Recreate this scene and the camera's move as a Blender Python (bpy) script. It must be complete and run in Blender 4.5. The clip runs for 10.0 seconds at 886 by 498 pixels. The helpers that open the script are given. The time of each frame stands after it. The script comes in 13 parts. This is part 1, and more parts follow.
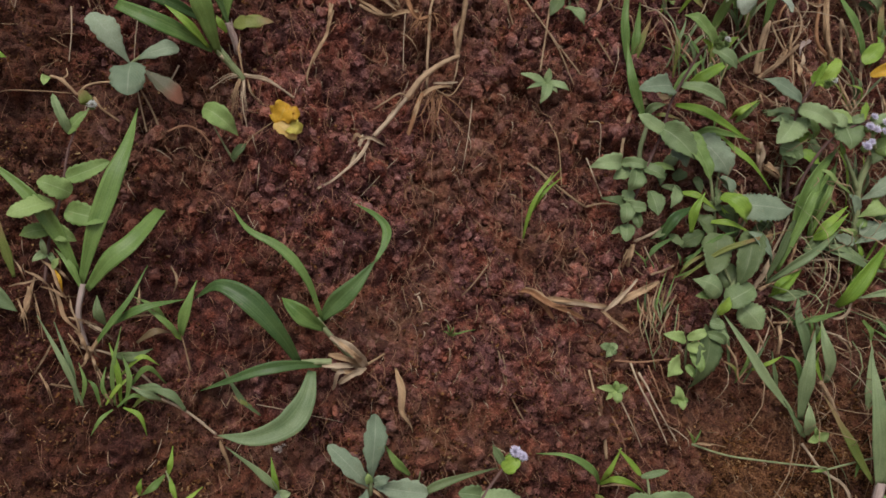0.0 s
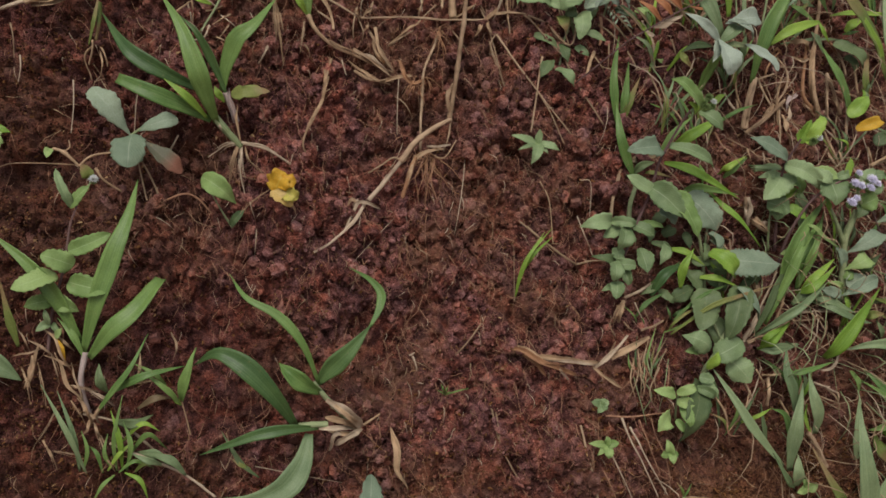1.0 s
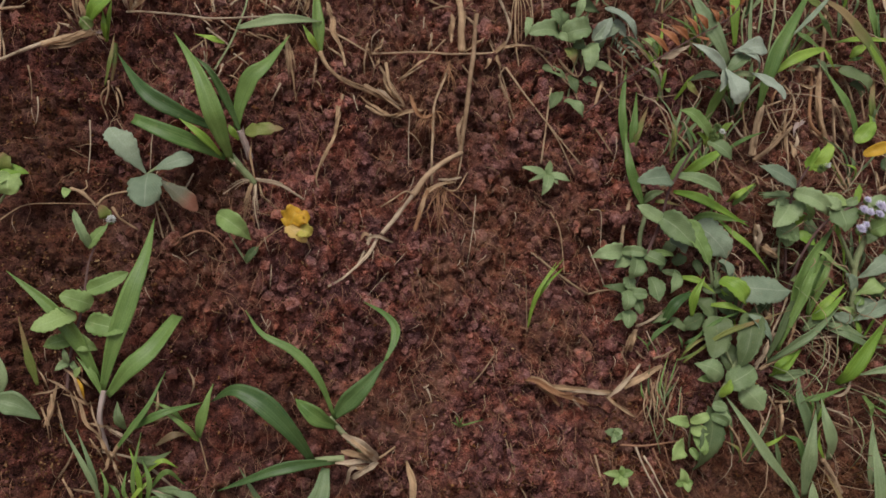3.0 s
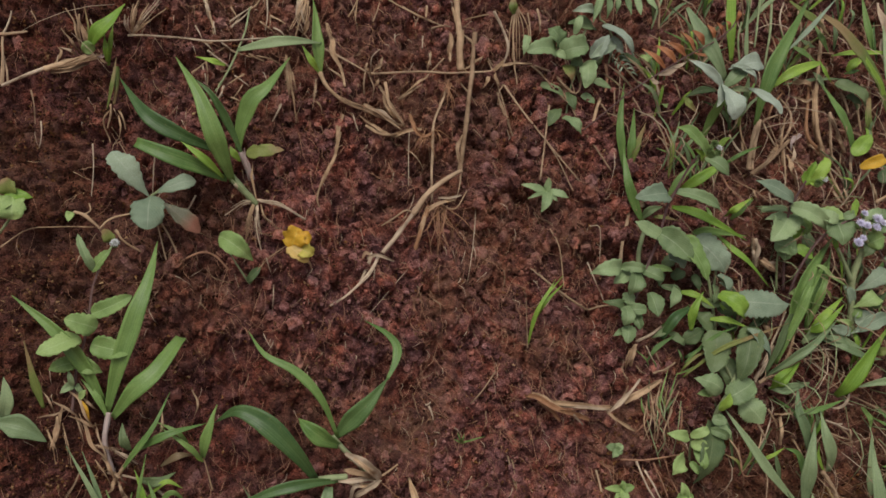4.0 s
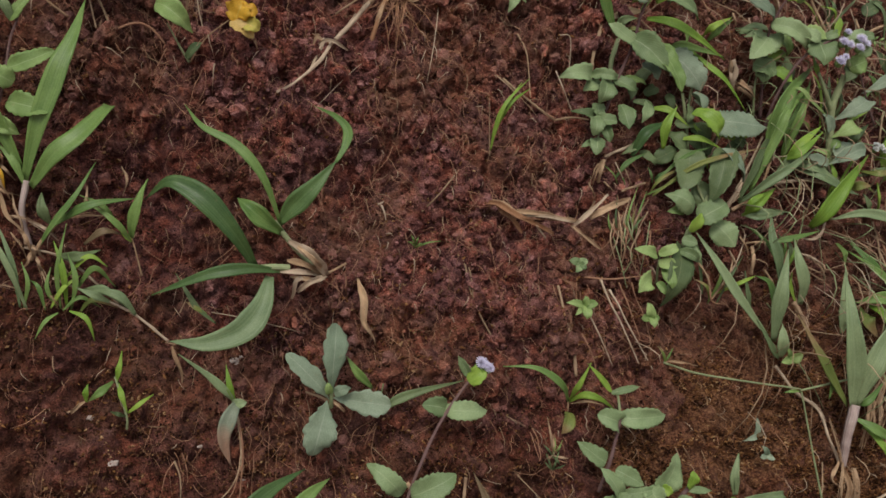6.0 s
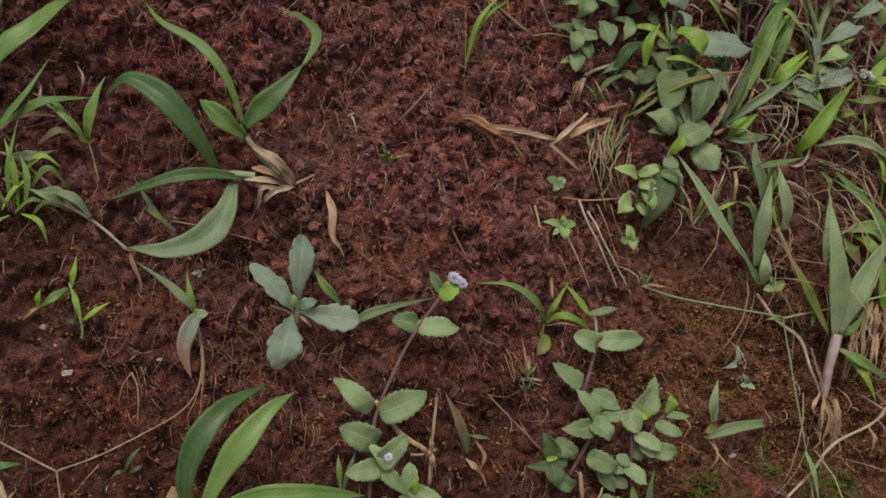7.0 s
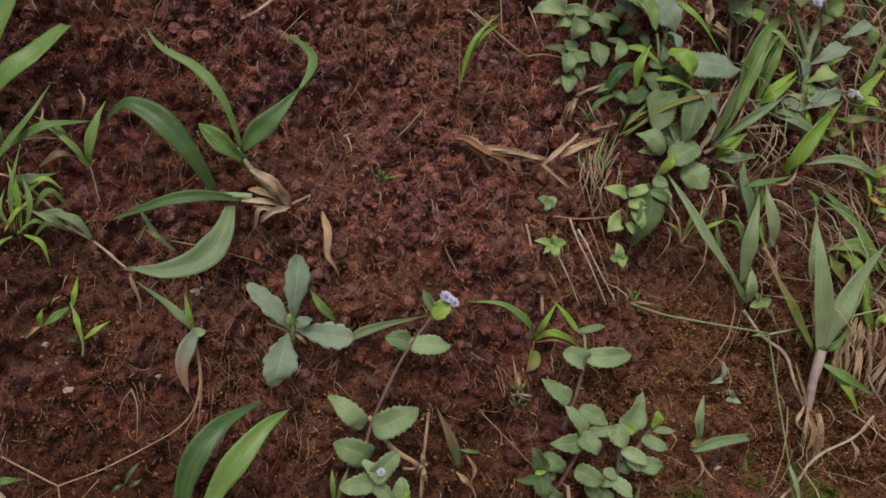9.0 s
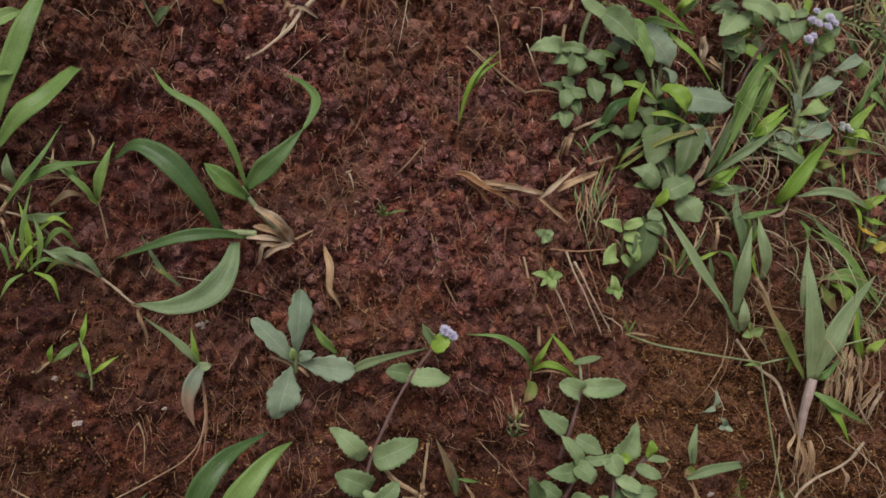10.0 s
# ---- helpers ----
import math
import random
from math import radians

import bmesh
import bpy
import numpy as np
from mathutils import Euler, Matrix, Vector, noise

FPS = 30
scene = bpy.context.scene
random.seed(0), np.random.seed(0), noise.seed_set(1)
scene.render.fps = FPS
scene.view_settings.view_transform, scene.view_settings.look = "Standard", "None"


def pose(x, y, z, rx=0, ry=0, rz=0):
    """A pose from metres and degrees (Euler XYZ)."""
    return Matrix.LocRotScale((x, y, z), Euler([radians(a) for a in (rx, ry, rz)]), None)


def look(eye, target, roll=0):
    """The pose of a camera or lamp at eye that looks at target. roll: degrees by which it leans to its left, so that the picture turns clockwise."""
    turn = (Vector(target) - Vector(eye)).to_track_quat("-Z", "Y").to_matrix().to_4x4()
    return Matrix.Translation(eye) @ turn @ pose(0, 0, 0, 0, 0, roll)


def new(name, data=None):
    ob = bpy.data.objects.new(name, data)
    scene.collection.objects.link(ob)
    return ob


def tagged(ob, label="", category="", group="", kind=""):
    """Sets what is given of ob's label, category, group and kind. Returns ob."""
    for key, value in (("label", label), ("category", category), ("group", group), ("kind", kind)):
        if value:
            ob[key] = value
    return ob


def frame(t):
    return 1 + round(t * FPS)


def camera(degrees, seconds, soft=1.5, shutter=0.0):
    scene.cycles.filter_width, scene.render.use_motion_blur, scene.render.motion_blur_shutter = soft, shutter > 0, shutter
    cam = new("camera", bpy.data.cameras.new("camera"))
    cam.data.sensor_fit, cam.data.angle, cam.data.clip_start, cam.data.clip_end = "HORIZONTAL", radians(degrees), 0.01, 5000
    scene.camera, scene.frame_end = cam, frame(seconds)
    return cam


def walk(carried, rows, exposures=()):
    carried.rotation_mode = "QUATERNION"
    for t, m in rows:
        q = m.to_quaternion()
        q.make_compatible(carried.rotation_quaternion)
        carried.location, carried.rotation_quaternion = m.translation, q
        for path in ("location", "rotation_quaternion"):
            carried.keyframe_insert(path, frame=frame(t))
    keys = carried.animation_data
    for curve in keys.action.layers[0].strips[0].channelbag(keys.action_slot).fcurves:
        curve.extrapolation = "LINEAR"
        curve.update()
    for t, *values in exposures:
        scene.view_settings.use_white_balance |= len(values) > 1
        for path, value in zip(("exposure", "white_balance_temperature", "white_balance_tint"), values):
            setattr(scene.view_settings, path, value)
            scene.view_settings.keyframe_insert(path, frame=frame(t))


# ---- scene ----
from itertools import product

cam = camera(56.0, 10.0, soft=1.6)
PATH = [
    (0, (-0.1347, -0.4136, 0.7985), (0.4046, 1.3427, 0.0082), 3.30),
    (0.5, (-0.1335, -0.4130, 0.8144), (0.4027, 1.3463, 0.0287), 3.07),
    (1, (-0.1312, -0.4128, 0.8297), (0.4046, 1.3524, 0.0571), 2.86),
    (1.5, (-0.1325, -0.4123, 0.8339), (0.4089, 1.3608, 0.0836), 2.73),
    (2, (-0.1367, -0.4114, 0.8335), (0.4091, 1.3648, 0.0937), 2.68),
    (2.5, (-0.1356, -0.4113, 0.8350), (0.3993, 1.3678, 0.0942), 2.43),
    (4, (-0.1357, -0.4115, 0.8512), (0.3889, 1.3712, 0.1116), 1.48),
    (4.5, (-0.1320, -0.4148, 0.8366), (0.4079, 1.3698, 0.1129), 2.02),
    (5, (-0.1287, -0.4188, 0.7992), (0.4385, 1.3463, 0.0490), 2.93),
    (5.5, (-0.1327, -0.4202, 0.7726), (0.4526, 1.3320, 0.0063), 3.50),
    (6, (-0.1261, -0.4218, 0.7482), (0.4610, 1.3220, -0.0358), 3.90),
    (6.2, (-0.1233, -0.4223, 0.7382), (0.4733, 1.3176, -0.0474), 4.11),
    (7.3, (-0.1157, -0.4269, 0.7062), (0.4982, 1.2891, -0.1176), 4.89),
    (7.5, (-0.1160, -0.4273, 0.7061), (0.4990, 1.2848, -0.1248), 4.97),
    (8, (-0.1159, -0.4276, 0.7091), (0.5030, 1.2796, -0.1291), 5.26),
    (8.5, (-0.1153, -0.4279, 0.7146), (0.5006, 1.2821, -0.1200), 5.28),
    (9, (-0.1155, -0.4285, 0.7276), (0.4984, 1.2815, -0.1083), 5.23),
    (9.5, (-0.1193, -0.4292, 0.7375), (0.4967, 1.2805, -0.0977), 5.31),
    (10, (-0.1180, -0.4304, 0.7470), (0.4984, 1.2811, -0.0842), 5.38),
]
walk(cam, [(t, look(eye, target, roll)) for t, eye, target, roll in PATH])

# ---- light: a bright overcast sky ----
SUN_UP, SUN_ROUND = 62.0, 200.0
world = bpy.data.worlds.new("sky")
scene.world = world
world.use_nodes = True
wn = world.node_tree.nodes
sky = wn.new("ShaderNodeTexSky")
sky.sky_type = "NISHITA"
sky.sun_disc = False
sky.sun_elevation, sky.sun_rotation = radians(SUN_UP), radians(SUN_ROUND)
sky.dust_density = 4.0
soft_sky = wn.new("ShaderNodeHueSaturation")
soft_sky.inputs["Saturation"].default_value = 0.75
world.node_tree.links.new(sky.outputs[0], soft_sky.inputs["Color"])
world.node_tree.links.new(soft_sky.outputs[0], wn["Background"].inputs[0])
wn["Background"].inputs[1].default_value = 0.11
sun_data = bpy.data.lights.new("sun", "SUN")
sun_data.energy, sun_data.angle, sun_data.color = 1.4, radians(25), (1.0, 0.96, 0.945)
sun = new("sun", sun_data)
sun.matrix_world = look((-0.8, -1.6, 4.0), (0, 0, 0.6))

# ---- the bank: a slope that leans back, u across, v up the slope, h out of it ----
LEAN = radians(31.484)
FOOT = Vector((0, -0.0027, 0.63))
OUT = Vector((0, -math.cos(LEAN), math.sin(LEAN)))
UPHILL = Vector((0, math.sin(LEAN), math.cos(LEAN)))


def on_bank(u, v, h=0.0):
    return FOOT + Vector((u, 0, 0)) + v * UPHILL + h * OUT


# ---- materials ----
def material(name, rough=0.6, spec=0.3):
    m = bpy.data.materials.new(name)
    m.use_nodes = True
    b = m.node_tree.nodes["Principled BSDF"]
    b.inputs["Roughness"].default_value = rough
    b.inputs["Specular IOR Level"].default_value = spec
    return m, m.node_tree.nodes, m.node_tree.links, b


def ramp(nodes, links, source, stops):
    r = nodes.new("ShaderNodeValToRGB")
    while len(r.color_ramp.elements) < len(stops):
        r.color_ramp.elements.new(0.5)
    for e, (at, rgb) in zip(r.color_ramp.elements, stops):
        e.position, e.color = at, (*rgb, 1)
    links.new(source, r.inputs[0])
    return r.outputs[0]


def grain(nodes, links, scale, detail=4.0, coords=None, distortion=0.0):
    t = nodes.new("ShaderNodeTexNoise")
    t.inputs["Scale"].default_value, t.inputs["Detail"].default_value = scale, detail
    t.inputs["Distortion"].default_value = distortion
    if coords is None:
        coords = nodes.new("ShaderNodeNewGeometry").outputs["Position"]
    links.new(coords, t.inputs["Vector"])
    return t.outputs["Fac"]


def mixed(nodes, links, a, b, fac, kind="MIX"):
    m = nodes.new("ShaderNodeMix")
    m.data_type, m.blend_type = "RGBA", kind
    for socket, value in ((m.inputs["Factor"], fac), (m.inputs["A"], a), (m.inputs["B"], b)):
        if isinstance(value, bpy.types.NodeSocket):
            links.new(value, socket)
        elif isinstance(value, tuple):
            socket.default_value = (*value, 1)
        else:
            socket.default_value = value
    return m.outputs["Result"]


def sums(nodes, links, kind, a, b=0.0, c=0.0):
    m = nodes.new("ShaderNodeMath")
    m.operation = kind
    for socket, value in zip(m.inputs, (a, b, c)):
        if isinstance(value, bpy.types.NodeSocket):
            links.new(value, socket)
        else:
            socket.default_value = value
    return m.outputs[0]


def bumped(nodes, links, b, height, strength, distance):
    k = nodes.new("ShaderNodeBump")
    k.inputs["Strength"].default_value, k.inputs["Distance"].default_value = strength, distance
    links.new(height, k.inputs["Height"])
    links.new(k.outputs[0], b.inputs["Normal"])


def green_stuff(name, dark, light, vein, rough=0.5, thin=0.24, ribs=0.0, spots=0.0, tip=None):
    """A leaf: tone by leaf and by patch, a paler midrib, side veins or long ribs, thin enough to let light through."""
    m, nodes, links, b = material(name, rough, 0.3)
    uv = nodes.new("ShaderNodeUVMap").outputs[0]
    split = nodes.new("ShaderNodeSeparateXYZ")
    links.new(uv, split.inputs[0])
    across, along = split.outputs[0], split.outputs[1]
    info = nodes.new("ShaderNodeObjectInfo").outputs["Random"]
    tone = sums(nodes, links, "ADD", sums(nodes, links, "MULTIPLY", grain(nodes, links, 90, 3), 0.7), sums(nodes, links, "MULTIPLY", info, 0.6))
    if ribs:
        long_way = nodes.new("ShaderNodeCombineXYZ")
        links.new(sums(nodes, links, "MULTIPLY", across, 16.0), long_way.inputs[0])
        links.new(sums(nodes, links, "MULTIPLY", along, 2.2), long_way.inputs[1])
        links.new(sums(nodes, links, "MULTIPLY", info, 40.0), long_way.inputs[2])
        tone = sums(nodes, links, "ADD", tone, sums(nodes, links, "MULTIPLY", sums(nodes, links, "SUBTRACT", grain(nodes, links, 1.0, 5, long_way.outputs[0]), 0.5), 0.9))
    color = ramp(nodes, links, tone, ((0.3, dark), (0.95, light)))
    side = sums(nodes, links, "ABSOLUTE", sums(nodes, links, "SUBTRACT", across, 0.5))
    rib = ramp(nodes, links, side, ((0.0, (1, 1, 1)), (0.035, (0, 0, 0))))
    if ribs:
        wave = sums(nodes, links, "SINE", sums(nodes, links, "MULTIPLY", across, ribs))
        fine = sums(nodes, links, "MULTIPLY", sums(nodes, links, "ADD", wave, 1.0), 0.045)
    else:
        slant = sums(nodes, links, "SUBTRACT", sums(nodes, links, "MULTIPLY", along, 44.0), sums(nodes, links, "MULTIPLY", side, 40.0))
        fine = sums(nodes, links, "MULTIPLY", sums(nodes, links, "POWER", sums(nodes, links, "ABSOLUTE", sums(nodes, links, "SINE", slant)), 0.3), -0.3)
        fine = sums(nodes, links, "ADD", fine, 0.3)
    lines = sums(nodes, links, "MAXIMUM", sums(nodes, links, "MULTIPLY", rib, 0.3 if ribs else 0.5), fine)
    color = mixed(nodes, links, color, vein, lines)
    if tip is not None:
        ends = sums(nodes, links, "ADD", along, sums(nodes, links, "MULTIPLY", grain(nodes, links, 60, 3), 0.5))
        color = mixed(nodes, links, color, tip, ramp(nodes, links, ends, ((0.75, (0, 0, 0)), (1.25, (1, 1, 1)))))
    mottle = ramp(nodes, links, grain(nodes, links, 1300, 4), ((0.36, (0.8, 0.82, 0.78)), (0.66, (1.16, 1.14, 1.2))))
    color = mixed(nodes, links, color, mottle, 0.5, "MULTIPLY")
    blot = ramp(nodes, links, grain(nodes, links, 420, 3), ((0.66, (0, 0, 0)), (0.74, (1, 1, 1))))
    color = mixed(nodes, links, color, (0.32, 0.27, 0.13), sums(nodes, links, "MULTIPLY", blot, 0.25 + spots))
    links.new(color, b.inputs["Base Color"])
    height = sums(nodes, links, "ADD", sums(nodes, links, "MULTIPLY", lines, -1.0), grain(nodes, links, 500, 2))
    bumped(nodes, links, b, height, 0.28, 0.0004)
    t = nodes.new("ShaderNodeBsdfTranslucent")
    links.new(color, t.inputs[0])
    mix = nodes.new("ShaderNodeMixShader")
    mix.inputs[0].default_value = thin
    links.new(b.outputs[0], mix.inputs[1])
    links.new(t.outputs[0], mix.inputs[2])
    links.new(mix.outputs[0], nodes["Material Output"].inputs[0])
    return m


def plain_stuff(name, dark, light, rough=0.75, scale=160, fibres=True, spec=0.25):
    """Stalk, straw, root: streaked along its length."""
    m, nodes, links, b = material(name, rough, spec)
    geo = nodes.new("ShaderNodeNewGeometry")
    info = sums(nodes, links, "ADD", nodes.new("ShaderNodeObjectInfo").outputs["Random"], geo.outputs["Random Per Island"])
    tone = sums(nodes, links, "ADD", sums(nodes, links, "MULTIPLY", grain(nodes, links, scale, 4), 0.7), sums(nodes, links, "MULTIPLY", info, 0.22))
    color = ramp(nodes, links, tone, ((0.3, dark), (0.8, light)))
    if fibres:
        split = nodes.new("ShaderNodeSeparateXYZ")
        links.new(nodes.new("ShaderNodeUVMap").outputs[0], split.inputs[0])
        streak = sums(nodes, links, "SINE", sums(nodes, links, "MULTIPLY", split.outputs[0], 70.0))
        color = mixed(nodes, links, color, dark, sums(nodes, links, "MULTIPLY", sums(nodes, links, "ADD", streak, 1.0), 0.13))
        stain = ramp(nodes, links, grain(nodes, links, 70, 4), ((0.5, (0, 0, 0)), (0.68, (1, 1, 1))))
        color = mixed(nodes, links, color, (0.16, 0.085, 0.05), sums(nodes, links, "MULTIPLY", stain, 0.28))
        bumped(nodes, links, b, sums(nodes, links, "ADD", streak, grain(nodes, links, 700, 3)), 0.4, 0.0003)
    links.new(color, b.inputs["Base Color"])
    return m


def moss_stuff(name, deep, mid, light, tips):
    """Moss: each shoot of its own tone, patches of dry and damp."""
    m, nodes, links, b = material(name, 0.9, 0.1)
    geo = nodes.new("ShaderNodeNewGeometry")
    patch = sums(nodes, links, "MULTIPLY", sums(nodes, links, "SUBTRACT", grain(nodes, links, 130, 4), 0.5), 1.5)
    broad = sums(nodes, links, "MULTIPLY", sums(nodes, links, "SUBTRACT", grain(nodes, links, 28, 3), 0.5), 0.9)
    tone = sums(nodes, links, "ADD", geo.outputs["Random Per Island"], sums(nodes, links, "ADD", patch, broad))
    links.new(ramp(nodes, links, tone, ((0.1, deep), (0.55, mid), (0.95, light), (1.25, tips))), b.inputs["Base Color"])
    return m


def soil_stuff(name, dark, mid, light, moss):
    """Red earth: tone by crumb and grain, purple-grey and orange crumbs, damp moss-bound patches and a painted shade
    patch.
    """
    m, nodes, links, b = material(name, 0.93, 0.14)
    geo = nodes.new("ShaderNodeNewGeometry")
    each = sums(nodes, links, "FRACT", sums(nodes, links, "ADD", geo.outputs["Random Per Island"], nodes.new("ShaderNodeObjectInfo").outputs["Random"]))
    fine, crumb, patch = grain(nodes, links, 1100, 6), grain(nodes, links, 170, 6), grain(nodes, links, 13, 5, distortion=0.6)
    tone = sums(nodes, links, "ADD", sums(nodes, links, "MULTIPLY", fine, 0.5), sums(nodes, links, "MULTIPLY", crumb, 0.5))
    tone = sums(nodes, links, "ADD", tone, sums(nodes, links, "MULTIPLY", sums(nodes, links, "SUBTRACT", each, 0.5), 0.22))
    color = ramp(nodes, links, tone, ((0.37, dark), (0.5, mid), (0.65, light)))
    cell = nodes.new("ShaderNodeTexVoronoi")
    cell.inputs["Scale"].default_value = 210
    links.new(geo.outputs["Position"], cell.inputs["Vector"])
    lumps = nodes.new("ShaderNodeSeparateColor")
    links.new(cell.outputs["Color"], lumps.inputs[0])
    color = mixed(nodes, links, color, ramp(nodes, links, lumps.outputs[0], ((0.0, (0.68, 0.7, 0.74)), (0.6, (1, 1, 1)), (1.0, (1.3, 1.24, 1.18)))), 0.8, "MULTIPLY")
    hue = ramp(nodes, links, grain(nodes, links, 75, 3), ((0.36, (0.88, 0.98, 1.14)), (0.5, (1, 1, 1)), (0.64, (1.25, 1.0, 0.8))))
    color = mixed(nodes, links, color, hue, 0.85, "MULTIPLY")
    damp_shade = nodes.new("ShaderNodeAttribute")
    damp_shade.attribute_name = "damp_shade"
    veil = sums(nodes, links, "MULTIPLY", ramp(nodes, links, patch, ((0.44, (0, 0, 0)), (0.6, (1, 1, 1)))), ramp(nodes, links, crumb, ((0.35, (0.1, 0.1, 0.1)), (0.6, (1, 1, 1)))))
    color = mixed(nodes, links, color, moss, sums(nodes, links, "MULTIPLY", veil, 0.55))
    # darkens damp earth, and the shade painted below the grass blades
    wet_shaded = mixed(nodes, links, color, (0.44, 0.365, 0.315), 1.0, "MULTIPLY")
    color = mixed(nodes, links, color, wet_shaded, damp_shade.outputs["Fac"])
    rusty = nodes.new("ShaderNodeAttribute")
    rusty.attribute_name = "rusty"
    color = mixed(nodes, links, color, ramp(nodes, links, sums(nodes, links, "ADD", sums(nodes, links, "MULTIPLY", grain(nodes, links, 800, 3), 0.7), sums(nodes, links, "MULTIPLY", crumb, 0.3)), ((0.38, (0.042, 0.018, 0.01)), (0.5, (0.165, 0.073, 0.03)), (0.62, (0.35, 0.18, 0.08)))), sums(nodes, links, "MULTIPLY", rusty.outputs["Fac"], 0.9))
    speck = ramp(nodes, links, grain(nodes, links, 620, 2), ((0.7, (0, 0, 0)), (0.77, (1, 1, 1))))
    color = mixed(nodes, links, color, (0.36, 0.23, 0.16), sums(nodes, links, "MULTIPLY", speck, 0.6))
    links.new(color, b.inputs["Base Color"])
    bumped(nodes, links, b, sums(nodes, links, "ADD", fine, sums(nodes, links, "MULTIPLY", crumb, 1.2)), 1.0, 0.0034)
    return m


MATS = {
    "soil": soil_stuff("red_earth", (0.085, 0.03, 0.024), (0.275, 0.106, 0.084), (0.59, 0.28, 0.225), (0.2, 0.112, 0.056)),
    "leaf": green_stuff("weed_leaf", (0.14, 0.21, 0.08), (0.33, 0.435, 0.2), (0.48, 0.56, 0.32)),
    "pale": green_stuff("pale_weed_leaf", (0.182, 0.29, 0.075), (0.374, 0.5, 0.17), (0.482, 0.58, 0.29)),
    "grey": green_stuff("grey_green_leaf", (0.182, 0.25, 0.15), (0.364, 0.44, 0.29), (0.46, 0.5, 0.37), rough=0.6),
    "silver": green_stuff("silvery_leaf", (0.27, 0.33, 0.23), (0.5, 0.57, 0.44), (0.6, 0.65, 0.53), rough=0.65),
    # about half as bright as the weed leaf, with more blotches
    "dull": green_stuff("dark_green_leaf", (0.08, 0.125, 0.045), (0.182, 0.24, 0.1), (0.246, 0.29, 0.15), spots=0.2),
    "red": green_stuff("reddening_leaf", (0.1, 0.12, 0.07), (0.2, 0.19, 0.12), (0.25, 0.2, 0.14), spots=0.3, tip=(0.3, 0.13, 0.08)),
    "green": green_stuff("grass_blade", (0.102, 0.195, 0.045), (0.225, 0.345, 0.09), (0.31, 0.41, 0.16), rough=0.4, ribs=60.0),
    "deep": green_stuff("deep_green_blade", (0.045, 0.1, 0.028), (0.128, 0.215, 0.065), (0.225, 0.315, 0.13), rough=0.38, ribs=60.0),
    "bright": green_stuff("fresh_grass_blade", (0.171, 0.31, 0.035), (0.332, 0.48, 0.075), (0.396, 0.52, 0.15), rough=0.42, ribs=50.0),
    "bluish": green_stuff("matt_grass_blade", (0.155, 0.23, 0.1), (0.31, 0.39, 0.185), (0.385, 0.45, 0.26), rough=0.45, ribs=60.0),
    "turning": green_stuff("yellowing_grass_blade", (0.12, 0.17, 0.035), (0.25, 0.28, 0.07), (0.3, 0.3, 0.12), ribs=50.0, spots=0.3, tip=(0.3, 0.21, 0.09)),
    "brownish": green_stuff("dying_grass_blade", (0.13, 0.09, 0.045), (0.27, 0.19, 0.1), (0.3, 0.24, 0.14), ribs=50.0, spots=0.3),
    "yellow": green_stuff("yellow_leaf", (0.6, 0.3, 0.015), (0.72, 0.46, 0.05), (0.62, 0.5, 0.12), spots=0.2),
    "lime": green_stuff("lime_yellow_leaf", (0.45, 0.42, 0.05), (0.66, 0.56, 0.13), (0.6, 0.55, 0.2), spots=0.2),
    "blotched": green_stuff("blotched_yellow_leaf", (0.62, 0.42, 0.12), (0.75, 0.58, 0.25), (0.7, 0.58, 0.28), spots=0.2),
    "withered": green_stuff("half_withered_blade", (0.13, 0.17, 0.11), (0.26, 0.3, 0.2), (0.3, 0.3, 0.22), spots=0.2, ribs=50.0, tip=(0.42, 0.26, 0.17)),
    "rust": green_stuff("rust_brown_frond", (0.3, 0.1, 0.035), (0.48, 0.2, 0.08), (0.42, 0.24, 0.13), spots=0.2),
    "straw": plain_stuff("dry_straw", (0.22, 0.138, 0.075), (0.58, 0.41, 0.25)),
    "pale_straw": plain_stuff("bleached_straw", (0.34, 0.25, 0.16), (0.7, 0.55, 0.38)),
    "husk": plain_stuff("dry_sheath", (0.24, 0.145, 0.075), (0.66, 0.46, 0.27)),
    "rusty_straw": plain_stuff("rust_brown_straw", (0.22, 0.1, 0.045), (0.52, 0.29, 0.15)),
    "root": plain_stuff("rootlet", (0.2, 0.09, 0.05), (0.54, 0.3, 0.175)),
    "stem": plain_stuff("green_stalk", (0.19, 0.24, 0.1), (0.38, 0.43, 0.22), 0.55),
    "purple": plain_stuff("hairy_purple_stalk", (0.1, 0.05, 0.045), (0.24, 0.15, 0.13), 0.7),
    "sheath": plain_stuff("pinkish_sheath", (0.29, 0.2, 0.17), (0.53, 0.43, 0.37), 0.6),
    "mauve": plain_stuff("mauve_florets", (0.6, 0.56, 0.72), (0.88, 0.85, 0.94), 0.8, 900, False),
    "white": plain_stuff("white_florets", (0.5, 0.52, 0.46), (0.78, 0.78, 0.74), 0.8, 900, False),
    "bract": plain_stuff("green_bracts", (0.09, 0.14, 0.04), (0.2, 0.27, 0.09), 0.6, 700, False),
    "rusty_moss": moss_stuff("rusty_moss", (0.035, 0.015, 0.008), (0.15, 0.065, 0.025), (0.3, 0.145, 0.053), (0.44, 0.28, 0.14)),
    "moss": moss_stuff("brown_moss", (0.02, 0.009, 0.006), (0.085, 0.036, 0.019), (0.17, 0.08, 0.038), (0.26, 0.15, 0.07)),
    "fresh_moss": plain_stuff("green_moss", (0.05, 0.095, 0.015), (0.17, 0.27, 0.05), 0.8, 90, False, 0.15),
    "stone": plain_stuff("pale_stone", (0.3, 0.22, 0.17), (0.5, 0.42, 0.36), 0.8, 300, False),
}

# ---- shapes ----
rng = random.Random(7)


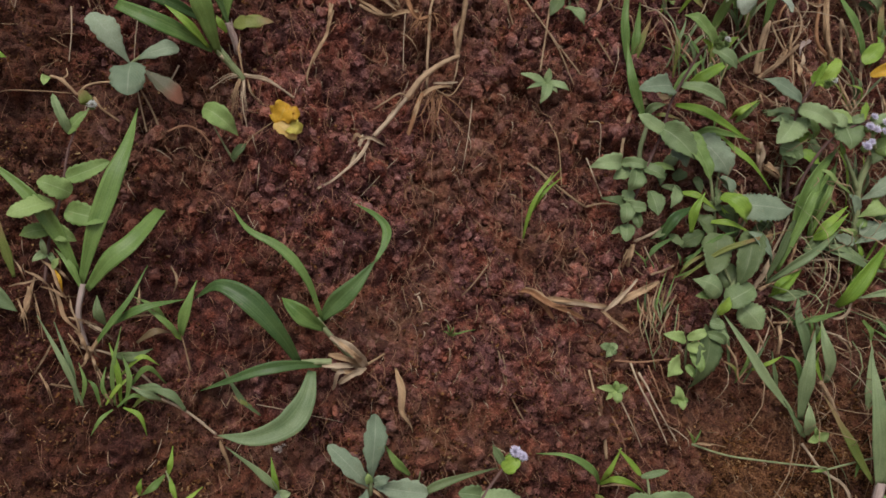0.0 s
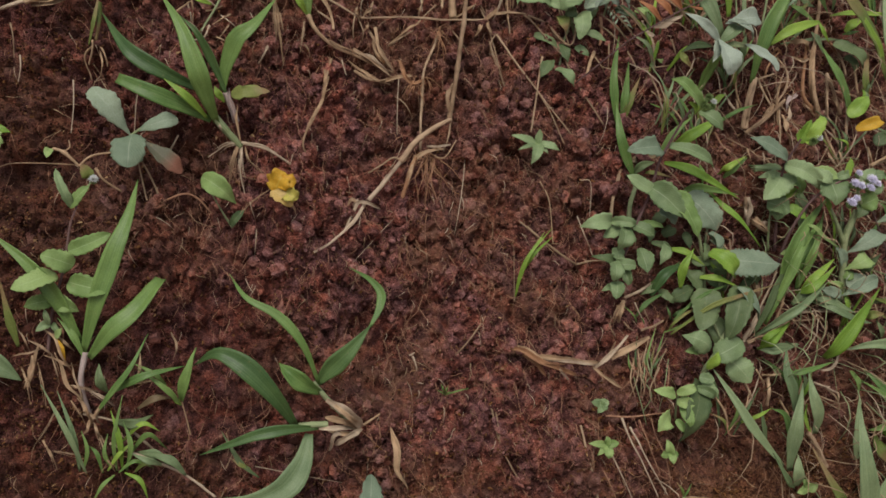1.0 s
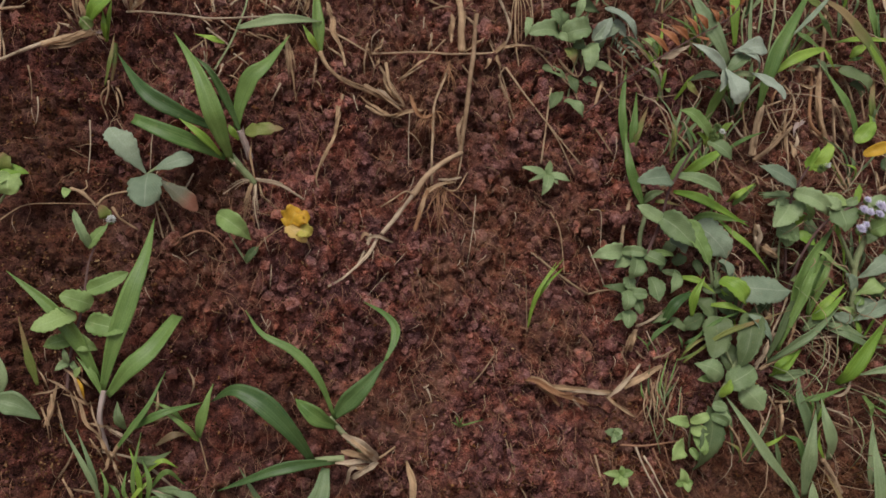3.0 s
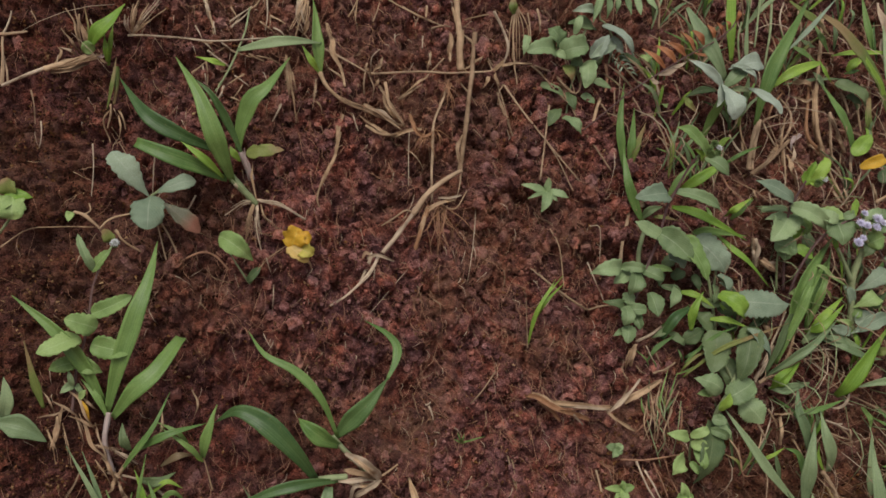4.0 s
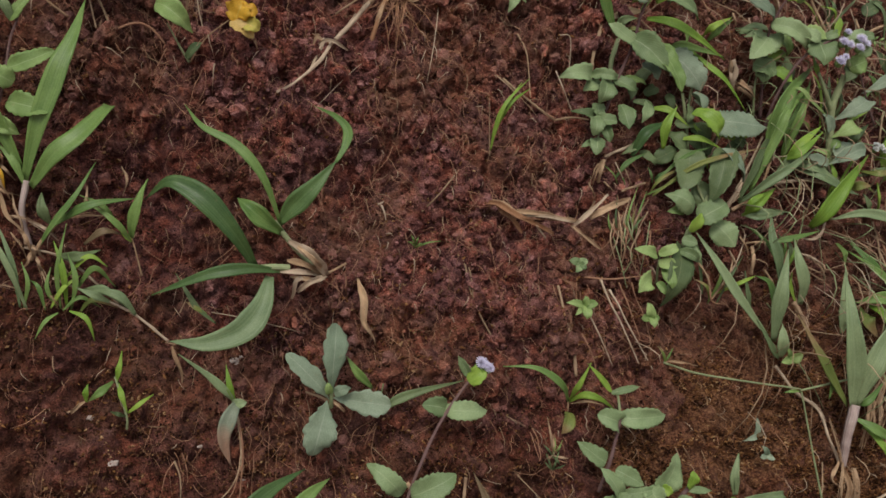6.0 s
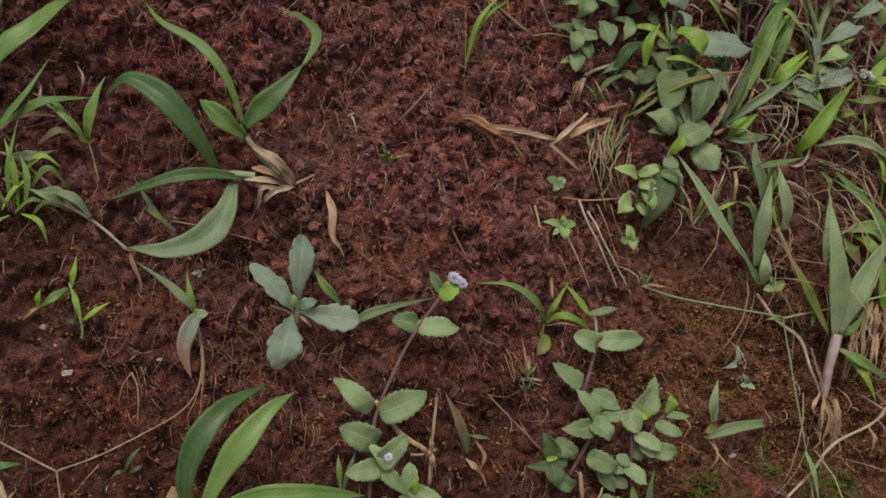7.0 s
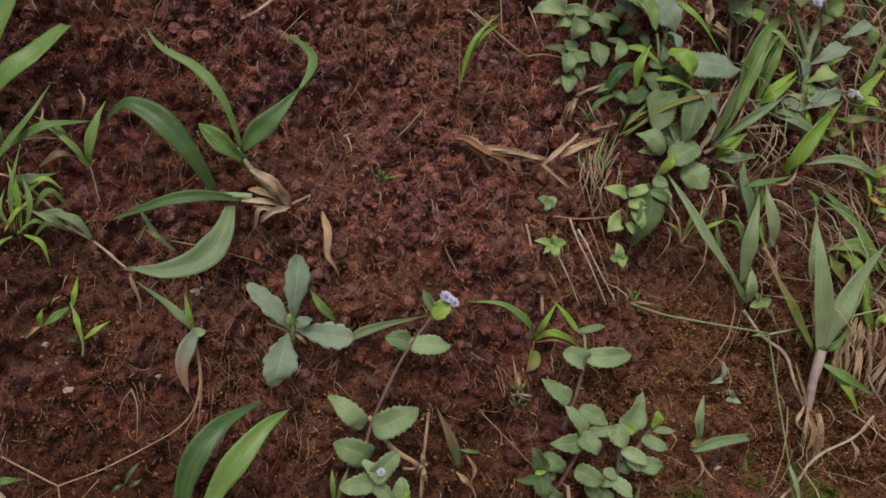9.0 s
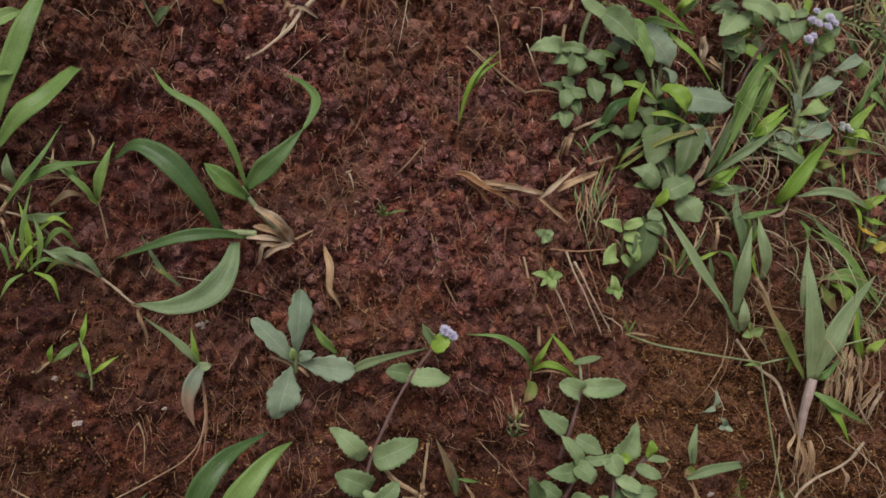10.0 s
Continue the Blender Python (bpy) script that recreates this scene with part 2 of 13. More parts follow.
def part(name, bm, mat, parent, label=""):
    me = bpy.data.meshes.new(name)
    bm.to_mesh(me)
    bm.free()
    me.materials.append(MATS[mat])
    me.shade_smooth()
    ob = new(name, me)
    if parent is not None:
        ob.parent = parent
    if label:
        tagged(ob, label)
    return ob


def plant(name, u, v, label, category, group=""):
    ob = new(name)
    ob.empty_display_size = 0.01
    ob.location = on_bank(u, v)
    return tagged(ob, label, category, group)


def line(points, steps):
    """A smooth line through points (Catmull-Rom)."""
    ps = [Vector(q) for q in points]
    ps = [ps[0] * 2 - ps[1], *ps, ps[-1] * 2 - ps[-2]]
    made = []
    for k in range(steps + 1):
        s = k / steps * (len(ps) - 3)
        i = min(int(s), len(ps) - 4)
        s -= i
        a, b, c, d = ps[i:i + 4]
        made.append(0.5 * (2 * b + (c - a) * s + (2 * a - 5 * b + 4 * c - d) * s * s + (3 * b - a - 3 * c + d) * s ** 3))
    return made


def ribbon(spine, widths, face, cup=0.15, twist=0.0, thick=0.0004, ripple=0.0, cols=6, margin=None, crease=0.25):
    """A thin leaf body along a spine, folded at its midrib, with an upper and an under side."""
    bm = bmesh.new()
    uv = bm.loops.layers.uv.new("UVMap")
    rows, n = [], len(spine) - 1
    ph = rng.uniform(0, 6)
    wander = Vector((rng.uniform(0, 50), 0, 0))
    for k, p in enumerate(spine):
        t = (spine[min(k + 1, n)] - spine[max(k - 1, 0)]).normalized()
        side = t.cross(face)
        if side.length < 1e-5:
            side = t.cross(Vector((1, 0, 0)))
        side.normalize()
        side = (Matrix.Rotation(twist * (k / n - 0.3), 3, t) @ side)
        nor = side.cross(t)
        w = max(widths[k], 0.0003) / 2
        top, low = [], []
        for c in range(cols + 1):
            s = 2 * c / cols - 1
            lift = cup * w * (abs(s) ** 1.3) + ripple * w * math.sin(k * 9.0 / n + ph + (2.0 if s > 0 else 0.0)) * s * s
            reach = w * (1 + margin[k]) if margin and c in (0, cols) else w
            q = p + side * (s * reach) + nor * lift
            q += nor * (w * crease * (noise.noise(q * 75 + wander) + 0.35 * noise.noise(q * 260 + wander)))
            top.append(bm.verts.new(q))
            low.append(bm.verts.new(q - nor * thick * (1.0 + 1.5 * math.exp(-14 * s * s))))
        rows.append((top, low))
    def face_of(vs, us):
        fc = bm.faces.new(vs)
        for lp, q in zip(fc.loops, us):
            lp[uv].uv = q
    for k in range(n):
        (a, al), (b, bl) = rows[k], rows[k + 1]
        for c in range(cols):
            us = [(c / cols, k / n), ((c + 1) / cols, k / n), ((c + 1) / cols, (k + 1) / n), (c / cols, (k + 1) / n)]
            face_of((a[c], a[c + 1], b[c + 1], b[c]), us)
            face_of((bl[c], bl[c + 1], al[c + 1], al[c]), us[::-1])
        for c in (0, cols):
            us = [(c / cols, k / n), (c / cols, (k + 1) / n)]
            face_of((a[c], b[c], bl[c], al[c]) if c == 0 else (al[c], bl[c], b[c], a[c]), [us[0], us[1], us[1], us[0]])
    for k in (0, n):
        a, al = rows[k]
        for c in range(cols):
            vs = (al[c], al[c + 1], a[c + 1], a[c])
            face_of(vs if k == 0 else vs[::-1], [(c / cols, k / n)] * 4)
    return bm


def local(p, points):
    base = p.location
    return [on_bank(*q) - base for q in points]


def facing(tilt=0.35):
    """The way a leaf looks: out of the bank and up, a little turned."""
    return (OUT + Vector((rng.uniform(-tilt, tilt) - 0.15, 0, rng.uniform(-0.1, 0.3)))).normalized()


def blade(p, points, width, mat="green", name="blade", cup=None, twist=None, tip=0.0, label=""):
    """A grass blade from its base to its tip."""
    spine = line(local(p, points), 18)
    widths = []
    for k in range(19):
        s = k / 18
        widths.append(width * min(1.0, 0.3 + 1.7 * s) * (1 - (1 - tip) * max(0.0, (s - 0.35) / 0.65) ** 1.6) * (1 + 0.03 * math.sin(9 * s + width * 900)))
    cup = rng.uniform(0.1, 0.55) if cup is None else cup
    twist = rng.uniform(-0.8, 0.8) if twist is None else twist
    if name == "dry_leaf":
        off = rng.uniform(0, 40)
        for k, q in enumerate(spine):
            q += noise.noise_vector(q * 90 + Vector((off, 0, 0))) * min(0.0022, width * 0.7) * min(1.0, k / 5)
        return part(name, ribbon(spine, [w * (0.62 + 0.25 * noise.noise(q * 120)) for w, q in zip(widths, spine)], facing(0.8), rng.uniform(0.3, 1.1), rng.uniform(-2.2, 2.2), 0.00025, 0.4, 6, None, 0.9), mat, p, label)
    return part(name, ribbon(spine, widths, facing(), cup, twist, 0.0003, 0.08, 6 if width > 0.005 else 4), mat, p, label)


def leaf(p, base, tip, width, mat="leaf", teeth=9, bow=0.18, point=0.9, bulge=0.74, label="", deep=0.18, crease=0.62, face=None, fold=None):
    """An oval leaf with rounded teeth on a short stalk end; face turns it away from the bank's own way."""
    a, b = local(p, (base, tip))
    a = a + (a - b) * 0.05
    long = (b - a).length
    lift = OUT * long * bow * rng.uniform(0.2, 1.6)
    bend = Vector((rng.uniform(-1, 1), 0, rng.uniform(-1, 1))) * long * 0.035
    rows = 40
    spine = line((a, a.lerp(b, 0.3) + lift * 0.8 + bend, a.lerp(b, 0.7) + lift * 0.7 + bend, b - lift * 0.4), rows)
    widths, margin = [], []
    lop = rng.uniform(0, 6)
    for k in range(rows + 1):
        s = k / rows
        body = math.sin(math.pi * s ** bulge) ** (0.55 + 0.42 * s * min(1.0, point + 0.1)) if s < 1 else 0.0
        body *= (1 - 0.1 * s * point) * (1 + 0.05 * math.sin(5 * s + lop))
        if bulge > 1.0:
            body *= 0.3 + 0.7 * min(1.0, s / 0.5)
        saw = (s * teeth + 0.2 * math.sin(4 * s + lop)) % 1.0
        widths.append(width * max(body, 0.06 if s < 0.1 else 0.0))
        margin.append(deep * (min(saw / 0.72, 1.0) ** 0.6 * (1.0 if saw < 0.72 else (1 - saw) / 0.28) - 0.55) if teeth and 0.12 < s < 0.98 else 0.0)
    way = facing(0.5) if face is None else (OUT + Vector((face[0], 0, face[1]))).normalized()
    fold = rng.uniform(0.05, 0.42) if fold is None else fold
    return part("leaf", ribbon(spine, widths, way, fold, rng.uniform(-0.3, 0.3), 0.00035, 0.24, 8, margin, min(crease, 1.0) * 0.32), mat, p, label)


def tube(bm, spine, r0, r1, sides=7, uv=None, knots=0.0, joints=0.0):
    rings, n, run = [], len(spine) - 1, 0.0
    for k, q in enumerate(spine):
        t = (spine[min(k + 1, n)] - spine[max(k - 1, 0)]).normalized()
        a = t.cross(OUT)
        if a.length < 1e-4:
            a = t.cross(Vector((1, 0, 0)))
        a.normalize()
        b = a.cross(t)
        r = (r0 + (r1 - r0) * k / n) * (1 + knots * noise.noise(q * 160))
        if joints:
            run += (q - spine[max(k - 1, 0)]).length
            r *= 1.16 if run % joints < joints * 0.1 else 1.0
        rings.append([bm.verts.new(q + r * (math.cos(2 * math.pi * c / sides) * a + math.sin(2 * math.pi * c / sides) * b)) for c in range(sides)])
    for k in range(n):
        for c in range(sides):
            d = (c + 1) % sides
            fc = bm.faces.new((rings[k][c], rings[k][d], rings[k + 1][d], rings[k + 1][c]))
            if uv is not None:
                for lp, w in zip(fc.loops, ((c, k), (c + 1, k), (c + 1, k + 1), (c, k + 1))):
                    lp[uv].uv = (w[0] / sides, w[1] / n)
    bm.faces.new(rings[0][::-1])
    bm.faces.new(rings[-1])


def stem(p, points, r0, mat="stem", r1=None, name="stem", label=""):
    bm = bmesh.new()
    uv = bm.loops.layers.uv.new("UVMap")
    spine = line(local(p, points), 8 * len(points))
    if mat == "purple":
        r0, r1 = r0 * 0.78, r1 and r1 * 0.78
    dry = mat in ("straw", "pale_straw", "husk", "rusty_straw", "root")
    off = Vector((rng.uniform(0, 90), 0, 0))
    for k, q in enumerate(spine):
        q += 0.3 * r0 * noise.noise_vector(q * 60)
        if dry:
            ease = min(1.0, k / 4, (len(spine) - 1 - k) / 4)
            q += ease * min(0.0009, 0.8 * r0) * (noise.noise_vector(q * 30 + off) + 0.25 * noise.noise_vector(q * 90 + off))
    if mat in ("straw", "pale_straw", "husk") and r0 > 0.0007:
        # frayed strands along the dry stalk
        for _ in range(3):
            off, shift = rng.uniform(0, 60), rng.uniform(-0.8, 0.8) * r0
            first = rng.randrange(0, max(1, len(spine) // 2))
            strand = [q + Vector((shift, 0, 0)) + OUT * r0 * 0.4 + noise.noise_vector(q * 55 + Vector((off, 0, 0))) * r0 * 1.3 for q in spine[first:first + rng.randint(5, len(spine))]]
            if len(strand) > 2:
                tube(bm, strand, r0 * rng.uniform(0.2, 0.42), r0 * 0.12, 5, uv)
        r0 = r0 * 0.82
    tube(bm, spine, r0, r0 * 0.7 if r1 is None else r1, 8 if r0 > 0.0006 else 5, uv, 0.16, mat in ("straw", "pale_straw", "husk") and rng.uniform(0.018, 0.035))
    if mat == "purple":
        for q in spine[1:-1]:
            for _ in range(3):
                d = (OUT * rng.uniform(-0.2, 1) + Vector((rng.uniform(-1, 1), 0, rng.uniform(-0.6, 0.6)))).normalized()
                tube(bm, [q, q + d * (r0 + 0.0011)], 0.00012, 0.00005, 3, uv)
    return part(name, bm, mat, p, label)


def fray(p, points, width, mat, count=9, name="torn_sheath", label=""):
    """A torn dry sheath: a narrow shred with loose strands along it."""
    bm = bmesh.new()
    uv = bm.loops.layers.uv.new("UVMap")
    spine = line(local(p, points), 20)
    for k in range(count):
        off = Vector((rng.uniform(0, 90), k * 3.1, 0))
        first, last = rng.randrange(0, 7), rng.randint(11, 21)
        part_way = spine[first:last]
        side = rng.uniform(-0.5, 0.5) * width
        strand = []
        for m, q in enumerate(part_way):
            s = (first + m) / 20
            along = (spine[min(first + m + 1, 20)] - spine[max(first + m - 1, 0)]).normalized()
            across = along.cross(OUT).normalized()
            strand.append(q + across * side * (0.45 + 0.9 * s) + noise.noise_vector(q * 42 + off) * width * 0.5 * s + OUT * rng.uniform(0, 0.12) * width)
        r = width * rng.uniform(0.035, 0.11)
        tube(bm, strand, r, r * 0.35, 5, uv, 0.3)
    ob = part(name, bm, mat, p, label)
    shred = [q + noise.noise_vector(q * 70) * width * 0.25 for q in spine]
    part("shred", ribbon(shred, [width * 0.4 * (1 - 0.75 * (k / 20) ** 1.5) * (0.75 + 0.5 * noise.noise(q * 110)) for k, q in enumerate(shred)], facing(0.7), rng.uniform(0.2, 0.9), rng.uniform(-1.2, 1.2), 0.00025, 0.4, 5, None, 0.8), mat, ob)
    return ob


def husk(p, points, width, mat, name="husk"):
    """A flat dry sheath or leaf, folded along its length, with an uneven split edge."""
    spine = line(local(p, points), 20)
    off = Vector((rng.uniform(0, 40), 0, 0))
    spine = [q + noise.noise_vector(q * 70 + off) * width * 0.22 for q in spine]
    widths = [0.8 * width * (0.75 + 0.3 * min(1.0, k / 5)) * (1 - 0.55 * max(0.0, (k - 11) / 9) ** 2) * (0.9 + 0.35 * noise.noise(q * 160 + off)) for k, q in enumerate(spine)]
    return part(name, ribbon(spine, widths, facing(0.3), rng.uniform(0.35, 0.9), rng.uniform(-0.5, 0.5), 0.0003, 0.35, 8, None, 0.7), mat, p)


def flower(p, at, r, mat="mauve"):
    """A tight fluffy head of florets over a cup of bracts."""
    c, = local(p, (at,))
    up = (OUT + Vector((0.1, 0, 0.9))).normalized()
    side = up.cross(Vector((1, 0, 0))).normalized()
    third = up.cross(side)
    bm = bmesh.new()
    bmesh.ops.create_uvsphere(bm, u_segments=10, v_segments=7, radius=r * 0.82)
    for q in bm.verts:
        d = q.co.copy()
        q.co = c - up * r * 0.45 + d
    cup = bm
    bm = bmesh.new()
    for k in range(70):
        z = 1 - 0.9 * (k + 0.5) / 70
        a = k * 2.39996
        d = (up * z + math.sqrt(1 - z * z) * (math.cos(a) * side + math.sin(a) * third)).normalized()
        root = c + d * r * 0.35
        tube(bm, [root, root + d * r * 0.5, root + d * r * rng.uniform(0.65, 0.95)], r * 0.1, r * 0.05, 4)
    head = part("flower_head", bm, mat, p, {"mauve": "fluffy pale mauve florets", "white": "small white florets"}.get(mat, "closed green flower bud"))
    part("bract_cup", cup, "bract", head, "green bracts under the flower head")
    return head


def root_bunch(u, v, count, long, wide, label="bunch of thin orange-brown rootlets hanging from a stalk"):
    """Rootlets that hang from one point down the slope."""
    p = plant("root_bunch", u, v, label, "roots", "hanging root bunches")
    for k in range(count):
        x, y, l = u + rng.uniform(-0.5, 0.5) * wide, v + rng.uniform(-0.12, 0.12) * long, long * rng.uniform(0.3, 1.1)
        a, turn, off = -math.pi / 2 + rng.gauss(0, 0.4), rng.gauss(0, 0.25), rng.uniform(0.0008, 0.0035)
        pts = []
        for m in range(7):
            pts.append((x, y, max(height(x, y), -0.012) + off * math.sin(0.5 + 2.5 * m / 6) * 1.2 - (0.002 if m == 6 else 0)))
            a += turn * 0.5 + rng.gauss(0, 0.3)
            x, y = x + math.cos(a) * l / 6, y + math.sin(a) * l / 6
        stem(p, pts, rng.uniform(0.00016, 0.00036), "root", 0.0001, "rootlet")
    return p


def pebble(u, v, r):
    bm = bmesh.new()
    bmesh.ops.create_icosphere(bm, subdivisions=3, radius=1)
    turn = rng.uniform(0, 9)
    for q in bm.verts:
        q.co *= 0.75 * r * (1 + 0.9 * noise.noise(q.co * 1.2 + Vector((turn, 0, 0))))
        q.co.x *= 1.4
        q.co.y *= 0.6
    ob = part("pebble", bm, "stone", None)
    ob.location = on_bank(u, v, height(u, v) + r * 0.4)
    return tagged(ob, "tiny pale stone on dark mossy earth", "stone", "pale pebbles")


# ---- the ground: one sheet, flat before the foot, up the bank and flat again behind it ----
FINE_U, FINE_V = (-0.31, 0.42), (-0.36, 0.28)
STEP = 0.00125


def spread(lo, hi, step, far):
    """Fine steps from lo to hi, then wider and wider ones out to far."""
    mid = np.arange(lo, hi + step / 2, step)
    outer, d = [], step
    reach = 0.0
    while reach < far:
        d *= 1.35
        reach += d
        outer.append(reach)
    outer = np.array(outer)
    return np.concatenate([lo - outer[::-1], mid, mid[-1] + outer])


TABLES = {}


def wavy(gu, gv, scale, seed):
    """Smooth value noise on the sheet, from -1 to 1."""
    if seed not in TABLES:
        TABLES[seed] = np.random.RandomState(seed).uniform(-1, 1, (256, 256))
    table = TABLES[seed]
    x, y = gu * scale + 1000.3, gv * scale + 1000.7
    i, j = np.floor(x).astype(int), np.floor(y).astype(int)
    s, t = x - i, y - j
    s, t = s * s * (3 - 2 * s), t * t * (3 - 2 * t)
    pick = lambda a, b: table[a % 256, b % 256]
    return (pick(i, j) * (1 - s) + pick(i + 1, j) * s) * (1 - t) + (pick(i, j + 1) * (1 - s) + pick(i + 1, j + 1) * s) * t


us, vs = spread(*FINE_U, STEP, 150.0), spread(*FINE_V, STEP, 150.0)
gu, gv = np.meshgrid(us, vs)


def damp_shade_part(u, v):
    """The dark moss-bound earth to one side, and a painted patch of shade under grass blades: 0 to 1."""
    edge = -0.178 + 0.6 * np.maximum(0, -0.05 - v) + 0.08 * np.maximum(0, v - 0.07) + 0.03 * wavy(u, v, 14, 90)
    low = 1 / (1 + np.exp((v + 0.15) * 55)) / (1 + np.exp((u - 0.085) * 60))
    # shade under the overhanging blades, painted as a round darker spot
    blade_shade = 0.8 * np.exp(-((u + 0.135) ** 2 + (v + 0.03) ** 2) / 0.0022)
    return np.clip(np.maximum(np.maximum(1 / (1 + np.exp((u - edge) * 70)), blade_shade), 0.95 * low), 0, 1)


def rusty_part(u, v):
    """Where rusty moss covers the lower slope."""
    low = 1 / (1 + np.exp((v + 0.122) * 55))
    return np.clip(np.maximum(low / (1 + np.exp(-(u - 0.085 + 0.2 * (v + 0.2)) * 60)), 0.22 * low), 0, 1)


def mossy(u, v):
    """Where moss binds the earth and few crumbs lie: 0 to 1."""
    return np.maximum(0.9 * damp_shade_part(u, v), rusty_part(u, v))


def ridged(scale, seed):
    return 1 - 2 * np.abs(wavy(gu, gv, scale, seed))


bind = mossy(gu, gv)
loose = 1 - 0.65 * bind
relief = -0.006 + 0.005 * wavy(gu, gv, 9, 1) + 0.0045 * wavy(gu, gv, 24, 2) - 0.002 * ridged(38, 7) + loose * 0.0026 * wavy(gu, gv, 62, 3)
relief += loose * (0.003 * wavy(gu, gv, 130, 4) + 0.0026 * wavy(gu, gv, 260, 5)) + 0.0014 * wavy(gu, gv, 420, 6)


def domes(size, seed, squeeze=1.0):
    """Rounded crumbs packed side by side, 0 in the gaps to 1 on their tops, each of its own height."""
    rs = np.random.RandomState(seed)
    jit = rs.uniform(0.05, 0.95, (256, 256, 3))
    x = gu / size + 0.35 * wavy(gu, gv, 0.6 / size, seed + 200) + 500
    y = gv * squeeze / size + 0.35 * wavy(gu, gv, 0.6 / size, seed + 300) + 500
    i, j = np.floor(x).astype(int), np.floor(y).astype(int)
    best = np.zeros_like(gu)
    for di, dj in product((-1, 0, 1), (-1, 0, 1)):
        c = jit[(i + di) % 256, (j + dj) % 256]
        d2 = (x - i - di - c[..., 0]) ** 2 + (y - j - dj - c[..., 1]) ** 2
        best = np.maximum(best, np.sqrt(np.clip(1 - d2 / (0.3 + 0.45 * c[..., 2]), 0, 1)) * (0.35 + 0.65 * c[..., 2]))
    return best


# crumbs of three sizes, coarse here and fine there
coarse = np.clip(0.55 + 0.8 * wavy(gu, gv, 16, 61), 0.15, 1)
relief += loose * (coarse * 0.0115 * domes(0.0090, 401, 0.85) + 0.0056 * domes(0.0050, 402) + 0.0016 * domes(0.0026, 403)) - 0.006
# soft tufts and small dark holes between them
relief += bind * (0.0034 * domes(0.0042, 404) + 0.0044 * wavy(gu, gv, 60, 51) + 0.0038 * wavy(gu, gv, 140, 52) + 0.002 * wavy(gu, gv * 0.5, 300, 54)) - 0.008 * np.clip(wavy(gu, gv, 33, 53) * 1.6 - 0.5, 0, 1)
relief += 0.0022 * wavy(gu, gv * 0.3, 110, 8) * loose + 0.0012 * wavy(gu, gv * 0.3, 240, 9)
# a few deep hollows where earth has crumbled away
hollow = np.clip(wavy(gu, gv, 17, 31) + 0.35 * wavy(gu, gv, 70, 32) - 0.27, 0, 1)
relief -= 0.02 * hollow
# crumbs pressed into the earth
rs = np.random.RandomState(11)
ku, kv = int(np.searchsorted(us, FINE_U[0])), int(np.searchsorted(vs, FINE_V[0]))
lump = np.zeros_like(relief)
for _ in range(15000):
    cu, cv = rs.uniform(*FINE_U), rs.uniform(*FINE_V)
    r = 0.0016 + 0.005 * rs.rand() ** 4
    if rs.rand() < 0.35 * float(mossy(np.array(cu), np.array(cv))):
        continue
    i, j = ku + int((cu - FINE_U[0]) / STEP), kv + int((cv - FINE_V[0]) / STEP)
    m = int(r / STEP) + 1
    a, b, c, d = max(j - m, 0), j + m + 1, max(i - m, 0), i + m + 1
    q = ((gu[a:b, c:d] - cu) / r) ** 2 + ((gv[a:b, c:d] - cv) / (r * rs.uniform(0.75, 1.1))) ** 2
    dome = r * rs.uniform(0.6, 1.2) * np.clip(1 - q, 0, 1) ** rs.uniform(0.55, 1.1)
    lump[a:b, c:d] = np.maximum(lump[a:b, c:d], dome)
relief += lump * (0.75 + 0.5 * wavy(gu, gv, 300, 41) + 0.35 * wavy(gu, gv, 430, 42))
fade = np.exp(-np.maximum(0, np.hypot(np.maximum(0, np.maximum(FINE_U[0] - gu, gu - FINE_U[1])), np.maximum(0, np.maximum(FINE_V[0] - gv, gv - FINE_V[1]))) - 0.2) * 3)
relief *= fade
FOOT_V, TOP_V = -0.62, 0.75
vv = np.clip(gv, FOOT_V, TOP_V)
sl, cl = math.sin(LEAN), math.cos(LEAN)
co = np.empty((gu.size, 3), np.float32)
co[:, 0] = gu.ravel()
co[:, 1] = (FOOT.y + vv * sl - relief * cl + (gv - vv)).ravel()
co[:, 2] = (FOOT.z + vv * cl + relief * sl).ravel()
nv, nu = gu.shape
quad = np.arange(nu * nv).reshape(nv, nu)
quad = np.stack([quad[:-1, :-1], quad[:-1, 1:], quad[1:, 1:], quad[1:, :-1]], -1).reshape(-1, 4)
me = bpy.data.meshes.new("ground")
me.vertices.add(len(co))
me.vertices.foreach_set("co", co.ravel())
me.loops.add(quad.size)
me.loops.foreach_set("vertex_index", quad.ravel().astype(np.int32))
me.polygons.add(len(quad))
me.polygons.foreach_set("loop_start", np.arange(0, quad.size, 4, dtype=np.int32))
me.update(calc_edges=True)
# damp earth together with the painted blade shade
damp_shade = me.attributes.new("damp_shade", "FLOAT", "POINT")
damp_shade.data.foreach_set("value", np.clip(fade * damp_shade_part(gu, gv) * (0.7 + 0.5 * wavy(gu, gv, 25, 51)), 0, 1).ravel().astype(np.float32))
rusty = me.attributes.new("rusty", "FLOAT", "POINT")
rusty.data.foreach_set("value", np.clip(fade * rusty_part(gu, gv) * (0.7 + 0.6 * wavy(gu, gv, 30, 52)), 0, 1).ravel().astype(np.float32))
me.materials.append(MATS["soil"])
me.shade_smooth()
ground = tagged(new("ground", me), "crumbly damp red earth bank with brown moss", "ground", kind="structure")


def height(u, v):
    """The relief of the earth at a place on the bank."""
    i = int(np.clip(np.searchsorted(us, u), 0, nu - 1))
    j = int(np.clip(np.searchsorted(vs, v), 0, nv - 1))
    return float(relief[j, i])


# ---- the plants and the litter ----

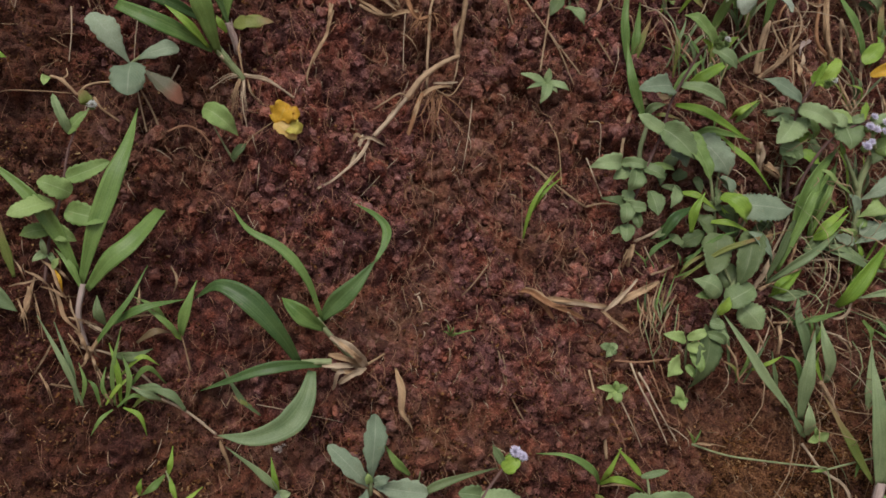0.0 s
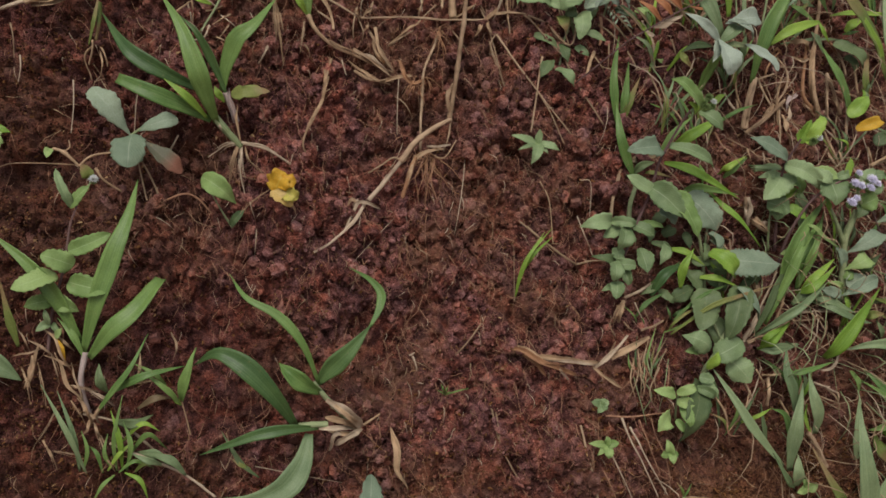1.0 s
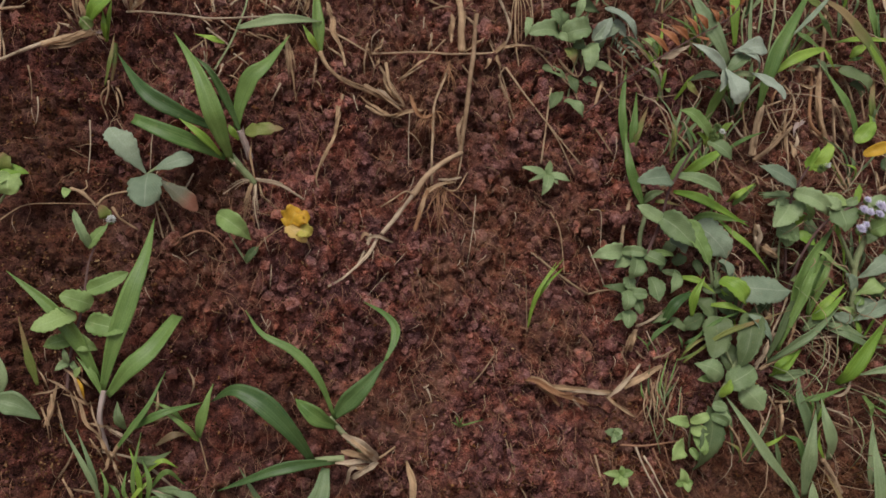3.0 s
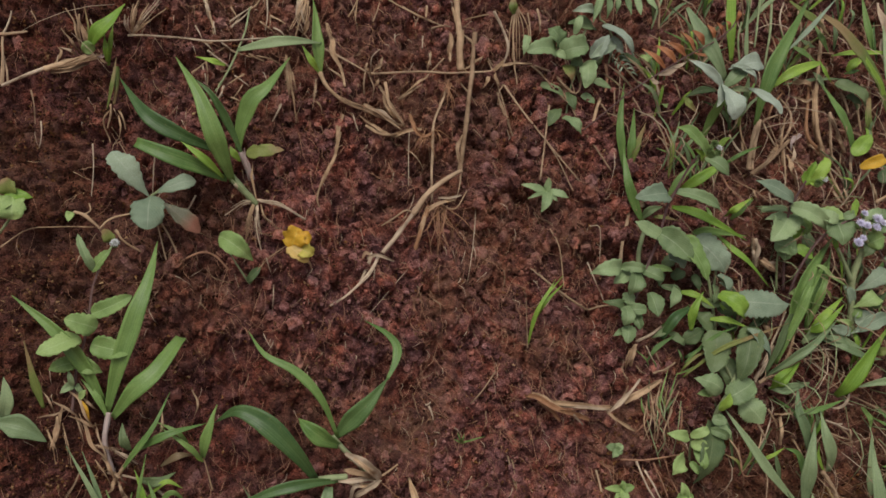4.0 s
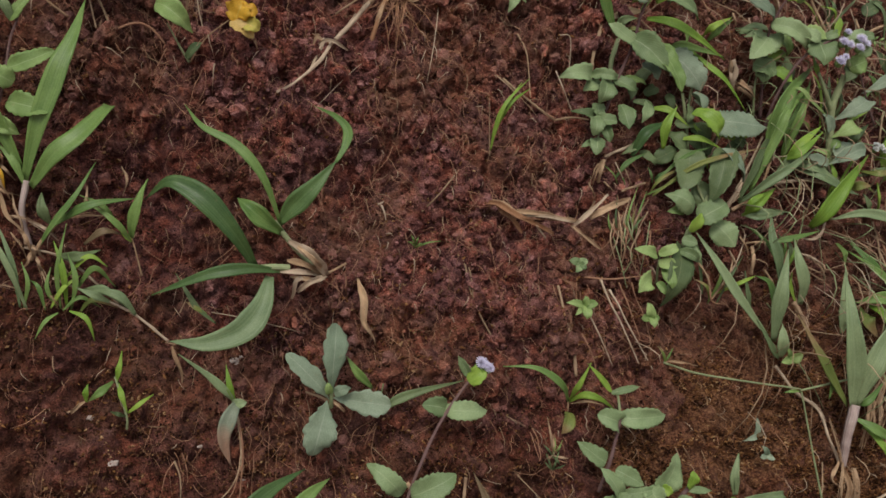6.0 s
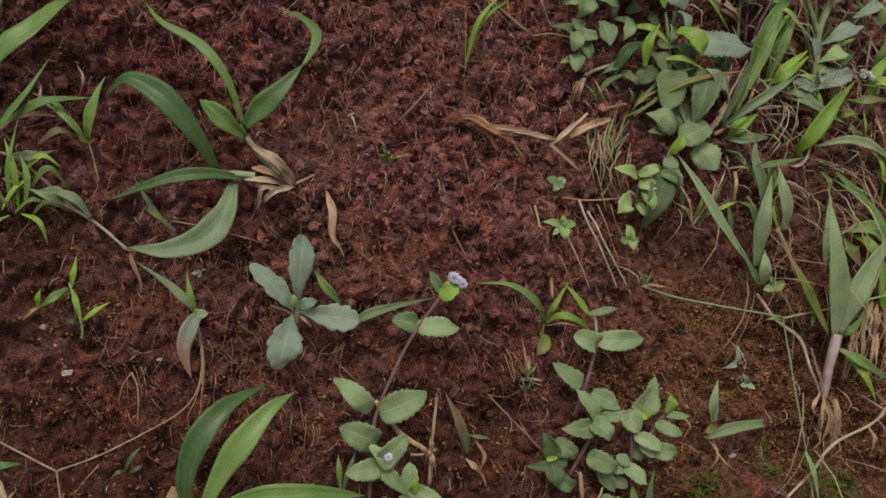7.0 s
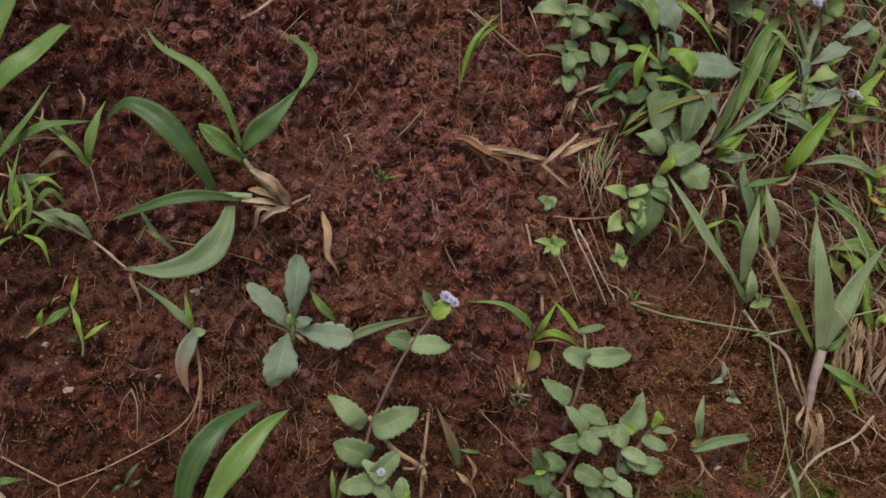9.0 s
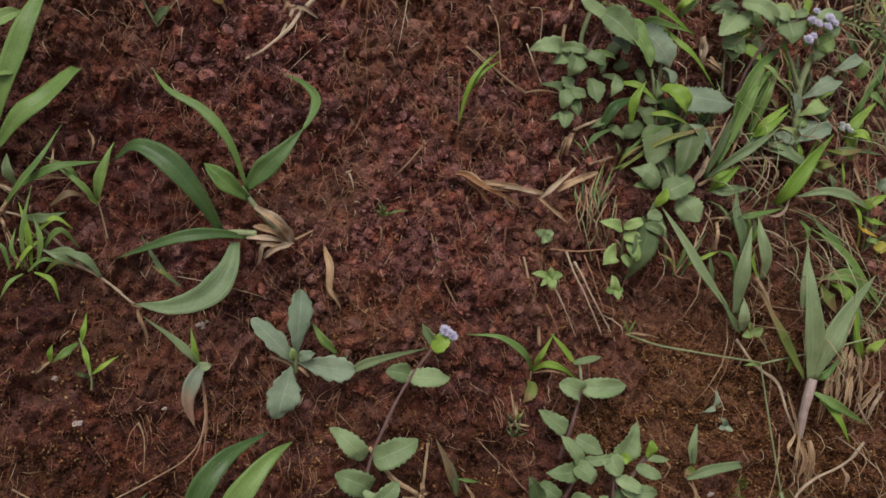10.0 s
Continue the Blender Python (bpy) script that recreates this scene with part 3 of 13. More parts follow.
p = plant("grass_tuft", -0.1202, 0.0883, "young grass tuft with broad fresh green blades on the bank", "grass")
blade(p, [(-0.1239, 0.0926, 0.0120), (-0.1279, 0.1026, 0.0240), (-0.1325, 0.1160, 0.0340), (-0.1385, 0.1364, 0.0340), (-0.1481, 0.1590, 0.0260)], 0.0106, "green", cup=0.3, twist=0.15)
blade(p, [(-0.1176, 0.1075, 0.0120), (-0.1236, 0.1225, 0.0200), (-0.1307, 0.1365, 0.0260), (-0.1387, 0.1468, 0.0240)], 0.0049, "deep")
blade(p, [(-0.1297, 0.1104, 0.0120), (-0.1458, 0.1154, 0.0220), (-0.1602, 0.1240, 0.0240), (-0.1688, 0.1349, 0.0200), (-0.1783, 0.1547, 0.0100)], 0.0093, "deep", cup=0.3, twist=0.25)
blade(p, [(-0.1267, 0.0940, 0.0120), (-0.1425, 0.1006, 0.0200), (-0.1567, 0.1064, 0.0240), (-0.1714, 0.1148, 0.0200)], 0.0090, "green", tip=0.6, cup=0.25, twist=0.15)
blade(p, [(-0.1287, 0.0947, 0.0140), (-0.1385, 0.1028, 0.0260), (-0.1486, 0.1122, 0.0260)], 0.0047, "bright")
blade(p, [(-0.1197, 0.1101, 0.0120), (-0.1167, 0.1218, 0.0200), (-0.1109, 0.1325, 0.0280), (-0.1017, 0.1398, 0.0300), (-0.0879, 0.1584, 0.0240)], 0.0105, "green", cup=0.25, twist=0.2)
leaf(p, (-0.1146, 0.1081, 0.0120), (-0.0951, 0.1075, 0.0180), 0.0078, "turning", teeth=3, deep=0.4, crease=1.0)
blade(p, [(-0.1189, 0.1044, 0.0100), (-0.1223, 0.1082, 0.0140), (-0.1238, 0.1121, 0.0140)], 0.0041, "bright")
stem(p, [(-0.1135, 0.0953, 0.0040), (-0.1155, 0.1018, 0.0080), (-0.1184, 0.1088, 0.0120)], 0.00180, "sheath", 0.00150, name='sheath')
stem(p, [(-0.1120, 0.0815, 0.0030), (-0.1180, 0.0880, 0.0080), (-0.1242, 0.0955, 0.0120)], 0.00190, "stem", 0.00230)
stem(p, [(-0.1126, 0.0821, 0.0030), (-0.1172, 0.0861, 0.0060), (-0.1228, 0.0913, 0.0120)], 0.00094, "pale_straw", 0.00084, name="sheath")
fray(p, [(-0.1126, 0.0825, 0.0040), (-0.1194, 0.0813, 0.0080), (-0.1294, 0.0762, 0.0030)], 0.0029, "pale_straw", 6)
fray(p, [(-0.1139, 0.0813, 0.0040), (-0.1173, 0.0703, 0.0070), (-0.1199, 0.0598, 0.0020)], 0.0039, "husk", 8)
fray(p, [(-0.1118, 0.0811, 0.0040), (-0.1130, 0.0684, 0.0070), (-0.1118, 0.0547, 0.0020)], 0.0032, "pale_straw", 8)
fray(p, [(-0.1096, 0.0810, 0.0040), (-0.1085, 0.0740, 0.0060), (-0.1033, 0.0681, 0.0020)], 0.0019, "husk", 5)
stem(p, [(-0.1113, 0.0834, 0.0050), (-0.1013, 0.0805, 0.0090), (-0.0931, 0.0764, 0.0050)], 0.00066, "pale_straw", 0.00047, name="stalk")
stem(p, [(-0.1107, 0.0827, 0.0050), (-0.0985, 0.0778, 0.0090), (-0.0861, 0.0704, 0.0050)], 0.00075, "pale_straw", 0.00066, name="stalk")
blade(p, [(-0.1118, 0.0811, 0.0040), (-0.1130, 0.0934, 0.0090), (-0.1126, 0.1049, 0.0080)], 0.0023, "husk", name="dry_leaf")
blade(p, [(-0.1149, 0.0950, 0.0060), (-0.1152, 0.1029, 0.0100), (-0.1164, 0.1114, 0.0120)], 0.0046, "sheath", name="dry_leaf")
stem(p, [(-0.0626, 0.1247, 0.0040), (-0.0664, 0.1064, 0.0060), (-0.0747, 0.0928, 0.0050), (-0.0782, 0.0828, 0.0040), (-0.0771, 0.0775, 0.0010)], 0.00068, "husk", 0.00039, name="stalk")

p = plant("weed_rosette", -0.1665, 0.0739, "grey-green toothed weed rosette with one reddening leaf", "weed")
leaf(p, (-0.1678, 0.0879, 0.0120), (-0.1839, 0.1111, 0.0200), 0.0132, "grey", bulge=1.15, teeth=8, point=0)
leaf(p, (-0.1637, 0.0886, 0.0130), (-0.1431, 0.0935, 0.0180), 0.0090, "grey", bulge=1.45, teeth=4, point=0)
stem(p, [(-0.1667, 0.0869, 0.0120), (-0.1636, 0.0884, 0.0140), (-0.1588, 0.0913, 0.0160)], 0.00081, "stem", 0.00065)
leaf(p, (-0.1666, 0.0861, 0.0140), (-0.1688, 0.0677, 0.0220), 0.0173, "grey", bulge=0.95, teeth=7, point=0, deep=0.14)
leaf(p, (-0.1607, 0.0832, 0.0120), (-0.1430, 0.0662, 0.0120), 0.0095, "red", bulge=1.25, point=0, teeth=5)
stem(p, [(-0.1667, 0.0869, 0.0120), (-0.1640, 0.0849, 0.0120), (-0.1597, 0.0819, 0.0120)], 0.00065, "stem", 0.00049)
stem(p, [(-0.1539, 0.0509, 0.0010), (-0.1590, 0.0663, 0.0040), (-0.1639, 0.0770, 0.0060), (-0.1668, 0.0866, 0.0120)], 0.00065, "straw", 0.00037)
stem(p, [(-0.1617, 0.0547, 0.0010), (-0.1636, 0.0666, 0.0040), (-0.1657, 0.0811, 0.0090)], 0.00046, "straw", 0.00037)
stem(p, [(-0.1511, 0.0768, 0.0030), (-0.1466, 0.0828, 0.0070), (-0.1439, 0.0871, 0.0090)], 0.00056, "pale_straw", 0.00047)

p = plant("seedling", -0.1201, 0.0373, "small seedling with one round green leaf and one yellow leaf", "seedling")
stem(p, [(-0.1193, 0.0380, 0.0000), (-0.1232, 0.0441, 0.0050), (-0.1285, 0.0533, 0.0120)], 0.00068, "stem", 0.00038)
leaf(p, (-0.1176, 0.0491, 0.0120), (-0.1334, 0.0633, 0.0150), 0.0115, "pale", teeth=5, point=0, bulge=1.1, deep=0.1)
stem(p, [(-0.1185, 0.0384, 0.0000), (-0.1099, 0.0488, 0.0060), (-0.0981, 0.0555, 0.0140)], 0.00044, "husk", 0.00026)
leaf(p, (-0.0964, 0.0536, 0.0140), (-0.0909, 0.0632, 0.0180), 0.0119, "yellow", teeth=3, point=0, bulge=0.95, deep=0.35, crease=1)
leaf(p, (-0.0942, 0.0569, 0.0150), (-0.0852, 0.0574, 0.0190), 0.0083, "yellow", teeth=2, point=0, deep=0.35, crease=1)
leaf(p, (-0.0970, 0.0542, 0.0140), (-0.0882, 0.0445, 0.0170), 0.0077, "blotched", teeth=3, point=0, deep=0.3, crease=1)
leaf(p, (-0.0921, 0.0525, 0.0150), (-0.0850, 0.0484, 0.0180), 0.0078, "lime", teeth=3, point=0, deep=0.3, crease=1)
blade(p, [(-0.0876, 0.0488, 0.0120), (-0.0867, 0.0454, 0.0100), (-0.0865, 0.0416, 0.0060)], 0.0024, "husk", name="dry_leaf")
leaf(p, (-0.1200, 0.0388, 0.0040), (-0.1128, 0.0457, 0.0080), 0.0051, "dull")
stem(p, [(-0.1594, 0.0509, 0.0010), (-0.1450, 0.0567, 0.0030), (-0.1367, 0.0546, 0.0030), (-0.1302, 0.0470, 0.0010)], 0.00069, "root", 0.00046, name="runner")

p = plant("weed", -0.2124, -0.0196, "leafy toothed weed with purple stem and a white bud", "weed")
stem(p, [(-0.2121, -0.0197, 0.0020), (-0.2079, -0.0009, 0.0100), (-0.2005, 0.0201, 0.0180), (-0.1965, 0.0389, 0.0220), (-0.1921, 0.0486, 0.0260)], 0.00107, "purple", 0.00059)
leaf(p, (-0.1951, 0.0487, 0.0260), (-0.2009, 0.0667, 0.0300), 0.0048, "leaf", teeth=6)
leaf(p, (-0.1954, 0.0482, 0.0260), (-0.1857, 0.0572, 0.0300), 0.0060, "pale", teeth=6)
stem(p, [(-0.1922, 0.0516, 0.0260), (-0.1873, 0.0562, 0.0280), (-0.1846, 0.0599, 0.0280)], 0.00069, "stem", 0.00046)
flower(p, (-0.1837, 0.0599, 0.0300), 0.0021, "white")
leaf(p, (-0.1848, 0.0607, 0.0240), (-0.1898, 0.0683, 0.0270), 0.0059, "turning", teeth=4, crease=1)
leaf(p, (-0.1968, 0.0271, 0.0220), (-0.1777, 0.0338, 0.0260), 0.0088, "pale", teeth=8, point=0.3)
leaf(p, (-0.1960, 0.0197, 0.0230), (-0.2091, 0.0249, 0.0290), 0.0101, "pale", teeth=7, point=0.1)
leaf(p, (-0.2044, 0.0161, 0.0220), (-0.2225, 0.0099, 0.0290), 0.0109, "pale", teeth=8, point=0.3)
leaf(p, (-0.1978, 0.0119, 0.0200), (-0.1797, 0.0057, 0.0250), 0.0108, "pale", teeth=8, point=0.4)
leaf(p, (-0.2073, 0.0045, 0.0120), (-0.2198, 0.0021, 0.0160), 0.0080, "pale")
leaf(p, (-0.2060, 0.0044, 0.0120), (-0.1951, -0.0021, 0.0160), 0.0085, "pale")
leaf(p, (-0.2097, -0.0062, 0.0080), (-0.2159, -0.0098, 0.0100), 0.0043, "leaf")
leaf(p, (-0.2084, -0.0063, 0.0080), (-0.2053, -0.0123, 0.0100), 0.0037, "leaf")

p = plant("grass_tuft", -0.1953, -0.0525, "grass tuft with long broad arching blades over bare earth", "grass")
stem(p, [(-0.1946, -0.0525, 0.0010), (-0.1972, -0.0368, 0.0050), (-0.1940, -0.0219, 0.0080)], 0.00126, "sheath", 0.00157, name="sheath")
blade(p, [(-0.1948, -0.0218, 0.0080), (-0.1879, -0.0036, 0.0200), (-0.1771, 0.0223, 0.0280), (-0.1692, 0.0418, 0.0260), (-0.1643, 0.0620, 0.0180)], 0.0098, "green")
blade(p, [(-0.1924, -0.0249, 0.0080), (-0.1812, -0.0140, 0.0200), (-0.1687, -0.0044, 0.0220), (-0.1563, 0.0113, 0.0140)], 0.0095, "green", tip=0.7)
blade(p, [(-0.1959, -0.0166, 0.0080), (-0.2038, 0.0037, 0.0180), (-0.2146, 0.0206, 0.0240), (-0.2334, 0.0398, 0.0200)], 0.0081, "green")
blade(p, [(-0.1947, -0.0246, 0.0080), (-0.1990, -0.0131, 0.0120), (-0.2059, -0.0039, 0.0100)], 0.0037, "green")
blade(p, [(-0.2249, -0.0160, 0.0040), (-0.2270, -0.0017, 0.0100), (-0.2305, 0.0177, 0.0140)], 0.0048, "turning")
blade(p, [(-0.2453, -0.0200, 0.0080), (-0.2339, -0.0241, 0.0100), (-0.2236, -0.0327, 0.0060)], 0.0118, "bluish")
blade(p, [(-0.2435, -0.0206, 0.0040), (-0.2395, -0.0100, 0.0120), (-0.2405, 0.0011, 0.0120)], 0.0071, "bluish")
blade(p, [(-0.1956, -0.0495, 0.0020), (-0.2035, -0.0346, 0.0060), (-0.2077, -0.0203, 0.0080)], 0.0038, "husk", name="dry_leaf")
blade(p, [(-0.2166, -0.0163, 0.0010), (-0.2190, -0.0272, 0.0040), (-0.2214, -0.0357, 0.0020)], 0.0038, "husk", name="dry_leaf")

p = plant("grass_tuft", -0.1833, -0.0813, "bright small grass tuft with thin fresh blades and dry ones", "grass")
blade(p, [(-0.1829, -0.0813, 0.0030), (-0.1822, -0.0649, 0.0140), (-0.1769, -0.0446, 0.0180)], 0.0023, "green")
blade(p, [(-0.1802, -0.0806, 0.0030), (-0.1797, -0.0652, 0.0140), (-0.1831, -0.0515, 0.0140)], 0.0032, "bright")
blade(p, [(-0.1784, -0.0818, 0.0030), (-0.1748, -0.0695, 0.0120), (-0.1778, -0.0573, 0.0120)], 0.0030, "green")
blade(p, [(-0.1871, -0.0808, 0.0030), (-0.1805, -0.0727, 0.0100), (-0.1730, -0.0674, 0.0100)], 0.0025, "bright")
blade(p, [(-0.1765, -0.0742, 0.0040), (-0.1666, -0.0650, 0.0140), (-0.1588, -0.0735, 0.0060)], 0.0029, "green")
blade(p, [(-0.1733, -0.0736, 0.0040), (-0.1627, -0.0755, 0.0120), (-0.1539, -0.0844, 0.0040)], 0.0046, "bluish")
blade(p, [(-0.1792, -0.0671, 0.0060), (-0.1690, -0.0595, 0.0140), (-0.1613, -0.0641, 0.0100)], 0.0027, "bright")
blade(p, [(-0.1893, -0.0815, 0.0030), (-0.1909, -0.0717, 0.0080), (-0.1946, -0.0675, 0.0060)], 0.0022, "green")
blade(p, [(-0.1821, -0.0823, 0.0030), (-0.1740, -0.0773, 0.0080), (-0.1655, -0.0822, 0.0030)], 0.0023, "green")
blade(p, [(-0.1847, -0.0801, 0.0030), (-0.1874, -0.0720, 0.0080), (-0.1857, -0.0626, 0.0080)], 0.0023, "green")
blade(p, [(-0.1793, -0.0826, 0.0030), (-0.1720, -0.0872, 0.0060), (-0.1691, -0.0974, 0.0020)], 0.0025, "bright")
blade(p, [(-0.1839, -0.0831, 0.0030), (-0.1892, -0.0871, 0.0060), (-0.1945, -0.0943, 0.0020)], 0.0022, "green")
blade(p, [(-0.1749, -0.0832, 0.0020), (-0.1686, -0.0788, 0.0080), (-0.1580, -0.0830, 0.0040)], 0.0029, "turning")
blade(p, [(-0.1916, -0.0533, 0.0040), (-0.1823, -0.0430, 0.0140), (-0.1724, -0.0316, 0.0180), (-0.1639, -0.0157, 0.0140)], 0.0034, "green")
blade(p, [(-0.1834, -0.0431, 0.0080), (-0.1676, -0.0368, 0.0180), (-0.1476, -0.0335, 0.0140)], 0.0043, "green")
blade(p, [(-0.1572, -0.0421, 0.0060), (-0.1625, -0.0357, 0.0120), (-0.1721, -0.0295, 0.0080)], 0.0027, "green")
blade(p, [(-0.1717, -0.0522, 0.0040), (-0.1622, -0.0479, 0.0120), (-0.1545, -0.0487, 0.0060)], 0.0039, "brownish")
blade(p, [(-0.1835, -0.0566, 0.0040), (-0.1728, -0.0591, 0.0120), (-0.1641, -0.0558, 0.0080)], 0.0050, "dull")
blade(p, [(-0.1850, -0.0423, 0.0060), (-0.1876, -0.0361, 0.0120), (-0.1879, -0.0281, 0.0100)], 0.0050, "dull")
stem(p, [(-0.1948, -0.0578, 0.0020), (-0.1894, -0.0507, 0.0060), (-0.1825, -0.0426, 0.0080)], 0.00112, "husk", 0.00087, name="runner")
stem(p, [(-0.1972, -0.0518, 0.0020), (-0.1790, -0.0594, 0.0050), (-0.1579, -0.0811, 0.0030)], 0.00081, "pale_straw", 0.00062, name="runner")

p = plant("grass_tuft", -0.1977, -0.0797, "pair of narrow upright grey-green grass blades", "grass")
blade(p, [(-0.1970, -0.0807, 0.0020), (-0.2028, -0.0601, 0.0140), (-0.2141, -0.0358, 0.0120)], 0.0031, "bluish")
blade(p, [(-0.1998, -0.0794, 0.0020), (-0.2004, -0.0612, 0.0120), (-0.2069, -0.0394, 0.0120)], 0.0029, "bluish")
blade(p, [(-0.1984, -0.0796, 0.0020), (-0.1950, -0.0693, 0.0100), (-0.1973, -0.0596, 0.0100)], 0.0022, "green")

p = plant("dead_grass", -0.2127, -0.0249, "tangle of dry leaves and stalks round the weed foot", "dead grass")
blade(p, [(-0.2148, -0.0036, 0.0040), (-0.2061, -0.0177, 0.0100), (-0.2016, -0.0300, 0.0030)], 0.0026, "husk", name="dry_leaf")
blade(p, [(-0.2097, -0.0099, 0.0040), (-0.2025, -0.0160, 0.0100), (-0.1994, -0.0203, 0.0030)], 0.0022, "straw", name="dry_leaf")
blade(p, [(-0.2205, -0.0131, 0.0040), (-0.2123, -0.0192, 0.0100), (-0.2086, -0.0236, 0.0030)], 0.0020, "straw", name="dry_leaf")
blade(p, [(-0.2255, -0.0069, 0.0040), (-0.2208, -0.0137, 0.0100), (-0.2208, -0.0188, 0.0030)], 0.0020, "straw", name="dry_leaf")
blade(p, [(-0.2137, -0.0213, 0.0040), (-0.2037, -0.0256, 0.0100), (-0.1979, -0.0283, 0.0030)], 0.0026, "husk", name="dry_leaf")
blade(p, [(-0.1993, -0.0439, 0.0040), (-0.1950, -0.0513, 0.0100), (-0.1946, -0.0579, 0.0030)], 0.0034, "husk", name="dry_leaf")
blade(p, [(-0.1969, -0.0499, 0.0040), (-0.1907, -0.0545, 0.0100), (-0.1883, -0.0585, 0.0030)], 0.0026, "straw", name="dry_leaf")
blade(p, [(-0.2013, -0.0262, 0.0040), (-0.1972, -0.0396, 0.0100), (-0.1971, -0.0518, 0.0030)], 0.0022, "straw", name="dry_leaf")
blade(p, [(-0.2277, -0.0203, 0.0040), (-0.2176, -0.0197, 0.0100), (-0.2119, -0.0174, 0.0030)], 0.0017, "straw", name="dry_leaf")
blade(p, [(-0.2077, -0.0041, 0.0040), (-0.2041, -0.0120, 0.0100), (-0.2048, -0.0180, 0.0030)], 0.0017, "root", name="dry_leaf")
blade(p, [(-0.1943, -0.0540, 0.0040), (-0.1948, -0.0589, 0.0100), (-0.1993, -0.0632, 0.0030)], 0.0030, "husk", name="dry_leaf")
blade(p, [(-0.1926, -0.0561, 0.0040), (-0.1896, -0.0613, 0.0100), (-0.1904, -0.0660, 0.0030)], 0.0021, "straw", name="dry_leaf")
blade(p, [(-0.1690, -0.0246, 0.0040), (-0.1692, -0.0321, 0.0100), (-0.1726, -0.0382, 0.0030)], 0.0026, "husk", name="dry_leaf")
blade(p, [(-0.1534, -0.0156, 0.0040), (-0.1519, -0.0235, 0.0100), (-0.1532, -0.0297, 0.0030)], 0.0021, "straw", name="dry_leaf")
blade(p, [(-0.2037, -0.0262, 0.0060), (-0.2037, -0.0190, 0.0120), (-0.2077, -0.0125, 0.0080)], 0.0018, "yellow")
blade(p, [(-0.2191, -0.0208, 0.0030), (-0.2199, -0.0309, 0.0080), (-0.2230, -0.0369, 0.0020)], 0.0048, "husk", name="dry_leaf")
leaf(p, (-0.2070, -0.0137, 0.0100), (-0.2035, -0.0096, 0.0140), 0.0033, "pale")
leaf(p, (-0.2099, -0.0067, 0.0100), (-0.2110, 0.0005, 0.0140), 0.0029, "leaf")

p = plant("grass_tuft", -0.1481, -0.0684, "low grass shoot with single upright pointed blade", "grass")
stem(p, [(-0.1473, -0.0682, 0.0000), (-0.1490, -0.0577, 0.0030), (-0.1504, -0.0504, 0.0060)], 0.00047, "husk", 0.00035)
blade(p, [(-0.1504, -0.0507, 0.0060), (-0.1484, -0.0433, 0.0140), (-0.1448, -0.0347, 0.0180), (-0.1415, -0.0248, 0.0160)], 0.0067, "green")
blade(p, [(-0.1507, -0.0529, 0.0060), (-0.1543, -0.0470, 0.0120), (-0.1603, -0.0408, 0.0140), (-0.1703, -0.0323, 0.0100)], 0.0032, "green")
blade(p, [(-0.1505, -0.0525, 0.0060), (-0.1527, -0.0503, 0.0080), (-0.1555, -0.0474, 0.0090)], 0.0025, "bright")

p = plant("grass_tuft", -0.1387, -0.0988, "creeping grass runner with a green blade on earth", "grass")
stem(p, [(-0.1369, -0.1005, 0.0020), (-0.1480, -0.0894, 0.0060), (-0.1585, -0.0820, 0.0080), (-0.1786, -0.0717, 0.0080), (-0.1852, -0.0675, 0.0060)], 0.00077, "pale_straw", 0.00061, name="runner")
blade(p, [(-0.1505, -0.0872, 0.0080), (-0.1555, -0.0796, 0.0140), (-0.1614, -0.0764, 0.0140), (-0.1675, -0.0744, 0.0080)], 0.0045, "bluish")
blade(p, [(-0.1607, -0.0807, 0.0080), (-0.1673, -0.0774, 0.0140), (-0.1749, -0.0732, 0.0120)], 0.0034, "bluish")
blade(p, [(-0.1354, -0.1030, 0.0060), (-0.1339, -0.1119, 0.0050), (-0.1318, -0.1209, 0.0010)], 0.0035, "husk", name="dry_leaf")
blade(p, [(-0.1383, -0.1012, 0.0080), (-0.1338, -0.1021, 0.0080), (-0.1290, -0.1007, 0.0100)], 0.0013, "straw", name="dry_leaf")

p = plant("grass_tuft", -0.1146, -0.0899, "thin grass seedling lying on bare earth", "grass")
blade(p, [(-0.1148, -0.0939, 0.0010), (-0.1226, -0.0864, 0.0040), (-0.1269, -0.0789, 0.0050), (-0.1319, -0.0682, 0.0030)], 0.0029, "dull")
blade(p, [(-0.1187, -0.0888, 0.0020), (-0.1238, -0.0859, 0.0050), (-0.1283, -0.0822, 0.0030)], 0.0022, "turning")
stem(p, [(-0.1311, -0.0873, 0.0000), (-0.1270, -0.0796, 0.0020)], 0.00031, "straw", 0.00019)

p = plant("grass_tuft", -0.0602, -0.0744, "spreading grass with broad dark blades from a dry straw sheath", "grass")
blade(p, [(-0.0947, -0.0701, 0.0120), (-0.1033, -0.0563, 0.0260), (-0.1149, -0.0411, 0.0320), (-0.1250, -0.0322, 0.0300), (-0.1334, -0.0293, 0.0260), (-0.1436, -0.0339, 0.0120)], 0.0108, "deep", cup=0.3, twist=0.15)
blade(p, [(-0.0832, -0.0719, 0.0120), (-0.0981, -0.0704, 0.0180), (-0.1137, -0.0712, 0.0180), (-0.1276, -0.0744, 0.0140), (-0.1433, -0.0785, 0.0060)], 0.0064, "deep", cup=0.35, twist=0.2)
blade(p, [(-0.0887, -0.0742, 0.0120), (-0.0938, -0.0884, 0.0160), (-0.1034, -0.0992, 0.0160), (-0.1199, -0.1036, 0.0140), (-0.1365, -0.1007, 0.0080)], 0.0138, "bluish", cup=0.3, twist=0.2)
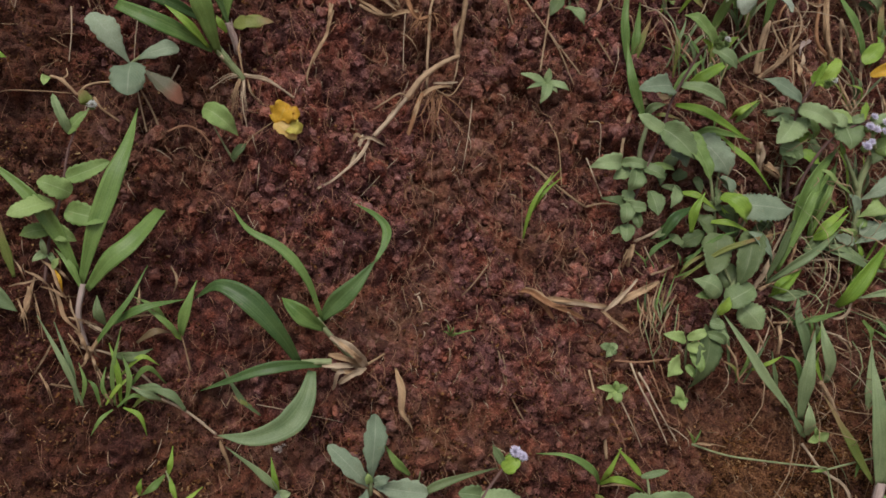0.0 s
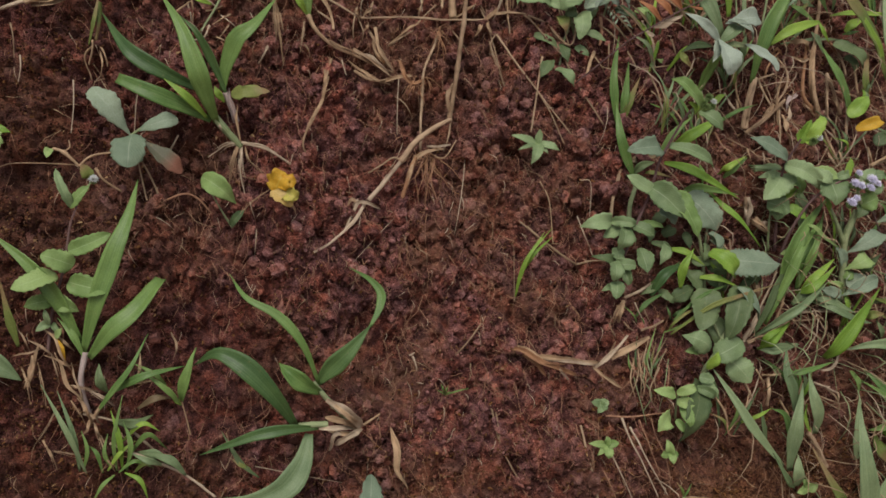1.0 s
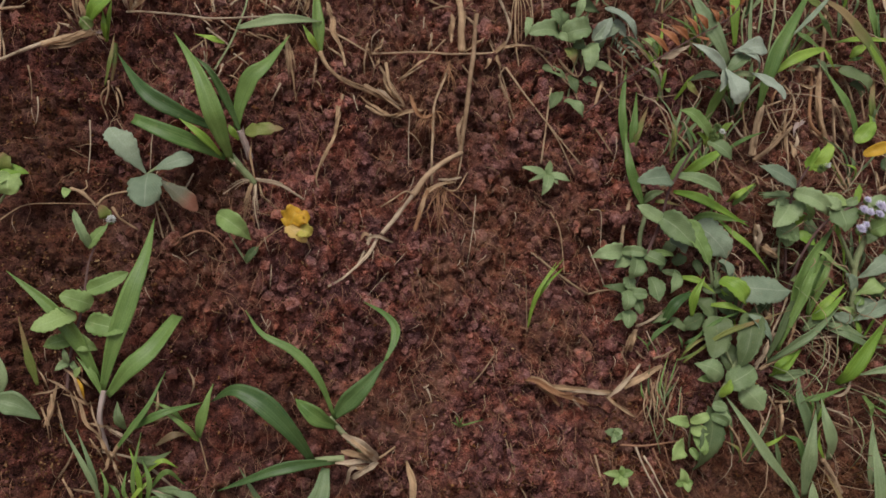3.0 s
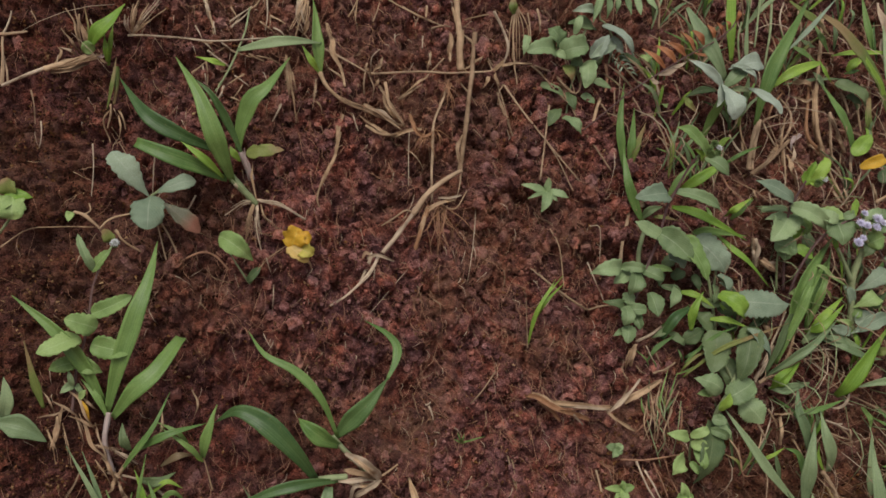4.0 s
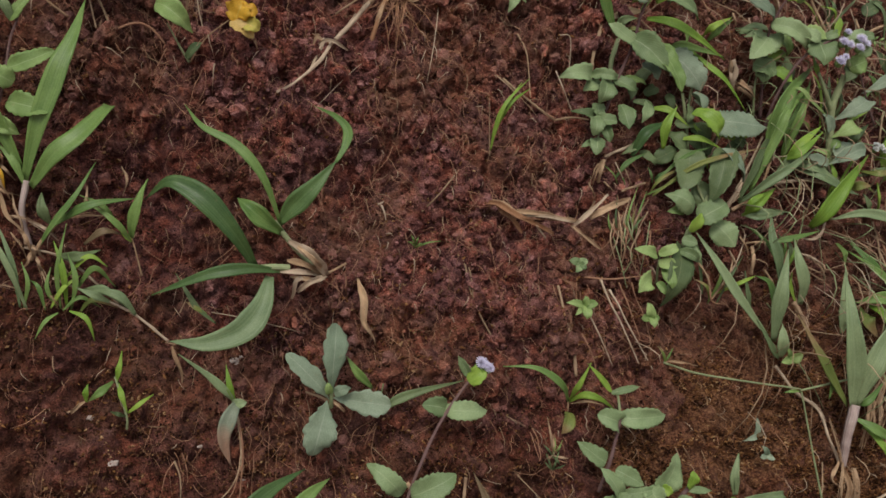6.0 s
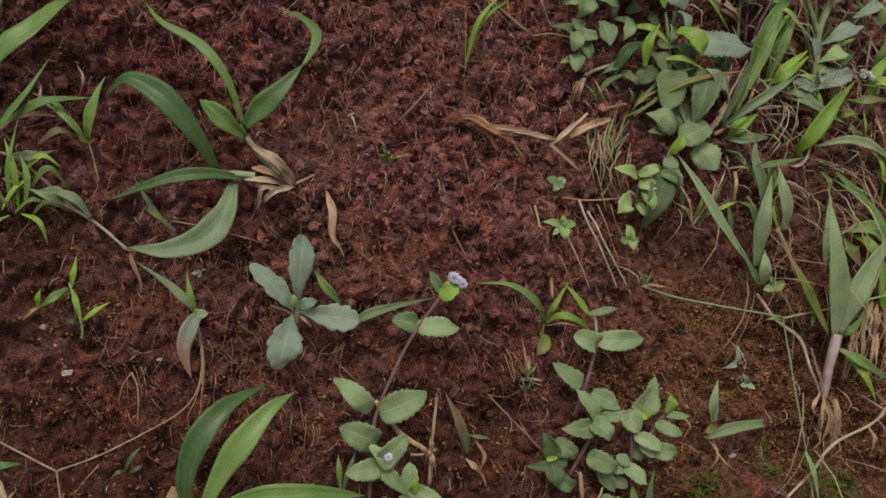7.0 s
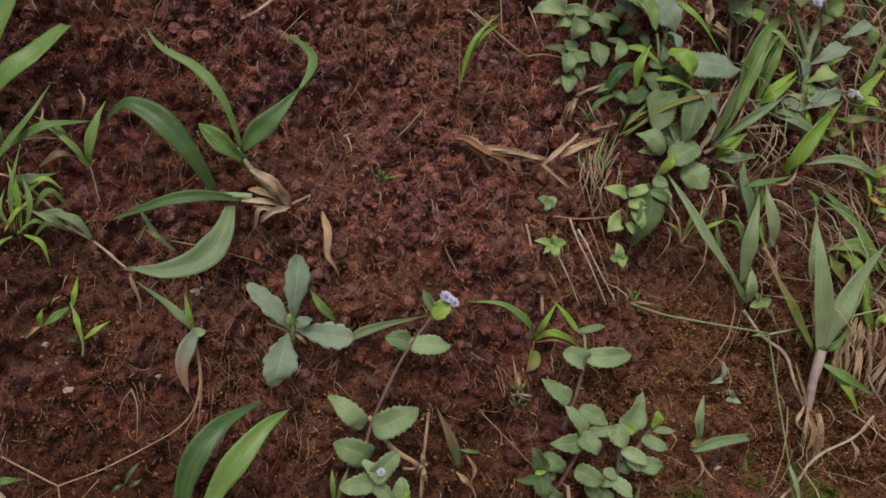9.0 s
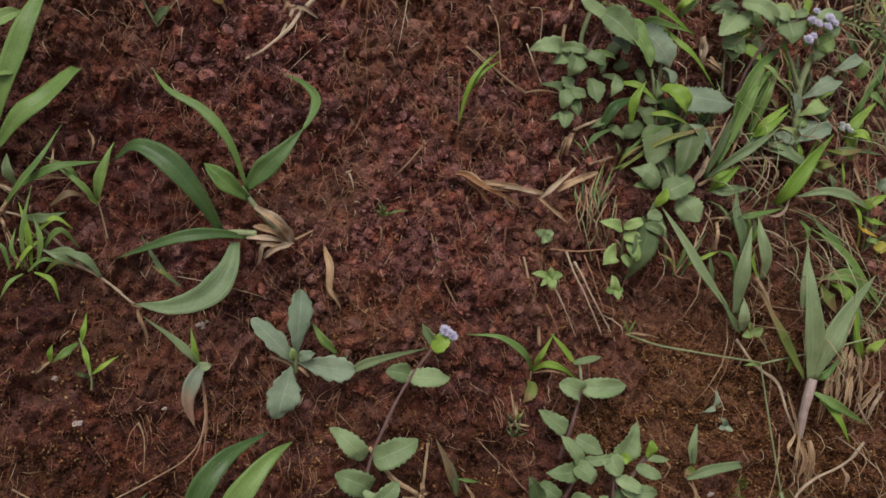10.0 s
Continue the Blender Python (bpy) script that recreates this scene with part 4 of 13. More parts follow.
stem(p, [(-0.0628, -0.0744, 0.0040), (-0.0724, -0.0635, 0.0100), (-0.0793, -0.0556, 0.0140), (-0.0845, -0.0485, 0.0180)], 0.00176, "stem", 0.00116)
blade(p, [(-0.0817, -0.0502, 0.0160), (-0.0897, -0.0287, 0.0280), (-0.1012, -0.0133, 0.0300), (-0.1156, -0.0030, 0.0260), (-0.1228, 0.0110, 0.0160)], 0.0050, "green")
blade(p, [(-0.0825, -0.0488, 0.0160), (-0.0763, -0.0426, 0.0220), (-0.0656, -0.0334, 0.0270), (-0.0544, -0.0220, 0.0300)], 0.0106, "deep", cup=0.3, twist=0.1)
blade(p, [(-0.0549, -0.0230, 0.0290), (-0.0491, -0.0141, 0.0280), (-0.0472, -0.0058, 0.0260), (-0.0517, 0.0022, 0.0220), (-0.0606, 0.0102, 0.0140)], 0.0051, "green", cup=0.2)
blade(p, [(-0.0820, -0.0535, 0.0160), (-0.0909, -0.0483, 0.0240), (-0.0974, -0.0425, 0.0260), (-0.1017, -0.0369, 0.0220)], 0.0096, "green", cup=0.6, twist=0.4)
stem(p, [(-0.0947, -0.0701, 0.0120), (-0.0869, -0.0699, 0.0130), (-0.0787, -0.0707, 0.0120)], 0.00192, "stem", 0.00161)
husk(p, [(-0.0600, -0.0738, 0.0060), (-0.0693, -0.0654, 0.0160), (-0.0782, -0.0579, 0.0170)], 0.0060, "pale_straw")
husk(p, [(-0.0606, -0.0734, 0.0060), (-0.0675, -0.0687, 0.0180), (-0.0751, -0.0612, 0.0180)], 0.0032, "husk")
husk(p, [(-0.0611, -0.0746, 0.0050), (-0.0722, -0.0698, 0.0130), (-0.0795, -0.0669, 0.0120)], 0.0038, "husk")
husk(p, [(-0.0612, -0.0751, 0.0050), (-0.0746, -0.0732, 0.0130), (-0.0835, -0.0719, 0.0120)], 0.0032, "pale_straw")
husk(p, [(-0.0607, -0.0751, 0.0060), (-0.0695, -0.0785, 0.0130), (-0.0750, -0.0822, 0.0040)], 0.0039, "pale_straw")
husk(p, [(-0.0647, -0.0773, 0.0050), (-0.0755, -0.0764, 0.0110), (-0.0783, -0.0848, 0.0020)], 0.0029, "pale_straw")
husk(p, [(-0.0662, -0.0763, 0.0050), (-0.0715, -0.0764, 0.0100), (-0.0781, -0.0741, 0.0060)], 0.0024, "husk")
stem(p, [(-0.0613, -0.0746, 0.0040), (-0.0558, -0.0723, 0.0040), (-0.0492, -0.0691, 0.0020)], 0.00091, "husk", 0.00060, name='stub')
fray(p, [(-0.0601, -0.0743, 0.0060), (-0.0700, -0.0665, 0.0160), (-0.0766, -0.0617, 0.0140)], 0.0035, "husk", 5)

p = plant("weed_rosette", -0.0627, -0.1386, "grey-green toothed weed rosette on rusty earth", "weed")
leaf(p, (-0.0626, -0.1318, 0.0070), (-0.0575, -0.0992, 0.0110), 0.0117, "grey", bulge=1.25, teeth=6, point=0, deep=0.24, fold=0.2)
leaf(p, (-0.0648, -0.1347, 0.0060), (-0.0834, -0.1117, 0.0110), 0.0098, "grey", bulge=1.25, teeth=5, point=0, deep=0.26, fold=0.3)
leaf(p, (-0.0611, -0.1355, 0.0060), (-0.0344, -0.1422, 0.0110), 0.0125, "grey", bulge=1.3, teeth=5, point=0, deep=0.24, fold=0.3)
leaf(p, (-0.0655, -0.1374, 0.0060), (-0.0745, -0.1614, 0.0100), 0.0152, "grey", bulge=1.2, teeth=6, point=0, deep=0.24, fold=0.15)
leaf(p, (-0.0615, -0.1331, 0.0100), (-0.0540, -0.1313, 0.0140), 0.0058, "grey", teeth=4)
leaf(p, (-0.0641, -0.1329, 0.0100), (-0.0652, -0.1274, 0.0140), 0.0042, "pale", teeth=3)
stem(p, [(-0.0629, -0.1394, 0.0010), (-0.0629, -0.1362, 0.0050), (-0.0627, -0.1324, 0.0080)], 0.00146, "stem", 0.00090)
stem(p, [(-0.0635, -0.1368, 0.0030), (-0.0683, -0.1339, 0.0050), (-0.0746, -0.1311, 0.0020)], 0.00080, "husk", 0.00050, name='stub')
husk(p, [(-0.0619, -0.1374, 0.0030), (-0.0592, -0.1399, 0.0050), (-0.0563, -0.1427, 0.0020)], 0.0021, "husk")

p = plant("grass_tuft", -0.0406, -0.1362, "thin pointed grass blade beside the rosette", "grass")
blade(p, [(-0.0413, -0.1329, 0.0020), (-0.0488, -0.1247, 0.0080), (-0.0540, -0.1157, 0.0080)], 0.0046, "green")
stem(p, [(-0.0384, -0.1432, 0.0000), (-0.0373, -0.1366, 0.0030), (-0.0362, -0.1313, 0.0050)], 0.00055, "stem", 0.00040)
blade(p, [(-0.0401, -0.1462, 0.0020), (-0.0312, -0.1401, 0.0070), (-0.0173, -0.1366, 0.0090), (0.0039, -0.1339, 0.0120)], 0.0050, "dull", cup=0.5)

p = plant("flowering_weed", -0.0356, -0.2367, "tall toothed weed with purple stem and mauve flower heads", "weed")
stem(p, [(-0.0357, -0.2380, 0.0000), (-0.0347, -0.2120, 0.0080), (-0.0319, -0.1910, 0.0110), (-0.0237, -0.1732, 0.0130), (-0.0110, -0.1529, 0.0140), (0.0046, -0.1350, 0.0150), (0.0092, -0.1321, 0.0160)], 0.00126, "purple", 0.00096)
leaf(p, (-0.0074, -0.1466, 0.0130), (-0.0199, -0.1433, 0.0160), 0.0095, "leaf", teeth=6, point=0.1)
leaf(p, (-0.0068, -0.1472, 0.0130), (0.0142, -0.1499, 0.0160), 0.0106, "leaf", teeth=9)
leaf(p, (-0.0343, -0.1846, 0.0120), (-0.0496, -0.1680, 0.0150), 0.0097, "leaf", teeth=9, point=0.2)
leaf(p, (-0.0279, -0.1861, 0.0120), (-0.0055, -0.1788, 0.0160), 0.0134, "leaf", teeth=10, point=0.4)
leaf(p, (-0.0324, -0.1998, 0.0120), (-0.0488, -0.1906, 0.0150), 0.0139, "leaf", teeth=9, point=0.3)
leaf(p, (-0.0322, -0.2111, 0.0120), (-0.0476, -0.2116, 0.0150), 0.0102, "leaf", teeth=8, point=0.2)
leaf(p, (-0.0313, -0.2098, 0.0130), (-0.0178, -0.1978, 0.0170), 0.0099, "leaf", teeth=8, point=0.2)
leaf(p, (-0.0268, -0.2110, 0.0120), (-0.0364, -0.1986, 0.0150), 0.0069, "leaf", teeth=6)
leaf(p, (-0.0306, -0.2101, 0.0110), (-0.0187, -0.2254, 0.0140), 0.0082, "leaf", teeth=8)
flower(p, (-0.0276, -0.2065, 0.0170), 0.0020, "mauve")
leaf(p, (-0.0183, -0.2238, 0.0110), (-0.0171, -0.2105, 0.0140), 0.0095, "leaf", teeth=7, point=0.2)
leaf(p, (-0.0171, -0.2229, 0.0110), (-0.0015, -0.2321, 0.0140), 0.0090, "leaf", teeth=7)
leaf(p, (-0.0169, -0.2241, 0.0140), (-0.0160, -0.2166, 0.0170), 0.0041, "bright", teeth=3)
leaf(p, (-0.0202, -0.2259, 0.0090), (-0.0168, -0.2377, 0.0110), 0.0083, "leaf", teeth=6)
leaf(p, (-0.0075, -0.2314, 0.0060), (-0.0128, -0.2401, 0.0080), 0.0096, "dull", teeth=6)
leaf(p, (-0.0301, -0.2261, 0.0090), (-0.0266, -0.2367, 0.0110), 0.0066, "leaf", teeth=6)
leaf(p, (-0.0338, -0.2363, 0.0070), (-0.0485, -0.2271, 0.0090), 0.0065, "leaf", teeth=7)
leaf(p, (-0.0388, -0.2274, 0.0060), (-0.0365, -0.2332, 0.0080), 0.0041, "leaf", teeth=4)
stem(p, [(-0.0217, -0.2413, 0.0010), (-0.0203, -0.2301, 0.0060), (-0.0178, -0.2239, 0.0110)], 0.00071, "purple", 0.00055)
leaf(p, (0.0052, -0.1313, 0.0160), (0.0001, -0.1213, 0.0190), 0.0052, "leaf", teeth=5)
leaf(p, (0.0055, -0.1343, 0.0160), (0.0138, -0.1285, 0.0190), 0.0087, "bright", teeth=4)
leaf(p, (0.0085, -0.1332, 0.0160), (0.0106, -0.1253, 0.0190), 0.0069, "bright", teeth=4)
flower(p, (0.0114, -0.1260, 0.0200), 0.0030, "mauve")
flower(p, (0.0152, -0.1290, 0.0200), 0.0026, "mauve")
flower(p, (0.0132, -0.1273, 0.0210), 0.0022, "mauve")

p = plant("grass_tuft", -0.0474, -0.2212, "grass shoot half hidden behind the flowering weed", "grass")
blade(p, [(-0.0485, -0.2208, 0.0020), (-0.0493, -0.2104, 0.0080), (-0.0493, -0.2033, 0.0080)], 0.0028, "green")
blade(p, [(-0.0478, -0.2217, 0.0020), (-0.0448, -0.2110, 0.0080), (-0.0404, -0.2020, 0.0080)], 0.0026, "dull")

p = plant("dead_grass", 0.0167, -0.2116, "dying purple-brown grass shoot with curled dry leaves", "grass")
blade(p, [(0.0159, -0.2121, 0.0020), (0.0105, -0.1950, 0.0100), (0.0055, -0.1804, 0.0080)], 0.0047, "brownish")
blade(p, [(0.0159, -0.2121, 0.0020), (0.0140, -0.2022, 0.0080), (0.0134, -0.1934, 0.0080)], 0.0038, "dull")
blade(p, [(0.0145, -0.2140, 0.0030), (0.0194, -0.2180, 0.0060), (0.0227, -0.2293, 0.0020)], 0.0046, "husk", name="dry_leaf")
blade(p, [(0.0211, -0.2060, 0.0020), (0.0233, -0.2137, 0.0040), (0.0222, -0.2222, 0.0020)], 0.0035, "husk", name="dry_leaf")
blade(p, [(0.0171, -0.2029, 0.0040), (0.0217, -0.2041, 0.0060), (0.0290, -0.2064, 0.0030)], 0.0021, "green")

p = plant("weed", 0.0719, -0.2292, "bushy toothed weed with oval leaves on purple stems", "weed")
stem(p, [(0.0697, -0.2299, 0.0010), (0.0775, -0.2159, 0.0080), (0.0824, -0.2064, 0.0120)], 0.00146, "purple", 0.00126)
stem(p, [(0.0754, -0.2004, 0.0030), (0.0801, -0.1853, 0.0100), (0.0856, -0.1699, 0.0130), (0.0881, -0.1608, 0.0140)], 0.00131, "purple", 0.00095)
leaf(p, (0.0840, -0.1476, 0.0140), (0.0711, -0.1321, 0.0180), 0.0033, "bright", teeth=0)
leaf(p, (0.0851, -0.1490, 0.0140), (0.0997, -0.1472, 0.0180), 0.0042, "leaf")
stem(p, [(0.0876, -0.1642, 0.0130), (0.0881, -0.1555, 0.0140), (0.0872, -0.1482, 0.0150)], 0.00080, "stem", 0.00065)
leaf(p, (0.0871, -0.1647, 0.0120), (0.0749, -0.1591, 0.0150), 0.0115, "leaf", teeth=6, point=0.1)
leaf(p, (0.0890, -0.1625, 0.0120), (0.1151, -0.1640, 0.0150), 0.0119, "leaf", teeth=10)
leaf(p, (0.0772, -0.1841, 0.0110), (0.0617, -0.1714, 0.0140), 0.0101, "leaf", teeth=7)
leaf(p, (0.0824, -0.2018, 0.0130), (0.0718, -0.1857, 0.0170), 0.0086, "leaf", teeth=7)
leaf(p, (0.0832, -0.1893, 0.0120), (0.0967, -0.1987, 0.0150), 0.0098, "leaf", teeth=7)
leaf(p, (0.0856, -0.2016, 0.0120), (0.1050, -0.2011, 0.0150), 0.0065, "leaf", teeth=6)
leaf(p, (0.0803, -0.2033, 0.0130), (0.0888, -0.2132, 0.0160), 0.0109, "leaf", teeth=7)
leaf(p, (0.0811, -0.2063, 0.0120), (0.0624, -0.2045, 0.0150), 0.0102, "leaf", teeth=7)
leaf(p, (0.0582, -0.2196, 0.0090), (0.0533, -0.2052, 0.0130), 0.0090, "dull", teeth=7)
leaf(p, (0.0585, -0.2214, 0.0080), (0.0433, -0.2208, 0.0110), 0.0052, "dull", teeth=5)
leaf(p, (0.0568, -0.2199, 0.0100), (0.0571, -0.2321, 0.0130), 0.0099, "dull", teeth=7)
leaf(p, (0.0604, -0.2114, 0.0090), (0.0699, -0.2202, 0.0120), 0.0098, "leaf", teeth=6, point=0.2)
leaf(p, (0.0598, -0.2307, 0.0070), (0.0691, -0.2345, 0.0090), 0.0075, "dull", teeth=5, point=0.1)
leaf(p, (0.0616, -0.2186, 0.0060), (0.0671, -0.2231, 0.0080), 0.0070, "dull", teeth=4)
leaf(p, (0.0543, -0.2183, 0.0110), (0.0596, -0.2182, 0.0130), 0.0028, "bright", teeth=0)
stem(p, [(0.0690, -0.2307, 0.0010), (0.0635, -0.2252, 0.0050), (0.0581, -0.2201, 0.0090)], 0.00065, "stem", 0.00045)

p = plant("weed", 0.1060, -0.2402, "bushy toothed weed with oval leaves and fresh tip", "weed")
stem(p, [(0.1040, -0.2413, 0.0010), (0.1033, -0.2244, 0.0070), (0.1042, -0.2052, 0.0120)], 0.00131, "purple", 0.00100)
stem(p, [(0.1154, -0.2147, 0.0080), (0.1207, -0.2072, 0.0110), (0.1255, -0.2032, 0.0130)], 0.00171, "purple", 0.00136)
leaf(p, (0.1066, -0.2028, 0.0130), (0.1174, -0.1843, 0.0180), 0.0154, "leaf", teeth=10)
leaf(p, (0.0995, -0.2009, 0.0130), (0.1051, -0.2111, 0.0160), 0.0112, "leaf", teeth=6, point=0.3)
leaf(p, (0.1063, -0.2009, 0.0150), (0.1100, -0.2049, 0.0180), 0.0059, "bright", teeth=3)
leaf(p, (0.1247, -0.2039, 0.0140), (0.1251, -0.1947, 0.0180), 0.0067, "bright", teeth=3, point=0.1)
leaf(p, (0.1232, -0.2041, 0.0120), (0.1367, -0.2070, 0.0150), 0.0044, "leaf", teeth=5)
leaf(p, (0.1178, -0.2088, 0.0120), (0.1310, -0.2163, 0.0150), 0.0075, "leaf", teeth=7)
leaf(p, (0.1045, -0.2134, 0.0120), (0.1187, -0.2215, 0.0150), 0.0077, "leaf", teeth=7)
leaf(p, (0.1084, -0.2183, 0.0110), (0.1130, -0.2256, 0.0130), 0.0064, "leaf", teeth=4)
leaf(p, (0.1140, -0.2225, 0.0110), (0.1274, -0.2247, 0.0140), 0.0095, "leaf", teeth=7)
leaf(p, (0.0774, -0.2204, 0.0110), (0.0919, -0.2288, 0.0140), 0.0109, "leaf", teeth=8)
leaf(p, (0.0939, -0.2226, 0.0100), (0.1004, -0.2276, 0.0120), 0.0063, "leaf", teeth=4)
leaf(p, (0.0984, -0.2284, 0.0100), (0.1077, -0.2385, 0.0130), 0.0087, "leaf", teeth=6)
leaf(p, (0.0849, -0.2279, 0.0060), (0.0914, -0.2406, 0.0080), 0.0079, "dull", teeth=6)
leaf(p, (0.0920, -0.2346, 0.0060), (0.0996, -0.2389, 0.0080), 0.0073, "dull", teeth=5)
leaf(p, (0.1056, -0.2213, 0.0060), (0.1091, -0.2274, 0.0080), 0.0066, "dull", teeth=4)
leaf(p, (0.0897, -0.2283, 0.0080), (0.0981, -0.2309, 0.0100), 0.0045, "leaf", teeth=4)
leaf(p, (0.0851, -0.2423, 0.0060), (0.0919, -0.2447, 0.0080), 0.0041, "leaf", teeth=4)
leaf(p, (0.0928, -0.2440, 0.0060), (0.0945, -0.2479, 0.0080), 0.0036, "pale", teeth=3)
blade(p, [(0.1072, -0.2584, 0.0010), (0.1031, -0.2463, 0.0060), (0.1022, -0.2382, 0.0070)], 0.0049, "green")
blade(p, [(0.1118, -0.2600, 0.0010), (0.1119, -0.2461, 0.0060), (0.1171, -0.2322, 0.0060)], 0.0046, "dull")

p = plant("grass_tuft", 0.0649, -0.1526, "small bright grass shoot with arching blade on earth", "grass")
blade(p, [(0.0636, -0.1515, 0.0040), (0.0554, -0.1428, 0.0180), (0.0470, -0.1357, 0.0220), (0.0378, -0.1308, 0.0220), (0.0243, -0.1287, 0.0160)], 0.0043, "green")
blade(p, [(0.0640, -0.1509, 0.0040), (0.0646, -0.1433, 0.0160), (0.0740, -0.1320, 0.0160)], 0.0038, "bright")
blade(p, [(0.0639, -0.1515, 0.0040), (0.0684, -0.1482, 0.0140), (0.0765, -0.1512, 0.0160), (0.0888, -0.1589, 0.0080)], 0.0041, "bright")
blade(p, [(0.0648, -0.1525, 0.0040), (0.0733, -0.1529, 0.0080), (0.0828, -0.1552, 0.0060)], 0.0026, "husk", name="dry_leaf")
leaf(p, (0.0625, -0.1574, 0.0040), (0.0562, -0.1675, 0.0080), 0.0073, "turning")
stem(p, [(0.0641, -0.1566, 0.0000), (0.0636, -0.1515, 0.0040)], 0.00056, "husk")

p = plant("grass_tuft", 0.1587, -0.2223, "small grass shoot with grey-green blade and dry leaves", "grass")
blade(p, [(0.1558, -0.2133, 0.0060), (0.1538, -0.2014, 0.0120), (0.1581, -0.1904, 0.0120)], 0.0051, "bluish")
blade(p, [(0.1514, -0.2206, 0.0060), (0.1630, -0.2167, 0.0120), (0.1868, -0.2170, 0.0080)], 0.0063, "bluish", tip=0.6)
blade(p, [(0.1573, -0.2134, 0.0060), (0.1558, -0.2038, 0.0100), (0.1587, -0.1903, 0.0120)], 0.0045, "bluish")
leaf(p, (0.1579, -0.2153, 0.0040), (0.1493, -0.2176, 0.0080), 0.0048, "turning")
blade(p, [(0.1533, -0.2230, 0.0040), (0.1548, -0.2295, 0.0060), (0.1525, -0.2386, 0.0020)], 0.0043, "husk", name="dry_leaf")
blade(p, [(0.1560, -0.2217, 0.0040), (0.1587, -0.2318, 0.0050), (0.1685, -0.2417, 0.0010)], 0.0025, "straw", name="dry_leaf")
blade(p, [(0.1396, -0.2083, 0.0040), (0.1420, -0.2134, 0.0050), (0.1400, -0.2200, 0.0010)], 0.0021, "husk", name="dry_leaf")

p = plant("runner_grass", 0.2150, -0.1618, "creeping green grass runner forking over the bank", "grass")
stem(p, [(0.1216, -0.1364, 0.0080), (0.1375, -0.1437, 0.0120), (0.1586, -0.1495, 0.0140), (0.2054, -0.1600, 0.0120)], 0.00062, "stem", 0.00052, name="runner")
stem(p, [(0.2053, -0.1608, 0.0120), (0.2335, -0.1583, 0.0140), (0.2585, -0.1554, 0.0160), (0.2841, -0.1527, 0.0160)], 0.00062, "stem", 0.00055, name="runner")
stem(p, [(0.2057, -0.1617, 0.0120), (0.2071, -0.1984, 0.0120), (0.2090, -0.2346, 0.0120), (0.2113, -0.2724, 0.0100)], 0.00055, "stem", 0.00055, name="runner")
stem(p, [(0.1982, -0.1459, 0.0020), (0.2062, -0.1614, 0.0060), (0.2217, -0.1740, 0.0040), (0.2267, -0.1924, 0.0040), (0.2324, -0.2077, 0.0020)], 0.00101, "pale_straw", 0.00081, name="runner")
blade(p, [(0.1225, -0.1364, 0.0080), (0.1279, -0.1364, 0.0120), (0.1432, -0.1406, 0.0080)], 0.0026, "husk", name="dry_leaf")
blade(p, [(0.1225, -0.1364, 0.0080), (0.1210, -0.1319, 0.0100), (0.1182, -0.1271, 0.0100)], 0.0019, "turning")
blade(p, [(0.1224, -0.1367, 0.0080), (0.1244, -0.1329, 0.0100), (0.1275, -0.1292, 0.0100)], 0.0014, "green")
blade(p, [(0.2088, -0.2354, 0.0120), (0.2100, -0.2470, 0.0140), (0.2163, -0.2681, 0.0080)], 0.0043, "bluish")
blade(p, [(0.2068, -0.1616, 0.0100), (0.1980, -0.1604, 0.0140), (0.1938, -0.1607, 0.0120)], 0.0021, "green")

p = plant("grass_tuft", 0.2360, -0.2065, "stout grass with purple sheath and broad upright blades", "grass")
stem(p, [(0.2344, -0.2079, 0.0020), (0.2346, -0.1899, 0.0100), (0.2395, -0.1729, 0.0140)], 0.00220, "sheath", 0.00312, name="sheath")
fray(p, [(0.2323, -0.2076, 0.0040), (0.2278, -0.1957, 0.0090), (0.2271, -0.1794, 0.0060)], 0.0022, "husk", 7)
fray(p, [(0.2337, -0.2053, 0.0040), (0.2269, -0.2182, 0.0080), (0.2271, -0.2314, 0.0020)], 0.0040, "husk", 9)
fray(p, [(0.2400, -0.2101, 0.0040), (0.2362, -0.2224, 0.0080), (0.2338, -0.2387, 0.0020)], 0.0063, "husk", 11)
blade(p, [(0.2374, -0.1732, 0.0140), (0.2342, -0.1518, 0.0240), (0.2302, -0.1269, 0.0320), (0.2348, -0.0968, 0.0280)], 0.0123, "bluish")
blade(p, [(0.2401, -0.1726, 0.0140), (0.2449, -0.1542, 0.0240), (0.2589, -0.1331, 0.0300), (0.2849, -0.1150, 0.0260)], 0.0131, "bluish")
blade(p, [(0.2358, -0.1730, 0.0120), (0.2210, -0.1537, 0.0200), (0.2105, -0.1375, 0.0240), (0.2045, -0.1175, 0.0200)], 0.0079, "turning")
blade(p, [(0.2368, -0.1722, 0.0100), (0.2254, -0.1602, 0.0160), (0.2237, -0.1680, 0.0120)], 0.0046, "green")
blade(p, [(0.2414, -0.1808, 0.0100), (0.2525, -0.1900, 0.0160), (0.2778, -0.2040, 0.0100)], 0.0064, "green")
blade(p, [(0.2485, -0.1863, 0.0080), (0.2550, -0.1984, 0.0140), (0.2660, -0.2144, 0.0080)], 0.0045, "bright")
blade(p, [(0.2428, -0.1727, 0.0100), (0.2458, -0.1708, 0.0180), (0.2616, -0.1614, 0.0160)], 0.0048, "green")
blade(p, [(0.2325, -0.2060, 0.0040), (0.2316, -0.2188, 0.0060), (0.2303, -0.2350, 0.0030)], 0.0063, "husk", name="dry_leaf")
blade(p, [(0.2308, -0.2042, 0.0040), (0.2236, -0.2131, 0.0060), (0.2319, -0.2207, 0.0020)], 0.0040, "husk", name="dry_leaf")
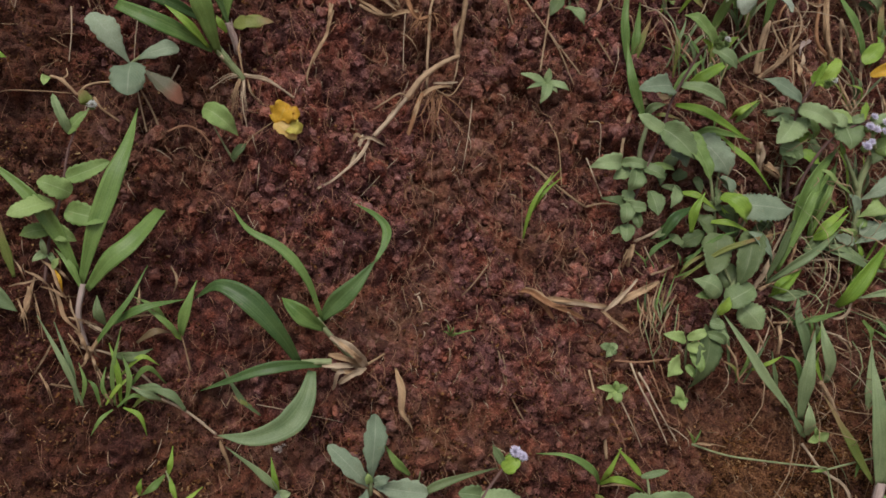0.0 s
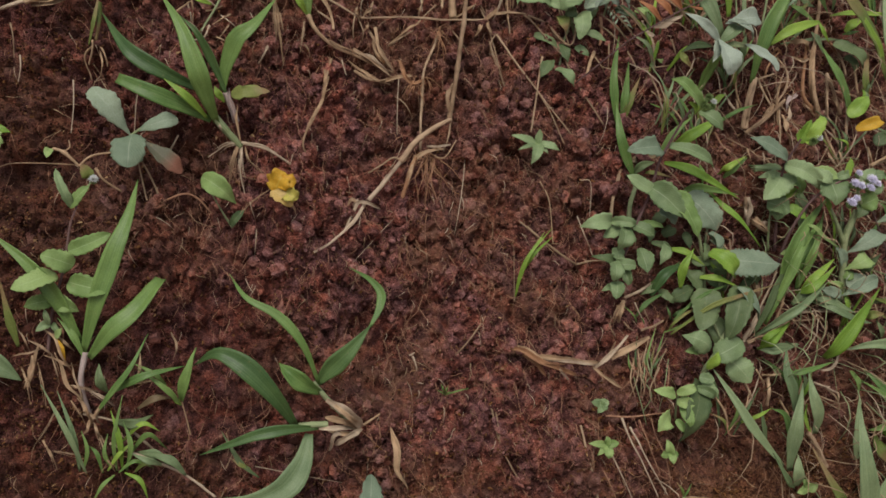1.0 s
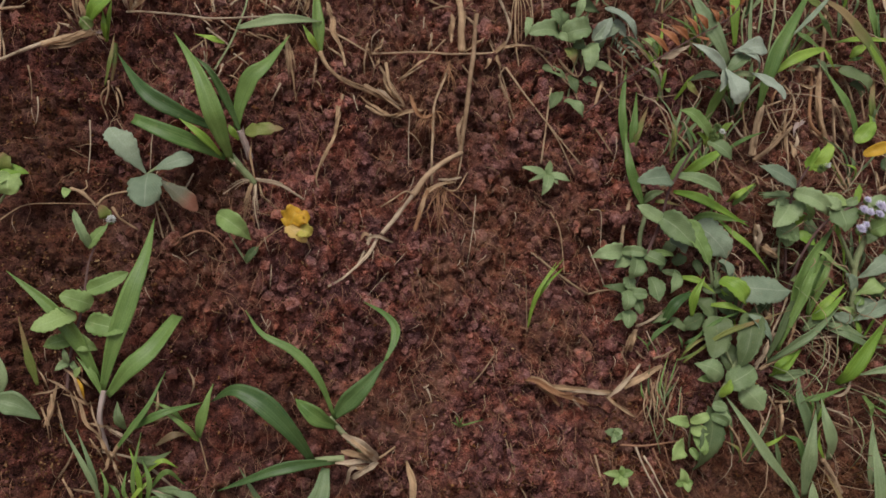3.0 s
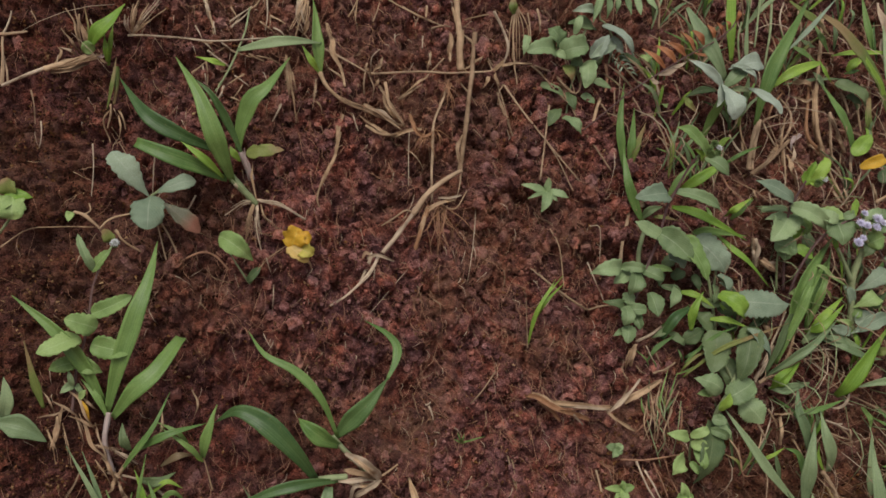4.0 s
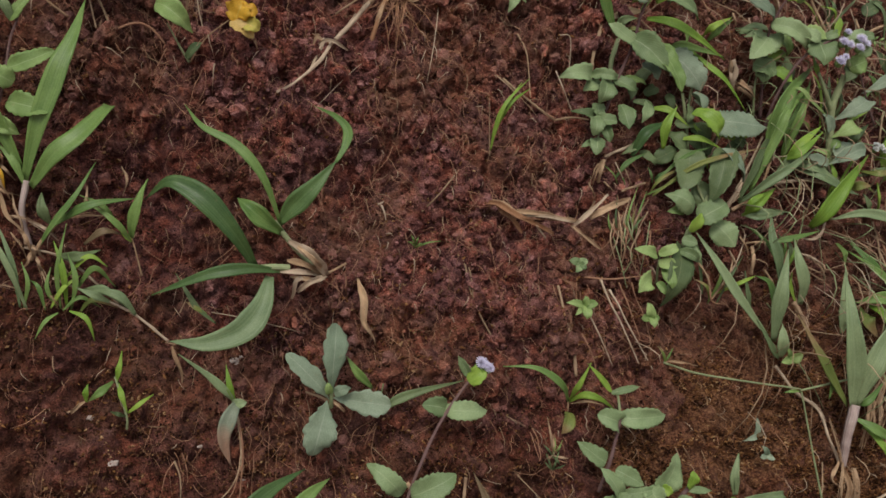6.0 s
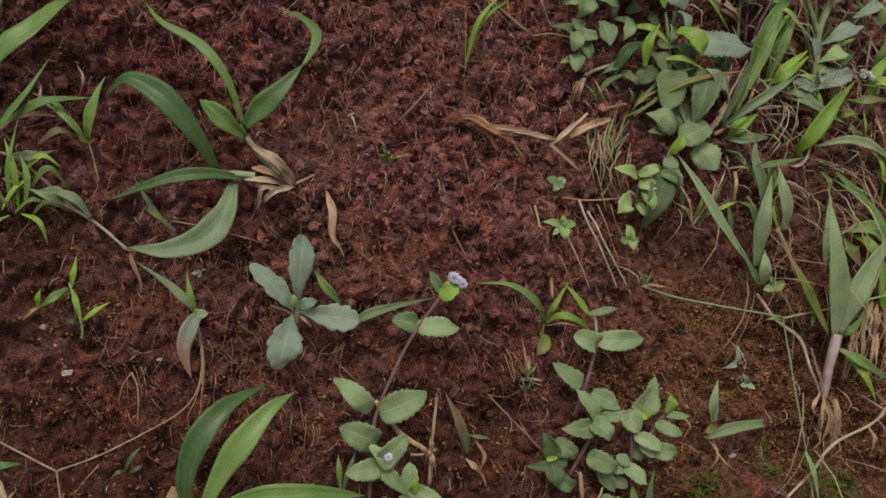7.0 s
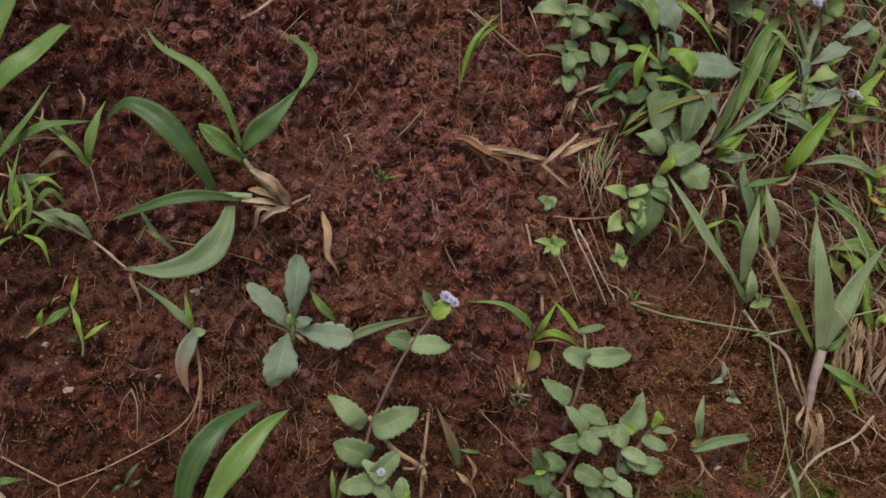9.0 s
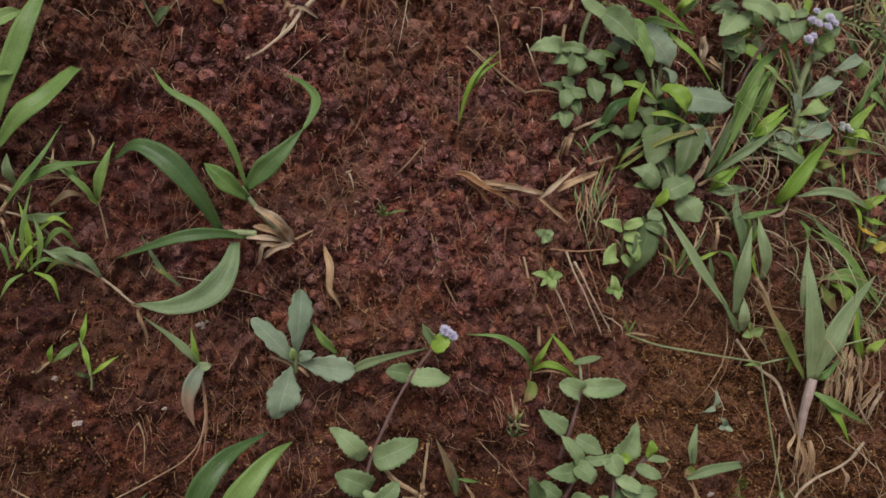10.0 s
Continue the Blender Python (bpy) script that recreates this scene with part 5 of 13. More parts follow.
blade(p, [(0.2363, -0.2081, 0.0040), (0.2391, -0.2164, 0.0060), (0.2365, -0.2293, 0.0020)], 0.0037, "straw", name="dry_leaf")

p = plant("dry_stalk", 0.2025, -0.2602, "broken pale dry grass stalk lying on the bank", "dry stalk")
stem(p, [(0.1995, -0.2597, 0.0030), (0.2169, -0.2474, 0.0050), (0.2315, -0.2352, 0.0060), (0.2621, -0.2264, 0.0060), (0.2807, -0.2162, 0.0040)], 0.00093, "pale_straw", 0.00078, name="stalk")
blade(p, [(0.2608, -0.2271, 0.0050), (0.2615, -0.2353, 0.0060), (0.2602, -0.2453, 0.0020)], 0.0046, "straw", name="dry_leaf")

p = plant("grass_tuft", 0.2207, -0.1261, "grass clump with broad grey-green blades and dry stalks", "grass")
blade(p, [(0.1978, -0.1318, 0.0040), (0.1949, -0.1137, 0.0160), (0.1963, -0.0988, 0.0220), (0.2067, -0.0797, 0.0180)], 0.0096, "bluish")
blade(p, [(0.2180, -0.1117, 0.0060), (0.2145, -0.1000, 0.0160), (0.2102, -0.0876, 0.0200), (0.2133, -0.0736, 0.0160)], 0.0095, "bluish")
blade(p, [(0.1944, -0.1283, 0.0040), (0.1737, -0.1057, 0.0120), (0.1621, -0.0864, 0.0140), (0.1514, -0.0641, 0.0100)], 0.0066, "bluish")
blade(p, [(0.2049, -0.0965, 0.0080), (0.2016, -0.0844, 0.0140), (0.1981, -0.0717, 0.0160), (0.2034, -0.0575, 0.0120)], 0.0069, "bluish")
stem(p, [(0.2259, -0.1333, 0.0020), (0.2186, -0.1201, 0.0060), (0.2109, -0.1103, 0.0100)], 0.00178, "straw", 0.00136, name="sheath")
blade(p, [(0.2143, -0.1118, 0.0080), (0.2072, -0.1010, 0.0140), (0.2104, -0.0929, 0.0140)], 0.0030, "bright")
blade(p, [(0.2016, -0.1255, 0.0040), (0.1970, -0.0999, 0.0100), (0.1884, -0.0930, 0.0100)], 0.0045, "green")
blade(p, [(0.1838, -0.1117, 0.0060), (0.1803, -0.1024, 0.0100), (0.1813, -0.0895, 0.0100)], 0.0044, "dull")
blade(p, [(0.2308, -0.0667, 0.0100), (0.2325, -0.0605, 0.0220), (0.2462, -0.0429, 0.0300), (0.2693, -0.0270, 0.0240)], 0.0099, "bright")
blade(p, [(0.3027, -0.0725, 0.0100), (0.2767, -0.0644, 0.0180), (0.2585, -0.0617, 0.0200), (0.2438, -0.0635, 0.0120)], 0.0069, "bluish")
blade(p, [(0.2014, -0.0740, 0.0080), (0.2135, -0.0732, 0.0140), (0.2367, -0.0695, 0.0120)], 0.0040, "green")
blade(p, [(0.2225, -0.0720, 0.0080), (0.2308, -0.0748, 0.0120), (0.2363, -0.0691, 0.0160), (0.2456, -0.0498, 0.0100)], 0.0030, "pale_straw", name="dry_leaf")
blade(p, [(0.1857, -0.0562, 0.0080), (0.1942, -0.0593, 0.0140), (0.2143, -0.0568, 0.0100)], 0.0042, "bluish")
blade(p, [(0.2539, -0.0769, 0.0040), (0.2526, -0.0834, 0.0100), (0.2537, -0.0916, 0.0080)], 0.0064, "green")
blade(p, [(0.2644, -0.0772, 0.0040), (0.2750, -0.0944, 0.0100), (0.2969, -0.1155, 0.0060)], 0.0049, "green")
blade(p, [(0.2470, -0.1314, 0.0040), (0.2452, -0.1173, 0.0120), (0.2466, -0.0929, 0.0160)], 0.0079, "bluish")
stem(p, [(0.2283, -0.0823, 0.0040), (0.2357, -0.0909, 0.0080), (0.2390, -0.0990, 0.0050), (0.2233, -0.0880, 0.0040)], 0.00053, "straw", 0.00037, name="stub")

p = plant("grass_tuft", 0.1918, -0.0542, "dense grass clump with long blades among the weeds", "grass")
blade(p, [(0.1863, -0.0490, 0.0060), (0.1983, -0.0399, 0.0200), (0.2116, -0.0329, 0.0240), (0.2365, -0.0202, 0.0180)], 0.0063, "bluish")
blade(p, [(0.1865, -0.0474, 0.0060), (0.1945, -0.0314, 0.0140), (0.2017, -0.0186, 0.0160), (0.2130, -0.0059, 0.0140)], 0.0065, "dull")
blade(p, [(0.1950, -0.0424, 0.0060), (0.2081, -0.0132, 0.0200), (0.2171, 0.0023, 0.0240), (0.2445, 0.0210, 0.0140)], 0.0068, "green")
blade(p, [(0.2216, -0.0235, 0.0060), (0.2245, -0.0071, 0.0180), (0.2288, 0.0034, 0.0220), (0.2451, 0.0246, 0.0140)], 0.0055, "green")
blade(p, [(0.1856, -0.0571, 0.0080), (0.1903, -0.0524, 0.0180), (0.2058, -0.0428, 0.0160)], 0.0060, "bright")
blade(p, [(0.2172, -0.0249, 0.0100), (0.2226, -0.0229, 0.0220), (0.2423, -0.0109, 0.0200)], 0.0058, "bright")
blade(p, [(0.2288, -0.0295, 0.0060), (0.2394, -0.0378, 0.0160), (0.2545, -0.0455, 0.0160), (0.2711, -0.0488, 0.0100)], 0.0052, "bluish")
blade(p, [(0.1284, -0.0427, 0.0080), (0.1491, -0.0297, 0.0180), (0.1690, -0.0244, 0.0220), (0.2026, -0.0186, 0.0160)], 0.0033, "turning")
blade(p, [(0.1312, -0.0346, 0.0080), (0.1491, -0.0219, 0.0140), (0.1682, -0.0167, 0.0140)], 0.0026, "green")
stem(p, [(0.1796, -0.0518, 0.0040), (0.1908, -0.0345, 0.0080), (0.2064, -0.0114, 0.0100)], 0.00091, "pale_straw", 0.00061, name="stalk")
stem(p, [(0.2149, -0.0384, 0.0040), (0.2320, -0.0379, 0.0080), (0.2539, -0.0409, 0.0060)], 0.00064, "pale_straw", 0.00048, name="stalk")
stem(p, [(0.2189, -0.0384, 0.0040), (0.2277, -0.0494, 0.0060), (0.2366, -0.0558, 0.0040)], 0.00059, "straw", 0.00043, name="stalk")
stem(p, [(0.2438, -0.0367, 0.0040), (0.2563, -0.0406, 0.0080), (0.2829, -0.0389, 0.0050)], 0.00066, "straw", 0.00044, name="stalk")

p = plant("weed", 0.0992, -0.0047, "tall hairy weed with toothed leaves and budded tip", "weed")
stem(p, [(0.0987, -0.0048, 0.0010), (0.1052, 0.0068, 0.0080), (0.1125, 0.0255, 0.0160), (0.1188, 0.0405, 0.0240), (0.1222, 0.0557, 0.0310), (0.1264, 0.0644, 0.0360), (0.1322, 0.0751, 0.0430), (0.1374, 0.0822, 0.0480)], 0.00130, "purple", 0.00085)
stem(p, [(0.1373, 0.0815, 0.0480), (0.1412, 0.0845, 0.0490), (0.1452, 0.0854, 0.0500)], 0.00095, "stem", 0.00055)
leaf(p, (0.1436, 0.0840, 0.0480), (0.1255, 0.1000, 0.0540), 0.0081, "pale", teeth=6, point=1.0, fold=0.35)
leaf(p, (0.1439, 0.0813, 0.0480), (0.1555, 0.0696, 0.0510), 0.0082, "leaf", teeth=5)
leaf(p, (0.1405, 0.0807, 0.0480), (0.1349, 0.0864, 0.0520), 0.0044, "bright", teeth=4)
flower(p, (0.1450, 0.0861, 0.0500), 0.0024, "bract")
flower(p, (0.1492, 0.0890, 0.0500), 0.0023, "bract")
flower(p, (0.1463, 0.0830, 0.0500), 0.0024, "bract")
flower(p, (0.1501, 0.0835, 0.0500), 0.0022, "bract")
flower(p, (0.1510, 0.0859, 0.0510), 0.0019, "white")
leaf(p, (0.1227, 0.0641, 0.0340), (0.1006, 0.0630, 0.0380), 0.0124, "grey", teeth=7, point=0.2)
leaf(p, (0.1292, 0.0656, 0.0340), (0.1577, 0.0521, 0.0360), 0.0075, "leaf", teeth=8)
leaf(p, (0.1221, 0.0661, 0.0330), (0.1152, 0.0605, 0.0350), 0.0059, "bright", teeth=0)
leaf(p, (0.1190, 0.0415, 0.0260), (0.1021, 0.0506, 0.0300), 0.0095, "leaf")
leaf(p, (0.1185, 0.0428, 0.0260), (0.1352, 0.0234, 0.0300), 0.0148, "leaf", teeth=8)
leaf(p, (0.1274, 0.0313, 0.0200), (0.1336, 0.0210, 0.0220), 0.0120, "grey", teeth=5)
leaf(p, (0.1331, 0.0384, 0.0240), (0.1445, 0.0119, 0.0270), 0.0136, "pale", teeth=9, crease=1.0, fold=0.45)
leaf(p, (0.1483, 0.0382, 0.0140), (0.1656, 0.0164, 0.0160), 0.0202, "grey", teeth=8, crease=0.8)
leaf(p, (0.0949, 0.0254, 0.0150), (0.0742, 0.0238, 0.0190), 0.0098, "leaf", teeth=6)
leaf(p, (0.0961, 0.0260, 0.0150), (0.1107, 0.0228, 0.0180), 0.0066, "leaf", teeth=4)
leaf(p, (0.1029, 0.0222, 0.0170), (0.0969, 0.0089, 0.0190), 0.0117, "leaf", teeth=5, point=0.2)
leaf(p, (0.1008, 0.0222, 0.0140), (0.0891, 0.0169, 0.0160), 0.0076, "leaf", teeth=4, point=0.2)
leaf(p, (0.1101, 0.0234, 0.0150), (0.1215, 0.0160, 0.0180), 0.0090, "leaf", teeth=5)
leaf(p, (0.1161, 0.0242, 0.0140), (0.1295, 0.0206, 0.0160), 0.0041, "pale", teeth=3)
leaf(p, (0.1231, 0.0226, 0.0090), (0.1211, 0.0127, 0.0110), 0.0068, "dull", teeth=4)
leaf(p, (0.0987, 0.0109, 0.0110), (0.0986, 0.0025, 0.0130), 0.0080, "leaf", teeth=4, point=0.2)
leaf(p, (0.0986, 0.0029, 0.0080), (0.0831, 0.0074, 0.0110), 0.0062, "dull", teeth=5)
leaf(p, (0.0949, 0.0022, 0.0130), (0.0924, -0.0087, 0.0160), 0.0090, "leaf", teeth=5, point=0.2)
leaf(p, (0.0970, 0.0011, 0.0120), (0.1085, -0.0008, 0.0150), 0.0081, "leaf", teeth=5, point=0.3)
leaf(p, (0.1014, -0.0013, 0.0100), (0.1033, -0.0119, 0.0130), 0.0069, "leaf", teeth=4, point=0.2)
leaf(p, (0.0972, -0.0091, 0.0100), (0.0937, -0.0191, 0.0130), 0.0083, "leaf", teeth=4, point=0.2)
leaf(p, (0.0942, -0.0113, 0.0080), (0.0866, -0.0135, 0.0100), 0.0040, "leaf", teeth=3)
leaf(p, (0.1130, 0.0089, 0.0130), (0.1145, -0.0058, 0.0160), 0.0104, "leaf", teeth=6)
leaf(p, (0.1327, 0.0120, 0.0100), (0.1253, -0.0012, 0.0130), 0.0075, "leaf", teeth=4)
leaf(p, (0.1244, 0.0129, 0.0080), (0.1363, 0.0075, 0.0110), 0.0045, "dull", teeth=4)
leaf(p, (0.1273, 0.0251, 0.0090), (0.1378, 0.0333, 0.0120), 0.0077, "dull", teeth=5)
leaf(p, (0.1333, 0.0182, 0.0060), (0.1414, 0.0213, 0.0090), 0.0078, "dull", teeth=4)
stem(p, [(0.1004, 0.0024, 0.0050), (0.1007, -0.0030, 0.0080), (0.0971, -0.0097, 0.0100)], 0.00075, "stem", 0.00055)
stem(p, [(0.0973, 0.0265, 0.0120), (0.1048, 0.0243, 0.0140), (0.1111, 0.0235, 0.0160)], 0.00055, "stem", 0.00055)

p = plant("grass_tuft", 0.1210, 0.0556, "narrow bright grass growing through the weeds", "grass")
blade(p, [(0.1180, 0.0539, 0.0080), (0.1120, 0.0647, 0.0140), (0.1076, 0.0789, 0.0180), (0.1102, 0.0988, 0.0140)], 0.0071, "green")
blade(p, [(0.1142, 0.0845, 0.0040), (0.1098, 0.1019, 0.0120), (0.1100, 0.1167, 0.0160), (0.1191, 0.1419, 0.0120)], 0.0065, "green")
blade(p, [(0.1168, 0.0928, 0.0060), (0.1180, 0.1053, 0.0120), (0.1246, 0.1260, 0.0100)], 0.0057, "green")
blade(p, [(0.1188, 0.0909, 0.0060), (0.1212, 0.1016, 0.0120), (0.1309, 0.1163, 0.0100)], 0.0046, "turning")
blade(p, [(0.1348, 0.0663, 0.0120), (0.1425, 0.0770, 0.0200), (0.1563, 0.0869, 0.0200)], 0.0050, "green")
blade(p, [(0.1441, 0.0704, 0.0140), (0.1525, 0.0747, 0.0240), (0.1648, 0.0808, 0.0260)], 0.0074, "bright", tip=0.45)
blade(p, [(0.1366, 0.0604, 0.0140), (0.1450, 0.0543, 0.0240), (0.1584, 0.0455, 0.0260), (0.1838, 0.0350, 0.0160)], 0.0065, "bright")
blade(p, [(0.1177, 0.0551, 0.0060), (0.1218, 0.0593, 0.0140), (0.1317, 0.0615, 0.0120)], 0.0053, "dull")
blade(p, [(0.1238, 0.0569, 0.0060), (0.1306, 0.0548, 0.0120), (0.1437, 0.0518, 0.0100)], 0.0027, "turning")
blade(p, [(0.1184, 0.0640, 0.0060), (0.1269, 0.0658, 0.0100), (0.1388, 0.0667, 0.0100)], 0.0069, "brownish")
blade(p, [(0.1653, 0.0457, 0.0080), (0.1711, 0.0315, 0.0160), (0.1809, 0.0206, 0.0180), (0.1979, 0.0052, 0.0100)], 0.0044, "bright")
blade(p, [(0.1498, 0.0440, 0.0100), (0.1585, 0.0429, 0.0160), (0.1865, 0.0386, 0.0120)], 0.0059, "green")
blade(p, [(0.1379, -0.0159, 0.0100), (0.1369, -0.0045, 0.0180), (0.1448, 0.0062, 0.0200)], 0.0060, "bright")
blade(p, [(0.1329, 0.0089, 0.0080), (0.1413, 0.0050, 0.0160), (0.1542, -0.0040, 0.0140)], 0.0042, "bright")
blade(p, [(0.1507, -0.0099, 0.0080), (0.1603, -0.0123, 0.0160), (0.1787, -0.0196, 0.0120)], 0.0042, "bright")
blade(p, [(0.1195, -0.0187, 0.0060), (0.1267, -0.0072, 0.0140), (0.1427, -0.0014, 0.0120)], 0.0070, "deep")
blade(p, [(0.1089, -0.0304, 0.0040), (0.1154, -0.0229, 0.0080), (0.1321, -0.0164, 0.0060)], 0.0033, "deep")
blade(p, [(0.1882, -0.0562, 0.0080), (0.1899, -0.0499, 0.0160), (0.2062, -0.0431, 0.0140)], 0.0051, "bright")
blade(p, [(0.1887, -0.0577, 0.0080), (0.1969, -0.0567, 0.0140), (0.2134, -0.0572, 0.0100)], 0.0043, "bluish", tip=0.5)
blade(p, [(0.1814, 0.0511, 0.0060), (0.1856, 0.0557, 0.0120), (0.1967, 0.0621, 0.0120)], 0.0052, "green")
blade(p, [(0.1769, 0.0945, 0.0100), (0.1811, 0.1005, 0.0140), (0.1869, 0.1030, 0.0140)], 0.0041, "bright")
blade(p, [(0.1672, 0.0604, 0.0040), (0.1660, 0.0540, 0.0080), (0.1657, 0.0472, 0.0060)], 0.0028, "green")

p = plant("weed", 0.2149, 0.0033, "toothed weed with rounded leaves and a pale bud", "weed")
stem(p, [(0.2134, 0.0031, 0.0020), (0.2099, 0.0299, 0.0160), (0.2091, 0.0475, 0.0260), (0.2123, 0.0577, 0.0320), (0.2174, 0.0661, 0.0370)], 0.00120, "purple", 0.00080)
stem(p, [(0.2084, 0.0035, 0.0020), (0.2051, 0.0202, 0.0120), (0.2069, 0.0319, 0.0160)], 0.00080, "stem", 0.00060)
leaf(p, (0.2085, 0.0553, 0.0320), (0.1835, 0.0689, 0.0380), 0.0108, "grey", teeth=8)
leaf(p, (0.2171, 0.0649, 0.0360), (0.2251, 0.0774, 0.0400), 0.0090, "bright", teeth=6)
leaf(p, (0.2212, 0.0645, 0.0370), (0.2318, 0.0798, 0.0420), 0.0078, "bright", teeth=5)
leaf(p, (0.2205, 0.0652, 0.0370), (0.2276, 0.0637, 0.0390), 0.0061, "bright", teeth=4)
flower(p, (0.2235, 0.0636, 0.0400), 0.0025, "bract")
flower(p, (0.2267, 0.0653, 0.0410), 0.0024, "white")
leaf(p, (0.2098, 0.0476, 0.0240), (0.1931, 0.0322, 0.0270), 0.0170, "leaf", teeth=9, point=0.5)
leaf(p, (0.2088, 0.0474, 0.0220), (0.1933, 0.0464, 0.0250), 0.0060, "leaf", teeth=4)
leaf(p, (0.2128, 0.0513, 0.0200), (0.1936, 0.0526, 0.0230), 0.0045, "leaf", teeth=4)
leaf(p, (0.2021, 0.0314, 0.0180), (0.2142, 0.0249, 0.0220), 0.0131, "leaf", teeth=7, point=0.2)
leaf(p, (0.2042, 0.0301, 0.0170), (0.2057, 0.0201, 0.0200), 0.0098, "leaf", teeth=5, point=0.2)
leaf(p, (0.2156, 0.0281, 0.0200), (0.2238, 0.0191, 0.0230), 0.0074, "bright", teeth=5)
leaf(p, (0.2126, 0.0348, 0.0180), (0.2244, 0.0385, 0.0210), 0.0054, "bright", teeth=4)
leaf(p, (0.2096, 0.0512, 0.0300), (0.2294, 0.0350, 0.0340), 0.0110, "leaf", teeth=8, fold=0.35)
leaf(p, (0.2164, 0.0481, 0.0220), (0.2221, 0.0345, 0.0250), 0.0098, "pale", teeth=5)
leaf(p, (0.2239, 0.0463, 0.0340), (0.2353, 0.0380, 0.0380), 0.0090, "leaf", teeth=5)
leaf(p, (0.2173, 0.0020, 0.0120), (0.2086, -0.0005, 0.0140), 0.0053, "pale", teeth=0)

p = plant("flowering_weed", 0.2160, -0.0041, "weed with mauve flower heads and pale toothed leaves", "weed")
stem(p, [(0.2143, -0.0050, 0.0020), (0.2164, 0.0129, 0.0160), (0.2252, 0.0294, 0.0280), (0.2378, 0.0376, 0.0360), (0.2510, 0.0414, 0.0400)], 0.00125, "purple", 0.00085)
stem(p, [(0.2974, -0.0034, 0.0040), (0.2798, 0.0161, 0.0180), (0.2658, 0.0255, 0.0300)], 0.00090, "purple", 0.00065)
stem(p, [(0.2510, 0.0414, 0.0400), (0.2530, 0.0362, 0.0420), (0.2569, 0.0350, 0.0430)], 0.00105, "stem", 0.00065)
stem(p, [(0.2557, 0.0253, 0.0340), (0.2496, 0.0315, 0.0400), (0.2504, 0.0391, 0.0420)], 0.00120, "stem", 0.00080)
flower(p, (0.2487, 0.0416, 0.0440), 0.0021, "mauve")
flower(p, (0.2444, 0.0355, 0.0440), 0.0028, "mauve")
flower(p, (0.2486, 0.0338, 0.0440), 0.0026, "mauve")
flower(p, (0.2573, 0.0372, 0.0440), 0.0031, "mauve")
flower(p, (0.2553, 0.0321, 0.0440), 0.0026, "mauve")
flower(p, (0.2609, 0.0346, 0.0440), 0.0023, "mauve")
flower(p, (0.2398, 0.0238, 0.0440), 0.0030, "mauve")
flower(p, (0.2441, 0.0264, 0.0440), 0.0021, "mauve")
leaf(p, (0.2346, 0.0423, 0.0320), (0.2348, 0.0240, 0.0380), 0.0190, "leaf", teeth=9)
leaf(p, (0.2265, 0.0468, 0.0330), (0.2418, 0.0408, 0.0370), 0.0082, "pale", teeth=6)
leaf(p, (0.2445, 0.0418, 0.0380), (0.2474, 0.0521, 0.0420), 0.0054, "bright", teeth=4)
leaf(p, (0.2524, 0.0400, 0.0380), (0.2650, 0.0441, 0.0420), 0.0063, "leaf", teeth=5)
leaf(p, (0.2611, 0.0410, 0.0380), (0.2709, 0.0402, 0.0420), 0.0071, "leaf", teeth=5)
leaf(p, (0.2577, 0.0245, 0.0320), (0.2686, 0.0281, 0.0360), 0.0127, "pale", teeth=6)
leaf(p, (0.2636, 0.0272, 0.0280), (0.2551, 0.0163, 0.0310), 0.0101, "dull", teeth=5)
leaf(p, (0.2385, 0.0412, 0.0360), (0.2488, 0.0428, 0.0390), 0.0058, "leaf", teeth=4)
leaf(p, (0.2642, 0.0309, 0.0340), (0.2723, 0.0356, 0.0370), 0.0076, "leaf", teeth=4)

p = plant("weed", 0.2126, -0.0256, "weed with one large grey-green toothed leaf", "weed")
leaf(p, (0.1696, -0.0015, 0.0175), (0.2032, -0.0070, 0.0205), 0.0199, "grey", bulge=0.7, point=0.9, teeth=14, bow=0.2, face=(0.0, 0.35), fold=-0.15)
stem(p, [(0.2110, -0.0257, 0.0020), (0.2086, -0.0156, 0.0100), (0.2035, -0.0071, 0.0190)], 0.00081, "stem", 0.00060)
leaf(p, (0.1580, 0.0030, 0.0160), (0.1725, -0.0132, 0.0180), 0.0116, "bright", teeth=7, fold=0.4)
leaf(p, (0.1782, -0.0082, 0.0100), (0.1949, -0.0112, 0.0120), 0.0068, "bright", teeth=4)
leaf(p, (0.1606, 0.0152, 0.0130), (0.1644, 0.0041, 0.0150), 0.0070, "grey", teeth=0, fold=0.9)
leaf(p, (0.1676, 0.0056, 0.0130), (0.1602, 0.0114, 0.0150), 0.0047, "grey", teeth=0, fold=0.7)
leaf(p, (0.1931, -0.0162, 0.0080), (0.1827, -0.0099, 0.0100), 0.0060, "dull", teeth=4)
blade(p, [(0.1953, 0.0186, 0.0040), (0.1922, 0.0268, 0.0100), (0.1913, 0.0362, 0.0120)], 0.0049, "pale_straw", name='dry_leaf', tip=0.7)
blade(p, [(0.1937, 0.0220, 0.0100), (0.1947, 0.0208, 0.0140), (0.2046, 0.0141, 0.0100)], 0.0057, "husk", name='dry_leaf')

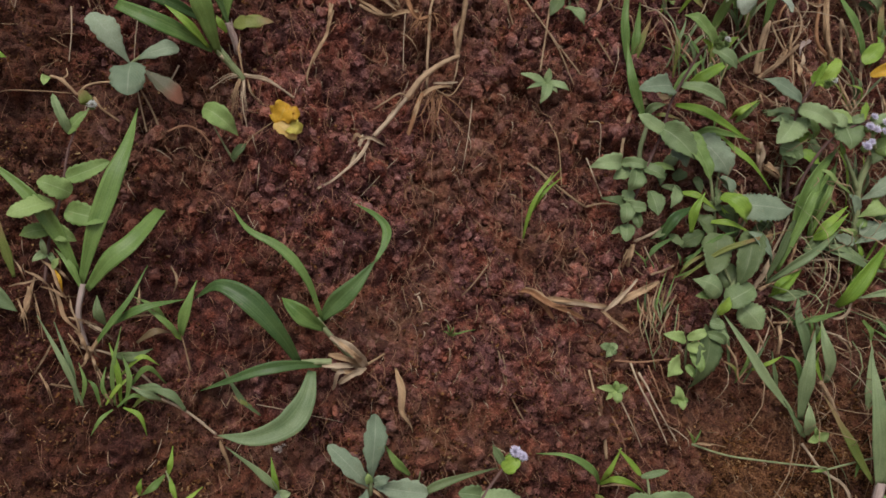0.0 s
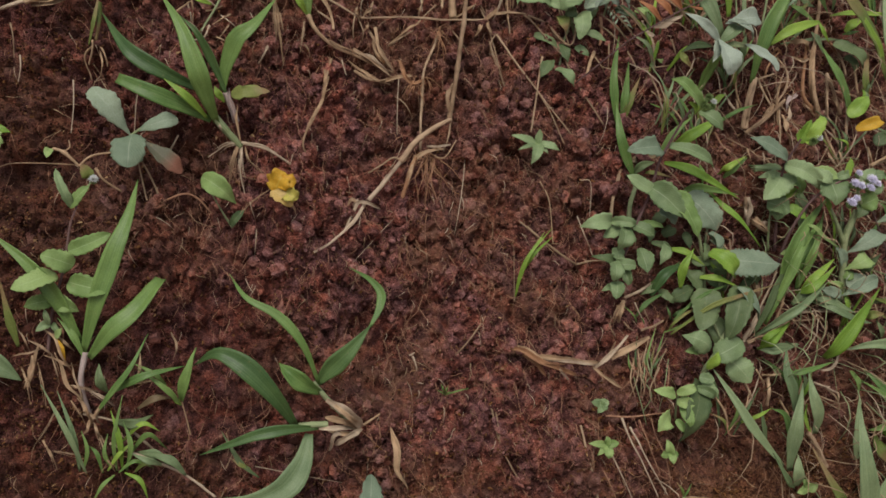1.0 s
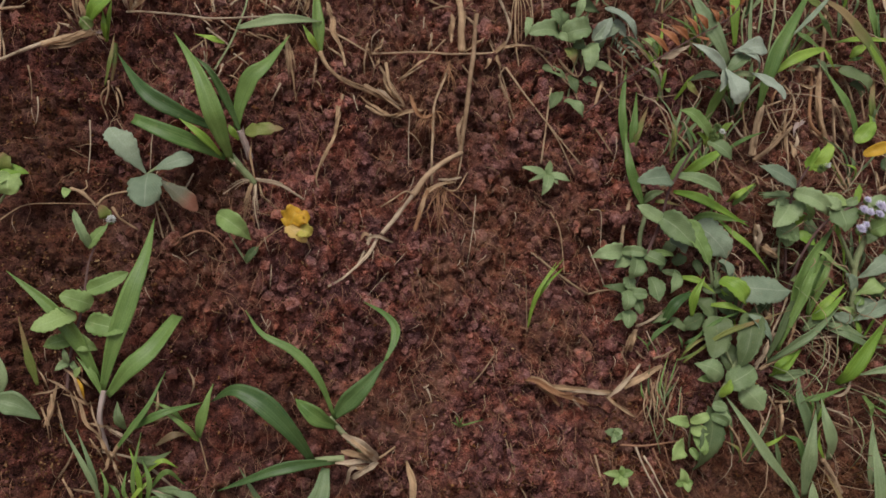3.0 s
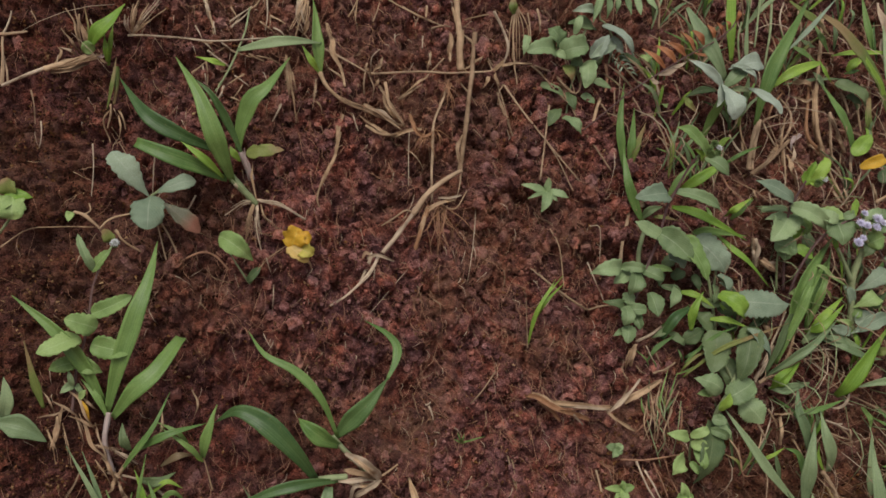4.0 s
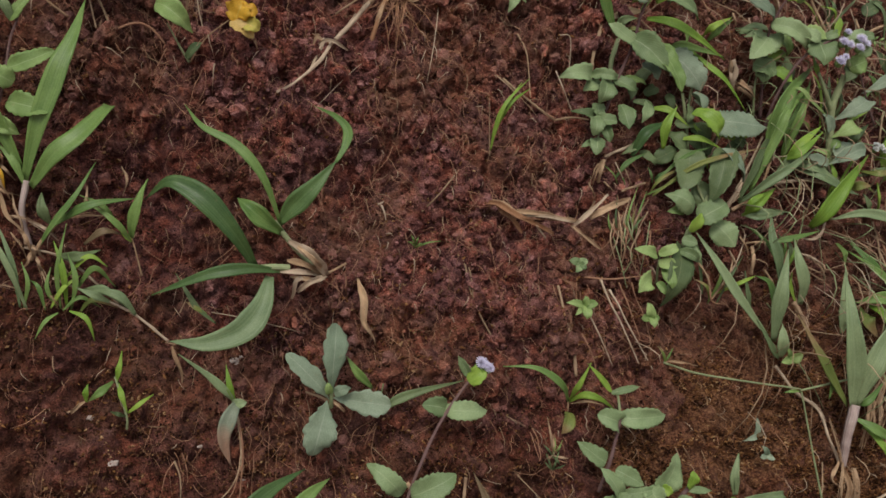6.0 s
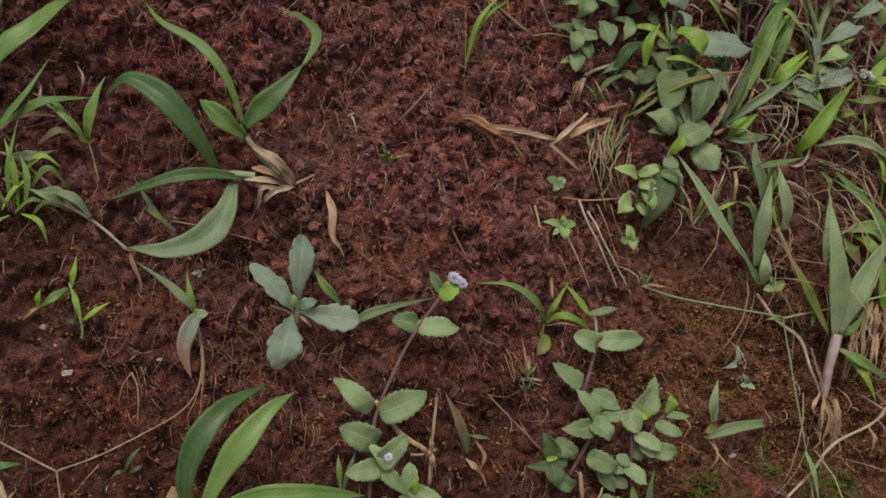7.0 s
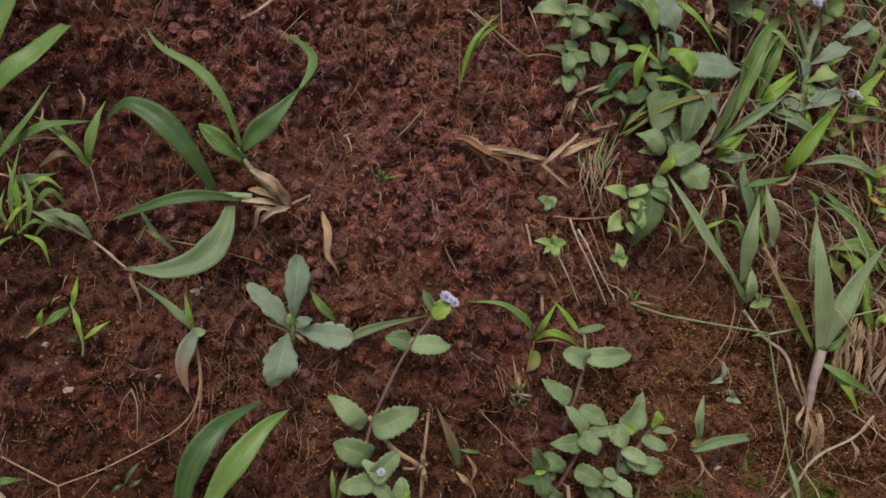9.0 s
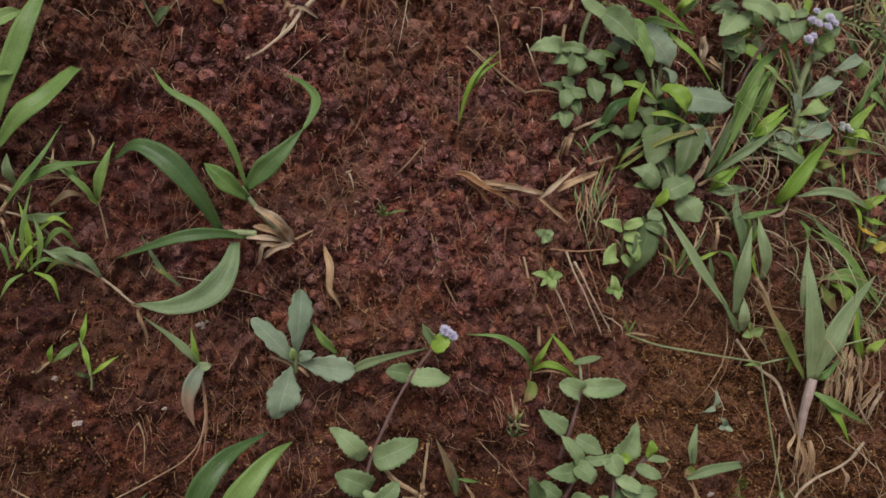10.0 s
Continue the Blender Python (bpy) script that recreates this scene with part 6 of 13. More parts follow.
p = plant("weed", 0.2574, -0.0376, "stout pale-stemmed weed with narrow grey-green leaves", "weed")
stem(p, [(0.2555, -0.0384, 0.0020), (0.2521, -0.0124, 0.0140), (0.2536, 0.0065, 0.0200), (0.2578, 0.0219, 0.0270)], 0.00235, "stem", 0.00191)
stem(p, [(0.2537, 0.0006, 0.0180), (0.2474, 0.0113, 0.0220), (0.2409, 0.0244, 0.0250)], 0.00171, "stem", 0.00085)
blade(p, [(0.2421, 0.0220, 0.0240), (0.2390, 0.0276, 0.0260), (0.2405, 0.0344, 0.0240)], 0.0037, "bright")
blade(p, [(0.2498, 0.0005, 0.0160), (0.2338, 0.0068, 0.0240), (0.2253, 0.0138, 0.0260), (0.2220, 0.0158, 0.0160)], 0.0029, "pale")
leaf(p, (0.2541, -0.0030, 0.0180), (0.2769, 0.0082, 0.0240), 0.0112, "grey", bulge=1.2, teeth=5, point=0)
leaf(p, (0.2519, -0.0134, 0.0160), (0.2674, -0.0071, 0.0220), 0.0107, "pale", bulge=1.2, teeth=5, point=0)
leaf(p, (0.2508, -0.0104, 0.0160), (0.2455, 0.0007, 0.0190), 0.0064, "grey", teeth=3)
leaf(p, (0.2536, -0.0234, 0.0140), (0.2663, -0.0183, 0.0170), 0.0102, "grey", teeth=4)
leaf(p, (0.2488, -0.0294, 0.0140), (0.2739, -0.0213, 0.0190), 0.0094, "grey", bulge=1.2, teeth=5, point=0)
leaf(p, (0.2482, -0.0286, 0.0130), (0.2322, -0.0239, 0.0160), 0.0071, "grey", teeth=4)
leaf(p, (0.2507, -0.0247, 0.0120), (0.2388, -0.0203, 0.0140), 0.0038, "pale", teeth=3)
leaf(p, (0.2520, -0.0189, 0.0140), (0.2579, -0.0153, 0.0160), 0.0063, "pale", teeth=3)
blade(p, [(0.2698, -0.0175, 0.0080), (0.2718, -0.0122, 0.0140), (0.2831, -0.0053, 0.0140)], 0.0065, "dull")
blade(p, [(0.2289, -0.0262, 0.0060), (0.2374, -0.0313, 0.0140), (0.2582, -0.0416, 0.0120)], 0.0075, "bluish")
blade(p, [(0.2084, -0.0280, 0.0060), (0.2090, -0.0078, 0.0180), (0.2202, 0.0134, 0.0240), (0.2484, 0.0325, 0.0140)], 0.0114, "green")
blade(p, [(0.2220, -0.0227, 0.0060), (0.2264, -0.0035, 0.0160), (0.2444, 0.0216, 0.0140)], 0.0086, "green")
blade(p, [(0.2368, 0.0408, 0.0060), (0.2322, 0.0298, 0.0100), (0.2312, 0.0140, 0.0060)], 0.0093, "dull")
blade(p, [(0.2213, -0.0264, 0.0080), (0.2269, -0.0173, 0.0180), (0.2458, -0.0061, 0.0160)], 0.0062, "bright")
blade(p, [(0.2152, -0.0319, 0.0080), (0.2238, -0.0239, 0.0160), (0.2408, -0.0151, 0.0140)], 0.0070, "bluish")
blade(p, [(0.2439, 0.0005, 0.0040), (0.2440, -0.0034, 0.0060), (0.2475, -0.0071, 0.0040)], 0.0026, "turning")
blade(p, [(0.2696, -0.0440, 0.0060), (0.2709, -0.0435, 0.0120), (0.2797, -0.0436, 0.0120)], 0.0060, "turning")

p = plant("weed", 0.1491, -0.0734, "spreading weed with large drooping dull green leaves", "weed")
stem(p, [(0.1477, -0.0735, 0.0010), (0.1486, -0.0649, 0.0080), (0.1545, -0.0562, 0.0120), (0.1621, -0.0445, 0.0120)], 0.00176, "stem", 0.00115)
leaf(p, (0.1536, -0.0188, 0.0120), (0.1428, -0.0426, 0.0180), 0.0185, "dull", teeth=10, point=0.4)
leaf(p, (0.1749, -0.0195, 0.0140), (0.1602, -0.0497, 0.0180), 0.0147, "dull", teeth=10, point=0.3, fold=0.4)
leaf(p, (0.1721, -0.0197, 0.0180), (0.1827, -0.0392, 0.0200), 0.0077, "grey", teeth=6)
leaf(p, (0.1469, -0.0542, 0.0160), (0.1300, -0.0437, 0.0200), 0.0129, "leaf", teeth=7, fold=-0.3)
leaf(p, (0.1437, -0.0528, 0.0130), (0.1319, -0.0533, 0.0160), 0.0063, "pale", teeth=3)
leaf(p, (0.1607, -0.0355, 0.0060), (0.1574, -0.0507, 0.0080), 0.0141, "dull", teeth=7)
leaf(p, (0.1529, -0.0581, 0.0140), (0.1702, -0.0507, 0.0180), 0.0152, "leaf", teeth=8, point=0.4)
leaf(p, (0.1623, -0.0618, 0.0140), (0.1723, -0.0759, 0.0170), 0.0165, "leaf", teeth=9, point=0.3, fold=-0.3)
leaf(p, (0.1476, -0.0648, 0.0120), (0.1530, -0.0556, 0.0180), 0.0069, "bright", teeth=0)
leaf(p, (0.1420, -0.0695, 0.0110), (0.1495, -0.0723, 0.0140), 0.0071, "leaf", teeth=4, point=0.2)
leaf(p, (0.1444, -0.0728, 0.0100), (0.1514, -0.0818, 0.0120), 0.0065, "leaf", teeth=4)
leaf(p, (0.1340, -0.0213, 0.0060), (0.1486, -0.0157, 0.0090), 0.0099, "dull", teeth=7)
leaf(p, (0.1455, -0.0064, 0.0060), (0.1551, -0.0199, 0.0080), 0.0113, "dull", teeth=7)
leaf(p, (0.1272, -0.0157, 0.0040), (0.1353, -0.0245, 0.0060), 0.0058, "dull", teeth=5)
leaf(p, (0.1424, -0.0725, 0.0060), (0.1262, -0.1056, 0.0080), 0.0167, "dull", teeth=11)
stem(p, [(0.1573, -0.0542, 0.0120), (0.1691, -0.0367, 0.0120), (0.1748, -0.0202, 0.0140)], 0.00081, "stem", 0.00060)
stem(p, [(0.1603, -0.0493, 0.0100), (0.1543, -0.0319, 0.0120), (0.1527, -0.0199, 0.0130)], 0.00075, "stem", 0.00060)

p = plant("weed", 0.1271, -0.0906, "small weed with pale rounded leaves in pairs", "weed")
stem(p, [(0.1277, -0.0924, 0.0010), (0.1257, -0.0843, 0.0080), (0.1260, -0.0773, 0.0120)], 0.00080, "stem")
leaf(p, (0.1220, -0.0773, 0.0140), (0.1073, -0.0730, 0.0180), 0.0071, "pale")
leaf(p, (0.1242, -0.0768, 0.0140), (0.1347, -0.0736, 0.0180), 0.0060, "pale")
leaf(p, (0.1194, -0.0891, 0.0100), (0.1086, -0.0971, 0.0140), 0.0108, "pale")
leaf(p, (0.1247, -0.0819, 0.0120), (0.1338, -0.0846, 0.0160), 0.0071, "pale")
leaf(p, (0.1267, -0.0851, 0.0120), (0.1287, -0.0968, 0.0160), 0.0071, "pale")
leaf(p, (0.1235, -0.0924, 0.0100), (0.1272, -0.1000, 0.0120), 0.0049, "pale")
leaf(p, (0.1397, -0.0756, 0.0100), (0.1501, -0.0827, 0.0120), 0.0061, "leaf")
stem(p, [(0.0798, -0.0851, 0.0010), (0.0987, -0.0880, 0.0030), (0.1212, -0.0875, 0.0060)], 0.00061, "root", 0.00046, name="runner")

p = plant("seedling", 0.0812, -0.1003, "tiny pale green seedling with four rounded leaves", "seedling")
leaf(p, (0.0787, -0.1010, 0.0050), (0.0673, -0.0988, 0.0090), 0.0046, "pale")
leaf(p, (0.0787, -0.1010, 0.0050), (0.0860, -0.1008, 0.0090), 0.0051, "pale")
leaf(p, (0.0787, -0.1010, 0.0050), (0.0785, -0.1089, 0.0090), 0.0057, "pale")
leaf(p, (0.0787, -0.1010, 0.0050), (0.0717, -0.1061, 0.0090), 0.0041, "pale")
leaf(p, (0.0787, -0.1010, 0.0050), (0.0787, -0.0963, 0.0090), 0.0041, "pale")

p = plant("seedling", 0.0810, -0.0781, "tiny grey-green seedling with three rounded leaves", "seedling")
leaf(p, (0.0787, -0.0779, 0.0050), (0.0718, -0.0761, 0.0090), 0.0052, "leaf")
leaf(p, (0.0787, -0.0779, 0.0050), (0.0829, -0.0770, 0.0090), 0.0052, "leaf")
leaf(p, (0.0787, -0.0779, 0.0050), (0.0750, -0.0829, 0.0090), 0.0052, "leaf")
leaf(p, (0.0787, -0.0779, 0.0050), (0.0810, -0.0818, 0.0090), 0.0041, "leaf")
stem(p, [(0.0796, -0.0849, 0.0000), (0.0786, -0.0791, 0.0050)], 0.00061, "stem")

p = plant("seedling", 0.1217, -0.1109, "tiny fresh green seedling with oval leaves", "seedling")
leaf(p, (0.1188, -0.1109, 0.0050), (0.1110, -0.1111, 0.0090), 0.0048, "pale")
leaf(p, (0.1188, -0.1109, 0.0050), (0.1226, -0.1123, 0.0090), 0.0048, "pale")
leaf(p, (0.1188, -0.1109, 0.0050), (0.1162, -0.1027, 0.0090), 0.0053, "pale")
leaf(p, (0.1188, -0.1109, 0.0050), (0.1185, -0.1170, 0.0090), 0.0048, "pale")

p = plant("seedling", 0.0619, 0.0774, "four-leaved pale green weed seedling on crumbly earth", "seedling")
leaf(p, (0.0586, 0.0768, 0.0060), (0.0410, 0.0815, 0.0120), 0.0050, "leaf")
leaf(p, (0.0586, 0.0768, 0.0060), (0.0710, 0.0713, 0.0120), 0.0056, "leaf")
leaf(p, (0.0586, 0.0768, 0.0060), (0.0518, 0.0636, 0.0120), 0.0073, "leaf")
leaf(p, (0.0586, 0.0768, 0.0060), (0.0595, 0.0843, 0.0120), 0.0048, "leaf")
leaf(p, (0.0586, 0.0768, 0.0060), (0.0444, 0.0723, 0.0120), 0.0028, "leaf")
leaf(p, (0.0586, 0.0768, 0.0060), (0.0631, 0.0695, 0.0120), 0.0034, "leaf")

p = plant("grass_sprout", 0.0364, -0.0121, "thin bright green grass sprout on crumbly earth", "grass")
blade(p, [(0.0357, -0.0123, 0.0020), (0.0374, -0.0007, 0.0100), (0.0427, 0.0106, 0.0160), (0.0586, 0.0246, 0.0140)], 0.0027, "bright")
blade(p, [(0.0382, -0.0048, 0.0040), (0.0421, 0.0081, 0.0120), (0.0545, 0.0229, 0.0120)], 0.0024, "bright")
blade(p, [(0.0397, -0.0002, 0.0040), (0.0460, 0.0106, 0.0140), (0.0601, 0.0203, 0.0100)], 0.0022, "bright")
stem(p, [(0.0357, -0.0145, 0.0000), (0.0355, -0.0060, 0.0030), (0.0371, 0.0144, 0.0050)], 0.00037, "straw", 0.00023, name="stalk")

p = plant("fern_frond", 0.1225, 0.1378, "dry rust-brown fern frond with leaflets on one side", "fern")
stem(p, [(0.0874, 0.1133, 0.0080), (0.0982, 0.1204, 0.0200), (0.1119, 0.1296, 0.0300), (0.1304, 0.1390, 0.0340), (0.1517, 0.1498, 0.0340), (0.1756, 0.1605, 0.0340), (0.1899, 0.1708, 0.0340), (0.2007, 0.1868, 0.0300)], 0.00070, "purple", 0.00045)
blade(p, [(0.1360, 0.1421, 0.0340), (0.1285, 0.1483, 0.0370), (0.1222, 0.1554, 0.0340)], 0.0038, "rust", name='leaflet', cup=0.5)
blade(p, [(0.1439, 0.1456, 0.0340), (0.1372, 0.1510, 0.0370), (0.1318, 0.1575, 0.0340)], 0.0046, "rust", name='leaflet', cup=0.5)
blade(p, [(0.1510, 0.1498, 0.0340), (0.1451, 0.1541, 0.0370), (0.1407, 0.1595, 0.0340)], 0.0047, "rust", name='leaflet', cup=0.5)
blade(p, [(0.1579, 0.1533, 0.0340), (0.1537, 0.1591, 0.0370), (0.1509, 0.1660, 0.0340)], 0.0043, "rust", name='leaflet', cup=0.5)
blade(p, [(0.1653, 0.1569, 0.0340), (0.1614, 0.1614, 0.0370), (0.1589, 0.1670, 0.0340)], 0.0044, "rust", name='leaflet', cup=0.5)
blade(p, [(0.1732, 0.1605, 0.0340), (0.1708, 0.1648, 0.0370), (0.1699, 0.1703, 0.0340)], 0.0040, "rust", name='leaflet', cup=0.5)
blade(p, [(0.1795, 0.1634, 0.0340), (0.1774, 0.1669, 0.0370), (0.1770, 0.1717, 0.0340)], 0.0032, "rust", name='leaflet', cup=0.5)
blade(p, [(0.1851, 0.1671, 0.0340), (0.1837, 0.1693, 0.0370), (0.1841, 0.1728, 0.0340)], 0.0024, "rust", name='leaflet', cup=0.5)
blade(p, [(0.1914, 0.1723, 0.0340), (0.1923, 0.1755, 0.0370), (0.1950, 0.1799, 0.0340)], 0.0028, "rust", name='leaflet', cup=0.5)
blade(p, [(0.1244, 0.1356, 0.0320), (0.1174, 0.1440, 0.0340), (0.1110, 0.1525, 0.0320)], 0.0018, "brownish", name='leaflet')
blade(p, [(0.1296, 0.1391, 0.0320), (0.1232, 0.1466, 0.0340), (0.1174, 0.1542, 0.0320)], 0.0023, "brownish", name='leaflet')
blade(p, [(0.1181, 0.1326, 0.0320), (0.1099, 0.1420, 0.0340), (0.1022, 0.1516, 0.0320)], 0.0015, "brownish", name='leaflet')
blade(p, [(0.1135, 0.1299, 0.0320), (0.1054, 0.1386, 0.0340), (0.0978, 0.1474, 0.0320)], 0.0014, "brownish", name='leaflet')
blade(p, [(0.1086, 0.1272, 0.0320), (0.1017, 0.1341, 0.0340), (0.0953, 0.1411, 0.0320)], 0.0011, "brownish", name='leaflet')
blade(p, [(0.1327, 0.1398, 0.0300), (0.1396, 0.1410, 0.0320), (0.1495, 0.1460, 0.0300)], 0.0046, "pale_straw", name='leaflet')
blade(p, [(0.1273, 0.1374, 0.0300), (0.1288, 0.1344, 0.0320), (0.1330, 0.1351, 0.0300)], 0.0031, "pale_straw", name='leaflet')
blade(p, [(0.1413, 0.1443, 0.0300), (0.1466, 0.1445, 0.0320), (0.1550, 0.1484, 0.0300)], 0.0027, "pale_straw", name='leaflet')
blade(p, [(0.1531, 0.1507, 0.0300), (0.1565, 0.1478, 0.0320), (0.1630, 0.1486, 0.0300)], 0.0016, "brownish", name='leaflet')
blade(p, [(0.1600, 0.1535, 0.0300), (0.1651, 0.1511, 0.0320), (0.1734, 0.1525, 0.0300)], 0.0020, "rust", name='leaflet')
blade(p, [(0.1718, 0.1585, 0.0300), (0.1751, 0.1565, 0.0320), (0.1819, 0.1584, 0.0300)], 0.0020, "pale_straw", name='leaflet')

p = plant("weed", 0.1748, 0.1052, "grey-green narrow-leaved weed on a green stalk", "weed")
blade(p, [(0.1724, 0.1039, 0.0020), (0.1736, 0.1140, 0.0140), (0.1763, 0.1227, 0.0240), (0.1785, 0.1308, 0.0280)], 0.0061, "green", tip=0.5, cup=0.3, twist=0.1)
leaf(p, (0.1807, 0.1410, 0.0340), (0.2029, 0.1419, 0.0380), 0.0110, "silver", bulge=1.15, teeth=4, point=0)
leaf(p, (0.1826, 0.1425, 0.0340), (0.1963, 0.1298, 0.0380), 0.0045, "silver", teeth=3, fold=0.5)
leaf(p, (0.1782, 0.1316, 0.0300), (0.1927, 0.1416, 0.0320), 0.0097, "bluish", teeth=0, bulge=1.0)
leaf(p, (0.1747, 0.1309, 0.0320), (0.1761, 0.1076, 0.0380), 0.0135, "silver", bulge=1.15, teeth=5, point=0)
leaf(p, (0.1751, 0.1302, 0.0300), (0.1677, 0.1169, 0.0330), 0.0063, "silver", teeth=3)
leaf(p, (0.1940, 0.1292, 0.0300), (0.2112, 0.1102, 0.0360), 0.0082, "silver", bulge=1.1, teeth=4, point=0)
blade(p, [(0.1798, 0.1293, 0.0280), (0.1847, 0.1284, 0.0320), (0.1955, 0.1284, 0.0300)], 0.0036, "stem", tip=0.8)
leaf(p, (0.1755, 0.1324, 0.0300), (0.1542, 0.1483, 0.0340), 0.0060, "silver", teeth=3)
blade(p, [(0.1818, 0.1367, 0.0260), (0.1721, 0.1521, 0.0320), (0.1661, 0.1671, 0.0320), (0.1622, 0.1845, 0.0280)], 0.0107, "bluish", cup=0.25, twist=0.15, tip=0.2)
blade(p, [(0.1830, 0.1382, 0.0240), (0.1713, 0.1541, 0.0300), (0.1677, 0.1625, 0.0280)], 0.0040, "silver")
blade(p, [(0.1958, 0.1534, 0.0160), (0.1939, 0.1723, 0.0240), (0.2032, 0.2036, 0.0200)], 0.0079, "bright", tip=0.8, cup=0.2, twist=0.1)
blade(p, [(0.1819, 0.1338, 0.0160), (0.1669, 0.1327, 0.0200), (0.1579, 0.1300, 0.0160)], 0.0052, "dull")
blade(p, [(0.1592, 0.1307, 0.0140), (0.1597, 0.1247, 0.0160), (0.1674, 0.1205, 0.0120)], 0.0056, "turning", tip=0.3)
blade(p, [(0.2112, 0.1437, 0.0080), (0.2102, 0.1679, 0.0160), (0.2192, 0.1946, 0.0140)], 0.0034, "bluish")
blade(p, [(0.2001, 0.1098, 0.0060), (0.1967, 0.1194, 0.0120), (0.1997, 0.1316, 0.0100)], 0.0038, "turning")
blade(p, [(0.2070, 0.1250, 0.0060), (0.2066, 0.1345, 0.0120), (0.2118, 0.1449, 0.0100)], 0.0047, "dull")

p = plant("grass_tuft", 0.2073, 0.0850, "tall upright grass with pale straw sheath", "grass")
stem(p, [(0.2048, 0.0839, 0.0020), (0.2072, 0.0992, 0.0080), (0.2109, 0.1143, 0.0120)], 0.00275, "straw", 0.00210, name='sheath')
blade(p, [(0.2076, 0.1106, 0.0120), (0.2093, 0.1261, 0.0220), (0.2163, 0.1445, 0.0300), (0.2307, 0.1636, 0.0320), (0.2532, 0.1889, 0.0280)], 0.0105, "green", cup=0.25, twist=0.12, tip=0.1)
blade(p, [(0.2311, 0.1553, 0.0280), (0.2500, 0.1698, 0.0300), (0.2769, 0.1913, 0.0280)], 0.0035, "grey")
blade(p, [(0.2268, 0.1366, 0.0120), (0.2353, 0.1419, 0.0180), (0.2478, 0.1462, 0.0200), (0.2621, 0.1495, 0.0180)], 0.0075, "bright", cup=0.3, twist=0.2, tip=0.3)
blade(p, [(0.2634, 0.1519, 0.0160), (0.2660, 0.1439, 0.0160), (0.2729, 0.1380, 0.0120)], 0.0027, "bright")
blade(p, [(0.2494, 0.1652, 0.0100), (0.2532, 0.1593, 0.0140), (0.2648, 0.1519, 0.0120)], 0.0045, "green")
blade(p, [(0.2495, 0.1948, 0.0160), (0.2562, 0.1839, 0.0200), (0.2650, 0.1774, 0.0200), (0.2762, 0.1686, 0.0160)], 0.0068, "turning", cup=0.2, twist=0.1)
blade(p, [(0.2690, 0.1790, 0.0120), (0.2708, 0.1679, 0.0140), (0.2780, 0.1590, 0.0100)], 0.0041, "green")
blade(p, [(0.2594, 0.1707, 0.0080), (0.2613, 0.1649, 0.0120), (0.2682, 0.1640, 0.0100)], 0.0041, "dull")
stem(p, [(0.2304, 0.1996, 0.0120), (0.2220, 0.1786, 0.0140), (0.2197, 0.1645, 0.0100)], 0.00080, "stem", 0.00065)
stem(p, [(0.2393, 0.1996, 0.0120), (0.2312, 0.1745, 0.0140), (0.2264, 0.1520, 0.0080)], 0.00090, "stem", 0.00070)
stem(p, [(0.2134, 0.1825, 0.0100), (0.2069, 0.1697, 0.0120), (0.2076, 0.1517, 0.0080)], 0.00075, "stem", 0.00065)
stem(p, [(0.2338, 0.1894, 0.0080), (0.2324, 0.1794, 0.0120), (0.2340, 0.1742, 0.0100)], 0.00065, "straw", 0.00045, name='stalk')

p = plant("grass_tuft", 0.3198, 0.1127, "grass tuft with long arching yellow-green blades", "grass")
blade(p, [(0.3176, 0.1141, 0.0080), (0.3032, 0.1325, 0.0200), (0.2875, 0.1496, 0.0280), (0.2744, 0.1664, 0.0300), (0.2619, 0.1810, 0.0260)], 0.0117, "turning", cup=0.2, twist=0.1, tip=0.35)
blade(p, [(0.3195, 0.1181, 0.0070), (0.3066, 0.1291, 0.0180), (0.2930, 0.1443, 0.0260), (0.2815, 0.1608, 0.0280)], 0.0055, "bright", cup=0.2, twist=0.1)
blade(p, [(0.2759, 0.1561, 0.0140), (0.2918, 0.1570, 0.0160), (0.3238, 0.1581, 0.0120)], 0.0037, "bright", tip=0.6)
blade(p, [(0.2890, 0.1465, 0.0100), (0.2930, 0.1505, 0.0140), (0.3057, 0.1555, 0.0120)], 0.0069, "bright", cup=0.3)
blade(p, [(0.2885, 0.1453, 0.0080), (0.2915, 0.1448, 0.0120), (0.3003, 0.1470, 0.0100)], 0.0032, "green")
blade(p, [(0.2850, 0.0893, 0.0060), (0.2765, 0.1038, 0.0140), (0.2658, 0.1179, 0.0200), (0.2633, 0.1367, 0.0140)], 0.0084, "green", cup=0.3, twist=0.15)
blade(p, [(0.2659, 0.1478, 0.0060), (0.2658, 0.1414, 0.0100), (0.2707, 0.1320, 0.0080)], 0.0054, "bluish")
leaf(p, (0.2789, 0.0875, 0.0120), (0.2933, 0.0993, 0.0160), 0.0117, "bright", teeth=0, bulge=0.9)
blade(p, [(0.3003, 0.0973, 0.0060), (0.2951, 0.1130, 0.0140), (0.3041, 0.1335, 0.0120)], 0.0046, "turning")
blade(p, [(0.2976, 0.0941, 0.0040), (0.2989, 0.1062, 0.0100), (0.3055, 0.1146, 0.0080)], 0.0037, "rusty_straw", name='dry_leaf')
blade(p, [(0.3141, 0.1574, 0.0100), (0.3077, 0.1748, 0.0160), (0.3110, 0.2007, 0.0140)], 0.0052, "green")
blade(p, [(0.3177, 0.1532, 0.0080), (0.3124, 0.1673, 0.0140), (0.3184, 0.1807, 0.0120)], 0.0033, "deep")
leaf(p, (0.2785, 0.1370, 0.0100), (0.2969, 0.1205, 0.0140), 0.0110, "dull", teeth=6)
leaf(p, (0.2876, 0.1294, 0.0080), (0.2915, 0.1177, 0.0110), 0.0065, "dull", teeth=4)
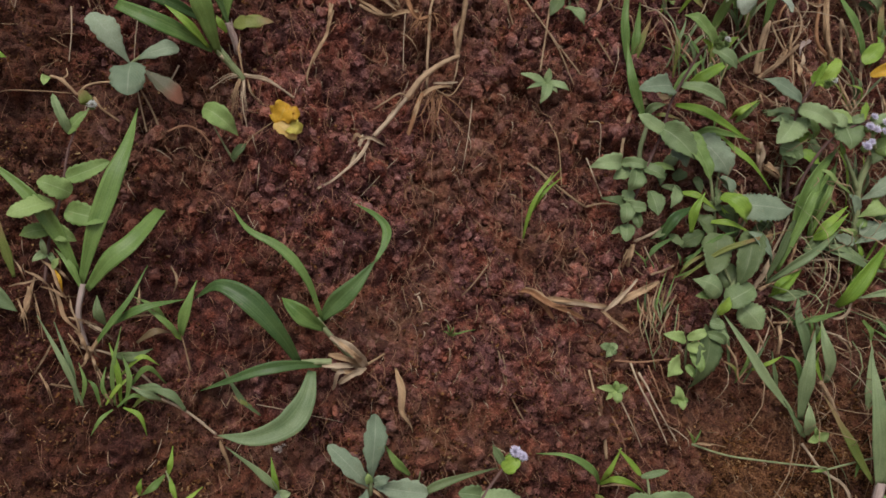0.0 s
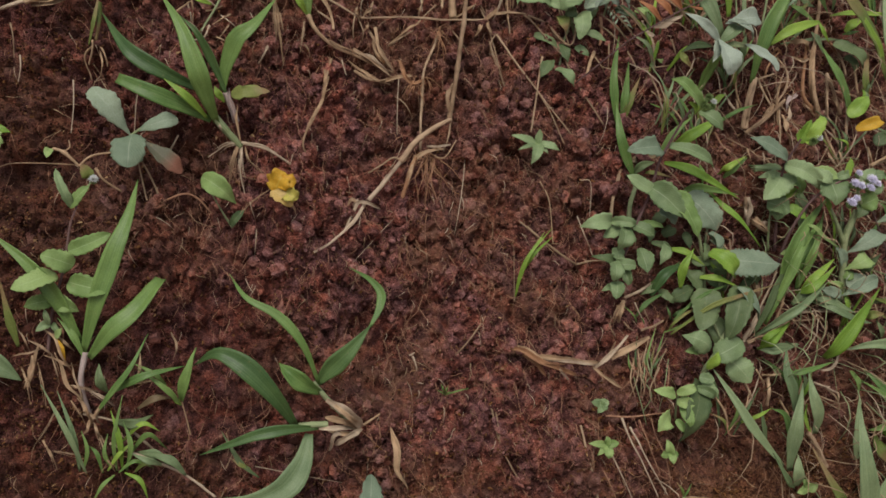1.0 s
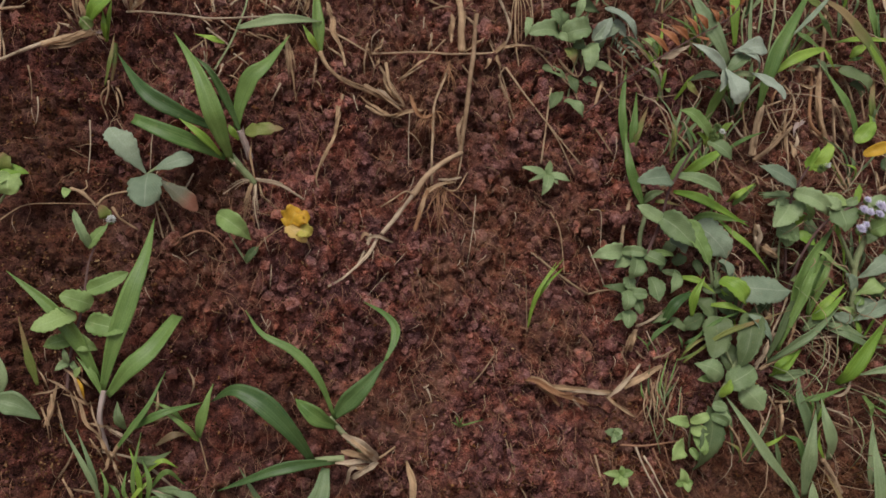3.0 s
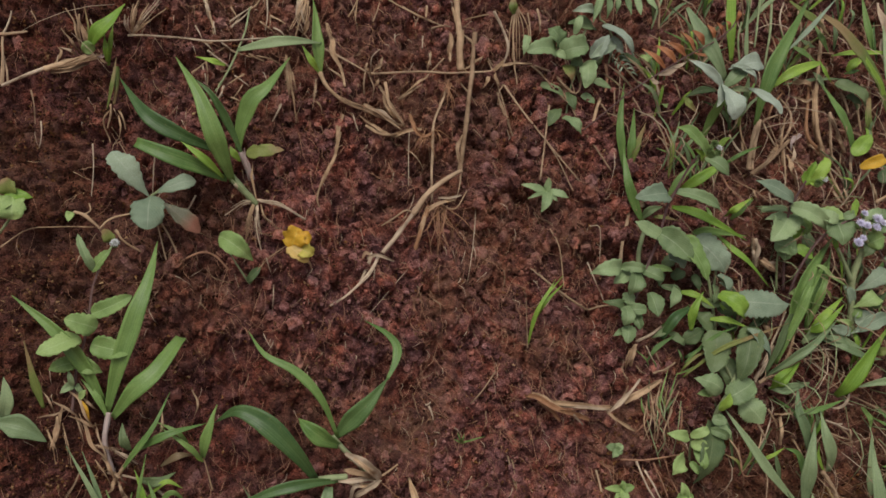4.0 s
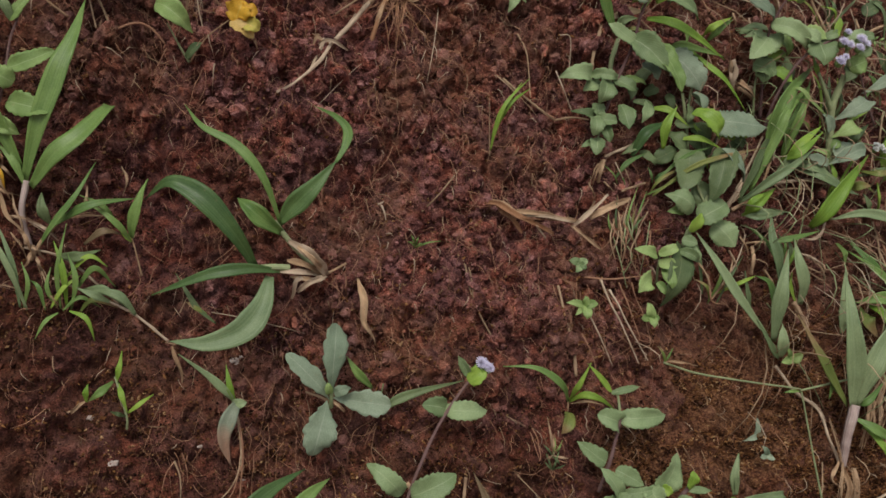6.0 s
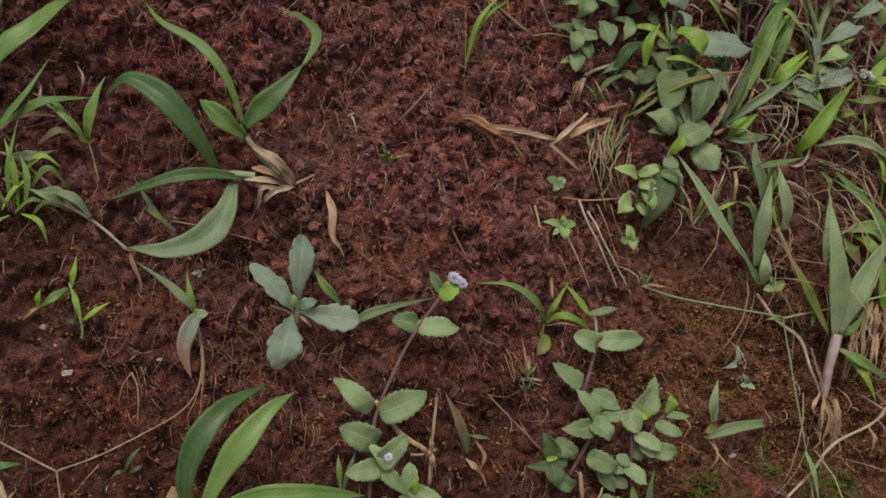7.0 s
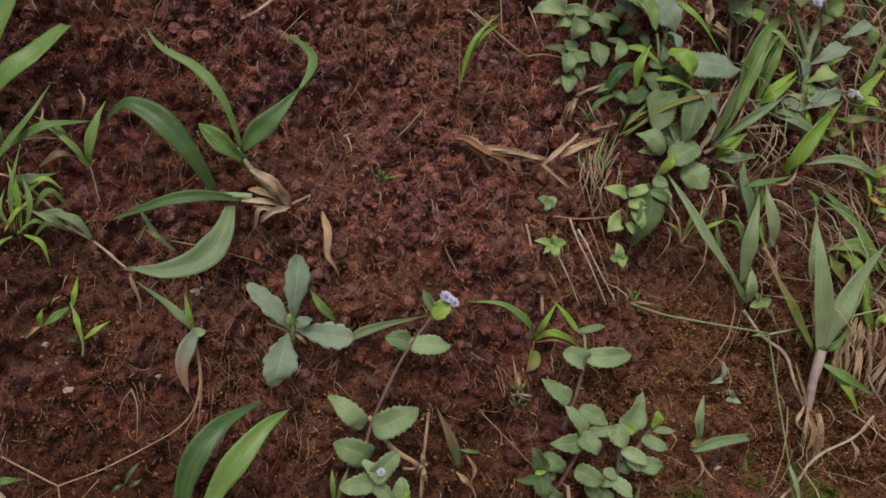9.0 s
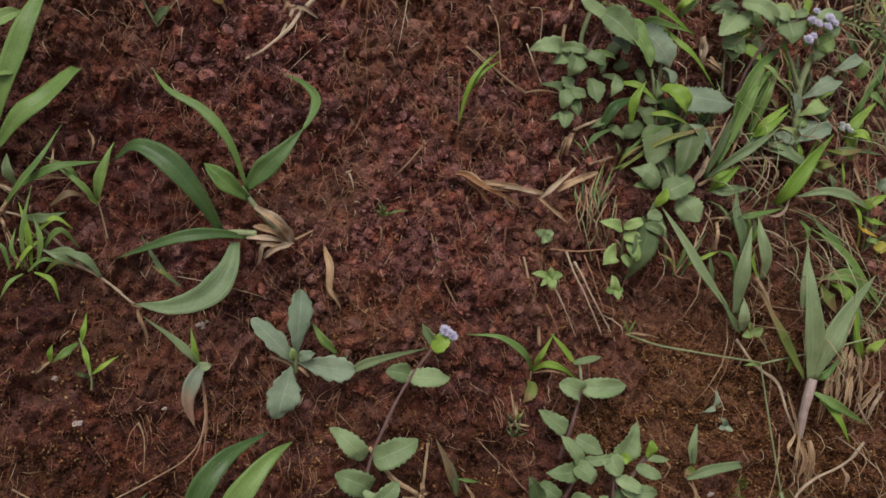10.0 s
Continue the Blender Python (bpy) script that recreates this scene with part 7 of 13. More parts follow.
blade(p, [(0.2854, 0.1630, 0.0060), (0.2841, 0.1727, 0.0120), (0.2874, 0.1902, 0.0100)], 0.0032, "dull")
leaf(p, (0.2794, 0.0773, 0.0160), (0.2978, 0.0822, 0.0200), 0.0081, "yellow", teeth=0)
leaf(p, (0.2974, 0.0693, 0.0100), (0.3131, 0.0766, 0.0120), 0.0092, "dull")
blade(p, [(0.3297, 0.1205, 0.0060), (0.3185, 0.1417, 0.0160), (0.3235, 0.1797, 0.0140)], 0.0075, "bluish")
husk(p, [(0.3243, 0.1954, 0.0120), (0.3225, 0.1797, 0.0140), (0.3263, 0.1647, 0.0100)], 0.0053, "pale_straw")
husk(p, [(0.3235, 0.1689, 0.0100), (0.3194, 0.1557, 0.0120), (0.3247, 0.1468, 0.0080)], 0.0038, "pale_straw")

p = plant("weed", 0.0980, 0.1601, "low round-leaved weed at the top of the bank", "weed")
leaf(p, (0.0752, 0.1627, 0.0140), (0.0540, 0.1612, 0.0200), 0.0121, "leaf", teeth=7, point=0.1)
leaf(p, (0.0794, 0.1680, 0.0120), (0.0727, 0.1773, 0.0170), 0.0142, "leaf", teeth=5, point=0.1)
leaf(p, (0.0792, 0.1619, 0.0140), (0.0950, 0.1632, 0.0210), 0.0151, "leaf", teeth=6, point=0.2)
leaf(p, (0.0745, 0.1624, 0.0130), (0.0804, 0.1574, 0.0160), 0.0060, "leaf", teeth=3)
leaf(p, (0.0980, 0.1575, 0.0160), (0.1081, 0.1693, 0.0240), 0.0092, "silver", teeth=5, fold=0.4)
leaf(p, (0.1084, 0.1773, 0.0180), (0.1235, 0.1555, 0.0240), 0.0069, "silver", teeth=6)
leaf(p, (0.1132, 0.1698, 0.0160), (0.1171, 0.1580, 0.0200), 0.0062, "silver", teeth=5)
leaf(p, (0.0943, 0.1556, 0.0120), (0.0897, 0.1378, 0.0180), 0.0114, "leaf", teeth=6, point=0.2)
leaf(p, (0.0975, 0.1454, 0.0100), (0.1095, 0.1382, 0.0130), 0.0050, "leaf", teeth=4)
leaf(p, (0.0863, 0.1572, 0.0100), (0.0931, 0.1559, 0.0130), 0.0083, "dull", teeth=4)
leaf(p, (0.0824, 0.1558, 0.0080), (0.0849, 0.1450, 0.0110), 0.0076, "turning", teeth=5)
leaf(p, (0.0765, 0.1220, 0.0090), (0.0853, 0.1100, 0.0130), 0.0075, "leaf", teeth=5)
leaf(p, (0.0733, 0.1278, 0.0070), (0.0650, 0.1169, 0.0100), 0.0082, "dull", teeth=5)
leaf(p, (0.0915, 0.1367, 0.0070), (0.0982, 0.1300, 0.0100), 0.0053, "leaf", teeth=4)
leaf(p, (0.0828, 0.1390, 0.0060), (0.0845, 0.1262, 0.0090), 0.0068, "dull", teeth=4)
leaf(p, (0.0660, 0.1446, 0.0060), (0.0791, 0.1357, 0.0090), 0.0053, "dull", teeth=6)
leaf(p, (0.0608, 0.1756, 0.0080), (0.0554, 0.1624, 0.0110), 0.0051, "leaf", teeth=4)
leaf(p, (0.1045, 0.1633, 0.0080), (0.1026, 0.1539, 0.0100), 0.0077, "dull", teeth=4)
leaf(p, (0.1205, 0.1595, 0.0100), (0.1335, 0.1526, 0.0130), 0.0056, "dull", teeth=5)
leaf(p, (0.0892, 0.1831, 0.0100), (0.1062, 0.1775, 0.0130), 0.0092, "dull", teeth=5)
stem(p, [(0.0948, 0.1442, 0.0020), (0.0896, 0.1594, 0.0100), (0.0982, 0.1780, 0.0140)], 0.00115, "stem", 0.00075)
stem(p, [(0.0807, 0.1227, 0.0010), (0.0849, 0.1398, 0.0040), (0.0903, 0.1529, 0.0080)], 0.00075, "stem", 0.00060)
stem(p, [(0.0603, 0.1597, 0.0040), (0.0778, 0.1398, 0.0080), (0.0894, 0.1137, 0.0060), (0.1049, 0.0882, 0.0040)], 0.00071, "straw", 0.00046, name="runner")
stem(p, [(0.0639, 0.1596, 0.0040), (0.0867, 0.1378, 0.0080), (0.0945, 0.1582, 0.0100)], 0.00051, "straw", 0.00041, name="runner")
stem(p, [(0.0847, 0.1629, 0.0040), (0.0849, 0.1503, 0.0080), (0.0876, 0.1386, 0.0060)], 0.00047, "straw")

p = plant("grass_tuft", -0.1948, 0.1729, "bright grass shoot beside a thick dry stalk", "grass")
blade(p, [(-0.1929, 0.1715, 0.0080), (-0.1878, 0.1759, 0.0180), (-0.1803, 0.1815, 0.0220), (-0.1721, 0.1929, 0.0180)], 0.0091, "bright")
leaf(p, (-0.1913, 0.1690, 0.0100), (-0.1952, 0.1733, 0.0140), 0.0073, "pale", teeth=0)
blade(p, [(-0.1842, 0.1638, 0.0040), (-0.1838, 0.1695, 0.0120), (-0.1840, 0.1771, 0.0140)], 0.0033, "bright")
blade(p, [(-0.1835, 0.1638, 0.0040), (-0.1813, 0.1741, 0.0120), (-0.1793, 0.1825, 0.0140)], 0.0028, "bright")
blade(p, [(-0.1863, 0.1399, 0.0020), (-0.1822, 0.1512, 0.0080), (-0.1794, 0.1667, 0.0080)], 0.0025, "turning")
blade(p, [(-0.1823, 0.1410, 0.0010), (-0.1790, 0.1297, 0.0040), (-0.1815, 0.1233, 0.0010)], 0.0018, "husk", name="dry_leaf")
blade(p, [(-0.1829, 0.1418, 0.0010), (-0.1878, 0.1316, 0.0040), (-0.1867, 0.1204, 0.0010)], 0.0018, "husk", name="dry_leaf")

p = plant("grass_tuft", -0.1254, 0.1565, "slender grass shoot with pale green blade", "grass")
stem(p, [(-0.1289, 0.1481, 0.0010), (-0.1190, 0.1619, 0.0060), (-0.1103, 0.1794, 0.0100), (-0.1061, 0.1951, 0.0080)], 0.00073, "stem", 0.00049)
blade(p, [(-0.1148, 0.1689, 0.0100), (-0.0994, 0.1690, 0.0180), (-0.0845, 0.1695, 0.0200), (-0.0678, 0.1706, 0.0140)], 0.0070, "bluish")
blade(p, [(-0.1220, 0.1616, 0.0060), (-0.1292, 0.1617, 0.0120), (-0.1377, 0.1655, 0.0100)], 0.0039, "bright")

p = plant("grass_tuft", -0.0681, 0.1578, "grass shoot on a creeping straw-coloured runner", "grass")
blade(p, [(-0.0697, 0.1552, 0.0060), (-0.0705, 0.1722, 0.0140), (-0.0703, 0.1971, 0.0140)], 0.0076, "green")
blade(p, [(-0.0704, 0.1561, 0.0060), (-0.0751, 0.1617, 0.0120), (-0.0790, 0.1700, 0.0120)], 0.0039, "bright")
stem(p, [(-0.0697, 0.1560, 0.0060), (-0.0654, 0.1452, 0.0080), (-0.0564, 0.1376, 0.0060), (-0.0395, 0.1291, 0.0050), (-0.0225, 0.1230, 0.0020)], 0.00162, "husk", 0.00076, name="runner")
blade(p, [(-0.0442, 0.1359, 0.0030), (-0.0353, 0.1279, 0.0080), (-0.0267, 0.1236, 0.0030)], 0.0039, "pale_straw", name="dry_leaf")
blade(p, [(-0.0487, 0.1302, 0.0030), (-0.0379, 0.1181, 0.0080), (-0.0229, 0.1188, 0.0020)], 0.0036, "husk", name="dry_leaf")
blade(p, [(-0.0324, 0.1452, 0.0020), (-0.0332, 0.1328, 0.0080), (-0.0263, 0.1278, 0.0030)], 0.0049, "husk", name="dry_leaf")
blade(p, [(-0.0623, 0.1881, 0.0020), (-0.0604, 0.1650, 0.0080), (-0.0565, 0.1487, 0.0030)], 0.0050, "husk", name="dry_leaf")
blade(p, [(-0.0745, 0.1973, 0.0040), (-0.0751, 0.1851, 0.0080), (-0.0784, 0.1787, 0.0040)], 0.0067, "husk", name="dry_leaf")

p = plant("dry_stalk", -0.2383, 0.1556, "thick weathered dry grass stalk lying on earth", "dry stalk")
stem(p, [(-0.2369, 0.1531, 0.0060), (-0.2247, 0.1575, 0.0080), (-0.2140, 0.1618, 0.0080)], 0.00096, "pale_straw", 0.00116, name="stalk")
stem(p, [(-0.2154, 0.1608, 0.0080), (-0.2030, 0.1638, 0.0100), (-0.1903, 0.1691, 0.0080)], 0.00212, "husk", 0.00145, name="node")
blade(p, [(-0.1898, 0.1700, 0.0060), (-0.1857, 0.1652, 0.0080), (-0.1823, 0.1655, 0.0020)], 0.0023, "husk", name="dry_leaf")
blade(p, [(-0.2132, 0.1604, 0.0060), (-0.2069, 0.1661, 0.0100), (-0.2090, 0.1751, 0.0040)], 0.0027, "husk", name="dry_leaf")

p = plant("dry_stalk", -0.1733, 0.1830, "long thin dry grass stalk across bare earth", "dry stalk")
stem(p, [(-0.1728, 0.1806, 0.0050), (-0.1513, 0.1772, 0.0100), (-0.1284, 0.1737, 0.0120), (-0.0992, 0.1766, 0.0080)], 0.00073, "pale_straw", 0.00053, name="stalk")

p = plant("dry_stalk", -0.0659, 0.1737, "bent dry grass stalk on a runner", "dry stalk")
stem(p, [(-0.0667, 0.1710, 0.0060), (-0.0543, 0.1624, 0.0080), (-0.0411, 0.1546, 0.0060)], 0.00068, "straw", 0.00058, name="stalk")
stem(p, [(-0.0411, 0.1546, 0.0060), (-0.0147, 0.1540, 0.0090), (0.0083, 0.1519, 0.0100), (0.0374, 0.1543, 0.0060)], 0.00077, "straw", 0.00062, name="stalk")
blade(p, [(-0.0396, 0.1538, 0.0060), (-0.0418, 0.1550, 0.0100), (-0.0438, 0.1597, 0.0060)], 0.0030, "husk", name="dry_leaf")
blade(p, [(-0.0386, 0.1554, 0.0060), (-0.0359, 0.1578, 0.0100), (-0.0328, 0.1638, 0.0060)], 0.0033, "husk", name="dry_leaf")
blade(p, [(-0.0357, 0.1520, 0.0060), (-0.0378, 0.1470, 0.0100), (-0.0396, 0.1454, 0.0060)], 0.0026, "husk", name="dry_leaf")
blade(p, [(0.0339, 0.1540, 0.0060), (0.0379, 0.1557, 0.0100), (0.0436, 0.1608, 0.0060)], 0.0052, "husk", name="dry_leaf")
blade(p, [(0.0346, 0.1531, 0.0060), (0.0302, 0.1467, 0.0100), (0.0273, 0.1437, 0.0060)], 0.0034, "husk", name="dry_leaf")
blade(p, [(0.0375, 0.1548, 0.0060), (0.0432, 0.1560, 0.0100), (0.0507, 0.1607, 0.0060)], 0.0031, "husk", name="dry_leaf")
blade(p, [(0.0365, 0.1539, 0.0060), (0.0373, 0.1478, 0.0100), (0.0397, 0.1451, 0.0060)], 0.0034, "husk", name="dry_leaf")
blade(p, [(-0.0055, 0.1556, 0.0060), (-0.0049, 0.1594, 0.0100), (-0.0034, 0.1668, 0.0060)], 0.0020, "husk", name="dry_leaf")
blade(p, [(0.0148, 0.1544, 0.0060), (0.0245, 0.1594, 0.0100), (0.0357, 0.1680, 0.0060)], 0.0031, "husk", name="dry_leaf")
blade(p, [(-0.0039, 0.1547, 0.0060), (-0.0144, 0.1452, 0.0100), (-0.0240, 0.1391, 0.0060)], 0.0023, "husk", name="dry_leaf")

p = plant("dry_stalk", 0.0205, 0.2050, "upright dry straw-coloured grass stem", "dry stalk")
stem(p, [(0.0185, 0.2019, 0.0060), (0.0160, 0.1739, 0.0090), (0.0149, 0.1552, 0.0060)], 0.00215, "husk", 0.00195, name="stalk")
blade(p, [(0.0097, 0.1623, 0.0040), (0.0104, 0.1709, 0.0080), (0.0125, 0.1806, 0.0060)], 0.0045, "husk", name="dry_leaf")

p = plant("dry_stalk", -0.0765, 0.0217, "long broken dry grass stem hanging down the bank", "dry stalk")
stem(p, [(0.0273, 0.1790, 0.0060), (0.0222, 0.1596, 0.0090), (0.0146, 0.1271, 0.0110), (0.0089, 0.1052, 0.0100), (0.0052, 0.0917, 0.0090)], 0.00165, "straw", 0.00140, name='stalk')
stem(p, [(0.0063, 0.0923, 0.0090), (-0.0058, 0.0861, 0.0110), (-0.0174, 0.0779, 0.0110), (-0.0259, 0.0682, 0.0090)], 0.00150, "straw", 0.00180, name='stalk')
stem(p, [(-0.0252, 0.0689, 0.0090), (-0.0347, 0.0582, 0.0090), (-0.0453, 0.0474, 0.0080)], 0.00135, "pale_straw", 0.00115, name='stalk')
stem(p, [(-0.0473, 0.0463, 0.0080), (-0.0571, 0.0350, 0.0070), (-0.0677, 0.0260, 0.0050), (-0.0773, 0.0215, 0.0020)], 0.00100, "pale_straw", 0.00060, name='stalk')
stem(p, [(-0.0516, 0.0478, 0.0080), (-0.0560, 0.0397, 0.0070), (-0.0610, 0.0305, 0.0050)], 0.00095, "pale_straw", 0.00065, name='stalk')
husk(p, [(-0.0547, 0.0452, 0.0060), (-0.0491, 0.0461, 0.0110), (-0.0387, 0.0431, 0.0050)], 0.0025, "pale_straw")
husk(p, [(-0.0509, 0.0467, 0.0070), (-0.0551, 0.0482, 0.0100), (-0.0572, 0.0454, 0.0060)], 0.0022, "husk")
stem(p, [(-0.0159, 0.0709, 0.0070), (-0.0222, 0.0578, 0.0080), (-0.0269, 0.0461, 0.0030)], 0.00140, "rusty_straw", 0.00115, name='stalk')
husk(p, [(-0.0157, 0.0723, 0.0070), (-0.0209, 0.0612, 0.0100), (-0.0244, 0.0512, 0.0060)], 0.0027, "husk")
stem(p, [(-0.0246, 0.0682, 0.0090), (-0.0295, 0.0710, 0.0090), (-0.0367, 0.0673, 0.0070), (-0.0432, 0.0642, 0.0020)], 0.00055, "straw", 0.00050, name='stalk')
husk(p, [(-0.0182, 0.0686, 0.0060), (-0.0106, 0.0730, 0.0110), (0.0011, 0.0758, 0.0060)], 0.0030, "husk")
husk(p, [(-0.0089, 0.0776, 0.0060), (-0.0026, 0.0762, 0.0100), (0.0061, 0.0788, 0.0040)], 0.0020, "pale_straw")
stem(p, [(-0.0089, 0.0751, 0.0050), (-0.0001, 0.0700, 0.0080), (0.0096, 0.0811, 0.0050)], 0.00050, "husk", 0.00030, name='stalk')
husk(p, [(0.0067, 0.0933, 0.0080), (0.0048, 0.1047, 0.0120), (0.0105, 0.1145, 0.0080)], 0.0027, "straw")
stem(p, [(0.0064, 0.0913, 0.0080), (0.0040, 0.0822, 0.0080), (0.0016, 0.0750, 0.0040)], 0.00050, "straw", 0.00035, name='stalk')
stem(p, [(-0.0272, 0.0452, 0.0040), (-0.0251, 0.0399, 0.0040), (-0.0233, 0.0351, 0.0010)], 0.00065, "pale_straw", 0.00045, name='stalk')

p = plant("root_clump", -0.0103, 0.1194, "tangled rusty roots and dry sheath below a runner", "roots")
husk(p, [(-0.0302, 0.1171, 0.0030), (-0.0244, 0.1179, 0.0080), (-0.0137, 0.1198, 0.0060)], 0.0030, "husk")
husk(p, [(-0.0351, 0.1481, 0.0030), (-0.0305, 0.1319, 0.0090), (-0.0236, 0.1220, 0.0060)], 0.0026, "straw")
husk(p, [(-0.0455, 0.1372, 0.0030), (-0.0379, 0.1290, 0.0080), (-0.0256, 0.1197, 0.0050)], 0.0026, "straw")
husk(p, [(-0.0451, 0.1242, 0.0030), (-0.0375, 0.1172, 0.0070), (-0.0256, 0.1156, 0.0030)], 0.0023, "straw")
husk(p, [(-0.0189, 0.1302, 0.0040), (-0.0177, 0.1174, 0.0090), (-0.0105, 0.1135, 0.0040)], 0.0030, "rusty_straw")
husk(p, [(-0.0056, 0.1176, 0.0040), (-0.0121, 0.1143, 0.0080), (-0.0149, 0.1171, 0.0040)], 0.0023, "rusty_straw")
stem(p, [(-0.0086, 0.1126, 0.0040), (-0.0096, 0.1077, 0.0080), (-0.0080, 0.1048, 0.0070), (-0.0067, 0.1022, 0.0040), (-0.0054, 0.0998, 0.0000)], 0.00030, "rusty_straw", 0.00020, name='rootlet')
stem(p, [(-0.0143, 0.1143, 0.0040), (-0.0183, 0.1096, 0.0080), (-0.0207, 0.1064, 0.0070), (-0.0238, 0.1054, 0.0040), (-0.0262, 0.1039, 0.0000)], 0.00025, "root", 0.00015, name='rootlet')
stem(p, [(-0.0090, 0.1163, 0.0040), (-0.0112, 0.1129, 0.0080), (-0.0119, 0.1112, 0.0070), (-0.0124, 0.1103, 0.0040), (-0.0120, 0.1095, 0.0000)], 0.00030, "root", 0.00020, name='rootlet')
stem(p, [(-0.0101, 0.1207, 0.0040), (-0.0137, 0.1149, 0.0080), (-0.0159, 0.1109, 0.0070), (-0.0169, 0.1072, 0.0040), (-0.0159, 0.1036, 0.0000)], 0.00030, "rusty_straw", 0.00020, name='rootlet')
stem(p, [(-0.0062, 0.1189, 0.0040), (-0.0037, 0.1175, 0.0080), (-0.0005, 0.1159, 0.0070), (0.0029, 0.1144, 0.0040), (0.0065, 0.1131, 0.0000)], 0.00040, "rusty_straw", 0.00020, name='rootlet')
stem(p, [(-0.0114, 0.1159, 0.0040), (-0.0144, 0.1117, 0.0080), (-0.0162, 0.1092, 0.0070), (-0.0178, 0.1076, 0.0040), (-0.0184, 0.1059, 0.0000)], 0.00035, "rusty_straw", 0.00020, name='rootlet')
stem(p, [(-0.0114, 0.1165, 0.0040), (-0.0154, 0.1135, 0.0080), (-0.0175, 0.1115, 0.0070), (-0.0179, 0.1094, 0.0040), (-0.0172, 0.1074, 0.0000)], 0.00040, "rusty_straw", 0.00020, name='rootlet')
stem(p, [(-0.0116, 0.1166, 0.0040), (-0.0131, 0.1125, 0.0080), (-0.0140, 0.1103, 0.0070), (-0.0137, 0.1086, 0.0040), (-0.0126, 0.1072, 0.0000)], 0.00050, "rusty_straw", 0.00020, name='rootlet')
stem(p, [(-0.0126, 0.1152, 0.0040), (-0.0115, 0.1140, 0.0080), (-0.0094, 0.1133, 0.0070), (-0.0066, 0.1138, 0.0040), (-0.0043, 0.1134, 0.0000)], 0.00045, "root", 0.00015, name='rootlet')
stem(p, [(-0.0034, 0.0731, 0.0040), (-0.0069, 0.0645, 0.0080), (-0.0084, 0.0570, 0.0070), (-0.0059, 0.0500, 0.0040), (-0.0028, 0.0432, 0.0000)], 0.00040, "root", 0.00015, name='rootlet')
stem(p, [(-0.0054, 0.0719, 0.0040), (-0.0057, 0.0648, 0.0080), (-0.0024, 0.0597, 0.0070), (-0.0021, 0.0541, 0.0040), (0.0020, 0.0494, 0.0000)], 0.00045, "rusty_straw", 0.00015, name='rootlet')
stem(p, [(-0.0101, 0.0717, 0.0040), (-0.0106, 0.0645, 0.0080), (-0.0089, 0.0586, 0.0070), (-0.0068, 0.0532, 0.0040), (-0.0063, 0.0476, 0.0000)], 0.00025, "rusty_straw", 0.00016, name='rootlet')
stem(p, [(-0.0053, 0.0719, 0.0040), (-0.0127, 0.0661, 0.0080), (-0.0173, 0.0601, 0.0070), (-0.0163, 0.0531, 0.0040), (-0.0155, 0.0463, 0.0000)], 0.00030, "rusty_straw", 0.00020, name='rootlet')
stem(p, [(-0.0068, 0.0691, 0.0040), (-0.0063, 0.0621, 0.0080), (-0.0015, 0.0581, 0.0070), (0.0026, 0.0533, 0.0040), (0.0088, 0.0501, 0.0000)], 0.00030, "rusty_straw", 0.00021, name='rootlet')
stem(p, [(-0.0063, 0.0733, 0.0040), (-0.0016, 0.0681, 0.0080), (0.0042, 0.0637, 0.0070), (0.0093, 0.0585, 0.0040), (0.0148, 0.0534, 0.0000)], 0.00030, "rusty_straw", 0.00020, name='rootlet')
stem(p, [(-0.0077, 0.0743, 0.0040), (-0.0114, 0.0657, 0.0080), (-0.0111, 0.0581, 0.0070), (-0.0094, 0.0511, 0.0040), (-0.0064, 0.0443, 0.0000)], 0.00045, "rusty_straw", 0.00016, name='rootlet')
stem(p, [(-0.0129, 0.0726, 0.0040), (-0.0135, 0.0639, 0.0080), (-0.0123, 0.0565, 0.0070), (-0.0069, 0.0511, 0.0040), (-0.0035, 0.0445, 0.0000)], 0.00025, "root", 0.00015, name='rootlet')
stem(p, [(-0.0087, 0.0706, 0.0040), (-0.0107, 0.0634, 0.0080), (-0.0121, 0.0574, 0.0070), (-0.0117, 0.0518, 0.0040), (-0.0119, 0.0463, 0.0000)], 0.00035, "root", 0.00015, name='rootlet')
stem(p, [(-0.0066, 0.0713, 0.0040), (-0.0084, 0.0660, 0.0080), (-0.0091, 0.0620, 0.0070), (-0.0093, 0.0585, 0.0040), (-0.0099, 0.0553, 0.0000)], 0.00030, "root", 0.00015, name='rootlet')
stem(p, [(-0.0083, 0.0745, 0.0040), (-0.0138, 0.0669, 0.0080), (-0.0173, 0.0603, 0.0070), (-0.0233, 0.0571, 0.0040), (-0.0300, 0.0567, 0.0000)], 0.00045, "root", 0.00015, name='rootlet')
stem(p, [(-0.0091, 0.0698, 0.0040), (-0.0119, 0.0622, 0.0080), (-0.0143, 0.0562, 0.0070), (-0.0161, 0.0505, 0.0040), (-0.0152, 0.0446, 0.0000)], 0.00030, "root", 0.00020, name='rootlet')
stem(p, [(-0.0059, 0.0702, 0.0040), (-0.0079, 0.0616, 0.0080), (-0.0107, 0.0547, 0.0070), (-0.0116, 0.0479, 0.0040), (-0.0125, 0.0412, 0.0000)], 0.00035, "rusty_straw", 0.00015, name='rootlet')
stem(p, [(-0.0088, 0.0693, 0.0040), (-0.0103, 0.0619, 0.0080), (-0.0110, 0.0557, 0.0070), (-0.0114, 0.0499, 0.0040), (-0.0125, 0.0444, 0.0000)], 0.00025, "root", 0.00015, name='rootlet')
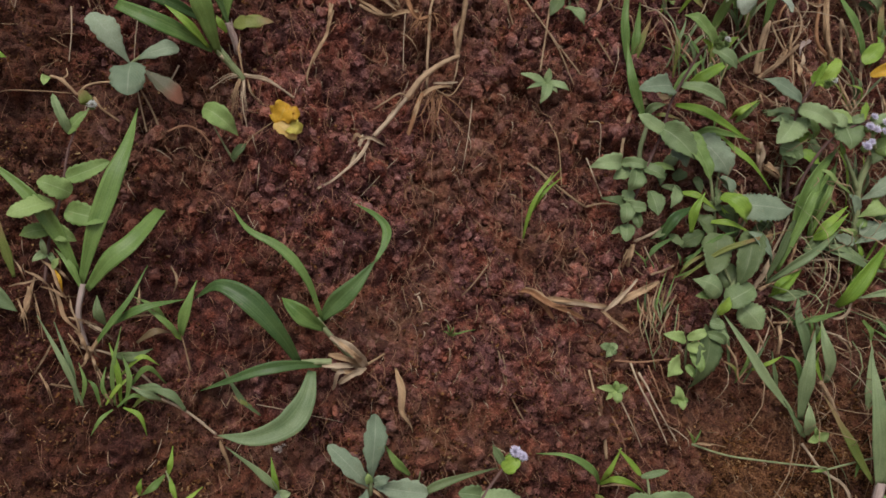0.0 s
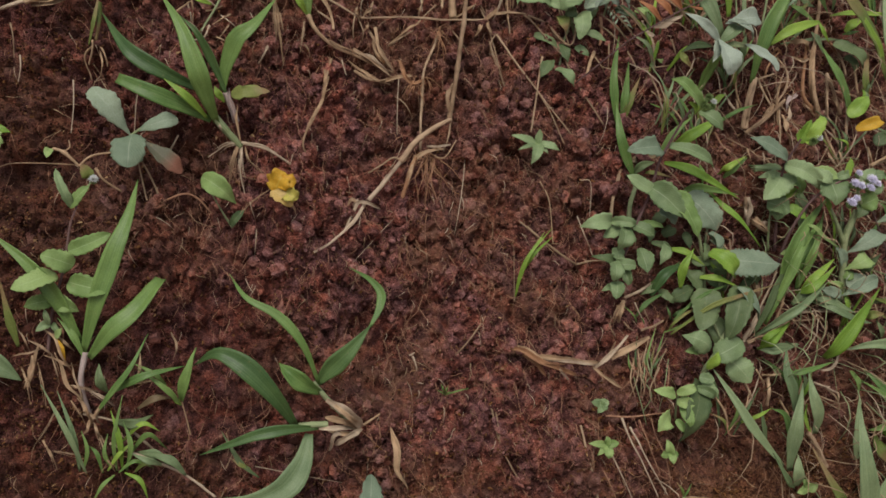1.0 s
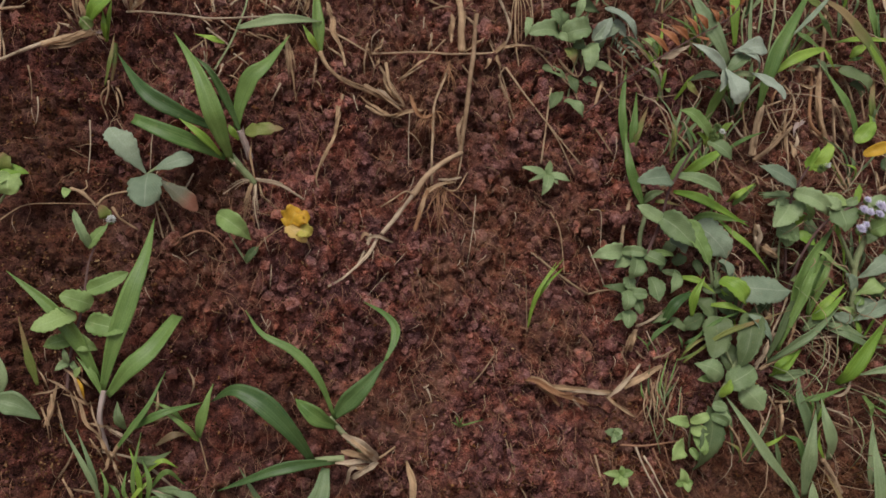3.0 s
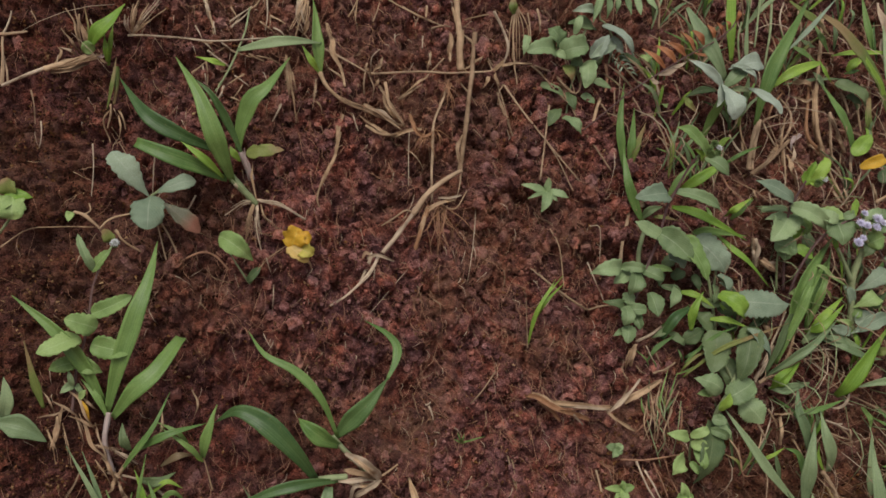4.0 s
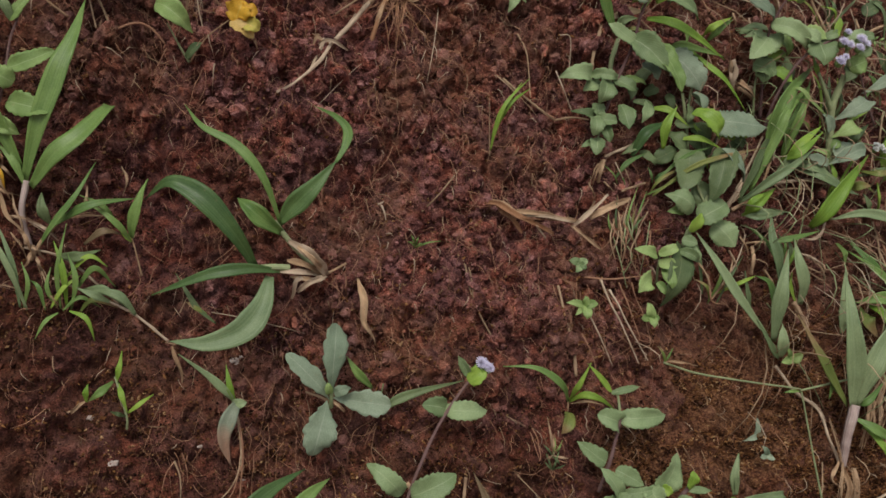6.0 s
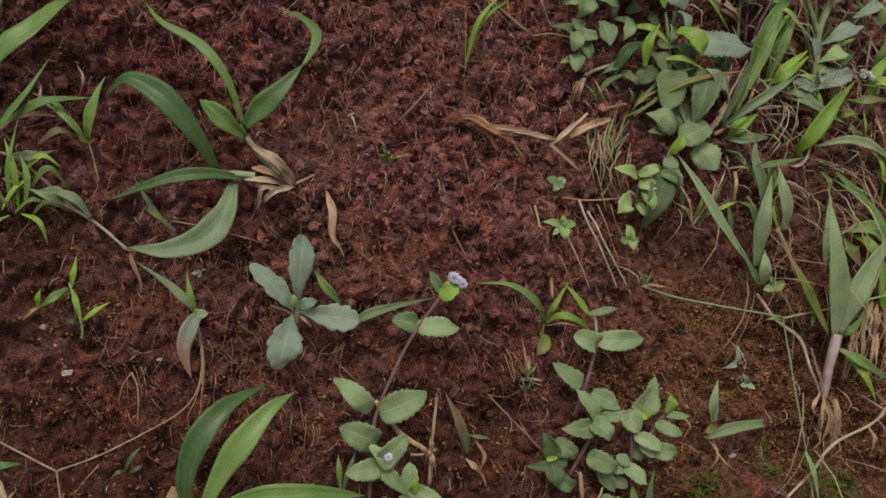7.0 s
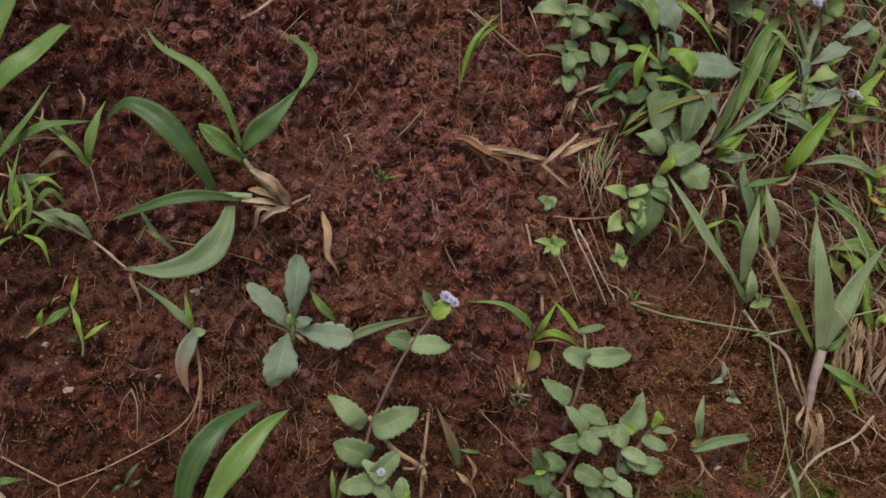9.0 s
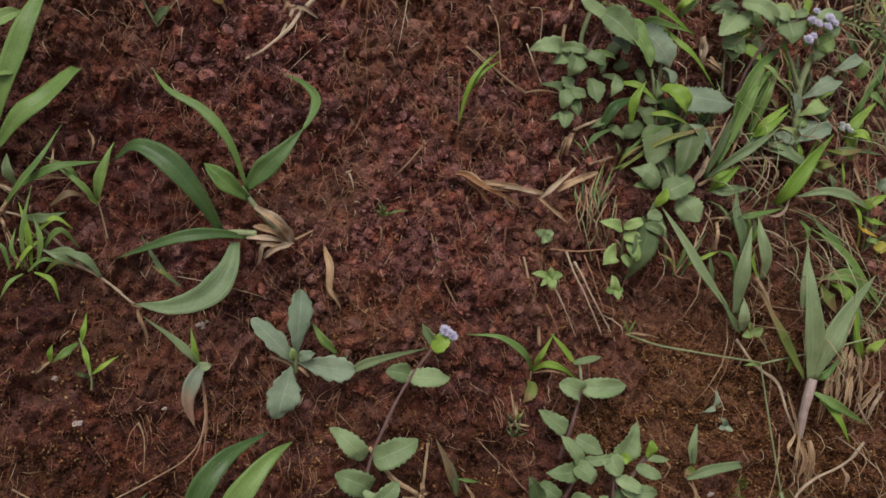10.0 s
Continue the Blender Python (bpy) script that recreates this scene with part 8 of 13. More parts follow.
stem(p, [(-0.0140, 0.0726, 0.0040), (-0.0189, 0.0683, 0.0080), (-0.0209, 0.0641, 0.0070), (-0.0223, 0.0603, 0.0040), (-0.0217, 0.0563, 0.0000)], 0.00045, "rusty_straw", 0.00015, name='rootlet')
stem(p, [(0.0070, 0.1449, 0.0040), (0.0063, 0.1383, 0.0080), (0.0067, 0.1336, 0.0070), (0.0075, 0.1297, 0.0040), (0.0080, 0.1261, 0.0000)], 0.00030, "rusty_straw", 0.00015, name='rootlet')
stem(p, [(0.0046, 0.1482, 0.0040), (0.0048, 0.1435, 0.0080), (0.0048, 0.1403, 0.0070), (0.0039, 0.1384, 0.0040), (0.0036, 0.1365, 0.0000)], 0.00045, "root", 0.00015, name='rootlet')
stem(p, [(0.0076, 0.1504, 0.0040), (0.0055, 0.1426, 0.0080), (0.0075, 0.1374, 0.0070), (0.0091, 0.1327, 0.0040), (0.0089, 0.1282, 0.0000)], 0.00050, "rusty_straw", 0.00021, name='rootlet')
stem(p, [(0.0071, 0.1503, 0.0040), (0.0044, 0.1447, 0.0080), (0.0024, 0.1415, 0.0070), (0.0012, 0.1390, 0.0040), (0.0008, 0.1366, 0.0000)], 0.00045, "rusty_straw", 0.00020, name='rootlet')
stem(p, [(0.0034, 0.1456, 0.0040), (0.0046, 0.1408, 0.0080), (0.0066, 0.1375, 0.0070), (0.0077, 0.1345, 0.0040), (0.0087, 0.1317, 0.0000)], 0.00035, "root", 0.00015, name='rootlet')
stem(p, [(0.0067, 0.1493, 0.0040), (0.0073, 0.1454, 0.0080), (0.0094, 0.1436, 0.0070), (0.0125, 0.1429, 0.0040), (0.0149, 0.1417, 0.0000)], 0.00030, "rusty_straw", 0.00015, name='rootlet')
stem(p, [(0.0116, 0.1526, 0.0040), (0.0064, 0.1488, 0.0080), (0.0031, 0.1467, 0.0070), (0.0005, 0.1451, 0.0040), (-0.0015, 0.1435, 0.0000)], 0.00025, "root", 0.00016, name='rootlet')
stem(p, [(0.0049, 0.1456, 0.0040), (0.0071, 0.1430, 0.0080), (0.0102, 0.1413, 0.0070), (0.0132, 0.1395, 0.0040), (0.0155, 0.1375, 0.0000)], 0.00045, "root", 0.00015, name='rootlet')
stem(p, [(0.0089, 0.1478, 0.0040), (0.0048, 0.1401, 0.0080), (0.0036, 0.1340, 0.0070), (0.0020, 0.1290, 0.0040), (-0.0009, 0.1250, 0.0000)], 0.00035, "rusty_straw", 0.00015, name='rootlet')
stem(p, [(-0.0055, 0.1180, 0.0040), (-0.0066, 0.1147, 0.0080), (-0.0055, 0.1135, 0.0070), (-0.0047, 0.1126, 0.0040), (-0.0039, 0.1120, 0.0000)], 0.00030, "rusty_straw", 0.00020, name='rootlet')
stem(p, [(-0.0058, 0.1177, 0.0040), (-0.0088, 0.1125, 0.0080), (-0.0108, 0.1093, 0.0070), (-0.0103, 0.1062, 0.0040), (-0.0097, 0.1034, 0.0000)], 0.00035, "rusty_straw", 0.00015, name='rootlet')
stem(p, [(-0.0032, 0.1174, 0.0040), (-0.0035, 0.1142, 0.0080), (-0.0024, 0.1126, 0.0070), (-0.0010, 0.1115, 0.0040), (-0.0005, 0.1107, 0.0000)], 0.00040, "rusty_straw", 0.00020, name='rootlet')
stem(p, [(-0.0038, 0.1188, 0.0040), (-0.0041, 0.1139, 0.0080), (-0.0037, 0.1106, 0.0070), (-0.0038, 0.1080, 0.0040), (-0.0032, 0.1056, 0.0000)], 0.00030, "rusty_straw", 0.00020, name='rootlet')
stem(p, [(-0.0052, 0.1195, 0.0040), (-0.0081, 0.1163, 0.0080), (-0.0086, 0.1143, 0.0070), (-0.0083, 0.1129, 0.0040), (-0.0065, 0.1120, 0.0000)], 0.00030, "rusty_straw", 0.00015, name='rootlet')
stem(p, [(-0.0586, 0.1308, 0.0040), (-0.0634, 0.1167, 0.0060), (-0.0656, 0.1062, 0.0060), (-0.0714, 0.0968, 0.0050), (-0.0780, 0.0851, 0.0010)], 0.00080, "husk", 0.00055, name='stalk')
husk(p, [(-0.0615, 0.1207, 0.0040), (-0.0648, 0.1111, 0.0080), (-0.0662, 0.1042, 0.0040)], 0.0026, "husk")

p = plant("dry_stalk", 0.0068, 0.1467, "greyish dry stem with rootlets hanging below", "dry stalk")
stem(p, [(0.0056, 0.1451, 0.0040), (-0.0060, 0.1226, 0.0060), (-0.0091, 0.1044, 0.0060), (-0.0123, 0.0756, 0.0040)], 0.00083, "straw", 0.00073, name="stalk")

p = plant("dry_stalk", -0.0195, 0.1211, "thin pale straw hanging straight down", "dry stalk")
stem(p, [(-0.0200, 0.1204, 0.0020), (-0.0224, 0.1060, 0.0030), (-0.0245, 0.0867, 0.0020)], 0.00033, "pale_straw", 0.00024, name="stalk")

p = plant("dry_stalk", 0.0438, 0.1475, "thin dry stalk slanting over the earth", "dry stalk")
stem(p, [(0.0423, 0.1459, 0.0040), (0.0507, 0.1266, 0.0080), (0.0624, 0.1089, 0.0080), (0.0827, 0.0825, 0.0040)], 0.00065, "straw", 0.00045, name="stalk")

p = plant("dry_stalk", 0.0718, 0.1334, "thin upright dry grass stalk", "dry stalk")
stem(p, [(0.0700, 0.1319, 0.0040), (0.0643, 0.1158, 0.0080), (0.0569, 0.0848, 0.0040)], 0.00070, "straw", 0.00050, name="stalk")

p = plant("dry_stalk", 0.0659, 0.1115, "thin dry grass stalk", "dry stalk")
stem(p, [(0.0624, 0.1089, 0.0080), (0.0693, 0.0949, 0.0080), (0.0773, 0.0768, 0.0040)], 0.00049, "straw", 0.00040, name="stalk")

p = plant("dry_stalk", 0.0215, 0.1817, "thin curved dry grass stalk", "dry stalk")
stem(p, [(0.0202, 0.1797, 0.0040), (0.0330, 0.1610, 0.0060), (0.0396, 0.1390, 0.0040), (0.0439, 0.1135, 0.0020)], 0.00050, "straw", 0.00035, name="stalk")

p = plant("dry_stalk", -0.0145, 0.1995, "short dry grass stalk on the earth", "dry stalk")
stem(p, [(-0.0155, 0.1974, 0.0040), (-0.0050, 0.1894, 0.0060), (0.0073, 0.1856, 0.0030)], 0.00060, "straw", 0.00045, name="stalk")

p = plant("dry_stalk", 0.0439, 0.1960, "curled dry grass leaf stalk", "dry stalk")
stem(p, [(0.0424, 0.1940, 0.0040), (0.0465, 0.1741, 0.0080), (0.0462, 0.1652, 0.0080), (0.0408, 0.1547, 0.0040)], 0.00113, "pale_straw", 0.00052, name="stalk")

p = plant("dry_stalk", 0.0581, 0.1997, "upright dry orange-brown stalk", "dry stalk")
stem(p, [(0.0564, 0.1976, 0.0040), (0.0518, 0.1750, 0.0060), (0.0506, 0.1545, 0.0040)], 0.00063, "husk", 0.00047, name="stalk")

p = plant("dry_stalk", 0.0484, 0.0289, "bent dry twig on crumbly earth", "dry stalk")
stem(p, [(0.0472, 0.0284, 0.0030), (0.0586, 0.0163, 0.0060), (0.0751, 0.0036, 0.0040)], 0.00085, "straw", 0.00071, name="stalk")
stem(p, [(0.0751, 0.0036, 0.0040), (0.0861, 0.0050, 0.0040), (0.0977, 0.0042, 0.0020)], 0.00062, "straw", 0.00048, name="stalk")

p = plant("dry_stalk", 0.0867, 0.0553, "fine bent straw hanging on earth", "dry stalk")
stem(p, [(0.0857, 0.0548, 0.0020), (0.0918, 0.0525, 0.0030), (0.0887, 0.0318, 0.0020)], 0.00029, "pale_straw", 0.00020, name="stalk")

p = plant("dry_stalk", 0.0605, 0.0554, "fine dry stem hanging on earth", "dry stalk")
stem(p, [(0.0596, 0.0550, 0.0020), (0.0635, 0.0419, 0.0030), (0.0630, 0.0173, 0.0020)], 0.00043, "husk", 0.00029, name="stalk")

p = plant("dry_stalk", -0.0060, -0.0441, "short pale straw lying on crumbs", "dry stalk")
stem(p, [(-0.0066, -0.0441, 0.0020), (0.0032, -0.0358, 0.0040), (0.0133, -0.0256, 0.0030)], 0.00047, "straw", 0.00037, name="stalk")

p = plant("dry_grass_leaf", 0.0808, -0.0573, "forked dry grass leaf lying on the bank", "dry leaf")
husk(p, [(0.0307, -0.0416, 0.0030), (0.0352, -0.0432, 0.0080), (0.0437, -0.0505, 0.0100), (0.0536, -0.0551, 0.0080), (0.0676, -0.0598, 0.0020)], 0.0044, "rusty_straw")
husk(p, [(0.0326, -0.0406, 0.0040), (0.0397, -0.0447, 0.0090), (0.0474, -0.0518, 0.0090), (0.0568, -0.0560, 0.0060)], 0.0027, "husk")
husk(p, [(0.0440, -0.0473, 0.0060), (0.0560, -0.0496, 0.0100), (0.0695, -0.0530, 0.0100), (0.0805, -0.0548, 0.0060)], 0.0039, "husk")
husk(p, [(0.0465, -0.0495, 0.0060), (0.0587, -0.0515, 0.0110), (0.0721, -0.0546, 0.0100), (0.0796, -0.0560, 0.0060)], 0.0021, "pale_straw")
husk(p, [(0.0361, -0.0454, 0.0040), (0.0427, -0.0519, 0.0060), (0.0489, -0.0590, 0.0020)], 0.0028, "rusty_straw")
husk(p, [(0.0545, -0.0545, 0.0060), (0.0572, -0.0580, 0.0060), (0.0625, -0.0628, 0.0020)], 0.0018, "pale_straw")
husk(p, [(0.0771, -0.0576, 0.0060), (0.0854, -0.0509, 0.0110), (0.1012, -0.0405, 0.0070)], 0.0031, "pale_straw")
husk(p, [(0.0892, -0.0531, 0.0050), (0.1004, -0.0478, 0.0090), (0.1166, -0.0433, 0.0040)], 0.0051, "husk")
husk(p, [(0.0766, -0.0563, 0.0060), (0.0837, -0.0636, 0.0070), (0.0953, -0.0708, 0.0020)], 0.0025, "husk")
husk(p, [(0.0818, -0.0556, 0.0060), (0.0866, -0.0500, 0.0090), (0.0940, -0.0434, 0.0050)], 0.0014, "straw")
fray(p, [(0.0345, -0.0440, 0.0050), (0.0470, -0.0518, 0.0100), (0.0738, -0.0547, 0.0080)], 0.0031, "rusty_straw", 6)

p = plant("grass_tuft", 0.1103, -0.0653, "wispy fine grass tuft beside a dry leaf", "grass")
blade(p, [(0.1068, -0.0655, 0.0020), (0.1035, -0.0540, 0.0080), (0.1069, -0.0416, 0.0070)], 0.0013, "dull")
blade(p, [(0.1093, -0.0655, 0.0020), (0.1085, -0.0553, 0.0080), (0.1145, -0.0441, 0.0070)], 0.0013, "straw")
blade(p, [(0.1105, -0.0656, 0.0020), (0.1120, -0.0518, 0.0080), (0.1203, -0.0369, 0.0070)], 0.0013, "green")
blade(p, [(0.1130, -0.0657, 0.0020), (0.1163, -0.0556, 0.0080), (0.1265, -0.0444, 0.0070)], 0.0014, "straw")
blade(p, [(0.1044, -0.0642, 0.0020), (0.0988, -0.0578, 0.0080), (0.0998, -0.0504, 0.0070)], 0.0013, "green")
blade(p, [(0.1143, -0.0646, 0.0020), (0.1152, -0.0595, 0.0080), (0.1229, -0.0533, 0.0070)], 0.0014, "dull")
blade(p, [(0.1093, -0.0655, 0.0020), (0.1013, -0.0606, 0.0080), (0.1000, -0.0549, 0.0070)], 0.0013, "straw")
blade(p, [(0.1156, -0.0647, 0.0020), (0.1137, -0.0560, 0.0080), (0.1187, -0.0464, 0.0070)], 0.0014, "turning")
blade(p, [(0.1068, -0.0655, 0.0020), (0.1048, -0.0585, 0.0080), (0.1096, -0.0507, 0.0070)], 0.0013, "husk")
blade(p, [(0.1182, -0.0636, 0.0020), (0.1185, -0.0523, 0.0080), (0.1258, -0.0398, 0.0070)], 0.0014, "green")

p = plant("grass_sprout", -0.0114, -0.0626, "tiny thin grass seedling on crumbly earth", "grass")
blade(p, [(-0.0117, -0.0632, 0.0010), (-0.0136, -0.0593, 0.0060), (-0.0140, -0.0565, 0.0040)], 0.0010, "green")
blade(p, [(-0.0117, -0.0632, 0.0010), (-0.0107, -0.0619, 0.0060), (-0.0081, -0.0617, 0.0040)], 0.0010, "green")
blade(p, [(-0.0117, -0.0632, 0.0010), (-0.0059, -0.0615, 0.0060), (0.0016, -0.0608, 0.0040)], 0.0010, "green")
blade(p, [(-0.0117, -0.0632, 0.0010), (-0.0148, -0.0611, 0.0060), (-0.0163, -0.0600, 0.0040)], 0.0010, "green")
blade(p, [(-0.0117, -0.0632, 0.0010), (-0.0118, -0.0601, 0.0060), (-0.0103, -0.0581, 0.0040)], 0.0010, "green")

p = plant("dry_grass_leaf", 0.1042, -0.0195, "small hanging brown husk leaf", "dry leaf")
fray(p, [(0.1027, -0.0191, 0.0030), (0.0952, -0.0273, 0.0090), (0.0955, -0.0331, 0.0020)], 0.0059, "husk", 9)

p = plant("dry_grass_leaf", -0.0429, -0.0767, "curled dry husk leaf on crumbly earth", "dry leaf")
blade(p, [(-0.0440, -0.0763, 0.0020), (-0.0432, -0.0924, 0.0060), (-0.0381, -0.1110, 0.0020)], 0.0067, "husk", name="dry_leaf")

p = plant("dry_stalk", 0.0147, -0.0708, "thin wavy dry stalk on crumbs", "dry stalk")
stem(p, [(0.0140, -0.0713, 0.0020), (0.0160, -0.0917, 0.0040), (0.0211, -0.1048, 0.0030), (0.0276, -0.1181, 0.0010)], 0.00051, "straw", 0.00034, name="stalk")

p = plant("dry_stalk", 0.0673, -0.0884, "dry straw stalk hanging among crumbs", "dry stalk")
stem(p, [(0.0664, -0.0888, 0.0020), (0.0675, -0.1088, 0.0040), (0.0704, -0.1209, 0.0040), (0.0706, -0.1387, 0.0020)], 0.00079, "straw", 0.00097, name="stalk")

p = plant("dry_stalk", -0.1906, -0.1810, "long bent pale stalk on mossy earth", "dry stalk")
stem(p, [(-0.1915, -0.1794, 0.0040), (-0.1800, -0.1872, 0.0060), (-0.1694, -0.1947, 0.0060)], 0.00050, "straw", 0.00045, name='stalk')
stem(p, [(-0.1694, -0.1947, 0.0060), (-0.1501, -0.1895, 0.0070), (-0.1252, -0.1795, 0.0070), (-0.1152, -0.1732, 0.0060), (-0.1099, -0.1659, 0.0050), (-0.1076, -0.1572, 0.0040)], 0.00040, "straw", 0.00030, name='stalk')
stem(p, [(-0.1694, -0.1947, 0.0060), (-0.1687, -0.2042, 0.0050), (-0.1681, -0.2149, 0.0040)], 0.00045, "straw", 0.00035, name='stalk')
stem(p, [(-0.1072, -0.1431, 0.0040), (-0.1066, -0.1560, 0.0060), (-0.1088, -0.1724, 0.0050), (-0.1119, -0.1887, 0.0020)], 0.00050, "root", 0.00030, name='rootlet')
stem(p, [(-0.1079, -0.1623, 0.0040), (-0.1115, -0.1721, 0.0050), (-0.1148, -0.1781, 0.0040), (-0.1143, -0.1872, 0.0010)], 0.00035, "root", 0.00015, name='rootlet')
stem(p, [(-0.1043, -0.1446, 0.0030), (-0.1022, -0.1500, 0.0040), (-0.1034, -0.1555, 0.0010)], 0.00030, "root", 0.00015, name='rootlet')
stem(p, [(-0.1376, -0.1563, 0.0020), (-0.1355, -0.1633, 0.0040), (-0.1355, -0.1720, 0.0040), (-0.1365, -0.1800, 0.0010)], 0.00050, "straw", 0.00020, name='rootlet')
stem(p, [(-0.1376, -0.1563, 0.0020), (-0.1415, -0.1614, 0.0040), (-0.1437, -0.1688, 0.0010)], 0.00030, "root", 0.00021, name='rootlet')
stem(p, [(-0.1399, -0.1741, 0.0020), (-0.1387, -0.1779, 0.0030), (-0.1361, -0.1806, 0.0010)], 0.00030, "root", 0.00015, name='rootlet')
stem(p, [(-0.1531, -0.1948, 0.0010), (-0.1577, -0.1993, 0.0030), (-0.1632, -0.2055, 0.0010)], 0.00030, "root", 0.00015, name='rootlet')

p = plant("grass_tuft", -0.1071, -0.1338, "young grass shoot with one reddish drooping blade", "grass")
stem(p, [(-0.1075, -0.1650, 0.0000), (-0.1071, -0.1495, 0.0030), (-0.1080, -0.1391, 0.0040), (-0.1081, -0.1319, 0.0050)], 0.00075, "straw", 0.00060)
blade(p, [(-0.1081, -0.1324, 0.0040), (-0.1136, -0.1255, 0.0100), (-0.1209, -0.1176, 0.0100), (-0.1330, -0.1070, 0.0040)], 0.0043, "bluish")
blade(p, [(-0.1086, -0.1324, 0.0040), (-0.1106, -0.1244, 0.0100), (-0.1117, -0.1141, 0.0100)], 0.0032, "bright")
blade(p, [(-0.1065, -0.1315, 0.0050), (-0.1114, -0.1379, 0.0110), (-0.1150, -0.1484, 0.0090), (-0.1123, -0.1619, 0.0020)], 0.0082, "withered", cup=0.3, twist=0.1)
leaf(p, (-0.1096, -0.1329, 0.0060), (-0.1032, -0.1326, 0.0090), 0.0049, "bluish", teeth=0)

p = plant("grass_tuft", -0.1578, -0.1393, "tiny grass seedling with a few short blades", "grass")
stem(p, [(-0.1575, -0.1390, 0.0000), (-0.1571, -0.1330, 0.0040), (-0.1605, -0.1169, 0.0060), (-0.1611, -0.1147, 0.0060)], 0.00064, "stem")
blade(p, [(-0.1606, -0.1176, 0.0050), (-0.1584, -0.1110, 0.0100), (-0.1574, -0.1032, 0.0080)], 0.0032, "bright")
blade(p, [(-0.1600, -0.1176, 0.0050), (-0.1583, -0.1238, 0.0080), (-0.1565, -0.1317, 0.0060)], 0.0030, "bright")
blade(p, [(-0.1619, -0.1167, 0.0050), (-0.1674, -0.1211, 0.0100), (-0.1730, -0.1247, 0.0060)], 0.0038, "green")
blade(p, [(-0.1738, -0.1249, 0.0040), (-0.1734, -0.1205, 0.0080), (-0.1724, -0.1167, 0.0080)], 0.0030, "bright")
blade(p, [(-0.1742, -0.1245, 0.0040), (-0.1785, -0.1264, 0.0060), (-0.1830, -0.1293, 0.0010)], 0.0035, "husk", name="dry_leaf")
blade(p, [(-0.1564, -0.1317, 0.0050), (-0.1506, -0.1281, 0.0100), (-0.1447, -0.1243, 0.0060)], 0.0024, "bright")
blade(p, [(-0.1574, -0.1330, 0.0050), (-0.1603, -0.1315, 0.0080), (-0.1640, -0.1303, 0.0040)], 0.0022, "dull")

p = plant("grass_tuft", -0.1425, -0.1988, "tiny two-bladed grass seedling on mossy earth", "grass")
blade(p, [(-0.1425, -0.1984, 0.0010), (-0.1394, -0.1929, 0.0060), (-0.1349, -0.1886, 0.0050)], 0.0021, "dull")
blade(p, [(-0.1425, -0.1987, 0.0010), (-0.1451, -0.1985, 0.0060), (-0.1484, -0.2013, 0.0030)], 0.0019, "dull")
blade(p, [(-0.1407, -0.1997, 0.0010), (-0.1377, -0.1982, 0.0050), (-0.1350, -0.1969, 0.0030)], 0.0019, "dull")

p = plant("grass_tuft", -0.1141, -0.2255, "large grass with broad arching blades at the foot", "grass")
blade(p, [(-0.1151, -0.2243, 0.0060), (-0.1179, -0.2064, 0.0140), (-0.1122, -0.1889, 0.0200), (-0.1020, -0.1770, 0.0200), (-0.0923, -0.1717, 0.0160), (-0.0783, -0.1670, 0.0080)], 0.0111, "deep", cup=0.3, twist=0.2)
blade(p, [(-0.1132, -0.2241, 0.0060), (-0.1021, -0.2025, 0.0180), (-0.0915, -0.1887, 0.0240), (-0.0799, -0.1778, 0.0220), (-0.0683, -0.1720, 0.0160)], 0.0120, "green", cup=0.3, twist=0.1)
blade(p, [(-0.1142, -0.2250, 0.0060), (-0.0954, -0.2170, 0.0180), (-0.0762, -0.2160, 0.0220), (-0.0560, -0.2183, 0.0200), (-0.0390, -0.2226, 0.0140)], 0.0113, "green", cup=0.35, twist=0.15)
blade(p, [(-0.0491, -0.2231, 0.0080), (-0.0566, -0.2270, 0.0120), (-0.0630, -0.2338, 0.0080)], 0.0062, "bluish")
husk(p, [(-0.1243, -0.2254, 0.0030), (-0.1245, -0.2150, 0.0100), (-0.1222, -0.2069, 0.0080)], 0.0057, "husk")
blade(p, [(-0.1230, -0.2242, 0.0040), (-0.1217, -0.2149, 0.0100), (-0.1218, -0.2081, 0.0100)], 0.0032, "turning")

p = plant("grass_tuft", -0.1956, -0.2011, "dry grass blades at the edge of the bank", "grass")
blade(p, [(-0.1961, -0.1898, 0.0060), (-0.1890, -0.1892, 0.0100), (-0.1823, -0.1900, 0.0060)], 0.0033, "green")
blade(p, [(-0.1951, -0.1911, 0.0060), (-0.1898, -0.2008, 0.0080), (-0.1869, -0.2136, 0.0030)], 0.0073, "pale_straw", name="dry_leaf")
blade(p, [(-0.1935, -0.2128, 0.0020), (-0.1882, -0.2037, 0.0060), (-0.1851, -0.1997, 0.0040)], 0.0028, "straw", name="dry_leaf")

p = plant("grass_tuft", 0.0505, -0.1891, "small dark grass seedling among the crumbs", "grass")
blade(p, [(0.0513, -0.1860, 0.0010), (0.0480, -0.1809, 0.0060), (0.0473, -0.1763, 0.0050)], 0.0012, "dull")
blade(p, [(0.0513, -0.1860, 0.0010), (0.0519, -0.1805, 0.0060), (0.0550, -0.1755, 0.0050)], 0.0012, "dull")
blade(p, [(0.0513, -0.1860, 0.0010), (0.0531, -0.1845, 0.0060), (0.0575, -0.1835, 0.0050)], 0.0012, "dull")
blade(p, [(0.0513, -0.1860, 0.0010), (0.0474, -0.1832, 0.0060), (0.0460, -0.1807, 0.0050)], 0.0012, "dull")
blade(p, [(0.0513, -0.1860, 0.0010), (0.0508, -0.1827, 0.0060), (0.0528, -0.1799, 0.0050)], 0.0012, "dull")

